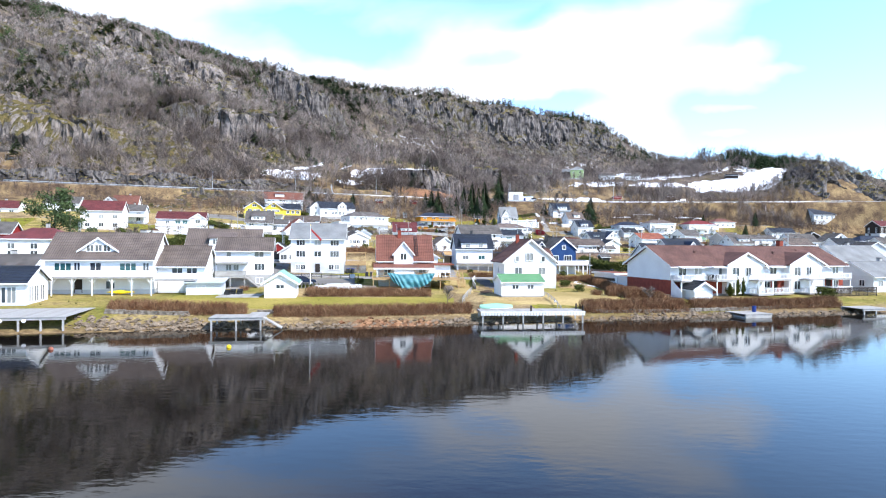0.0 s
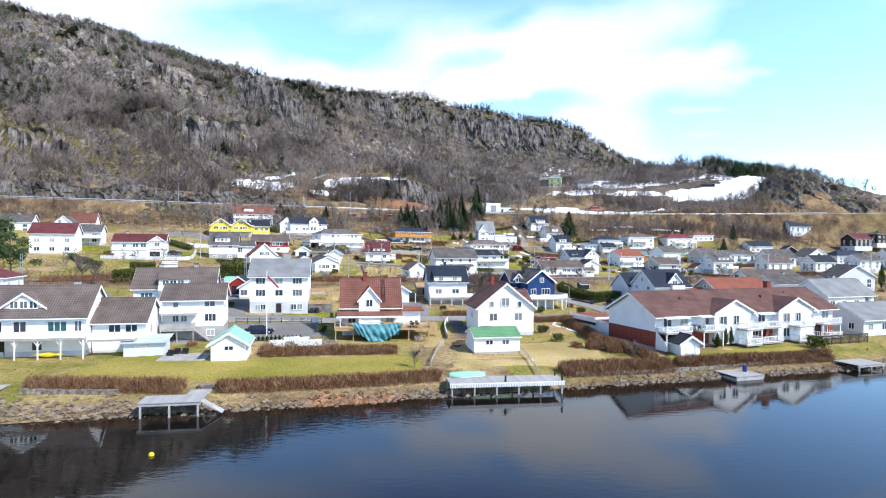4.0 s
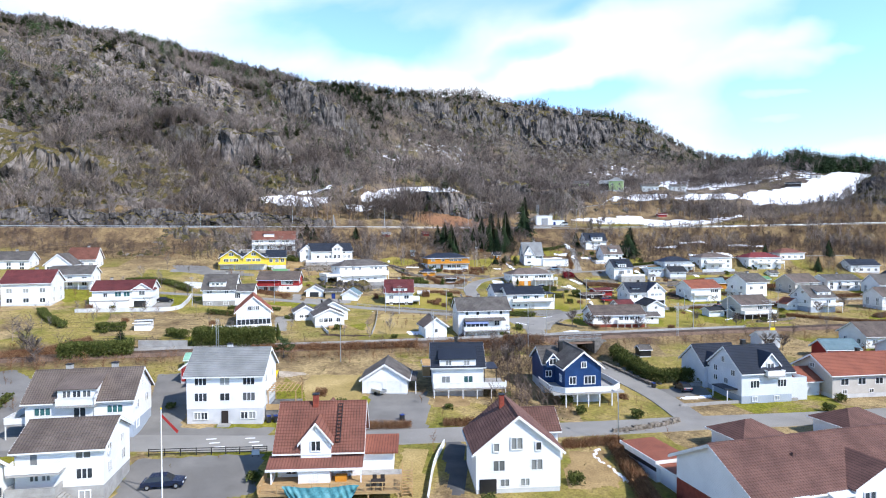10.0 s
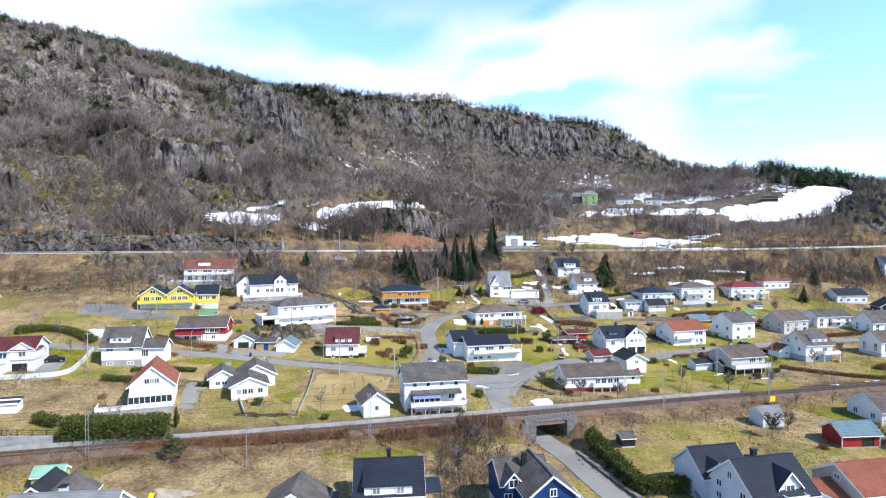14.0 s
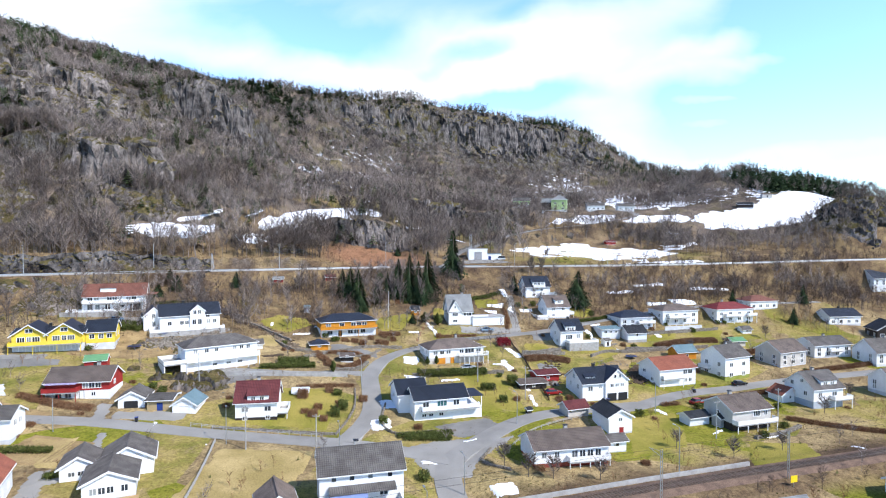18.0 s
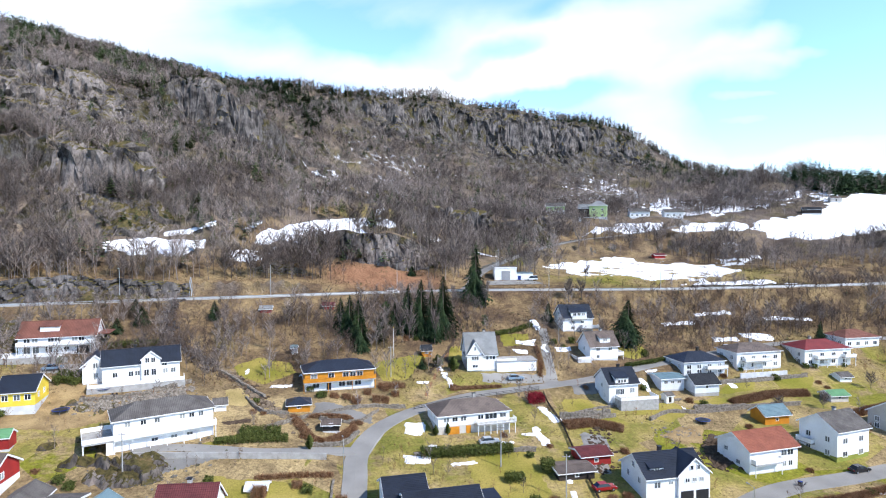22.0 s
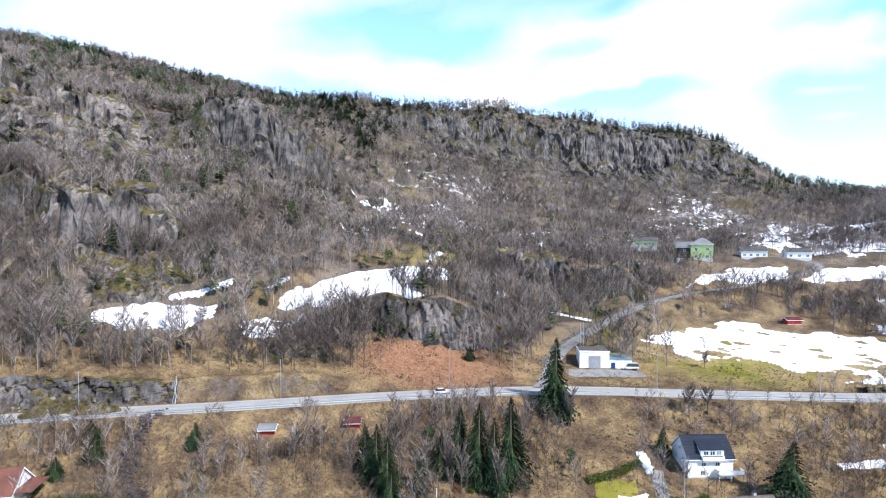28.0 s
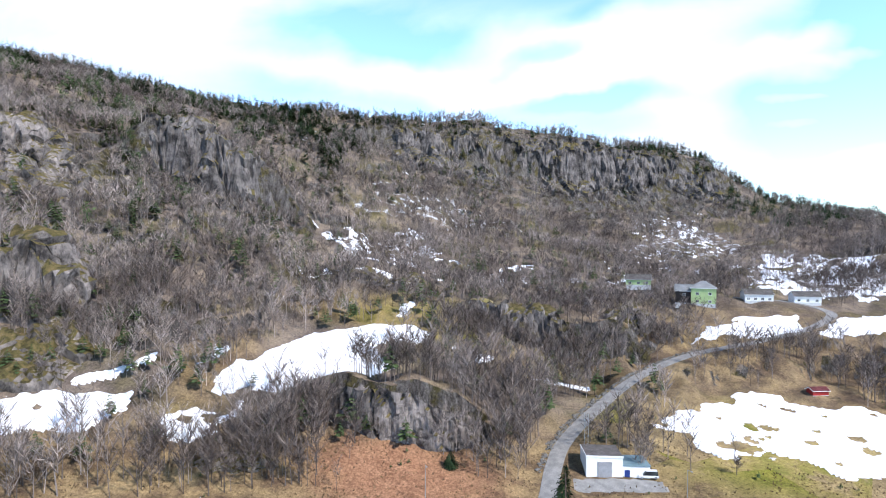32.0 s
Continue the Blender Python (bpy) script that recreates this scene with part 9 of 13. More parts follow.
# ---- poles ----
def lamp_post(x, y, z, h, turn, label="grey steel street lamp on a tall pole", arm=1.2):
    t = thing("street_lamp", pose(x, y, z, 0, 0, turn), label, "street lamp", "street lamps")
    part("pole", Geo().tube((0, 0, -0.8), (0, 0, h), 0.11, 0.06, 8), STEEL, t)
    part("arm", Geo().tube((0, 0, h - 0.05), (0, -arm, h + 0.12), 0.04, 0.035, 6), STEEL, t)
    part("lamp_head", Geo().box(-0.13, 0.13, -arm - 0.55, -arm + 0.05, h + 0.06, h + 0.2), STEEL, t)


for x_, y_, h_ in ((-39.8, 165, 8.0), (-0.6, 189.8 - 6, 9.0), (44.6, 206.6 + 4.2, 9.0), (-109.2, 327.6, 10.5), (-25.5, 372.8, 10.5), (-68, 351, 10.5), (34, 379.4, 10.5), (78, 381.8, 10.5), (-150, 315, 10.5), (10.0, 132, 7.0), (-62, 121, 7), (-18, 213.5, 7), (5.2, 205, 7), (18, 236, 7), (-41, 218, 7), (-75, 218, 7), (-20, 256, 6), (53, 247, 7)):
    lamp_post(x_, y_, ground_at(x_, y_), h_, 20 if h_ > 10 else 200)


def wood_pole(x, y, h=8.5, label="weathered wooden power pole"):
    t = thing("power_pole", pose(x, y, ground_at(x, y)), label, "pole", "power poles")
    part("pole", Geo().tube((0, 0, -0.8), (0, 0, h), 0.13, 0.09, 8), GREYWOOD, t)
    part("crossarm", Geo().box(-0.7, 0.7, -0.05, 0.05, h - 0.5, h - 0.38), GREYWOOD, t)
    for u in (-0.6, 0.6):
        part("insulator", Geo().tube((u, 0, h - 0.38), (u, 0, h - 0.22), 0.05, 0.03, 6), WHITE, t)


for x_, y_ in ((-58.0, 246.0), (-36.5, 216.0), (-17.6, 302.2), (10.5, 262.0), (22.0, 252.0), (-22.5, 214.0), (61, 232), (80, 242), (-95, 207), (32, 336)):
    wood_pole(x_, y_)


def mast_(x, y, z, h=8.0):
    t = thing("catenary_mast", pose(x, y, z, 0, 0, 20), "grey lattice mast carrying the railway wire", "mast", "railway masts")
    g = Geo()
    for s in (-0.2, 0.2):
        g.box(s - 0.045, s + 0.045, -0.05, 0.05, -0.8, h)
    for k in range(int(h / 0.8)):
        g.beam((-0.2, 0, k * 0.8), (0.2, 0, k * 0.8 + 0.7), 0.04)
    part("frame", g, STEEL, t)
    sgn = 1
    part("bracket", Geo().beam((0, 0, h - 1.2), (0, 3.0 * sgn, h - 0.7), 0.06).beam((0, 0, h - 0.3), (0, 3.0 * sgn, h - 0.7), 0.04), STEEL, t)


for x_, y_ in ((-112, 148.2), (-66, 164.2), (-22.2, 178.6), (37.6, 200.6), (64, 210.0), (100.5, 222.4), (150, 240)):
    mast_(x_, y_, 7.2)
cable_mat = BLACK
for o_, h_ in ((0.0, 5.6), (0.0, 6.7)):
    pts_ = RAIL[::6]
    g_ = Geo()
    for a_, b_ in zip(pts_[:-1], pts_[1:]):
        g_.beam((a_[0], a_[1], a_[2] + h_), (b_[0], b_[1], b_[2] + h_), 0.03)
    solid("overhead_wire", g_, cable_mat, "thin overhead wire above the railway", "wire", kind="stuff")
fl = thing("flagpole", pose(-43.8, 107.2, 2.4), "white flagpole with a limp pennant on a shore lawn", "flagpole")
part("pole", Geo().tube((0, 0, -0.5), (0, 0, 11.0), 0.09, 0.05, 8), TRIM, fl)
part("knob", Geo().tube((0, 0, 11.0), (0, 0, 11.15), 0.09, 0.05, 8), BRIGHT_Y, fl)
part("pennant", Geo().face((0.06, 0, 10.5), (1.9, 0.2, 8.6), (1.75, 0.15, 8.3), (0.06, 0, 10.1)), RED, fl, "red and white pennant")
sgn = thing("track_sign", pose(63.5, 207.5, ground_at(63.5, 207.5), 0, 0, 15), "bright yellow track sign beside the railway", "sign")
part("post", Geo().box(-0.04, 0.04, -0.04, 0.04, -0.4, 1.6), STEEL, sgn)
part("board", Geo().box(-0.7, 0.7, -0.1, -0.05, 0.9, 2.1), BRIGHT_Y, sgn)


# ---- docks ----
def dock(x, y, w, d, z, rz, label, mat, legs=6, fascia=True):
    t = thing("dock", pose(x, y, z, 0, 0, rz), label, "dock", "docks on the shore")
    n = max(3, int(d / 0.32))
    me = Geo().box(-w / 2, w / 2, -d / (2 * n) + 0.012, d / (2 * n) - 0.012, -0.06, 0.0).mesh("plank", mat)
    for k in range(n):
        p = new("plank", me)
        p.parent = t
        p.matrix_local = pose(0, -d / 2 + d * (k + 0.5) / n, 0)
    part("beam", Geo().box(-w / 2, w / 2, -d / 2 + 0.1, -d / 2 + 0.26, -0.36, -0.06), GREYWOOD, t)
    part("beam", Geo().box(-w / 2, w / 2, d / 2 - 0.26, d / 2 - 0.1, -0.36, -0.06), GREYWOOD, t)
    if fascia:
        m = int(w / 0.2)
        part("slat_fascia", Geo().plate(sorted([-w / 2 + k * w / m for k in range(m + 1)] + [-w / 2 + k * w / m + 0.13 for k in range(m)]), [-0.55, -0.14, -0.02], lambda i, j: j == 1 or i % 2 == 0, -d / 2 - 0.06, -d / 2 - 0.02), TRIM, t)
    for k in range(legs):
        u = -w / 2 + 0.3 + (w - 0.6) * k / (legs - 1)
        for v in (-d / 2 + 0.2, d / 2 - 0.2):
            part("leg", Geo().box(u - 0.09, u + 0.09, v - 0.09, v + 0.09, -3.4, -0.06), GREYWOOD, t)
    return t


d1 = dock(-8.0, 85.2, 14.2, 3.4, 1.6, 8, "long pale timber dock with slatted white fascia", GREYWOOD, 6)
for x_, y_ in ((-0.3, -1.5), (6.8, -1.5), (6.8, 1.2)):
    part("bollard", Geo().tube((x_, y_, 0), (x_, y_, 0.75), 0.13, 0.12, 8), DARKWOOD, d1)
bt = thing("rowing_boat", pose(-12.6, 86.2, 1.65, 0, 0, 10), "upturned mint green rowing boat on the dock", "boat")
hull = Geo()
n_ = 17
for k_ in range(n_):
    t_ = k_ / (n_ - 1)
    hw = 0.75 * math.sin(math.pi * min(1, 0.25 + 0.75 * (1 - abs(2 * t_ - 1) ** 2.2)) / 2) * (1 if t_ < 0.7 else 1 - (t_ - 0.7) * 2)
    for a_ in range(13):
        th = math.pi * a_ / 12
        hull.v.append((-2.3 + 4.6 * t_, -hw * math.cos(th), 0.05 + 0.62 * math.sin(th) ** 0.8 * (0.7 + 0.3 * (1 - abs(2 * t_ - 1)))))
for k_ in range(n_ - 1):
    for a_ in range(12):
        i_ = k_ * 13 + a_
        hull.f.append((i_, i_ + 13, i_ + 14, i_ + 1))
part("hull", hull, R_MINT, bt, smooth_=True)
part("keel", Geo().beam((-2.2, 0, 0.50), (0, 0, 0.68), 0.07).beam((0, 0, 0.68), (1.9, 0, 0.52), 0.07), R_MINT, bt)
for s_ in (-1, 1):
    part("gunwale", Geo().beam((-2.25, s_ * 0.32, 0.06), (-0.9, s_ * 0.74, 0.06), 0.07).beam((-0.9, s_ * 0.74, 0.06), (0.9, s_ * 0.74, 0.06), 0.07).beam((0.9, s_ * 0.74, 0.06), (2.25, s_ * 0.14, 0.06), 0.07), TRIM, bt, "white edge strip")
d2 = dock(-44.2, 75.0, 6.2, 3.2, 1.6, 10, "small grey timber dock on thin legs", GREYWOOD, 3, False)
part("ramp", Geo().beam((3.0, -0.6, -0.1), (5.2, -0.6, -1.4), 1.2, 0.1), GREYWOOD, d2)
part("gangway", Geo().box(1.0, 3.2, 1.6, 3.6, -0.1, 0.02), GREYWOOD, d2)
d3 = dock(25.5, 94.3, 4.8, 4.2, 0.6, 18, "low concrete-topped landing stage", CONC, 3, False)
part("footing", Geo().box(-2.3, 2.3, -2.0, 2.3, -2.4, -0.37), CONC, d3)
part("bin", Geo().tube((1.4, 0.4, 0), (1.4, 0.4, 0.9), 0.28, 0.3, 10), BIN_BLUE, d3, "blue plastic bin")
dock(47.0, 101.0, 5.5, 4.0, 0.9, 18, "broad grey landing stage at the east end", GREYWOOD, 3, False)
d5 = dock(-69.5, 73.8, 12.0, 9.5, 1.8, 14, "broad grey boathouse quay on timber piles", GREYWOOD, 6, False)
for k_ in range(3):
    part("mooring_ball", Geo().tube((-3 + 2.4 * k_, -4.86, -0.4), (-3 + 2.4 * k_, -4.7, -0.4), 0.22, 0.22, 10), TRIM, d5)
# ---- stones, walls ----
def rubble(name, pts, n, r0, r1, spread, mat, label, seed, lift=0.0, cat="stones"):
    """Loose stones strewn along a line, one object of uncountable stuff."""
    rr = random.Random(seed)
    line = curve(pts, 1.0)
    V, F = [], []
    for _ in range(n):
        p = line[rr.randrange(len(line))]
        x, y = p[0] + rr.gauss(0, spread), p[1] + rr.gauss(0, spread)
        r = rr.uniform(r0, r1) * (0.6 + 0.8 * rr.random())
        z = ground_at(x, y) + lift
        i = len(V)
        for a, b, c in ((1, 0, 0), (-1, 0, 0), (0, 1, 0), (0, -1, 0), (0, 0, 1), (0, 0, -1), (.6, .6, .45), (-.6, .55, .4), (.55, -.6, .5), (-.6, -.6, .4)):
            k = r * rr.uniform(0.75, 1.2)
            V.append((x + a * k, y + b * k, z + c * k * 0.75))
        F += [(i + a, i + b, i + c) for a, b, c in ((0, 6, 4), (6, 2, 4), (2, 7, 4), (7, 1, 4), (1, 9, 4), (9, 3, 4), (3, 8, 4), (8, 0, 4), (0, 5, 6), (6, 5, 2), (2, 5, 7), (7, 5, 1), (1, 5, 9), (9, 5, 3), (3, 5, 8), (8, 5, 0))]
    tagged(new(name, big_mesh(name, V, F, mat, False)), label, cat, kind="stuff")


rubble("shore_stones", [(-62, 73.4), (-40, 76), (-28, 78.2), (-17, 82.5), (-1, 86), (11, 90), (23, 94), (33, 96), (46, 99.5), (60, 104)], 2600, 0.15, 0.45, 1.1, SHORESTONE, "brown-grey boulders along the waterline", 5)
rubble("shore_stones", [(-30, 79), (-22, 80.5)], 260, 0.2, 0.55, 1.2, TWIG, "heap of brown brushwood and stones on the shore", 6)
rubble("field_stones", [(12, 137), (20, 141.5)], 220, 0.15, 0.35, 0.5, STONE, "rough stone edging of a lawn", 7)
rubble("scree", [(-68, 252), (-52, 246), (-46, 256), (-66, 268), (-78, 276)], 150, 0.25, 0.7, 3.0, MOSS, "mossy boulders and rock outcrops in the gardens", 8, -0.2)
rubble("scree", [(30, 264), (33, 272), (34, 284)], 160, 0.2, 0.6, 1.6, SOIL, "loose clods and stones of a dug bank", 10)
rubble("stream_stones", [(-90.8, 325), (-87, 316), (-79.5, 309), (-70, 301), (-61, 294.7), (-51.4, 289.5), (-44.2, 279)], 520, 0.2, 0.6, 0.9, SOIL, "dark mossy stones of a small stream bed", 11)


def low_wall(pts, h, label, mat=STONE, thick=0.4, name="garden_wall", below=0.8):
    """A wall along a line on the ground: plain where it is cast or boarded, laid stone by stone where it is of stone."""
    line = curve([(x, y, 0) for x, y in pts], 1.5)
    line[:, 2] = land(line[:, 0], line[:, 1])
    line[:, 2] = np.convolve(np.pad(line[:, 2], 2, mode="edge"), np.ones(5) / 5, "valid")
    if mat is not STONE:
        v, f = strip(line, [-thick / 2, -thick / 2, thick / 2, thick / 2], [-below, h, h, -below])
        return tagged(new(name, big_mesh(name, v, f, mat, False)), label, "wall", "garden walls")
    rr, g = random.Random(len(label) * 31 + int(abs(pts[0][0]))), Geo()
    side = sidewise(line)
    for k in range(len(line) - 1):
        a, b, n = line[k], line[k + 1], side[k]
        L = math.hypot(b[0] - a[0], b[1] - a[1])
        turn = math.degrees(math.atan2(b[1] - a[1], b[0] - a[0]))
        z = -0.3
        while z < h - 0.05:
            c = rr.uniform(0.22, 0.42) if h > 0.5 else rr.uniform(0.18, 0.3)
            u = -rr.uniform(0, 0.3)
            while u < L:
                w = rr.uniform(0.35, 0.85)
                t = (u + w / 2) / L
                o = rr.uniform(-0.07, 0.07)
                m = pose(a[0] + (b[0] - a[0]) * t + n[0] * o, a[1] + (b[1] - a[1]) * t + n[1] * o, a[2] + (b[2] - a[2]) * t + z + c / 2, rr.uniform(-7, 7), rr.uniform(-6, 6), turn + rr.uniform(-8, 8))
                g.box(-w / 2 + 0.02, w / 2 - 0.02, -thick / 2 * rr.uniform(0.8, 1.1), thick / 2, -c / 2 + 0.015, c / 2 * rr.uniform(0.7, 1.15), m)
                u += w
            z += c
    return tagged(new(name, g.mesh(name, DRYSTONE)), label, "wall", "garden walls")


low_wall([(-118, 190), (-106, 195.5), (-97, 201), (-98, 209), (-101, 218)], 1.0, "white-capped stone wall around a terrace garden", PLASTER)
low_wall([(-85, 166.4), (-75, 168.4)], 2.0, "grey concrete retaining wall by the railway", CONC)
low_wall([(-14.8, 111), (-15.2, 121), (-14.6, 128)], 0.9, "white board fence along a drive", TRIM, 0.12, "board_fence")
low_wall([(-49, 187), (-57, 203), (-60, 216)], 0.8, "white board fence along a lane", TRIM, 0.12, "board_fence")
low_wall([(-44, 81.2), (-28, 84.6), (-16.5, 87.4)], 0.35, "low stone edge above the shore", STONE, 0.5)
low_wall([(-62, 77.5), (-52, 78.6)], 0.4, "low stone edge above the shore", STONE, 0.5)
low_wall([(2, 91.2), (17, 95), (45, 104)], 0.35, "low stone edge above the shore", STONE, 0.5)
low_wall([(-60, 252), (-48, 254.5), (-36, 256.5), (-24, 258.5)], 1.2, "concrete wall with a rail below a drive", CONC, 0.3)
low_wall([(24, 151), (33, 153.5), (46, 157)], 0.5, "low block edging of a lawn", CONC, 0.3)
low_wall([(-21, 226), (-19.5, 240), (-21, 252)], 0.35, "low kerb wall beside the street", STONE, 0.35)
low_wall([(-47, 226.2), (-34, 226.2), (-22, 226)], 0.4, "low kerb wall of a lawn", STONE, 0.35)
low_wall([(4, 231), (-8, 227.5), (-12, 232), (-12.5, 243)], 0.45, "low kerb wall of a garden corner", STONE, 0.35)
low_wall([(14, 213), (9, 216), (11, 222)], 0.4, "curved kerb wall at the street junction", STONE, 0.35)
low_wall([(-30, 276), (-22, 276.5), (-18, 284)], 0.6, "stone edging of a raised garden", STONE, 0.4)
low_wall([(-7, 263.5), (6, 267), (18, 270)], 0.8, "dry stone wall below a lawn", STONE, 0.5)


# ---- cars and yard clutter ----
def car(x, y, rz, paint, label, L=4.5, H=1.45, van=False, z=None, name="car"):
    t = thing(name, pose(x, y, ground_at(x, y) + 0.08 if z is None else z, 0, 0, rz), label, "van" if van else "car")
    b = Geo()
    prof = [(-L / 2, 0.35), (-L / 2, 0.75), (-L / 2 + 0.1, 0.92), (L / 2 - 1.2, 0.95), (L / 2 - 0.15, 0.8), (L / 2, 0.6), (L / 2, 0.35)]
    b.prism(prof, lambda p, q: (p, -0.86, q), lambda p, q: (p, 0.86, q))
    part("body", b, paint, t)
    c = Geo()
    r0, r1 = (-L / 2 + 0.1, L / 2 - 1.1) if van else (-L / 2 + 0.35, L / 2 - 1.15)
    tops = (-L / 2 + 0.25, L / 2 - 1.9) if van else (-L / 2 + 0.95, L / 2 - 1.95)
    i = len(c.v)
    for x_, z_, w_ in ((r0, 0.93, 0.82), (r1, 0.93, 0.82), (tops[1], H, 0.66), (tops[0], H, 0.66)):
        c.v += [(x_, -w_, z_), (x_, w_, z_)]
    c.f += [(0, 2, 4, 6), (1, 7, 5, 3), (2, 3, 5, 4), (0, 6, 7, 1), (0, 1, 3, 2)]
    part("cabin_glass", c, CARGLASS, t)
    part("car_roof", Geo().box(tops[0], tops[1], -0.67, 0.67, H, H + 0.04), paint, t)
    for u in (-L / 2 + 0.75, L / 2 - 0.8):
        for s in (-1, 1):
            w = part("wheel", Geo().tube((u, s * 0.72, 0.32), (u, s * 0.9, 0.32), 0.32, 0.32, 14), RUBBER, t)
            part("rim", Geo().tube((u, s * 0.895, 0.32), (u, s * 0.91, 0.32), 0.2, 0.19, 12), STEEL, w)
    for s in (-0.6, 0.6):
        part("headlight", Geo().box(L / 2 - 0.06, L / 2 + 0.02, s - 0.17, s + 0.17, 0.58, 0.72), GREYWHITE, t)
        part("tail_light", Geo().box(-L / 2 - 0.02, -L / 2 + 0.05, s - 0.14, s + 0.14, 0.62, 0.8), RED, t)


PAINTS = {k: surf(k + "_car_paint", c, tuple(v * 0.9 for v in c), 0.5, 0.25, 0.02, 20, fine=0.02) for k, c in {"navy": (0.012, 0.02, 0.045), "white": (0.7, 0.7, 0.7), "silver": (0.42, 0.46, 0.5), "black": (0.015, 0.015, 0.017), "red": (0.3, 0.02, 0.02), "sky": (0.22, 0.32, 0.42)}.items()}
car(-46.3, 111.6, 16, PAINTS["navy"], "dark navy estate car parked in an asphalt yard", 4.7)
car(28.6, 394.6, 185, PAINTS["white"], "white van parked beside the pump station", 5.0, 1.95, True, name="van")
car(-100.0, 285.2, 24, PAINTS["sky"], "pale blue estate car parked in a yard")
car(8.4, 271.6, 15, PAINTS["silver"], "silver car parked before a hedge")
car(85.6, 271.6, 20, PAINTS["black"], "black car parked at the street side")
car(66.6, 254.6, 24, PAINTS["red"], "dark red car beside a hedge")
car(-104.2, 208.5, 25, PAINTS["black"], "black car parked on a walled drive")
car(-107.5, 203.5, 25, PAINTS["navy"], "dark car parked under a terrace")
car(16.4, 308.8, 12, PAINTS["sky"], "pale car under a cover on a drive")
car(29.8, 256.5, 16, PAINTS["red"], "red car parked behind sheds")
car(-26.0, 363.2, 22, PAINTS["white"], "white car on the main road")
tp = thing("tarpaulin", pose(-26.2, 108.5, 2.45, 0, 0, 9), "teal tarpaulin hung over the edge of a timber deck", "tarpaulin")
tv, tf = [], []
for a_ in range(97):
    for b_ in range(19):
        u_, w_ = a_ / 96, b_ / 18
        drop = 0.75 + 2.0 * math.sin(u_ * math.pi) ** 0.7 + 0.1 * math.sin(u_ * 23)
        fold = 0.10 * math.sin(u_ * 30 + w_ * 5.2) + 0.12 * math.sin(u_ * 61 - w_ * 9 + 3 * math.sin(u_ * 7)) + 0.2 * math.sin(u_ * 11 - w_ * 6) * w_ + 0.12 * math.sin(10 * (w_ + 1.4 * (u_ - 0.5) ** 2))
        tv.append((-4.2 + 8.4 * u_ * (1 - 0.10 * w_) + 0.42 * w_, -0.42 - 0.5 * math.sin(w_ * 2.0) * math.sin(u_ * math.pi) + fold * (0.3 + w_), 2.78 - drop * w_ - 0.22 * math.sin(u_ * math.pi) + 0.05 * math.sin(u_ * 17)))
for a_ in range(96):
    for b_ in range(18):
        i_ = a_ * 19 + b_
        tf.append((i_, i_ + 19, i_ + 20, i_ + 1))
tg = Geo()
tg.v, tg.f = tv, tf
part("sheet", tg, TARP, tp, smooth_=True)
rr_ = random.Random(3)
for x_, y_, w_, d_, h_, rz_ in ((-36.6, 103.6, 6.5, 1.6, 1.2, 12), (-34.2, 101.4, 6.0, 1.4, 1.3, 10), (-39.6, 101.2, 3.6, 2.4, 1.1, 14), (-38.5, 105.6, 4.2, 1.2, 0.9, 30), (-19.5, 109.0, 1.6, 1.4, 1.0, 9)):
    wp = thing("woodpile", pose(x_, y_, ground_at(x_, y_), 0, 0, rz_), "stacked split logs partly under pale plastic sheet", "woodpile", "woodpiles in the yard")
    lg = Geo().tube((0, -d_ / 2, 0), (0, d_ / 2, 0), 0.14, 0.12, 7).mesh("log", LOGWOOD)
    for k_ in range(int(h_ / 0.26)):
        for i_ in range(int(w_ / 0.34)):
            lo_ = new("log", lg)
            lo_.parent = wp
            lo_.matrix_local = pose(-w_ / 2 + 0.34 * (i_ + 0.5 + 0.5 * (k_ % 2)), rr_.uniform(-0.1, 0.1), 0.14 + k_ * 0.25)
    if rr_.random() < 0.8:
        pv = Geo()
        m_ = 12
        for a_ in range(m_ + 1):
            u_ = -w_ / 2 - 0.1 + (w_ * 0.55 + 0.2) * a_ / m_
            for q_i, (yy, zz) in enumerate(((-d_ / 2 - 0.12, h_ * 0.45), (-d_ / 2, h_ + 0.06), (0, h_ + 0.16), (d_ / 2, h_ + 0.06), (d_ / 2 + 0.12, h_ * 0.5))):
                pv.v.append((u_, yy + rr_.uniform(-0.05, 0.05), zz + rr_.uniform(-0.06, 0.06)))
        for a_ in range(m_):
            for q_i in range(4):
                i_ = a_ * 5 + q_i
                pv.f.append((i_, i_ + 5, i_ + 6, i_ + 1))
        part("plastic_sheet", pv, PLASTIC, wp)
for x_, y_, lb_ in ((-37.6, 125.0 + 5, "blue"), (-36.6, 130.2, "blue"), (-42.3, 133.4, "blue"), (-41.3, 133.7, "blue"), (-22.2, 137.4, "blue"), (22.5, 163.0, "blue"), (69.5, 263.8, "blue"), (-63.0, 226.4, "blue"), (43.4, 262.6 - 8.4, "blue")):
    bn = thing("wheelie_bin", pose(x_, y_, ground_at(x_, y_), 0, 0, rr_.uniform(0, 40)), "dark bin with blue lid at the roadside", "bin", "wheelie bins")
    part("body", Geo().box(-0.28, 0.28, -0.34, 0.34, 0.05, 1.0), BLACK, bn)
    part("lid", Geo().box(-0.31, 0.31, -0.38, 0.36, 1.0, 1.08), BIN_BLUE, bn, "blue lid")
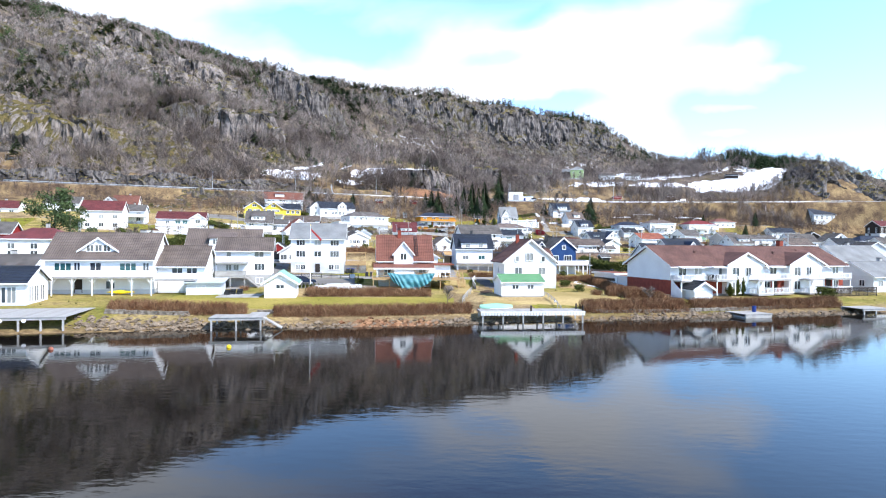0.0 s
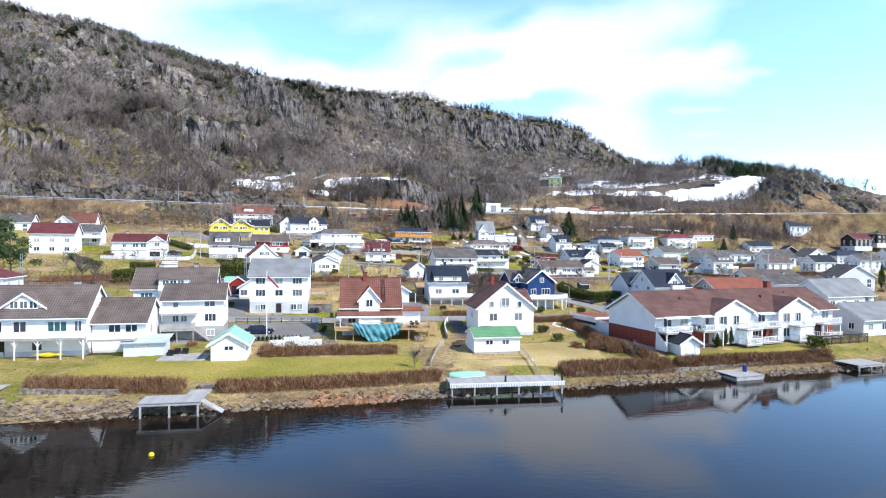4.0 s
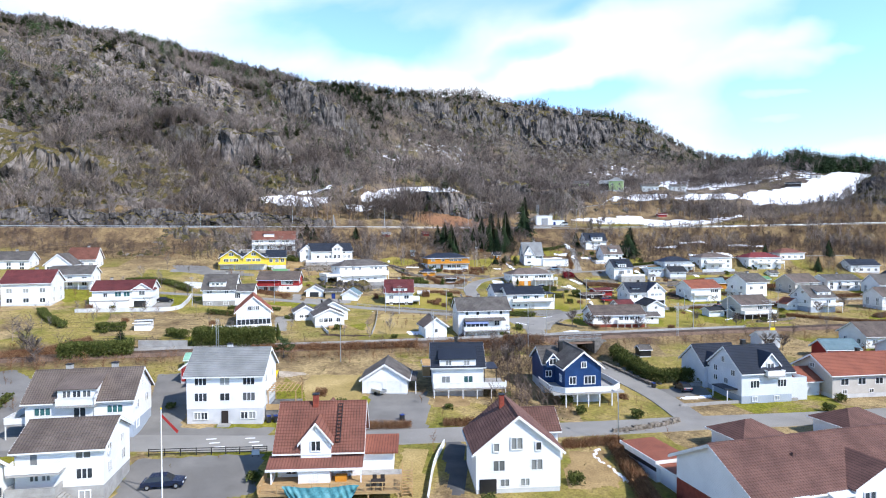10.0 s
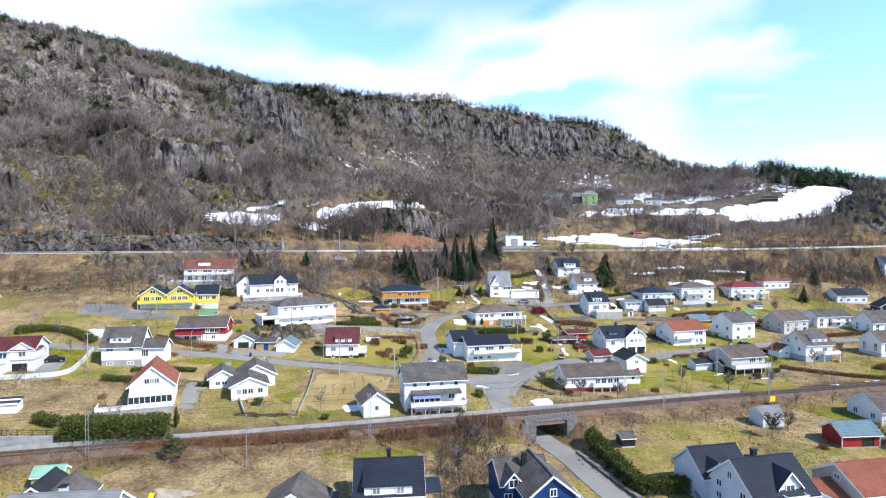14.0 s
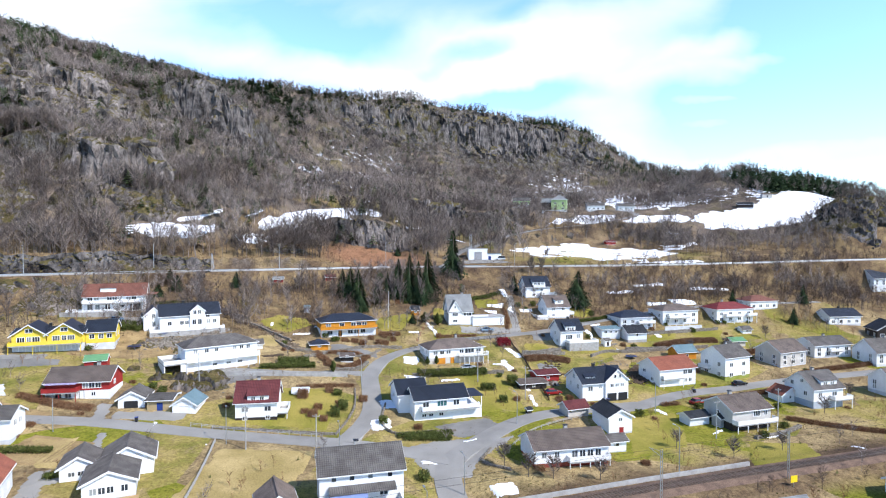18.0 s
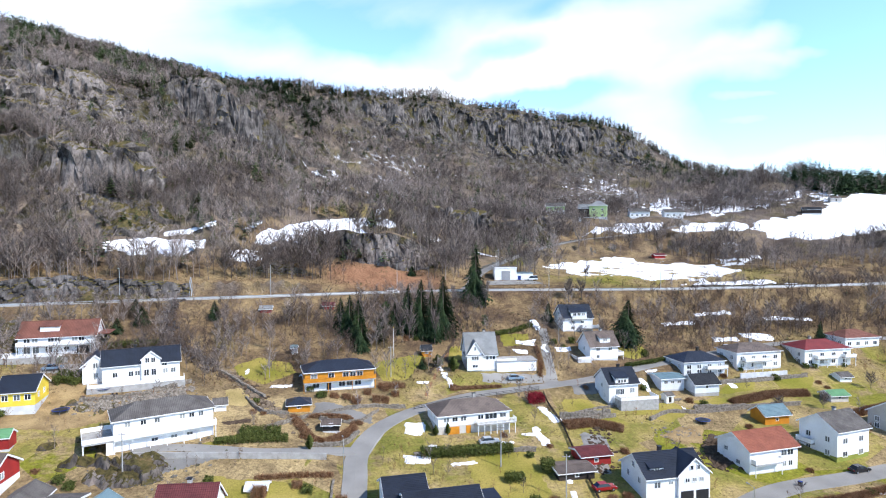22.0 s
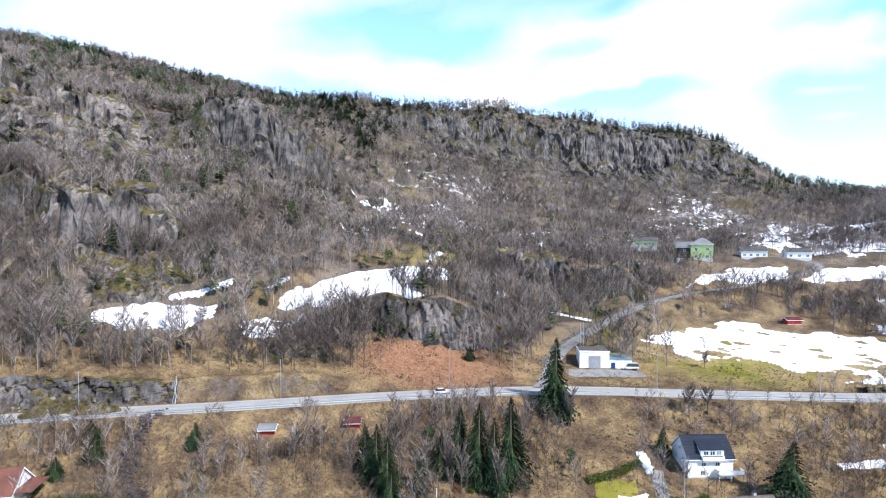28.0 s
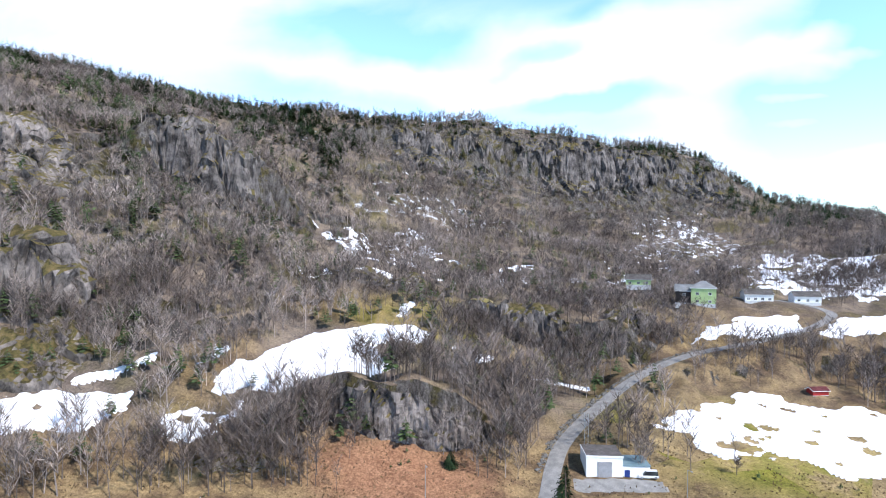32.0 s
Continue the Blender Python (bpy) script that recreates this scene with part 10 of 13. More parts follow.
for x_, y_, c_, lb_ in ((-56.8, 60.2, R_ORANGE, "small red mooring buoy on the water"), (-40.5, 62.8, BRIGHT_Y, "small orange mooring buoy on the water")):
    b_ = Geo()
    for k_ in range(5):
        a0, a1 = math.pi * k_ / 5 - math.pi / 2, math.pi * (k_ + 1) / 5 - math.pi / 2
        b_.tube((0, 0, 0.22 * math.sin(a0)), (0, 0, 0.22 * math.sin(a1)), max(0.01, 0.24 * math.cos(a0)), max(0.01, 0.24 * math.cos(a1)), 12)
    solid("buoy", b_, c_, lb_, "buoy", "mooring buoys", m=pose(x_, y_, 0.08))
ky = thing("kayak", pose(-69.0, 92.6, 2.7, 0, 0, 11), "yellow kayak stored under a veranda", "kayak")
part("hull", Geo().tube((-2.0, 0, 0), (0, 0, 0), 0.05, 0.34, 10).tube((0, 0, 0), (2.0, 0, 0), 0.34, 0.05, 10), BRIGHT_Y, ky)
wf = thing("waterfall", pose(0, 0, 0), "thin white waterfall down a roadside rock face", "waterfall")
FALL = surf("falling_water", (0.60, 0.64, 0.67), (0.34, 0.37, 0.39), 2.0, 0.3, 0.4, 6, fine=0.2)
for o_, w_ in ((-0.55, 0.09), (-0.05, 0.16), (0.42, 0.07)):
    wv_ = Geo()
    P_ = lambda t, s: (-92.6 + 1.7 * t + o_ * (0.4 + t) + s * w_ + 0.15 * math.sin(11 * t + o_ * 9), 341.6 - 2.9 * t - s * 0.05, 43.4 - 6.4 * t)
    for k_ in range(14):
        t0, t1 = k_ / 14, (k_ + 1) / 14
        wv_.face(P_(t0, -1), P_(t1, -1), P_(t1, 1), P_(t0, 1))
    part("water_strand", wv_, FALL, wf)


# ---- trees and hedges ----
def spike(rng, a, b, w):
    """A thin three-sided bar from a to b as triangles."""
    a, b = np.array(a, float), np.array(b, float)
    d = b - a
    n = np.cross(d, rng.normal(size=3))
    n = n / (np.linalg.norm(n) + 1e-9) * w
    m = np.cross(d, n)
    m = m / (np.linalg.norm(m) + 1e-9) * w
    return [(a + n, a - n * 0.5 + m * 0.87, b), (a - n * 0.5 + m * 0.87, a - n * 0.5 - m * 0.87, b), (a - n * 0.5 - m * 0.87, a + n, b)]


def bare_tree(seed, limbs, twigs, tw=0.035):
    """Triangles of a leafless tree one metre high: trunk, limbs and a haze of twigs."""
    rng = np.random.default_rng(seed)
    T = spike(rng, (0, 0, -0.05), (rng.normal() * 0.03, rng.normal() * 0.03, 0.98), 0.013)
    for k in range(limbs):
        h = rng.uniform(0.22, 0.8)
        a = rng.uniform(0, 2 * np.pi)
        L = (0.15 + 0.16 * rng.random()) * (1.15 - h * 0.7)
        p = np.array((0, 0, h))
        e = p + np.array((np.cos(a) * L, np.sin(a) * L, L * rng.uniform(0.9, 2.0)))
        T += spike(rng, p, e, 0.006)
        for j in range(twigs):
            s = p + (e - p) * rng.uniform(0.25, 1.0)
            b = a + rng.normal() * 0.9
            l = rng.uniform(0.08, 0.2)
            q = s + np.array((np.cos(b) * l, np.sin(b) * l, l * rng.uniform(0.4, 1.6)))
            nn = rng.normal(size=3)
            nn = nn / np.linalg.norm(nn) * tw * 0.28
            T.append((s + nn, s - nn, q))
    return np.array(T).reshape(-1, 3)


def conifer(seed, layers, per, spread=0.2, droop=0.5, bare=0.1, wide=0.27):
    """Triangles of a spruce one metre high: drooping branch fans in ragged layers."""
    rng = np.random.default_rng(seed)
    T = []
    for k in range(layers):
        t = k / (layers - 1)
        z0 = bare + (1.0 - bare) * t
        R = spread * (1 - t) ** 0.85 * rng.uniform(0.75, 1.2) + 0.012
        for j in range(per):
            a = 2 * np.pi * (j + rng.random()) / per
            r = R * rng.uniform(0.5, 1.2)
            w = wide * r + 0.012
            z = z0 + rng.normal() * 0.018
            c, s = np.cos(a), np.sin(a)
            tip = np.array((c * r, s * r, z - droop * r * 0.9))
            root = np.array((0, 0, z + 0.02))
            side = np.array((-s, c, 0)) * w
            mid = root * 0.45 + tip * 0.55 + np.array((0, 0, 0.02))
            T += [(root, mid - side, tip), (root, tip, mid + side)]
            T += [(mid - side, mid - side * 1.2 + np.array((c, s, 0)) * r * 0.3 - np.array((0, 0, 0.03)), tip)]
    return np.array(T).reshape(-1, 3)


def spruce(seed, tiers=54, per=22):
    """Triangles of a spruce one metre high and wide: boughs that droop and carry hanging sprays, longer and shorter at random."""
    r = np.random.default_rng(seed)
    T = []
    lean = r.normal(size=(6, 2)) * 0.05
    for k in range(tiers):
        t = (k + r.random()) / tiers
        z0 = 0.05 + 0.95 * t
        R = 0.60 * (1 - t) ** 0.72 * (0.68 + 0.32 * min(1.0, 4 * t)) * r.uniform(0.75, 1.1) + 0.015
        for j in range(max(5, int(per * (1.1 - 0.6 * t)))):
            a = 2 * np.pi * (j + r.random()) / per
            L = R * (r.uniform(0.55, 1.1) + lean[int(a) % 6, 0] * 3)
            c, q = np.cos(a), np.sin(a)
            z = z0 + r.normal() * 0.012
            root = np.array((c * L * 0.15, q * L * 0.15, z))
            tip = np.array((c * L, q * L, z - L * r.uniform(0.12, 0.42)))
            side = np.array((-q, c, 0)) * (0.16 * L + 0.006)
            T.append((root + side * 0.4, root - side * 0.4, tip))
            for e in (0.45, 0.7, 0.92):
                b = root + (tip - root) * e
                for sg in (-1, 1):
                    w = side * sg * r.uniform(0.7, 1.5) * (1.25 - e)
                    T.append((b, b + w + np.array((c, q, 0)) * L * 0.16 - np.array((0, 0, r.uniform(0.005, 0.03))), b + (tip - root) * 0.16 - np.array((0, 0, 0.012))))
    return np.array(T).reshape(-1, 3)


def scatter(name, protos, places, mat, label, category):
    """Copies of triangle prototypes at (x, y, z, height, width, turn), joined as one uncountable thing."""
    out = []
    rng = np.random.default_rng(11)
    for k, pr in enumerate(protos):
        pl = places[k::len(protos)]
        if not len(pl):
            continue
        c, s = np.cos(pl[:, 5])[:, None], np.sin(pl[:, 5])[:, None]
        x = (pr[None, :, 0] * c - pr[None, :, 1] * s) * pl[:, 4:5] + pl[:, 0:1]
        y = (pr[None, :, 0] * s + pr[None, :, 1] * c) * pl[:, 4:5] + pl[:, 1:2]
        z = pr[None, :, 2] * pl[:, 3:4] + pl[:, 2:3]
        out.append(np.stack([x, y, z], -1).reshape(-1, 3))
    v = np.concatenate(out)
    return tagged(new(name, big_mesh(name, v, np.arange(len(v)).reshape(-1, 3), mat, False)), label, category, kind="stuff")


def cloud_pine_far(seed):
    """Triangles of a small pine one metre high: ragged tufts of needles round a bare stem."""
    r = np.random.default_rng(seed)
    T = spike(r, (0, 0, -0.05), (0, 0, 0.9), 0.012)
    for k in range(11):
        z = 0.36 + 0.6 * k / 10
        a, d = r.uniform(0, 6.28), 0.26 * (1.1 - (z - 0.36)) * np.sqrt(r.random())
        c = np.array((np.cos(a) * d, np.sin(a) * d, z))
        for _ in range(12):
            p = c + r.normal(size=3) * np.array((0.07, 0.07, 0.035))
            e = r.normal(size=(2, 3)) * 0.045
            T.append((p, p + e[0], p + e[1]))
    return np.array(T).reshape(-1, 3)


def slope_at(x, y):
    return np.hypot(land(x + 2, y) - land(x - 2, y), land(x, y + 2) - land(x, y - 2)) / 4


def clear_of_roads(x, y, extra=1.0):
    ok = np.ones(x.shape, bool)
    for w, line in LINES.values():
        ok &= nearest(x, y, line)[0] > w + extra
    return ok & (nearest(x, y, RAIL)[0] > 3.6)


HOMES = np.array([[o.matrix_world.translation.x, o.matrix_world.translation.y] for o in scene.objects if o.type == "EMPTY" and o.get("category") in ("house", "terrace house", "garage", "shed", "utility building", "barn")])


def clear_of_homes(x, y, r=8.0):
    ok = np.ones(x.shape, bool)
    for hx, hy in HOMES:
        ok &= (x - hx) ** 2 + (y - hy) ** 2 > r * r
    return ok


def in_snow(x, y):
    on = np.zeros(x.shape, bool)
    for pl, rg, hl in SNOWS[:9]:
        on |= inside(x, y, pl)
    return on


rng = np.random.default_rng(5)


def wood_places(n, x0, x1, v0, v1, h0, h1, dens):
    x, v = rng.uniform(x0, x1, n), rng.uniform(v0, v1, n)
    y = v + 0.28 * x
    keep = dens(x, y, v) > rng.random(n)
    keep &= clear_of_roads(x, y, 1.0 + 0.45 * h0) & clear_of_homes(x, y, 9) & ~in_snow(x, y)
    x, y = x[keep], y[keep]
    h = rng.uniform(h0, h1, len(x)) * (0.6 + 0.8 * fbm(x / 20, y / 20, 2, 77))
    return np.stack([x, y, land(x, y) - 0.2, h, h * rng.uniform(0.75, 1.15, len(x)), rng.uniform(0, 6.28, len(x))], 1)


def hill_density(x, y, v):
    d = 0.35 + 0.65 * smooth(0.36, 0.55, fbm(x / 34, y / 34, 3, 55))
    d = d * (1 - 0.55 * smooth(0.9, 1.6, slope_at(x, y)))
    d = d * (1 - np.exp(-(((x - 82) / 62) ** 2 + ((y - 440) / 48) ** 2) ** 2)) * (1 - 0.9 * np.exp(-(((x - 125) / 75) ** 2 + ((y - 525) / 36) ** 2) ** 2))
    d = d * (1 - 0.95 * np.exp(-(((x + 56) / 40) ** 2 + ((y - 442) / 33) ** 2) ** 2)) * (1 - np.exp(-(((x + 33) / 26) ** 2 + ((y - 383) / 15) ** 2) ** 2))
    d = d * (1 - 0.55 * smooth(795, 815, v)) * (1 - 0.45 * smooth(90, 120, x) * (1 - smooth(690, 730, v)))
    d = d * (1 - 0.75 * np.exp(-(((x + 122) / 22) ** 2 + ((y - 386) / 18) ** 2) ** 2)) * (1 - 0.6 * np.exp(-(((x + 88) / 20) ** 2 + ((y - 392) / 14) ** 2) ** 2))
    return d * (1 - 0.62 * rockiness(x, y)) * (1 - 0.8 * np.exp(-(((x + 36) / 24) ** 2 + ((y - 397) / 7) ** 2) ** 2))


NEAR_TREES = [bare_tree(s, 13, 8, 0.025) for s in range(20, 27)]
MID_TREES = [bare_tree(s, 11, 6, 0.032) for s in range(60, 66)]
FAR_TREES = [bare_tree(s, 9, 5, 0.05) for s in range(40, 46)]
scatter("bare_woodland", NEAR_TREES, wood_places(7600, -260, 150, 388, 480, 7, 14, hill_density), TWIGR, "leafless grey-brown birch and alder wood on the slope", "woodland")
scatter("bare_woodland", FAR_TREES, np.concatenate([wood_places(17500, -520, 420, 470, 880, 7, 12, hill_density), wood_places(6500, -330, 130, 470, 730, 6, 11, hill_density)]), TWIGR, "distant leafless wood covering the mountain", "woodland")
scatter("bare_woodland", FAR_TREES, wood_places(4200, -480, -180, 300, 480, 5, 10, lambda x, y, v: 0.8 * smooth(365, 400, v) * (1 - 0.85 * rockiness(x, y)) * (1 - 0.7 * smooth(0.9, 1.6, slope_at(x, y)))), TWIGR, "leafless wood above the western road", "woodland")
scatter("roadside_scrub", MID_TREES, wood_places(6000, -240, 240, 304, 368, 1.4, 5.0, lambda x, y, v: smooth(0.42, 0.56, fbm(x / 22, y / 22, 3, 61)) * 0.95), TWIGD, "bare brown scrub on the bank below the main road", "scrub")
scatter("bank_trees", NEAR_TREES, wood_places(2300, -130, 200, 304, 366, 4, 8.5, lambda x, y, v: 0.75 * smooth(0.42, 0.56, fbm(x / 16, y / 16, 3, 65))), TWIGR, "thin leafless trees on the bank below the main road", "woodland")
scatter("garden_trees", NEAR_TREES, wood_places(520, -130, 190, 190, 318, 3.0, 5.5, lambda x, y, v: 0.7 * smooth(0.44, 0.56, fbm(x / 18, y / 18, 2, 67))), TWIGR, "small leafless fruit trees in the gardens", "trees")
scatter("trackside_scrub", MID_TREES, wood_places(1500, -160, 200, 168, 186, 1.2, 3.0, lambda x, y, v: smooth(3.6, 5, nearest(x, y, RAIL)[0]) * (1 - smooth(8, 13, nearest(x, y, RAIL)[0]))), TWIG, "tangled bare scrub along the railway bank", "scrub")
scatter("garden_bushes", MID_TREES, wood_places(6500, -170, 220, 120, 320, 0.8, 2.8, lambda x, y, v: 0.7 * smooth(0.46, 0.58, fbm(x / 14, y / 14, 3, 63))), TWIG, "leafless garden bushes and young fruit trees", "bushes")
SPRUCES = [conifer(s, 7, 5, 0.30, wide=0.34) for s in range(5)]
PINES = [conifer(s, 7, 6, 0.32, 0.1, 0.4) for s in range(30, 34)]
crest = wood_places(7200, -560, 420, 640, 870, 7, 11.5, lambda x, y, v: smooth(775, 805, v + 60 * smooth(150, 230, x) + 90 * smooth(-120, -260, x)) * (0.3 + 0.7 * smooth(70, 130, x) + 0.4 * smooth(-120, -220, x)) * smooth(0.36, 0.50, fbm(x / 26, y / 26, 2, 71)))
scatter("ridge_spruces", SPRUCES, crest, NEEDLE, "dark spruces along the mountain crest", "woodland")
BIGPINES = [cloud_pine_far(s) for s in range(4)]
scatter("slope_pines", BIGPINES, wood_places(1500, -340, -120, 440, 720, 8, 13, lambda x, y, v: smooth(0.50, 0.60, fbm(x / 28, y / 28, 3, 273)) * (0.25 + 0.75 * smooth(-180, -240, x))), PINE, "olive-green pines among the bare trees of the western slope", "woodland")
scatter("hill_pines", PINES, wood_places(6500, -480, 60, 400, 830, 5, 10, lambda x, y, v: smooth(0.47, 0.58, fbm(x / 32, y / 32, 3, 73)) * (1 - smooth(-200, 40, x) * 0.7) * 0.95), PINE, "scattered olive-green pines on the crags", "woodland")
scatter("summit_pines", PINES, wood_places(2600, -560, -130, 650, 800, 8, 13, lambda x, y, v: 0.85 * smooth(0.40, 0.52, fbm(x / 34, y / 34, 3, 271)) * smooth(655, 700, v + 30 * smooth(-200, -330, x))), NEEDLE, "dark pines along the western ridge", "woodland")
scatter("knoll_spruces", SPRUCES, wood_places(260, 290, 380, 520, 580, 7, 11, lambda x, y, v: np.full(x.shape, 0.8)), NEEDLE, "dark spruce clump on the eastern knoll", "woodland")
scatter("juniper_bushes", PINES, wood_places(520, -170, 190, 330, 430, 1.0, 2.2, lambda x, y, v: smooth(0.5, 0.62, fbm(x / 15, y / 15, 2, 81)) * 0.6), PINE, "low green juniper bushes on the banks", "bushes")


def cutting(label, pts, tall, size, mat, seed, back=12.0, lean=0.22, tallness=1.6):
    """A blasted rock wall along a line: (x, y, height) along its foot, sheer blocks, and a shelf that runs back into the slope."""
    line = curve([(x, y, h) for x, y, h in pts], 0.7)
    side = sidewise(line)
    run = np.concatenate([[0], np.cumsum(np.hypot(*np.diff(line[:, :2], axis=0).T))])
    foot = land(line[:, 0], line[:, 1]) - 0.6
    h = tall * line[:, 2] * (0.72 + 0.56 * fbm(run / 11, run * 0 + seed, 3, seed))
    rows = []
    for u in np.linspace(0, 1, 16):
        a, b = run + (fbm(run / 4, run * 0 + u * h / 4, 2, seed) - 0.5) * size, u * h
        off = lean * u * h
        for k, (sc, w) in enumerate(((1.0, 1.0), (0.4, 0.42))):
            r, ta, tb, da, db, gap = cells(a / (size * sc) + 0.25 * b / size, b / (size * sc * tallness), seed + k)
            off = off - w * size * 0.34 * (r - 0.4 + ta * da * 1.4 + tb * db - 0.6 * (1 - smooth(0, 0.14, gap)))
        rows.append(np.column_stack([line[:, :2] + side * off[:, None], foot + u * h]))
    for k in (0.08, 0.25, 0.5, 0.8, 1.0):
        q = rows[15][:, :2] + side * (back * k)
        z = rows[15][:, 2] * (1 - k) + (land(q[:, 0], q[:, 1]) - 0.25) * k + (fbm(q[:, 0] / 3, q[:, 1] / 3, 3, seed + 8) - 0.4) * 1.4 * (1 - k)
        rows.append(np.column_stack([q, z]))
    v = np.stack(rows, 1)
    n, m = v.shape[:2]
    i = np.arange(n * m).reshape(n, m)
    f = np.stack([i[:-1, :-1], i[1:, :-1], i[1:, 1:], i[:-1, 1:]], -1).reshape(-1, 4)
    return tagged(new("rock_cutting", big_mesh("rock_cutting", v.reshape(-1, 3), f, mat, False)), label, "rock face", kind="stuff")


main_line = LINES["main_road"][1]
cut = main_line + np.column_stack([sidewise(main_line) * 8.4, np.zeros(len(main_line))])
cutting("dark grey blasted rock cutting above the main road", [(p[0], p[1], float(np.interp(p[0], (-290, -250, -140, -112, -97, -84), (0.6, 1.0, 0.95, 0.75, 0.6, 0.3)))) for p in cut if -290 < p[0] < -83][::8], 10.0, 4.0, CLIFFROCK, 1)
cutting("low rock bank beside the eastern main road", [(p[0], p[1], 0.8) for p in cut if 92 < p[0] < 175][::8], 2.4, 1.8, MOSSROCK, 2, 6.0)
cutting("sheer grey rock pillars above a rust-brown leaf slope", [(-58, 400, 0.4), (-52, 397, 0.95), (-45, 394.5, 1.0), (-33, 394.5, 1.05), (-22, 396.5, 0.95), (-16, 400, 0.3)], 12.5, 3.4, CRAGROCK, 3, 9.0, 0.06, 6.0)
cutting("mossy rock step below the brush", [(-84, 374, 0.2), (-78, 373, 0.9), (-70, 375, 1.0), (-63, 379, 0.3)], 5.0, 2.6, MOSSROCK, 6, 7.0, 0.3)


def cloud_pine(seed, clumps=16, needles=150):
    """Triangles of a pine one metre high and wide: flat ragged clumps of needles on spreading boughs."""
    r = np.random.default_rng(seed)
    T = []
    for k in range(clumps):
        z = 0.38 + 0.58 * (k + r.random()) / clumps
        a, d = r.uniform(0, 6.28), (0.42 * (1.06 - (z - 0.38) ** 1.6 * 1.5)) * np.sqrt(r.random())
        c = np.array((np.cos(a) * d, np.sin(a) * d, z))
        T += spike(r, (0, 0, z - 0.12), c, 0.008)
        R = r.uniform(0.10, 0.17)
        p = r.normal(size=(needles, 3))
        p = p / np.linalg.norm(p, axis=1)[:, None] * (r.random((needles, 1)) ** 0.4) * np.array((R, R, R * 0.5)) + c
        e = r.normal(size=(needles, 2, 3)) * 0.022
        T += [(q, q + u, q + v) for q, u, v in zip(p, e[:, 0], e[:, 1])]
    return np.array(T).reshape(-1, 3)


def tree(kind, x, y, h, w, seed, label, z=None):
    t = thing(kind + "_tree", pose(x, y, (ground_at(x, y) if z is None else z) - 0.1), label, "tree")
    if kind in ("spruce", "cypress", "pine"):
        p = {"spruce": lambda: spruce(seed), "cypress": lambda: conifer(seed, 30, 12, 0.5, -0.9, 0.0), "pine": lambda: cloud_pine(seed)}[kind]()
        p = p * np.array((w, w, h))
        cr = new("crown", big_mesh("crown", p, np.arange(len(p)).reshape(-1, 3), NEEDLE if kind == "spruce" else PINE if kind == "pine" else HEDGE, False))
        cr.parent = t
        part("trunk", Geo().tube((0, 0, -0.4), (0, 0, h * 0.9), 0.02 * h, 0.004 * h, 7), BARK, t)
    else:
        p = bare_tree(seed, 26, 16) * np.array((w * 1.1, w * 1.1, h))
        cr = new("crown", big_mesh("crown", p[9:], np.arange(len(p) - 9).reshape(-1, 3), TWIGR, False))
        cr.parent = t
        part("trunk", Geo().tube((0, 0, -0.4), (0, 0, h * 0.55), 0.022 * h, 0.01 * h, 7), BARK, t)
    return t


for k_, (x_, y_, h_, w_, lb_) in enumerate([
        (5.2, 362.5, 20.0, 8.0, "tall dark spruce beside the main road"), (54.4, 337.4, 14.5, 8.5, "dark spruce above the white houses"), (-37.6, 329.0, 10.5, 4.5, "dark spruce on the bank"), (-30.5, 322, 13.5, 4.8, "dark spruce on the bank"),
        (-34, 326, 13, 4.6, "dark spruce on the bank"), (-28.6, 318.0, 9.5, 4.2, "dark spruce above the orange house"), (-12.0, 330.5, 18.5, 5.5, "dark spruce in a close clump"), (-8.6, 329.5, 16.5, 5.2, "dark spruce in a close clump"),
        (-5.2, 332.5, 19.5, 6.0, "dark spruce in a close clump"), (-9.6, 309.5, 4.0, 2.2, "young spruce on a slope"), (-77.0, 325.5, 6.0, 3.0, "young spruce below the main road"), (-98.5, 309.0, 4.5, 3.2, "dense dark evergreen beside a drive"),
        (-95.0, 316.0, 5.5, 5.0, "olive evergreen bush-like spruce"), (-33.0, 338.5, 6.0, 3.0, "spruce by the road huts"), (30.5, 350.5, 6.5, 3.6, "dark spruce beside a white house"), (-21.5, 389.0, 4.5, 3.0, "small spruce below the crag"),
        (-88.5, 165.5, 4.5, 3.4, "blue-green spruce by the railway"), (140, 338, 7, 3.5, "spruce on the eastern bank"), (152, 352, 8, 4, "spruce on the eastern bank"), (122, 351, 6.5, 3, "spruce on the eastern bank"), (-99.5, 320.5, 5.5, 3.8, "bushy spruce below the main road"), (-16.5, 333.5, 15, 4.8, "dark spruce in a close clump"), (-20.5, 331, 10, 4.2, "dark spruce in a close clump"), (-24.0, 325.5, 8.5, 4.0, "dark spruce above the orange house")]):
    tree("spruce", x_, y_, h_, w_ * 1.25, 100 + k_, lb_)
for k_, (x_, y_, h_, w_, lb_) in enumerate([(-121, 152, 16, 15, "broad pine by the western houses"), (-115, 149, 12, 11, "broad pine by the western houses"), (-52, 165, 4.5, 5, "rounded pine by the railway"), (-30.5, 321.5, 9, 5, "pine on the bank"), (-24, 336, 8, 4.5, "thin pine on the bank"), (8, 340, 5, 4, "green pine beside a path")]):
    tree("pine", x_, y_, h_, w_, 200 + k_, lb_)
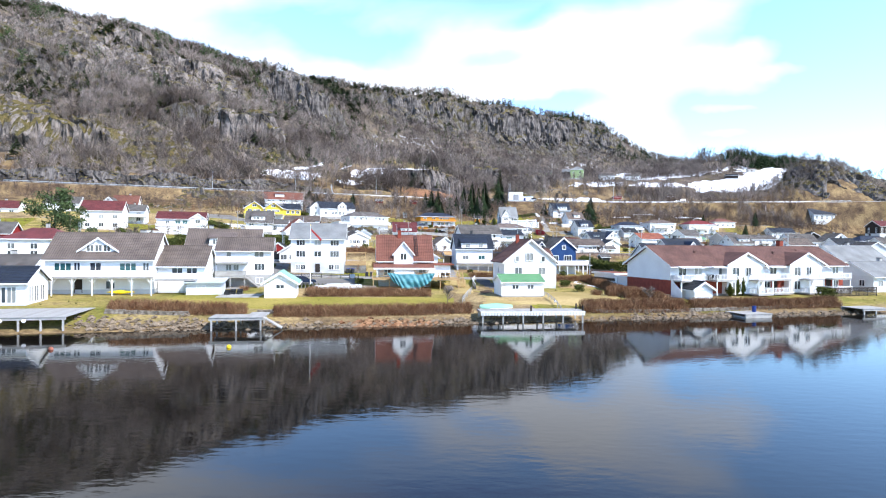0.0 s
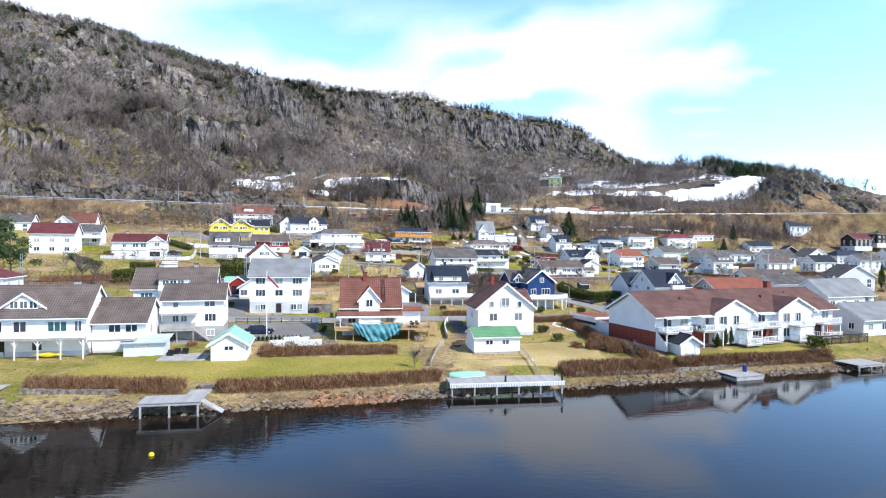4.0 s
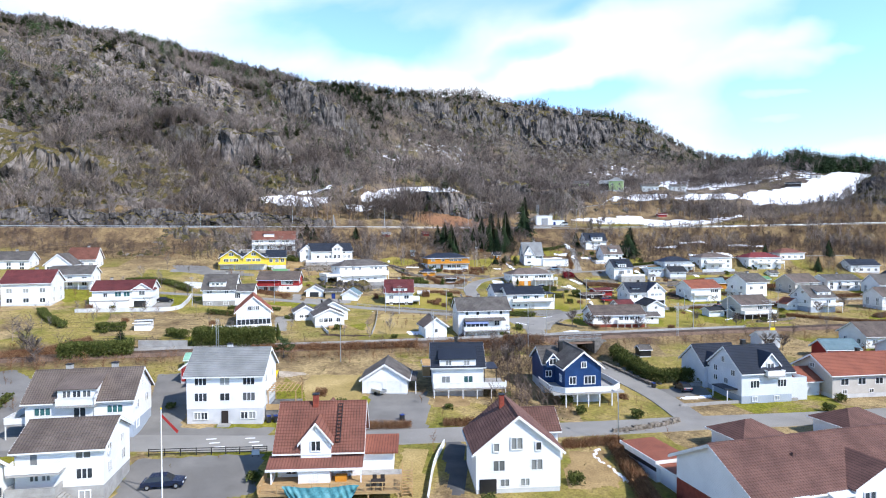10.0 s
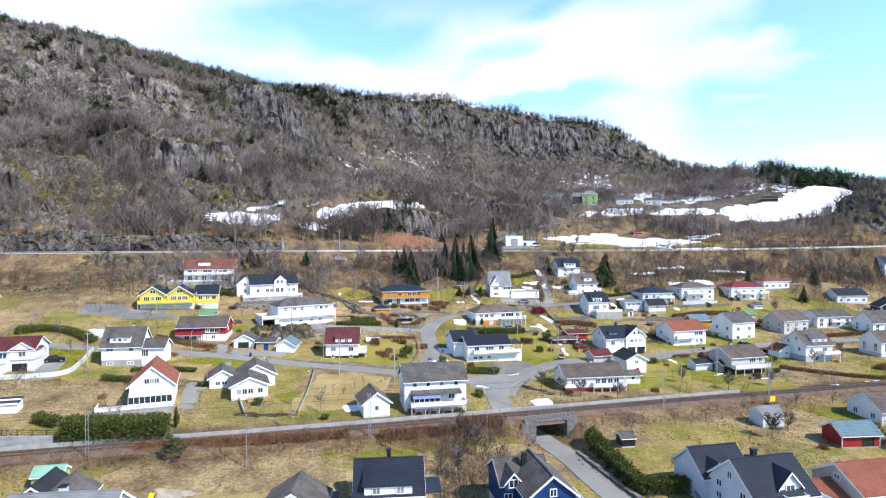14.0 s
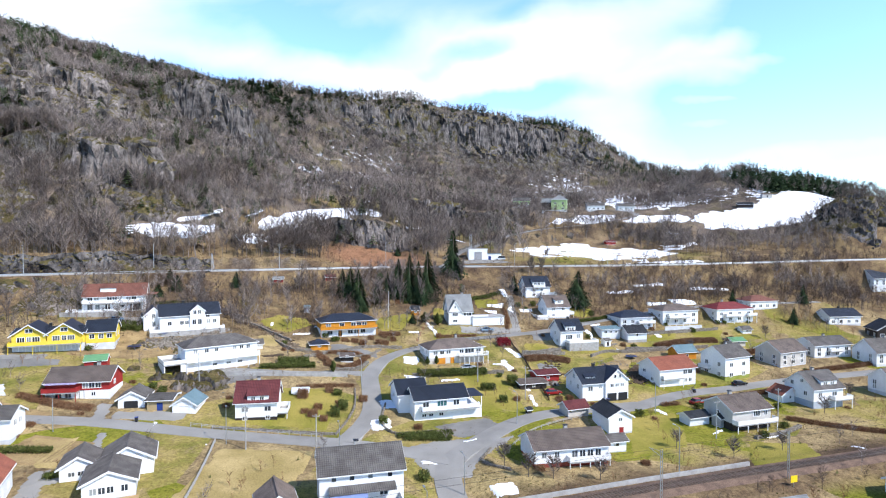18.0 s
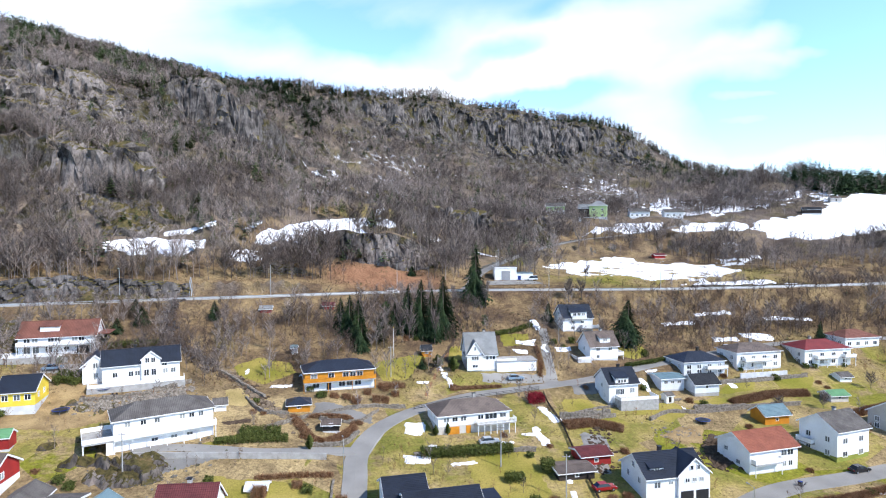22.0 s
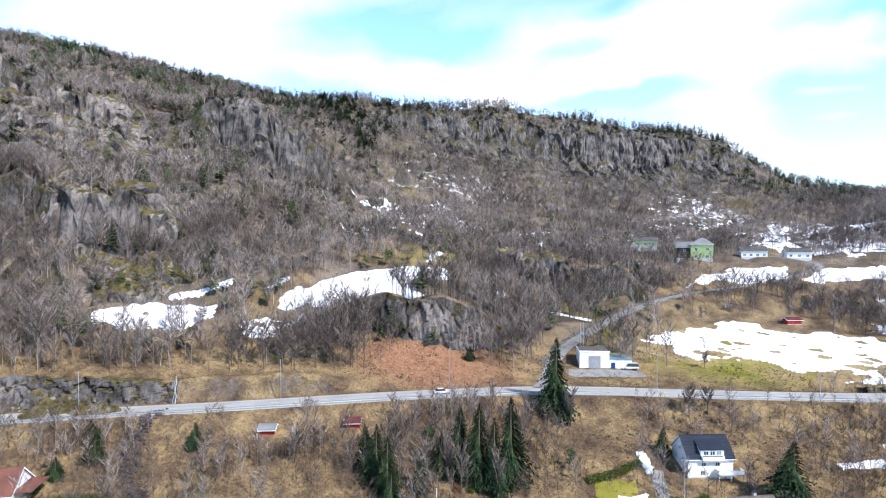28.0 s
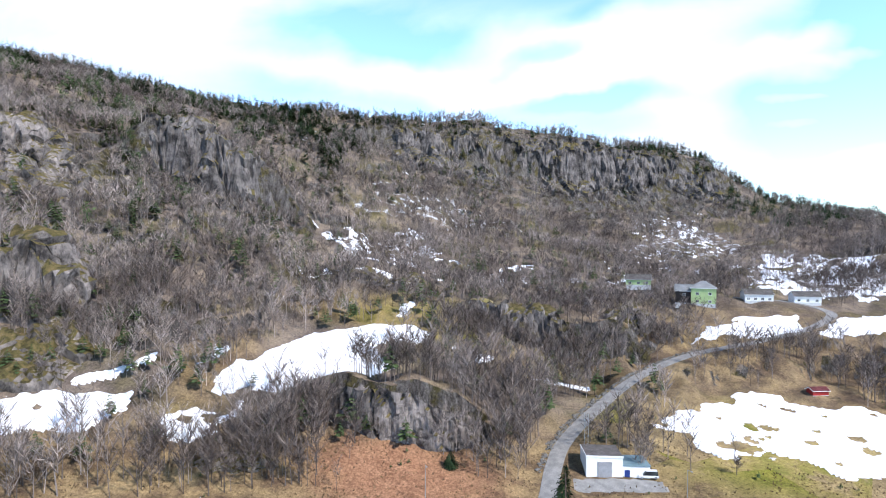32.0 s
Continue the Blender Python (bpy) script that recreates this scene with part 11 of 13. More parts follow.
for k_, (x_, y_, h_, w_, lb_) in enumerate([(-58.5, 178.5, 4.2, 1.2, "slim green column cypress by a lane"), (131, 209, 8.5, 2.2, "tall dark column cypress by a grey house"), (134.5, 209.5, 8.5, 2.2, "tall dark column cypress by a grey house"), (30.2, 108.4, 3.6, 1.2, "brown-green column cypress at the terrace"), (31.4, 108.9, 3.8, 1.2, "brown-green column cypress at the terrace"), (28.7, 107.6, 2.4, 1.4, "small clipped cypress at the terrace"),
                                          (-28.6, 262.5, 3.4, 1.6, "green column cypress by a lane"), (-0.8, 274.2, 2.8, 1.3, "clipped column cypress by a house"), (-3.4, 273.2, 2.6, 1.2, "clipped column cypress by a house"), (-1.0, 309.5, 4.4, 3.0, "dark round evergreen by a white gable"), (-5.5, 311.5, 3.8, 3.4, "dark round evergreen by a white gable")]):
    tree("cypress", x_, y_, h_, w_, 300 + k_, lb_)
for k_, (x_, y_, h_, w_) in enumerate([(39.6, 365.5, 9, 7), (44.5, 366.5, 8, 6), (-7.5, 327, 11, 5), (-15.5, 327.5, 11, 5), (-19, 330, 10, 5), (-2.5, 355, 8, 5), (8.8, 357, 10, 6), (13, 214, 4.5, 5), (17, 210.5, 4.5, 5), (21.5, 210, 4, 5), (30, 210, 4, 4.5), (55, 190, 5, 6), (60, 194, 4, 5), (72, 226, 4, 4.5),
                                      (60, 222, 4, 4.5), (50, 226, 4, 4), (12.5, 100.0, 2.4, 3.4), (-19.4, 91.0, 2.6, 2.4), (-2.8, 175, 5, 5), (-5.5, 166, 5, 5), (96, 250, 4, 5), (110, 262, 4.5, 5), (83, 300, 4.5, 5), (97, 305, 4.5, 5), (120, 322, 5, 5), (-104, 158, 6, 6), (-97, 152, 5, 6), (112, 180, 6, 7), (104, 186, 5, 6), (30, 430, 6, 6), (52, 400, 5, 5), (-46, 240, 3.5, 4)]):
    tree("bare", x_, y_, h_, w_, 400 + k_, "leafless grey tree with fine spreading twigs")


def hedge(pts, w, h, mat, label, seed, leafy=True, name="hedge"):
    """A hedge: thousands of small leaves or upright twigs round a core line."""
    line = curve([(x, y, 0) for x, y in pts], 0.5)
    r = np.random.default_rng(seed)
    n = int(len(line) * 0.5 * w * (110 + 110 * h if leafy else 400))
    k = r.integers(0, len(line), n)
    p, s = line[k], sidewise(line)[k]
    off = r.uniform(-w / 2, w / 2, n)
    x, y = p[:, 0] + s[:, 0] * off + r.uniform(-0.3, 0.3, n), p[:, 1] + s[:, 1] * off + r.uniform(-0.3, 0.3, n)
    top = h * (0.86 + 0.25 * fbm(x / 2.0, y / 2.0, 2, seed))
    z0 = land(x, y)
    if leafy:
        z = z0 + top * np.sqrt(r.random(n))
        a = r.normal(size=(n, 3, 3)) * 0.12
        c = np.stack([x, y, z], 1)[:, None, :] + a
    else:
        dome = np.sqrt(np.clip(1.06 - (2 * off / w) ** 2, 0.12, 1))
        lo = r.uniform(0, 0.75, n)
        zt = z0 + top * dome * np.minimum(1.0, lo + r.uniform(0.2, 0.5, n))
        b = np.stack([x, y, z0 - 0.1 + top * dome * lo], 1)
        t = np.stack([x + r.normal(size=n) * 0.26, y + r.normal(size=n) * 0.26, zt], 1)
        d = r.normal(size=(n, 3)) * np.array((0.019, 0.019, 0.01))
        c = np.stack([b - d, b + d, t], 1)
    return tagged(new(name, big_mesh(name, c.reshape(-1, 3), np.arange(3 * n).reshape(-1, 3), mat, False)), label, "hedge")


for k_, (pts, w_, h_, leafy, lb_) in enumerate([
        ([(-74.2, 170.0), (-66, 171.6), (-57.5, 173.6)], 2.8, 4.4, True, "thick green cypress hedge beside the railway"),
        ([(19.2, 187.0), (20.7, 180), (22.2, 173), (23.6, 167.0), (24.6, 166.2), (28, 166.0), (31.6, 166.2)], 1.9, 2.5, True, "clipped green hedge round a lawn"),
        ([(33, 176), (38, 173.5), (46, 178)], 1.2, 1.6, True, "low green hedge behind a grey-blue house"),
        ([(-62, 78.6), (-54, 79.4), (-45.5, 80.2)], 2.0, 1.8, False, "bare brown beech hedge above the shore"),
        ([(-41.5, 80.8), (-29, 83.8), (-16.2, 87.6)], 1.9, 1.6, False, "bare red-brown hedge above the shore"),
        ([(0.6, 91.8), (8, 93.6), (16.4, 95.8)], 2.8, 1.9, False, "bare red-brown hedge above the shore"),
        ([(18.2, 96.8), (31, 100.2), (44, 103.8)], 2.4, 1.7, False, "bare red-brown hedge above the shore"),
        ([(-41, 96.4), (-32, 98.2), (-22.6, 99.6)], 2.2, 1.5, False, "bare brown hedge before a woodyard"),
        ([(-41.4, 96.6), (-40.6, 100.5)], 1.2, 1.5, False, "bare brown hedge before a woodyard"),
        ([(2.2, 129.4), (9.3, 131.6)], 1.3, 1.5, False, "bare brown hedge along the street"),
        ([(9.4, 131), (10, 118), (10.4, 109), (12.4, 104.6), (15, 98)], 2.2, 1.7, False, "bare brown hedge between gardens"),
        ([(-15.3, 136.7), (-9.4, 137.6)], 1.4, 1.4, False, "clipped bare hedge at a drive"),
        ([(-27.6, 133.6), (-20.7, 135.0)], 1.3, 1.4, False, "clipped bare hedge at the street side"),
        ([(-5.5, 263.5), (4, 265.8), (13, 268.8)], 2.4, 1.7, True, "broad dark green hedge below a lawn"),
        ([(11.5, 256.5), (14.5, 257.5)], 2.0, 1.6, True, "clipped green hedge block"),
        ([(-48, 262), (-40, 264.5), (-34.5, 266)], 1.8, 1.2, True, "rounded green garden hedge"),
        ([(-32, 268), (-24, 266.5), (-21.5, 272), (-24, 278), (-32, 277)], 1.2, 1.0, False, "clipped red-brown hedge round a garden"),
        ([(-35, 250), (-26, 252.5), (-21.8, 253.5)], 1.2, 1.0, False, "red-brown hedge along a lane"),
        ([(-90, 294), (-84, 296), (-80, 298.5)], 2.2, 1.5, True, "yellow-green clipped hedge above a villa"),
        ([(-96, 282), (-90, 283)], 2.0, 1.6, True, "green hedge at a yard corner"),
        ([(-84, 207), (-76, 209.5), (-70.5, 210.5)], 1.2, 1.1, True, "low green hedge beside a drive"),
        ([(-8, 226.5), (0, 228.2), (3, 229.5)], 1.4, 0.8, True, "low clipped green border"),
        ([(-92, 232.5), (-82, 230.5), (-75, 230.5)], 2.0, 1.1, False, "rust-brown shrub border below a red house"),
        ([(84, 245), (94, 240), (106, 236)], 1.6, 1.2, False, "long bare brown hedge above the railway"),
        ([(106, 236), (130, 243), (160, 254)], 1.6, 1.2, False, "long bare brown hedge above the railway"),
        ([(56.5, 252), (61, 253.5)], 1.2, 1.1, False, "bare hedge at the street side"),
        ([(0, 300.5), (6, 302.5), (12, 304)], 1.4, 0.9, False, "bare brown shrubs above the street"),
        ([(12, 337), (18, 340), (24, 345)], 1.6, 1.2, True, "green shrubs beside a lane"),
        ([(-95, 156), (-88, 159), (-83, 161)], 3.6, 3.2, True, "tall green evergreen bushes behind the shore houses"),
        ([(-110, 152), (-102, 158), (-96, 166)], 3.0, 2.0, False, "tangled orange-brown shrubs on a bank"),
        ([(-101, 175), (-96, 178)], 2.0, 2.0, True, "yellow-green bush above the railway"),
        ([(-6, 184.5), (2, 187)], 2.2, 2.4, False, "bare shrubs below the railway"),
        ([(-20, 178), (-10, 181.5), (-2, 184.5)], 2.4, 1.8, False, "bare brown hedge below the railway"),
        ([(-125, 187), (-118, 181), (-110, 176)], 1.6, 1.5, True, "green hedge in the western gardens"),
        ([(-84, 176.5), (-79, 175)], 2.2, 1.8, True, "green bushes by a wall"),
        ([(-35.8, 275.5), (-32.5, 270.6), (-28.1, 266.6), (-24.6, 268.4), (-21.8, 273.8)], 1.8, 1.3, False, "curved red-brown hedge above a stone wall"),
        ([(-33.4, 276.6), (-27.2, 277.4), (-20.6, 276.2)], 1.2, 1.1, False, "clipped red-brown hedge below a drive"),
        ([(-44.1, 266), (-40.2, 266.6), (-36.6, 267.4)], 2.2, 1.7, True, "dark green juniper border on a slope"),
        ([(-19.7, 295.6), (-13.4, 297.2)], 1.8, 1.4, False, "bare brown hedge beside the orange house"),
        ([(-95.3, 300.2), (-91, 303.3), (-84.3, 305.6)], 2.4, 1.5, True, "tiered yellow-green clipped hedge above a villa"),
        ([(-94.5, 278.2), (-92.9, 280), (-89.6, 279.4)], 2.4, 1.8, True, "green hedge block at a terrace corner"),
        ([(74, 305.2), (87.1, 312.3), (98.2, 315)], 3.2, 1.6, False, "brown shrub belt between gardens"),
        ([(26.5, 283.4), (33.5, 285.5), (39.7, 283.9)], 3.6, 1.6, False, "tangled brown shrubs on a bank"),
        ([(-86.7, 200.1), (-83.1, 200.2), (-79.4, 200.3)], 1.4, 1.3, True, "row of small green shrubs beside a lawn"),
        ([(-6.3, 225.6), (-1.8, 226), (2.8, 226.6)], 1.5, 0.9, True, "low green border at a junction"),
        ([(-84.7, 125), (-85.6, 129.8), (-87.3, 135.1)], 1.2, 1.1, True, "clipped green hedge beside a court"),
        ([(100, 300), (108, 305), (122, 312)], 2.6, 1.5, False, "brown shrub belt between gardens"),
        ([(112, 285), (124, 290), (140, 296)], 2.0, 1.3, False, "bare hedge along the street"),
        ([(66, 256), (78, 260), (92, 266)], 1.6, 1.2, False, "bare hedge along the street"),
        ([(112, 247), (128, 256), (146, 262)], 2.6, 1.6, False, "bare shrubs behind eastern gardens"),
        ([(24, 330), (24.5, 320), (23.5, 312)], 1.2, 1.0, False, "bare hedge beside a lane"),
        ([(50, 322), (60, 326), (66, 330)], 1.6, 1.2, True, "green garden hedge above a street"),
        ([(-128, 226), (-118, 229), (-106, 226)], 2.0, 1.5, True, "green hedge behind western houses"),
        ([(-60, 168), (-50, 171), (-40, 173.5), (-26, 178)], 2.2, 1.7, False, "bare shrubs below the railway")]):
    hedge(pts, w_, h_, HEDGE if leafy else TWIG, lb_, 500 + k_, leafy)
for k_, (x_, y_, r_, leafy) in enumerate([(-18, 245, 1.3, False), (-22.5, 240.5, 1.2, False), (-27.5, 238.5, 1.2, False), (-30, 236, 1.0, False), (-25, 232.5, 1.1, False), (-24.5, 247, 1.1, True), (-23, 235.5, 1.4, True), (4.6, 148.8, 1.2, True), (15.2, 143.5, 1.1, True), (8, 246, 1.3, True), (-0.5, 300, 1.2, False),
                                        (-22, 291.5, 1.2, False), (-18, 294.5, 1.1, False), (-27, 288, 1.0, False), (-33, 287, 1.0, True), (3.6, 110.5, 0.9, True), (8.0, 104.5, 1.5, False), (5.5, 105.2, 0.9, False), (45.5, 108.5, 1.6, True), (30, 333, 1.2, True), (36, 335, 1.3, True), (58, 331, 1.2, True), (-15, 292, 1.2, False), (-32.2, 287.4, 1.0, True), (-29.8, 288, 1.1, False), (-26.4, 287.8, 1.2, False), (-23.8, 286.4, 1.5, False), (-19.2, 288.2, 1.3, False), (-17.0, 288.6, 1.2, False), (-32.4, 244.4, 1.8, False), (-26.9, 248.6, 1.2, False), (-27.8, 234.4, 1.4, False), (-21.9, 239.6, 1.5, True), (19.8, 261.7, 1.9, True), (16.3, 249.4, 1.2, True), (19.7, 251, 1.0, False), (-99.1, 303.4, 2.0, True), (-11.8, 232.2, 1.2, True), (10.5, 103, 1.6, False), (-38, 146, 1.2, False), (-33, 141, 1.0, True), (48, 150.5, 1.0, True), (-2, 209, 1.2, True)]):
    hedge([(x_ - r_ * 0.5, y_), (x_ + r_ * 0.5, y_ + 0.2)], r_ * 1.6, r_ * 1.25, HEDGE if leafy else TWIG, "rounded green garden shrub" if leafy else "rounded bare red-brown shrub", 700 + k_, leafy, "shrub")
hp = tree("cypress", -47, 105.5, 0.9, 0.6, 900, "tiny conifer of a row edging a yard")
hp["group"] = "row of tiny conifers"
for k_ in range(13):
    copy_thing(hp, pose(-46.4 + 0.62 * k_ + 0.4, 105.9 + 0.16 * k_, ground_at(-46 + 0.62 * k_, 105.9 + 0.16 * k_)))


# ---- fences, beds and yard things ----
def fence(pts, h, mat, label, gap=2.0, rails=2, boards=False):
    """Posts, rails and if asked upright boards along a line on the ground, as parts of one fence."""
    line = curve([(x, y, 0) for x, y in pts], gap)
    x0, y0 = line[0, :2]
    z0 = ground_at(x0, y0)
    t = thing("fence", pose(x0, y0, z0), label, "fence", "garden fences")
    post = Geo().box(-0.05, 0.05, -0.05, 0.05, -0.4, h).mesh("post", mat)
    P = [Vector((p[0] - x0, p[1] - y0, ground_at(p[0], p[1]) - z0)) for p in line]
    for p in P:
        o = new("post", post)
        o.parent, o.matrix_local = t, Matrix.Translation(p)
    for r in range(rails):
        z = h * (0.92 - 0.3 * r)
        for a, b in zip(P, P[1:]):
            part("rail", Geo().beam(tuple(a + Vector((0, 0, z))), tuple(b + Vector((0, 0, z))), 0.05, 0.09), mat, t)
    if boards:
        bd = Geo().box(-0.055, 0.055, -0.012, 0.012, 0.06, h).mesh("board", mat)
        for a, b in zip(P, P[1:]):
            d = b - a
            for k in range(max(1, int(d.length / 0.2))):
                o = new("board", bd)
                o.parent = t
                o.matrix_local = Matrix.Translation(a + d * (k + 0.5) / max(1, int(d.length / 0.2))) @ pose(0, 0, 0, 0, 0, math.degrees(math.atan2(d.y, d.x)))


for pts, h_, mt, lb, gap, rl, bd in (
        ([(-52.7, 118.8), (-45, 120.6), (-38.0, 122.2)], 1.0, BLACK, "thin dark rail fence between a yard and the street", 1.6, 3, False),
        ([(-43.4, 218.6), (-40.5, 202.3), (-38.7, 189.5)], 0.9, GREYWOOD, "weathered board fence between two lawns", 1.8, 2, True),
        ([(-51.5, 226.2), (-37.3, 224.6), (-23.5, 224.2)], 0.9, GREYWOOD, "low weathered rail fence along the street", 2.2, 2, False),
        ([(23.0, 299.0), (25.6, 284), (26.5, 270.8), (28.1, 252.5)], 1.0, DARKWOOD, "dark board fence along a snowy lane", 2.0, 2, True),
        ([(-9.5, 285.4), (6.8, 293.6), (22.0, 300.9)], 1.2, BLACK, "dark mesh fence with posts below the street", 2.0, 3, False),
        ([(-100.5, 164.5), (-88, 169.5), (-76, 172)], 1.1, BLACK, "thin dark fence above the railway", 2.4, 2, False),
        ([(11.2, 128.5), (10.5, 118.5), (10.9, 110)], 0.9, GREYWOOD, "weathered fence beside a bare hedge", 2.0, 2, False),
        ([(-17.2, 92.0), (-16.4, 99.5), (-15.6, 106)], 1.0, GREYWOOD, "grey mesh fence between shore gardens", 2.0, 2, False),
        ([(-3.0, 90.4), (-3.6, 99), (-4.4, 106)], 0.9, GREYWOOD, "low wire fence across a dry lawn", 2.0, 2, False),
        ([(15, 222.5), (21.5, 232), (33, 240.5), (46, 244.4)], 0.8, GREYWOOD, "low rail fence inside a street bend", 2.2, 2, False),
        ([(-70, 116.5), (-63.5, 113), (-60.5, 103)], 1.5, GREYWOOD, "tall grey board fence beside a veranda house", 1.8, 2, True),
        ([(46, 110.5), (52, 112.5), (58, 114.5)], 1.6, DARKWOOD, "dark board fence by the eastern boathouse", 1.8, 2, True)):
    fence(pts, h_, mt, lb, gap, rl, bd)

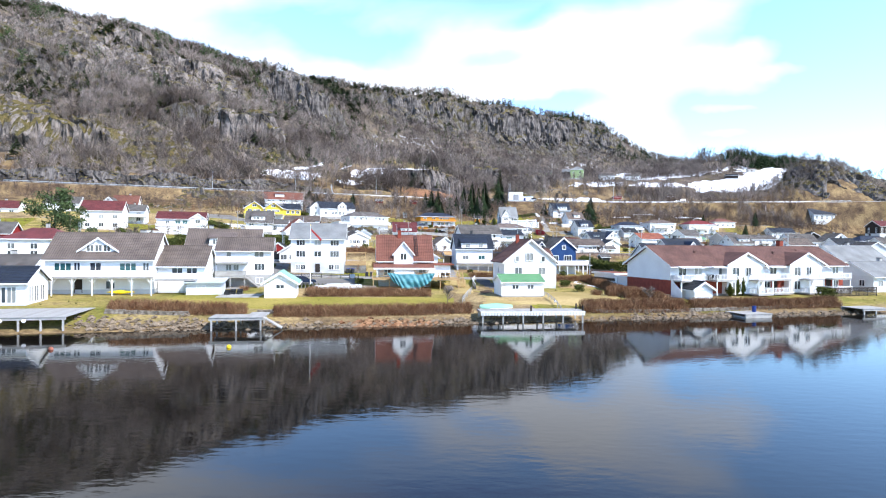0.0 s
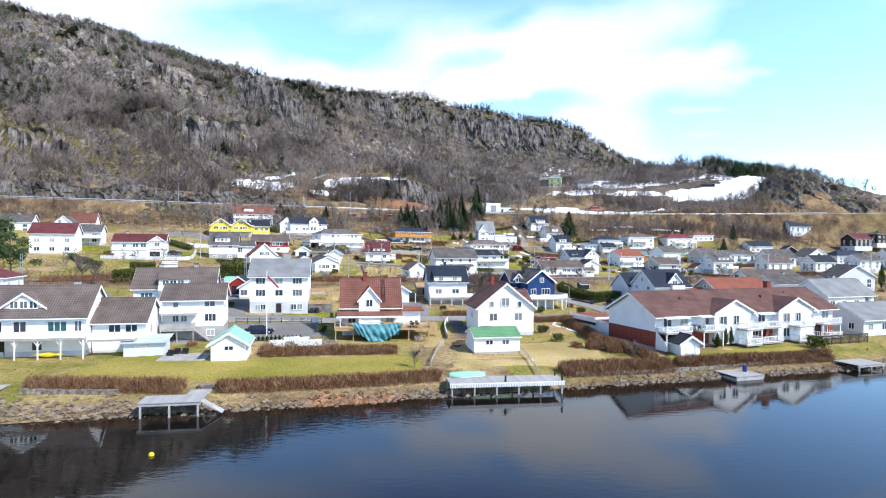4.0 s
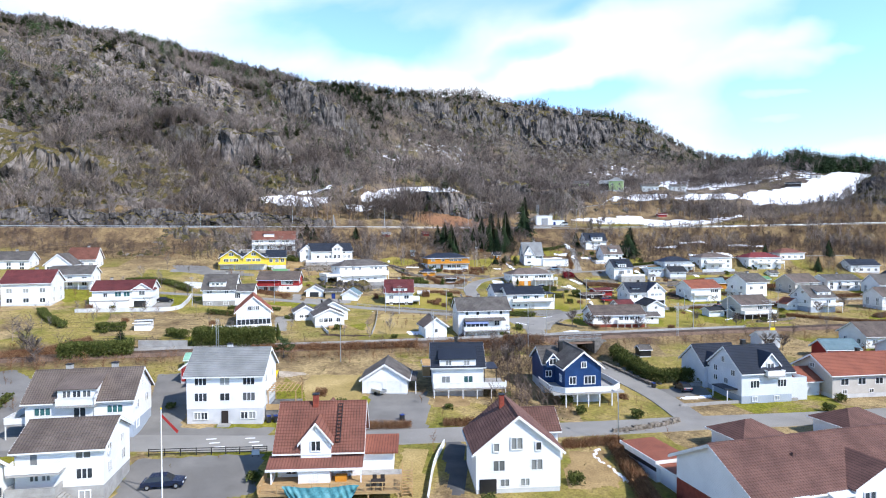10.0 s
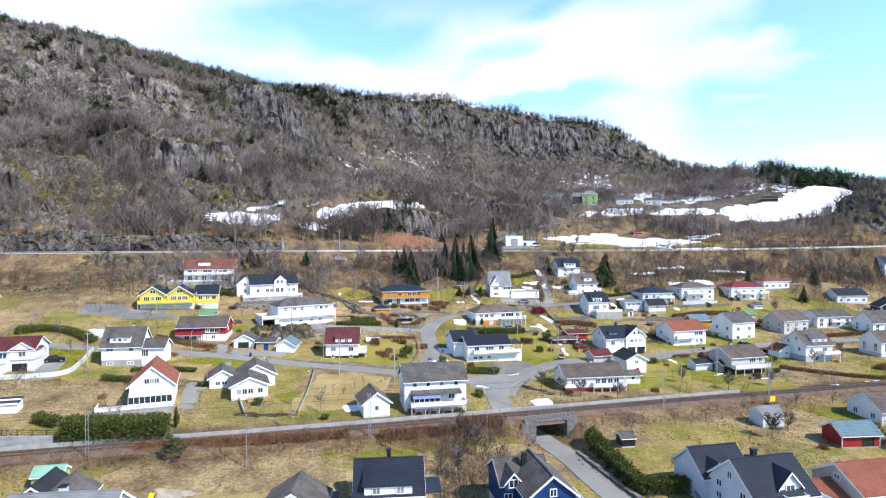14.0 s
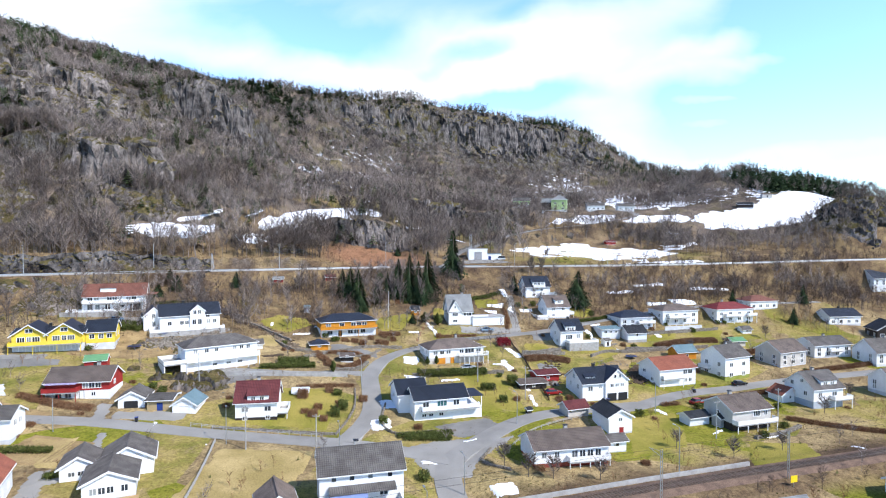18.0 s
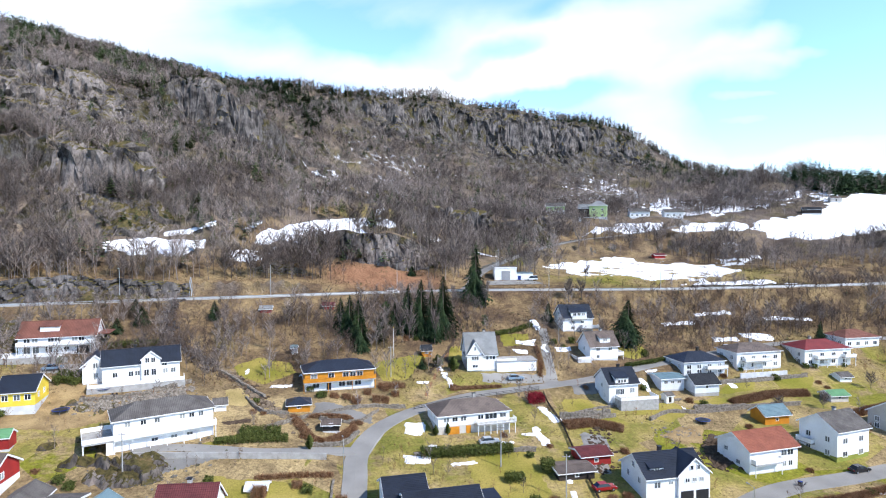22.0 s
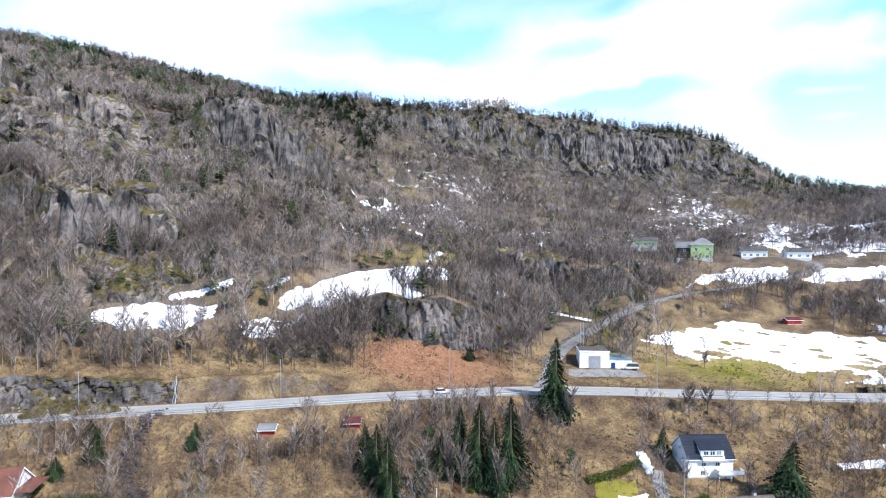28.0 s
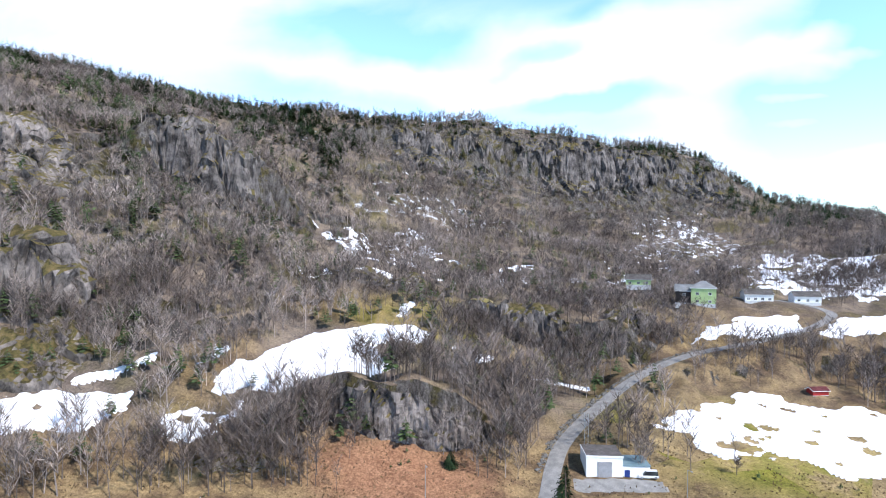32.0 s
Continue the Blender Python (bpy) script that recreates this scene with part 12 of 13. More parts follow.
for pl, mt, lb in (
        ([(-62, 80.8), (-42, 83), (-17.5, 90), (-18, 97.5), (-24, 97.8), (-41, 95), (-50, 97), (-61, 94)], LUSH, "broad mown lawn above the shore hedge"),
        ([(17, 98.6), (44.5, 106), (47, 112), (20, 104)], LUSH, "mown lawn before the terrace houses"),
        ([(-15.5, 91), (0, 94), (8, 96), (9.6, 108), (2, 110), (-13.5, 106)], STRAW, "dormant straw-coloured shore lawn"),
        ([(-42.5, 190), (-24, 194), (-23, 217), (-42, 217.5)], STRAW, "dormant lawn sloping to the railway"),
        ([(-45.5, 228), (-23.5, 228), (-23.5, 250), (-44, 250)], LUSH, "mown lawn round a maroon-roofed house"),
        ([(2, 268.5), (17, 272), (21.5, 247), (8, 241)], LUSH, "mown lawn with a flower bed"),
        ([(30.5, 281.5), (43, 287), (40, 292), (28, 287)], LUSH, "bright mown lawn below a white house"),
        ([(44, 292), (62, 298), (58, 304), (44, 299)], LUSH, "bright mown lawn between houses"),
        ([(40, 326), (60, 332), (58, 340), (38, 334)], LUSH, "bright mown lawn before a spruce"),
        ([(-3.5, 316), (9, 319), (8, 330), (-3, 327)], LUSH, "terraced lawn behind a slate-roofed house"),
        ([(-98, 257), (-80, 259), (-73, 266), (-79, 279), (-92, 283), (-100, 271)], DRYGRASS, "bare slope of dry tan grass below a villa"),
        ([(-51.5, 185.3), (-37.6, 187.2), (-38.4, 189.6), (-51.6, 188.4)], SOIL, "dug garden bed of dark earth"),
        ([(1.8, 128.0), (8.2, 129.0), (8.0, 117), (0.6, 116)], DRYGRASS, "dry straw-coloured lawn behind a hedge"),
        (turned(6.3, 108, 3.0, 1.2, 30), SOIL, "small bed of dark earth"),
        (turned(-8.0, 101.0, 9.0, 12.0, 12), DRYGRASS, "worn dry lawn before a gabled house"),
        ([(54.5, 268), (61.5, 271), (65.5, 283), (61, 287), (55.5, 279)], SOIL, "slope of dug dark earth between two houses"),
        ([(-84, 222), (-98, 225.5), (-97, 231), (-80, 228)], DRYGRASS, "dry grass bank below a red house"),
        ([(-82, 203), (-66, 206.5), (-63.5, 216), (-78, 217)], DRYGRASS, "dry lawn beside a lane"),
        ([(-9, 307), (-5.5, 319), (-2.5, 334), (-0.4, 334), (-3.6, 318), (-6.8, 306.5)], SOIL, "brown earth path between hedges"),
        ([(31, 300), (44, 305), (43, 311), (30, 306)], DRIVE, "asphalt parking before a white house"),
        ([(-116, 284), (-100.5, 290.5), (-103.5, 297), (-119, 290.5)], PLASTER, "pale concrete terrace before a red-roofed house"),
        (turned(-16.0, 150.0, 7.0, 12.0, 12), DRYGRASS, "dry lawn beside a garage"),
        (turned(-36.0, 147.0, 11.0, 22.0, 12), STRAW, "yellowed lawn behind a tall white house"),
        ([(-104, 141), (-98, 149), (-90, 144), (-80, 134), (-64, 128), (-66, 122), (-92, 122)], DRIVE, "broad asphalt yard between the western houses"),
        (turned(-58.5, 104.5, 9, 5, 12), DRIVE, "grey paved yard by a boathouse"),
        ([(-61, 300.7), (-55.8, 307.5), (-46.3, 306.2), (-42.5, 299), (-48, 290.4), (-57, 293.1)], LUSH, "sloping lawn above a rocky stream"),
        ([(-25.4, 310), (-12.3, 319), (-8.8, 318), (-12, 301), (-19.5, 299)], LUSH, "green lawn beside the orange house"),
        ([(-57.9, 285.7), (-53.6, 288.7), (-47.5, 282.6), (-48.5, 278.1), (-53.1, 278.3)], STRAW, "yellowed grass slope beside a stream"),
        ([(-34, 284.8), (-29, 285.6), (-18.6, 281), (-17.5, 276.5), (-27.9, 278.2), (-33.2, 278.7)], DRIVE, "asphalt drive before the orange garage"),
        ([(-52, 261.5), (-43.2, 269), (-36, 269), (-35.5, 267), (-41.3, 264.6), (-49.3, 260.6)], LUSH, "small lawn above a retaining wall"),
        ([(-51, 270.9), (-45.9, 274.2), (-43.7, 271.5), (-48.8, 268.3)], SOIL, "framed bed of dark earth"),
        ([(78.8, 320), (87.4, 321.5), (84.6, 314.7), (76.1, 310.5), (71.6, 311.3)], LUSH, "bright lawn below a brown-roofed house"),
        ([(61.6, 305), (71.9, 309.5), (75.1, 306.2), (64.6, 301.5)], LUSH, "bright strip of lawn below the annexes"),
        ([(92.7, 324), (107.1, 327.5), (102.6, 319.3), (92.2, 315.4)], LUSH, "lawn below the red-roofed house"),
        ([(48.6, 292.4), (58.5, 302), (62.5, 298.8), (51.9, 289)], LUSH, "lawn above a dug bank"),
        ([(46.5, 282.5), (54.5, 289.3), (60.6, 290.5), (57.7, 280), (51.9, 278.6)], DRYGRASS, "dug tan earth and stones between houses"),
        ([(27.5, 298.2), (34.3, 301), (37.8, 294.5), (26.7, 290)], LUSH, "bright lawn behind a stone wall"),
        ([(13.1, 338), (22.8, 340), (22.4, 330.9), (13.7, 328.6)], LUSH, "small lawn behind a garage wing"),
        ([(49.7, 333.8), (59.3, 336.7), (58.4, 330), (49.1, 327.2)], LUSH, "lawn beside a dark spruce"),
        ([(-79.1, 215.9), (-69, 217), (-63.6, 204.2), (-70, 203.6)], STRAW, "fenced straw-coloured lawn"),
        ([(-67.4, 219.5), (-64.8, 219.3), (-60, 201.9), (-66.2, 197), (-68.5, 199), (-63.2, 203.5)], ASPHALT, "narrow asphalt lane beside a bungalow"),
        ([(-113, 233.4), (-98.5, 238), (-93.3, 231.9), (-107.5, 227.6)], PLASTER, "pale grey play yard"),
        ([(-130, 255), (-117.2, 258.4), (-110.2, 251.6), (-96.8, 255), (-94.7, 250.7), (-107.4, 244.4), (-121.5, 245)], DRIVE, "broad asphalt yard below the yellow house"),
        ([(-6, 222.5), (1.9, 227.2), (10, 227.2), (19, 231), (9.5, 217), (6.4, 209.6), (0, 209.7), (-4.1, 214.4)], ASPHALT, "broad asphalt street junction"),
        ([(-1.9, 232.5), (11.6, 240.4), (15.5, 234.5), (5.5, 227.2)], DRIVE, "asphalt forecourt before a white house"),
        ([(43.4, 242.7), (59.1, 248.3), (53.1, 227.1), (39.4, 220.8)], LUSH, "orchard lawn beside the street"),
        ([(66.8, 231.3), (79.9, 231.4), (77.3, 216.4), (60.1, 215.2)], LUSH, "orchard lawn above the railway"),
        ([(-20.4, 126.4), (-16, 126.9), (-14.9, 107.7), (-15.2, 103.3), (-18.4, 103.1)], STRAW, "patchy straw ground beside a drive"),
        ([(-71.5, 150.7), (-64.8, 154), (-54.5, 131.6), (-60.5, 128.1)], DRIVE, "asphalt yard behind the tall house"),
        ([(-84.5, 124.3), (-77.8, 125.3), (-66.5, 110.6), (-71.5, 110)], DRIVE, "asphalt court west of a white house"),
        ([(-16, 82.6), (0.5, 86.8), (0, 91.5), (-15.8, 88.4)], DRYGRASS, "worn dry bank above the shore")):
    sheet("garden_bed" if mt is SOIL else "lawn" if mt in (LUSH, STRAW) else "dry_lawn" if mt is DRYGRASS else "paving", pl, mt, lb, "ground", 0.09, 0.6, 0.7 if mt is not DRIVE else 0.2, 20 + len(lb))

low_wall([(-29.4, 264.2), (-22.8, 266.3), (-20.3, 272.2)], 0.8, "pale stone wall below a curved hedge", STONE, 0.5)
low_wall([(25.8, 288), (31.9, 289.1), (38.6, 292)], 1.4, "high dry stone wall below a bright lawn", STONE, 0.6)
low_wall([(-84, 272), (-74.5, 277), (-66, 288)], 0.9, "rough stone wall below a villa terrace", STONE, 0.6)
low_wall([(48, 290.5), (54, 296), (62, 297.5), (78, 303)], 0.8, "stone wall across sloping gardens", STONE, 0.6)
low_wall([(-62, 296), (-52, 288.5), (-46, 284)], 0.6, "stone edge of a stream bed", STONE, 0.7)
rubble("stream_stones", [(-66, 300, 0), (-57, 293, 0), (-49.9, 285.6, 0), (-43.9, 280.8, 0), (-37.4, 276, 0), (-32.2, 270.7, 0), (-29.6, 266.6, 0)], 620, 0.2, 0.55, 0.8, SHORESTONE, "dark stones of a narrow stream bed", 41)
WETROCK = surf("wet_dark_rock", (0.085, 0.072, 0.062), (0.035, 0.03, 0.028), 1.2, 0.45, 0.8, 6, fine=0.3)
rubble("stream_rocks", [(-91.6, 333, 0), (-91, 326, 0), (-88.5, 319, 0), (-84, 312, 0), (-76, 306, 0), (-66, 300, 0)], 520, 0.3, 0.8, 0.9, WETROCK, "dark wet rocks of a steep stream", 44)
rubble("villa_bank_stones", [(-82, 270, 0), (-74, 274, 0), (-66, 284, 0)], 420, 0.25, 0.8, 1.8, DRYSTONE, "boulders of a rocky bank below a villa", 42)
rubble("dug_stones", [(48, 283, 0), (56, 285, 0)], 120, 0.12, 0.38, 2.0, DRYSTONE, "pale stones of a dug slope", 43)
low_wall([(-116.5, 283.4), (-108, 286.6), (-99.8, 290)], 1.4, "high concrete retaining wall of a terrace", CONC, 0.35, below=2.0)
low_wall([(26.1, 285.6), (33, 288.2), (39.4, 290.9)], 0.9, "dry stone retaining wall below a lawn", STONE, 0.5)
low_wall([(30, 291), (38, 296), (48, 300), (60, 305)], 0.5, "dry stone wall at a garden edge", STONE, 0.5)
low_wall([(62, 300), (76, 303), (92, 307)], 0.9, "grey stone terrace wall below gardens", STONE, 0.5)
low_wall([(70, 315.5), (86, 320), (104, 326)], 1.0, "grey stone terrace wall above a road", STONE, 0.5)
low_wall([(-40, 270), (-30, 279), (-20, 285), (-12, 287)], 0.7, "stone wall along a drive", STONE, 0.45)
low_wall([(-50, 283), (-44, 277), (-38, 277)], 0.7, "stone step wall in a sloping garden", STONE, 0.5)
low_wall([(70, 232.5), (78, 236), (84, 240)], 0.5, "low heap-like stone wall in an orchard", STONE, 0.9)
low_wall([(28, 162.5), (34, 164), (42, 166.5)], 0.8, "grey block wall behind a parking", CONC, 0.3)
low_wall([(16.5, 184), (19.5, 174), (22.5, 165)], 0.5, "stone rockery edge beside the lane", STONE, 0.8)
rubble("rockery", [(17.6, 181), (20.5, 172), (23.2, 166)], 120, 0.15, 0.45, 0.9, STONE, "stones of a rockery beside the lane", 31)
rubble("earth_clods", [(57, 271), (61, 280)], 200, 0.2, 0.7, 2.2, SOIL, "clods of dug dark earth", 32)

track_line = LINES["hill_track"][1]
solid("slab_terrace", Geo().box(-3.4, 2.8, -2.5, 2.4, -1.0, 0.16), CONC, "pale concrete slab terrace beside a boathouse", "paving", kind="structure", m=pose(-51.0, 94.4, ground_at(-51.0, 94.4), 0, 0, 10))
for x_, y_ in ((-53.2, 96.2), (-52.2, 96.5), (-53.6, 95.0)):
    sf_ = thing("garden_sofa", pose(x_, y_, ground_at(-51.0, 94.4) + 0.16, 0, 0, 10), "dark woven garden seat on a slab terrace", "sofa", "garden seats")
    part("base", Geo().box(-0.42, 0.42, -0.4, 0.4, 0, 0.36), BLACK, sf_)
    part("backrest", Geo().box(-0.42, 0.42, 0.28, 0.4, 0.36, 0.75), BLACK, sf_)
    part("cushion", Geo().box(-0.4, 0.4, -0.38, 0.27, 0.36, 0.46), RUBBER, sf_)
rubble("track_edge_stones", [tuple(p) for p in (track_line + np.column_stack([sidewise(track_line) * 3.2, np.zeros(len(track_line))]))[10:70:6]], 420, 0.25, 0.7, 0.5, STONE, "rough stone edging beside the climbing track", 33)
# street markings before the tall house
for x_, y_ in ((-47.6, 125.6), (-46.4, 124.2), (-45.0, 122.8), (-42.4, 126.8), (-41.2, 125.4), (-40.2, 124.2)):
    z_ = ground_at(x_, y_) + 0.22
    solid("road_mark", Geo().box(-0.7, 0.7, -0.22, 0.22, 0, 0.012), TRIM, "white painted mark on the street", "road mark", "street marks", "structure", m=pose(x_, y_, z_, 0, 0, 14))

# slide behind the tall house, plants in the rock garden
sl_ = thing("slide", pose(-48.6, 151.8, ground_at(-48.6, 151.8), 0, 0, 8), "bright yellow garden slide", "slide")
part("chute", Geo().beam((0, 1.5, 1.5), (0, -1.2, 0.15), 0.55, 0.06), BRIGHT_Y, sl_)
for u_ in (-0.28, 0.28):
    part("side_rail", Geo().beam((u_, 1.5, 1.6), (u_, -1.2, 0.25), 0.07, 0.16), BRIGHT_Y, sl_)
    part("leg", Geo().box(u_ - 0.04, u_ + 0.04, 1.42, 1.5, -0.1, 1.5), BLACK, sl_)
for k_, (x_, y_, r_) in enumerate(((19.2, 184.0, 0.5), (20.0, 180.4, 0.6), (20.7, 176.6, 0.5), (21.4, 172.8, 0.6), (21.9, 169.8, 0.45))):
    hedge([(x_ - r_ * 0.5, y_), (x_ + r_ * 0.5, y_ + 0.2)], r_ * 1.6, r_ * 1.2, HEDGE, "low green shrub in a gravel rock garden", 860 + k_, True, "shrub")
# small open trailer
tr = thing("utility_trailer", pose(-28.2, 148.2, ground_at(-28.2, 148.2) + 0.06, 0, 0, 140), "small open grey utility trailer parked on an asphalt yard", "trailer")
part("bed", Geo().box(-1.3, 1.3, -0.7, 0.7, 0.5, 0.58), STEEL, tr)
for a_ in ((-1.3, 1.3, -0.72, -0.68), (-1.3, 1.3, 0.68, 0.72), (-1.32, -1.28, -0.7, 0.7), (1.28, 1.32, -0.7, 0.7)):
    part("side_panel", Geo().box(*a_, 0.58, 0.98), STEEL, tr)
part("drawbar", Geo().beam((1.3, 0, 0.5), (2.5, 0, 0.45), 0.08), BLACK, tr)
for s_ in (-0.82, 0.82):
    part("wheel", Geo().tube((0, s_ - 0.08, 0.3), (0, s_ + 0.08, 0.3), 0.3, 0.3, 12), RUBBER, tr)
car(27.4, 161.2, 100, PAINTS["navy"], "dark blue car parked beside a grey-blue house")
car(86, 338.6, 22, PAINTS["silver"], "silver car beside the upper street")

# street sign
sg = thing("street_sign", pose(-38.9, 120.6, ground_at(-38.9, 120.6), 0, 0, 14), "small pale board sign at the yard edge", "sign")
part("board", Geo().box(-0.5, 0.5, -0.02, 0.02, 0.35, 1.05), GREYWHITE, sg)
for u_ in (-0.4, 0.4):
    part("leg", Geo().box(u_ - 0.03, u_ + 0.03, -0.03, 0.03, -0.2, 0.35), BLACK, sg)


def trampoline(x, y, r, label):
    t = thing("trampoline", pose(x, y, ground_at(x, y) + 0.05), label, "trampoline")
    part("mat", Geo().tube((0, 0, 0.72), (0, 0, 0.76), r - 0.25, r - 0.25, 20), BLACK, t)
    ring = Geo()
    for k in range(20):
        a, b = k * math.pi / 10, (k + 1) * math.pi / 10
        ring.beam((r * math.cos(a), r * math.sin(a), 0.75), (r * math.cos(b), r * math.sin(b), 0.75), 0.3, 0.06)
    part("pad_ring", ring, BIN_BLUE, t)
    for k in range(6):
        a = k * math.pi / 3
        part("leg", Geo().tube((r * math.cos(a), r * math.sin(a), -0.1), (r * math.cos(a), r * math.sin(a), 0.74), 0.03, 0.03, 6), STEEL, t)


trampoline(-82.4, 278.2, 1.9, "round dark trampoline on a terrace")
trampoline(-84.5, 266.5, 1.6, "small blue-rimmed trampoline in a yard")
trampoline(61.0, 291.5, 1.6, "blue-rimmed trampoline behind a house")


def hut(x, y, rz, w, d, h, wall, roof, label, name="garden_shed", up=0.0):
    t = house(x, y, rz, label, ground_at(x, y) + up, name, "shed")
    block(t, w, d, h, 0.28 * d, wall, roof, base=0.12, over=0.2, eave=0.2, down=0.8, doors="f 0.7x1.6: 0,0.95" if h > 1.8 else "")


hut(21.7, 243.8, 20, 1.2, 1.0, 1.0, DARKWOOD, R_DARK, "tiny brown playhouse on a lawn", "playhouse")
hut(56.1, 303.2, 25, 2.4, 2.0, 1.9, WHITE, R_GREY, "small white garden shed with pale roof")
hut(-47.1, 311.5, 10, 1.8, 1.6, 1.8, GREYBLUE, R_STEEL, "small glazed garden box with pale top")
hut(-85.8, 251.0, 20, 5.0, 3.6, 2.3, RED, R_GREEN, "small red shed with a green metal roof")
hut(25.1, 182.9, 12, 2.6, 2.4, 1.6, BLACK, R_GREY, "low dark pavilion with pale roof edges", "pavilion")
hut(226.1, 549.0, -20, 11.0, 5.0, 2.6, DARKWOOD, R_DARK, "long dark low building in a snowfield", "barn")
hut(255.5, 574.0, -10, 7.0, 4.5, 2.4, BEIGE, R_BROWN, "small cabin at the edge of a snowfield", "cabin")
hut(93, 296, 22, 2.6, 2.2, 1.9, GREYWOOD, R_GREEN, "small weathered shed with green roof")
hut(66, 240.5, 30, 3.6, 2.4, 2.0, GREYWOOD, R_DARK, "grey carport-like shed beside a hedge")

# red-leaved bush and flagpoles
hedge([(18.8, 294.6), (22.4, 296)], 2.4, 2.0, REDLEAF, "bright red-leaved bush beside the street", 821, True, "shrub")
for x_, y_ in ((-18.6, 314.6),):
    fp = thing("flagpole", pose(x_, y_, ground_at(x_, y_)), "bare white flagpole on a lawn", "flagpole")
    part("pole", Geo().tube((0, 0, -0.3), (0, 0, 9.0), 0.07, 0.04, 8), TRIM, fp)
    part("finial", Geo().tube((0, 0, 9.0), (0, 0, 9.16), 0.09, 0.03, 8), BRIGHT_Y, fp)


def patio_set(x, y, z, rz, mat, label):
    t = thing("patio_table", pose(x, y, z, 0, 0, rz), label, "table", "patio tables")
    part("tabletop", Geo().box(-0.8, 0.8, -0.45, 0.45, 0.7, 0.75), mat, t)
    for a in (-0.7, 0.7):
        for b in (-0.35, 0.35):
            part("leg", Geo().box(a - 0.04, a + 0.04, b - 0.04, b + 0.04, 0, 0.7), mat, t)
    for a in (-0.45, 0.45):
        for s in (-1, 1):
            c = thing("patio_chair", pose(x, y, z, 0, 0, rz) @ pose(a, s * 0.85, 0, 0, 0, 0 if s < 0 else 180), "slatted garden chair at a patio table", "chair", "patio chairs")
            part("seat", Geo().box(-0.24, 0.24, -0.22, 0.22, 0.42, 0.46), mat, c)
            part("backrest", Geo().box(-0.24, 0.24, -0.24, -0.2, 0.46, 0.95), mat, c)
            for u in (-0.2, 0.2):
                for v in (-0.18, 0.18):
                    part("leg", Geo().box(u - 0.02, u + 0.02, v - 0.02, v + 0.02, 0, 0.42), mat, c)


patio_set(-20.3, 110.6, 4.25, 9, DARKWOOD, "dark garden table on a timber deck")
patio_set(18.3, 104.6, 4.65, 21, GREYWHITE, "pale garden table on a balcony")
patio_set(25.1, 107.0, 4.65, 21, BLACK, "dark garden table on a balcony")
cr = thing("storage_crate", pose(-24.9, 111.9, 4.25, 0, 0, 9), "orange plastic crate on a timber deck", "crate")
part("tub", Geo().box(-0.65, 0.65, -0.35, 0.35, 0, 0.06).box(-0.65, -0.6, -0.35, 0.35, 0.06, 0.6).box(0.6, 0.65, -0.35, 0.35, 0.06, 0.6).box(-0.6, 0.6, -0.35, -0.3, 0.06, 0.6).box(-0.6, 0.6, 0.3, 0.35, 0.06, 0.6), CRATE, cr)
part("lid", Geo().box(-0.5, 0.68, -0.38, 0.38, 0.6, 0.65), CRATE, cr)
patio_set(50.0, 317.6, ground_at(50, 317.6) + 0.05, 20, DARKWOOD, "dark garden table on a lawn")
patio_set(-58.0, 104.0, ground_at(-58, 104) + 0.1, 12, BLACK, "black garden table on a paved yard")
patio_set(-78.5, 275.5, ground_at(-78.5, 275.5) + 0.05, 15, DARKWOOD, "dark garden table on a terrace")

# ---- thickets and stands beyond ----
scatter("thicket", MID_TREES, wood_places(2000, 58, 210, 306, 352, 2.0, 5.0, lambda x, y, v: 0.9 * smooth(308, 322, v) * smooth(60, 75, x)), TWIGD, "dense purple-brown thicket below the main road", "thicket")
scatter("thicket", MID_TREES, wood_places(900, -70, 10, 325, 366, 2.5, 6.0, lambda x, y, v: 0.8 * smooth(330, 342, v) * smooth(0.38, 0.5, fbm(x / 12, y / 12, 2, 131))), TWIGD, "dense bare scrub below the main road", "thicket")
scatter("thicket", MID_TREES, wood_places(700, -112, -64, 318, 352, 1.5, 4.0, lambda x, y, v: 0.75 * smooth(0.36, 0.5, fbm(x / 9, y / 9, 2, 133))), TWIGD, "brown scrub on the bank by the stream", "thicket")
scatter("railside_thicket", MID_TREES, wood_places(1500, -150, 150, 162, 192, 1.4, 3.6, lambda x, y, v: smooth(4.2, 5.2, nearest(x, y, RAIL)[0]) * (1 - smooth(7, 11, nearest(x, y, RAIL)[0])) * smooth(0.36, 0.48, fbm(x / 11, y / 11, 2, 135))), TWIGD, "tangled dark scrub along the railway bank", "thicket")
scatter("birch_stand", FAR_TREES, wood_places(800, 140, 225, 505, 550, 6, 9, lambda x, y, v: 0.7 * np.ones(x.shape)), TWIGR, "stand of slim bare birches beside the farm", "woodland")
scatter("ridge_trees", NEAR_TREES, wood_places(420, 215, 300, 560, 650, 11, 16, lambda x, y, v: 0.7 * smooth(575, 590, v) * (1 - smooth(605, 625, v))), TWIGR, "row of tall bare trees on the eastern ridge", "woodland")
scatter("ridge_spruces", SPRUCES, wood_places(700, 262, 345, 470, 590, 9, 15, lambda x, y, v: 0.8 * smooth(505, 520, v)), NEEDLE, "dark spruce clump on the eastern ridge", "woodland")
scatter("knoll_wood", MID_TREES, wood_places(1500, 185, 330, 335, 430, 4, 9, lambda x, y, v: 0.75 * smooth(362, 372, v)), TWIGR, "bare trees over the rocky eastern knoll", "woodland")
scatter("snowfield_trees", MID_TREES, wood_places(500, 110, 200, 385, 470, 4, 8, lambda x, y, v: 0.6 * smooth(0.42, 0.52, fbm(x / 22, y / 22, 2, 141))), TWIGR, "bare trees between the snowfields", "woodland")
sh_rng = random.Random(77)
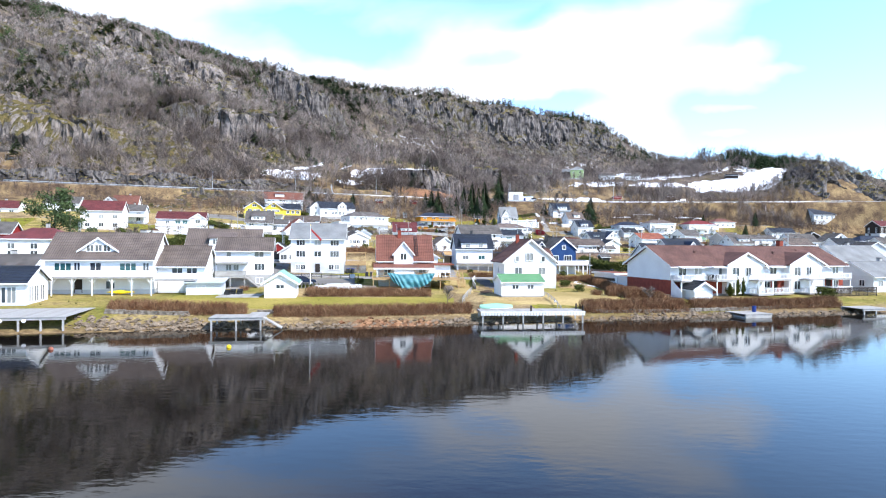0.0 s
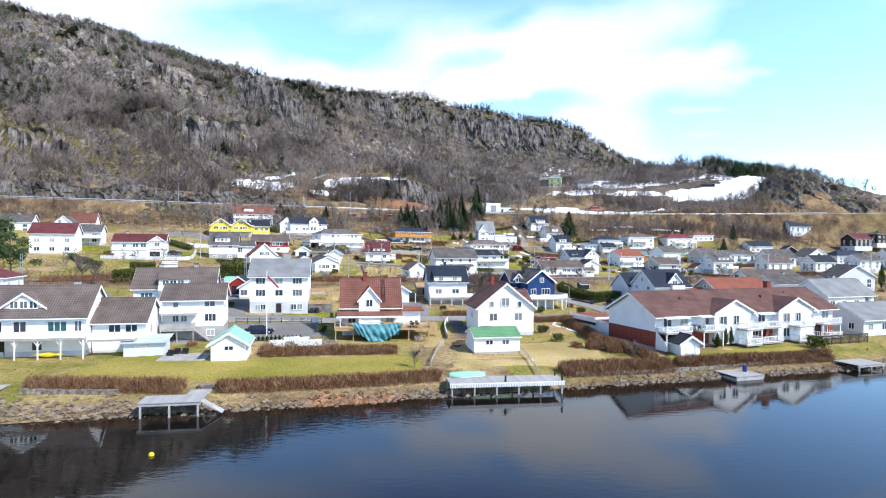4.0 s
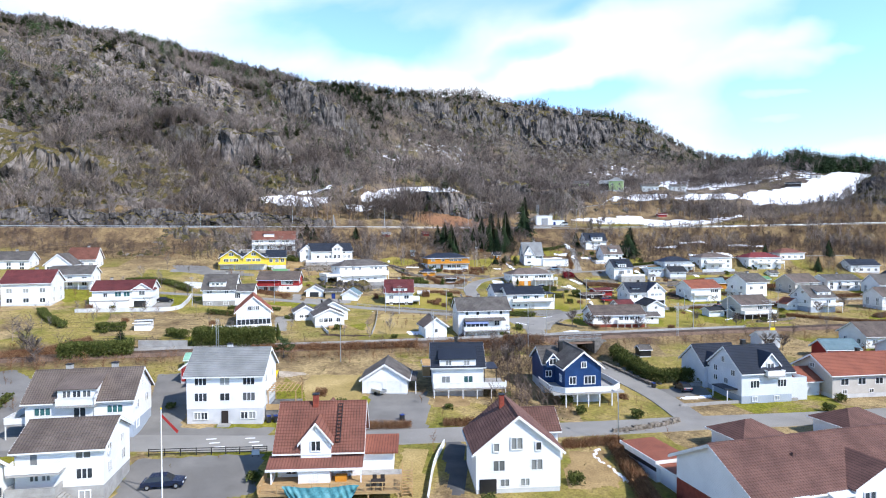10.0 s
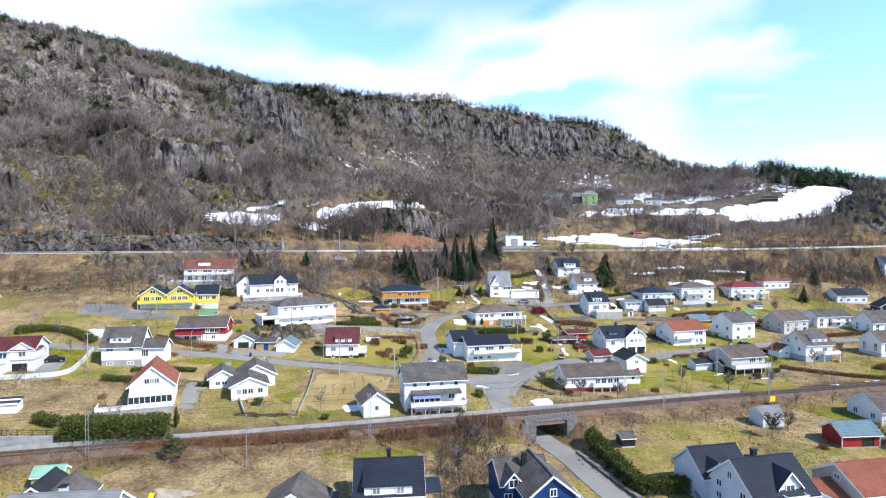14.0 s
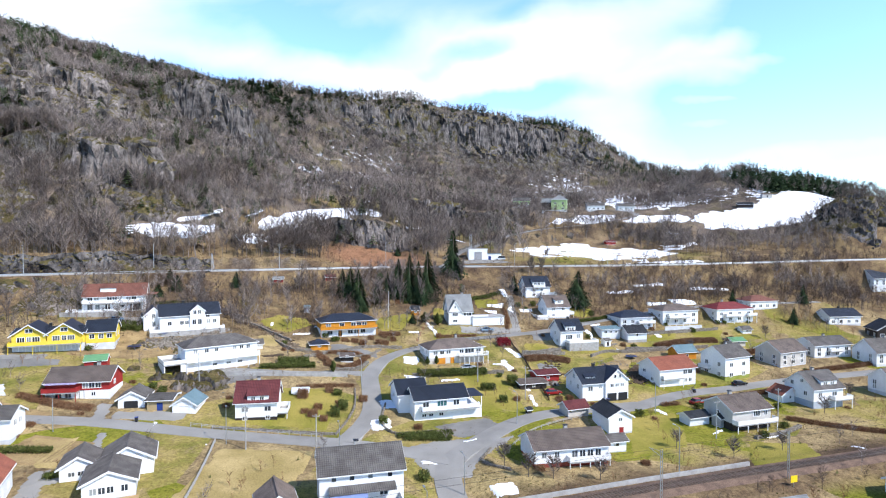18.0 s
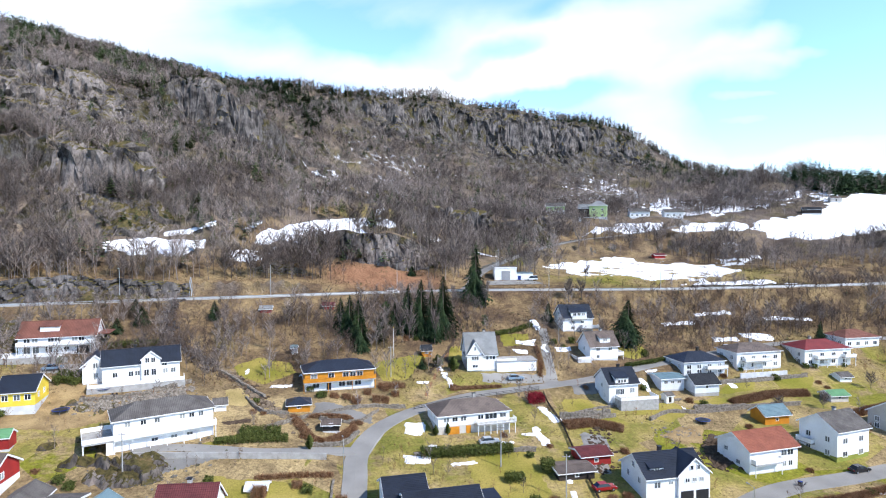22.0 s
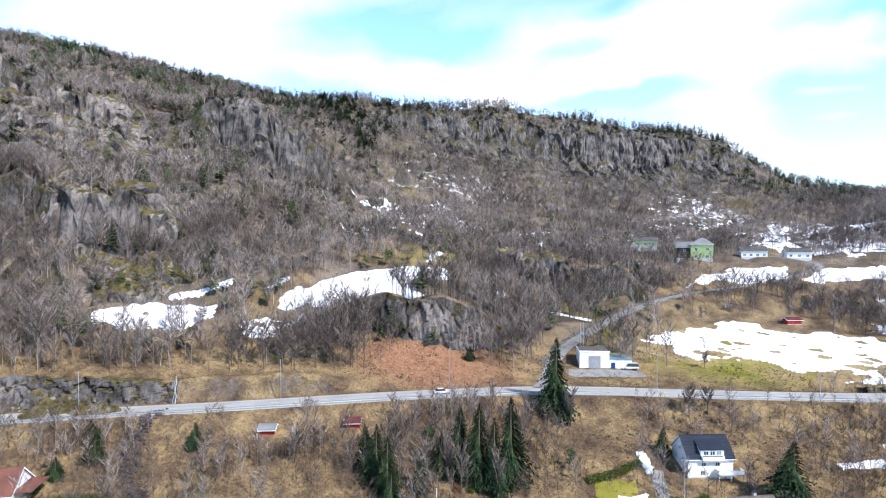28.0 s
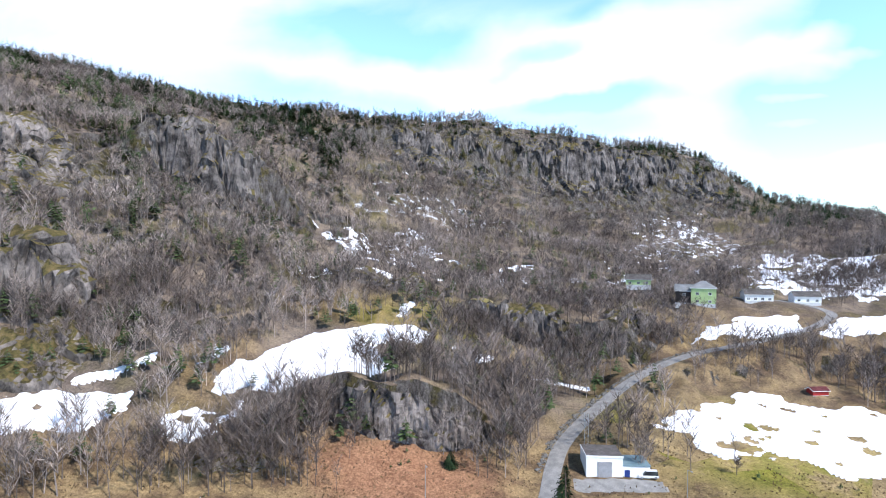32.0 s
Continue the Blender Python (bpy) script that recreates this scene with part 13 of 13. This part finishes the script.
for hx, hy in HOMES:
    if not (120 < hy - 0.28 * hx < 330) or not (-130 < hx < 120):
        continue
    for _ in range(2):
        a_, r_ = sh_rng.uniform(0, 6.28), sh_rng.uniform(7.5, 11)
        x_, y_ = hx + r_ * math.cos(a_), hy + r_ * math.sin(a_)
        q_ = np.array([x_]), np.array([y_])
        if clear_of_roads(*q_, 1.2)[0] and clear_of_homes(*q_, 6.5)[0]:
            s_, leafy = sh_rng.uniform(0.6, 1.2), sh_rng.random() < 0.5
            hedge([(x_ - s_ * 0.5, y_), (x_ + s_ * 0.5, y_ + 0.2)], s_ * 1.6, s_ * 1.2, HEDGE if leafy else TWIG, "rounded green garden shrub" if leafy else "rounded bare red-brown shrub", sh_rng.randrange(9999), leafy, "shrub")
hut(57.5, 197.5, 15, 5.0, 4.0, 2.4, GREYWHITE, R_LIGHT, "pale garden shed beside a clipped hedge")
hut(-20.4, 160.6, 14, 3.4, 2.6, 2.2, WOOD, WOOD, "fresh pine shed with a plank roof")
hut(-66.0, 156.0, 14, 4.0, 3.0, 1.8, GREENW, R_MINT, "small greenhouse with a green glazed roof", "greenhouse")
rg = house(-62.8, 150.4, 12, "white garage with dark roof and a red open front", ground_at(-62.8, 150.4), "garage", "garage")
block(rg, 4.2, 6.5, 2.5, 1.5, WHITE, R_DARK, axis="y", base=0.15, over=0.25, eave=0.25)
part("front_panel", Geo().face((-2.0, -3.3, 0.2), (2.0, -3.3, 0.2), (2.0, -3.3, 2.5), (0, -3.3, 3.85), (-2.0, -3.3, 2.5)), RED, rg, "red front gable")
# black plate on the red front, standing for the shade within
part("opening", Geo().box(-1.3, 1.3, -3.36, -3.32, 0.05, 2.0), BLACK, rg)
low_wall([(10.2, 136.2), (16, 138.6), (21.0, 142.0)], 0.7, "dry stone wall along the street below a blue house", STONE, 0.6)
scatter("thicket", MID_TREES, wood_places(420, -9, 3, 138, 186, 1.5, 3.8, lambda x, y, v: np.full(x.shape, 0.8)), TWIGD, "tangled brown thicket between two gardens", "thicket")
scatter("thicket", MID_TREES, wood_places(260, -120, -92, 138, 176, 1.2, 3.2, lambda x, y, v: np.full(x.shape, 0.7)), TWIG, "orange-brown shrubs on a western bank", "thicket")
for x_, y_, lb_ in ((-59.6, 97.6, "dark grill beside a boathouse"), (-58.3, 98.2, "dark covered grill beside a boathouse")):
    gr = thing("grill", pose(x_, y_, ground_at(x_, y_) + 0.1, 0, 0, 12), lb_, "grill")
    part("body", Geo().box(-0.55, 0.55, -0.35, 0.35, 0.45, 0.95), BLACK, gr)
    part("lid", Geo().tube((-0.5, 0, 0.95), (0.5, 0, 0.95), 0.3, 0.3, 10), BLACK, gr)
    for u_ in (-0.45, 0.45):
        for v_ in (-0.28, 0.28):
            part("leg", Geo().box(u_ - 0.03, u_ + 0.03, v_ - 0.03, v_ + 0.03, 0, 0.45), BLACK, gr)
scatter("garden_scrub", MID_TREES, wood_places(1500, -128, 30, 262, 335, 0.8, 2.2, lambda x, y, v: 0.8 * smooth(0.44, 0.54, fbm(x / 10, y / 10, 3, 151))), TWIGD, "low brown scrub on the garden slopes", "scrub")
scatter("garden_junipers", PINES, wood_places(700, -128, 140, 150, 335, 0.5, 1.3, lambda x, y, v: 0.5 * smooth(0.48, 0.58, fbm(x / 12, y / 12, 3, 153))), HEDGE, "small dark evergreen bushes in the gardens", "bushes")


# ---- tufts of rough grass ----
def tuft(seed):
    r = np.random.default_rng(seed)
    T = []
    for k in range(4):
        a, d = r.uniform(0, 6.28), r.uniform(0.0, 0.5)
        c, w = np.array((np.cos(a) * d, np.sin(a) * d, -0.05)), r.uniform(0.12, 0.25)
        b = r.uniform(0, 6.28)
        side = np.array((np.cos(b), np.sin(b), 0)) * w
        T.append((c - side, c + side, c + np.array((r.normal() * 0.3, r.normal() * 0.3, r.uniform(0.6, 1.1)))))
    return np.array(T).reshape(-1, 3)


TUFTS = [tuft(s) for s in range(12)]


def tufts(n, x0, x1, v0, v1, h0, h1, w, dens, mat, label):
    p = wood_places(n, x0, x1, v0, v1, h0, h1, dens)
    p[:, 4] = w * rng.uniform(0.6, 1.4, len(p))
    p[:, 2] += 0.2
    scatter("rough_grass", TUFTS, p, mat, label, "grass")


TUFTM = surf("rough_grass_tufts", (0.20, 0.155, 0.065), (0.095, 0.090, 0.030), 0.09, 0.95, 0.2, 4, fine=0.35)
TUFTB = surf("brown_grass_tufts", (0.21, 0.145, 0.075), (0.085, 0.060, 0.040), 0.10, 0.95, 0.2, 4, fine=0.35)
tufts(42000, -135, 150, 92, 330, 0.10, 0.3, 0.36, lambda x, y, v: (0.15 + 0.85 * smooth(120, 160, v)) * smooth(0.44, 0.56, fbm(x / 13, y / 13, 3, 171)), TUFTM, "rough winter grass in tufts over the gardens")
tufts(26000, -200, 200, 300, 410, 0.2, 0.7, 0.55, lambda x, y, v: 0.2 + 0.8 * smooth(0.42, 0.54, fbm(x / 11, y / 11, 3, 173)), TUFTB, "dry brown grass tufts on the road banks")
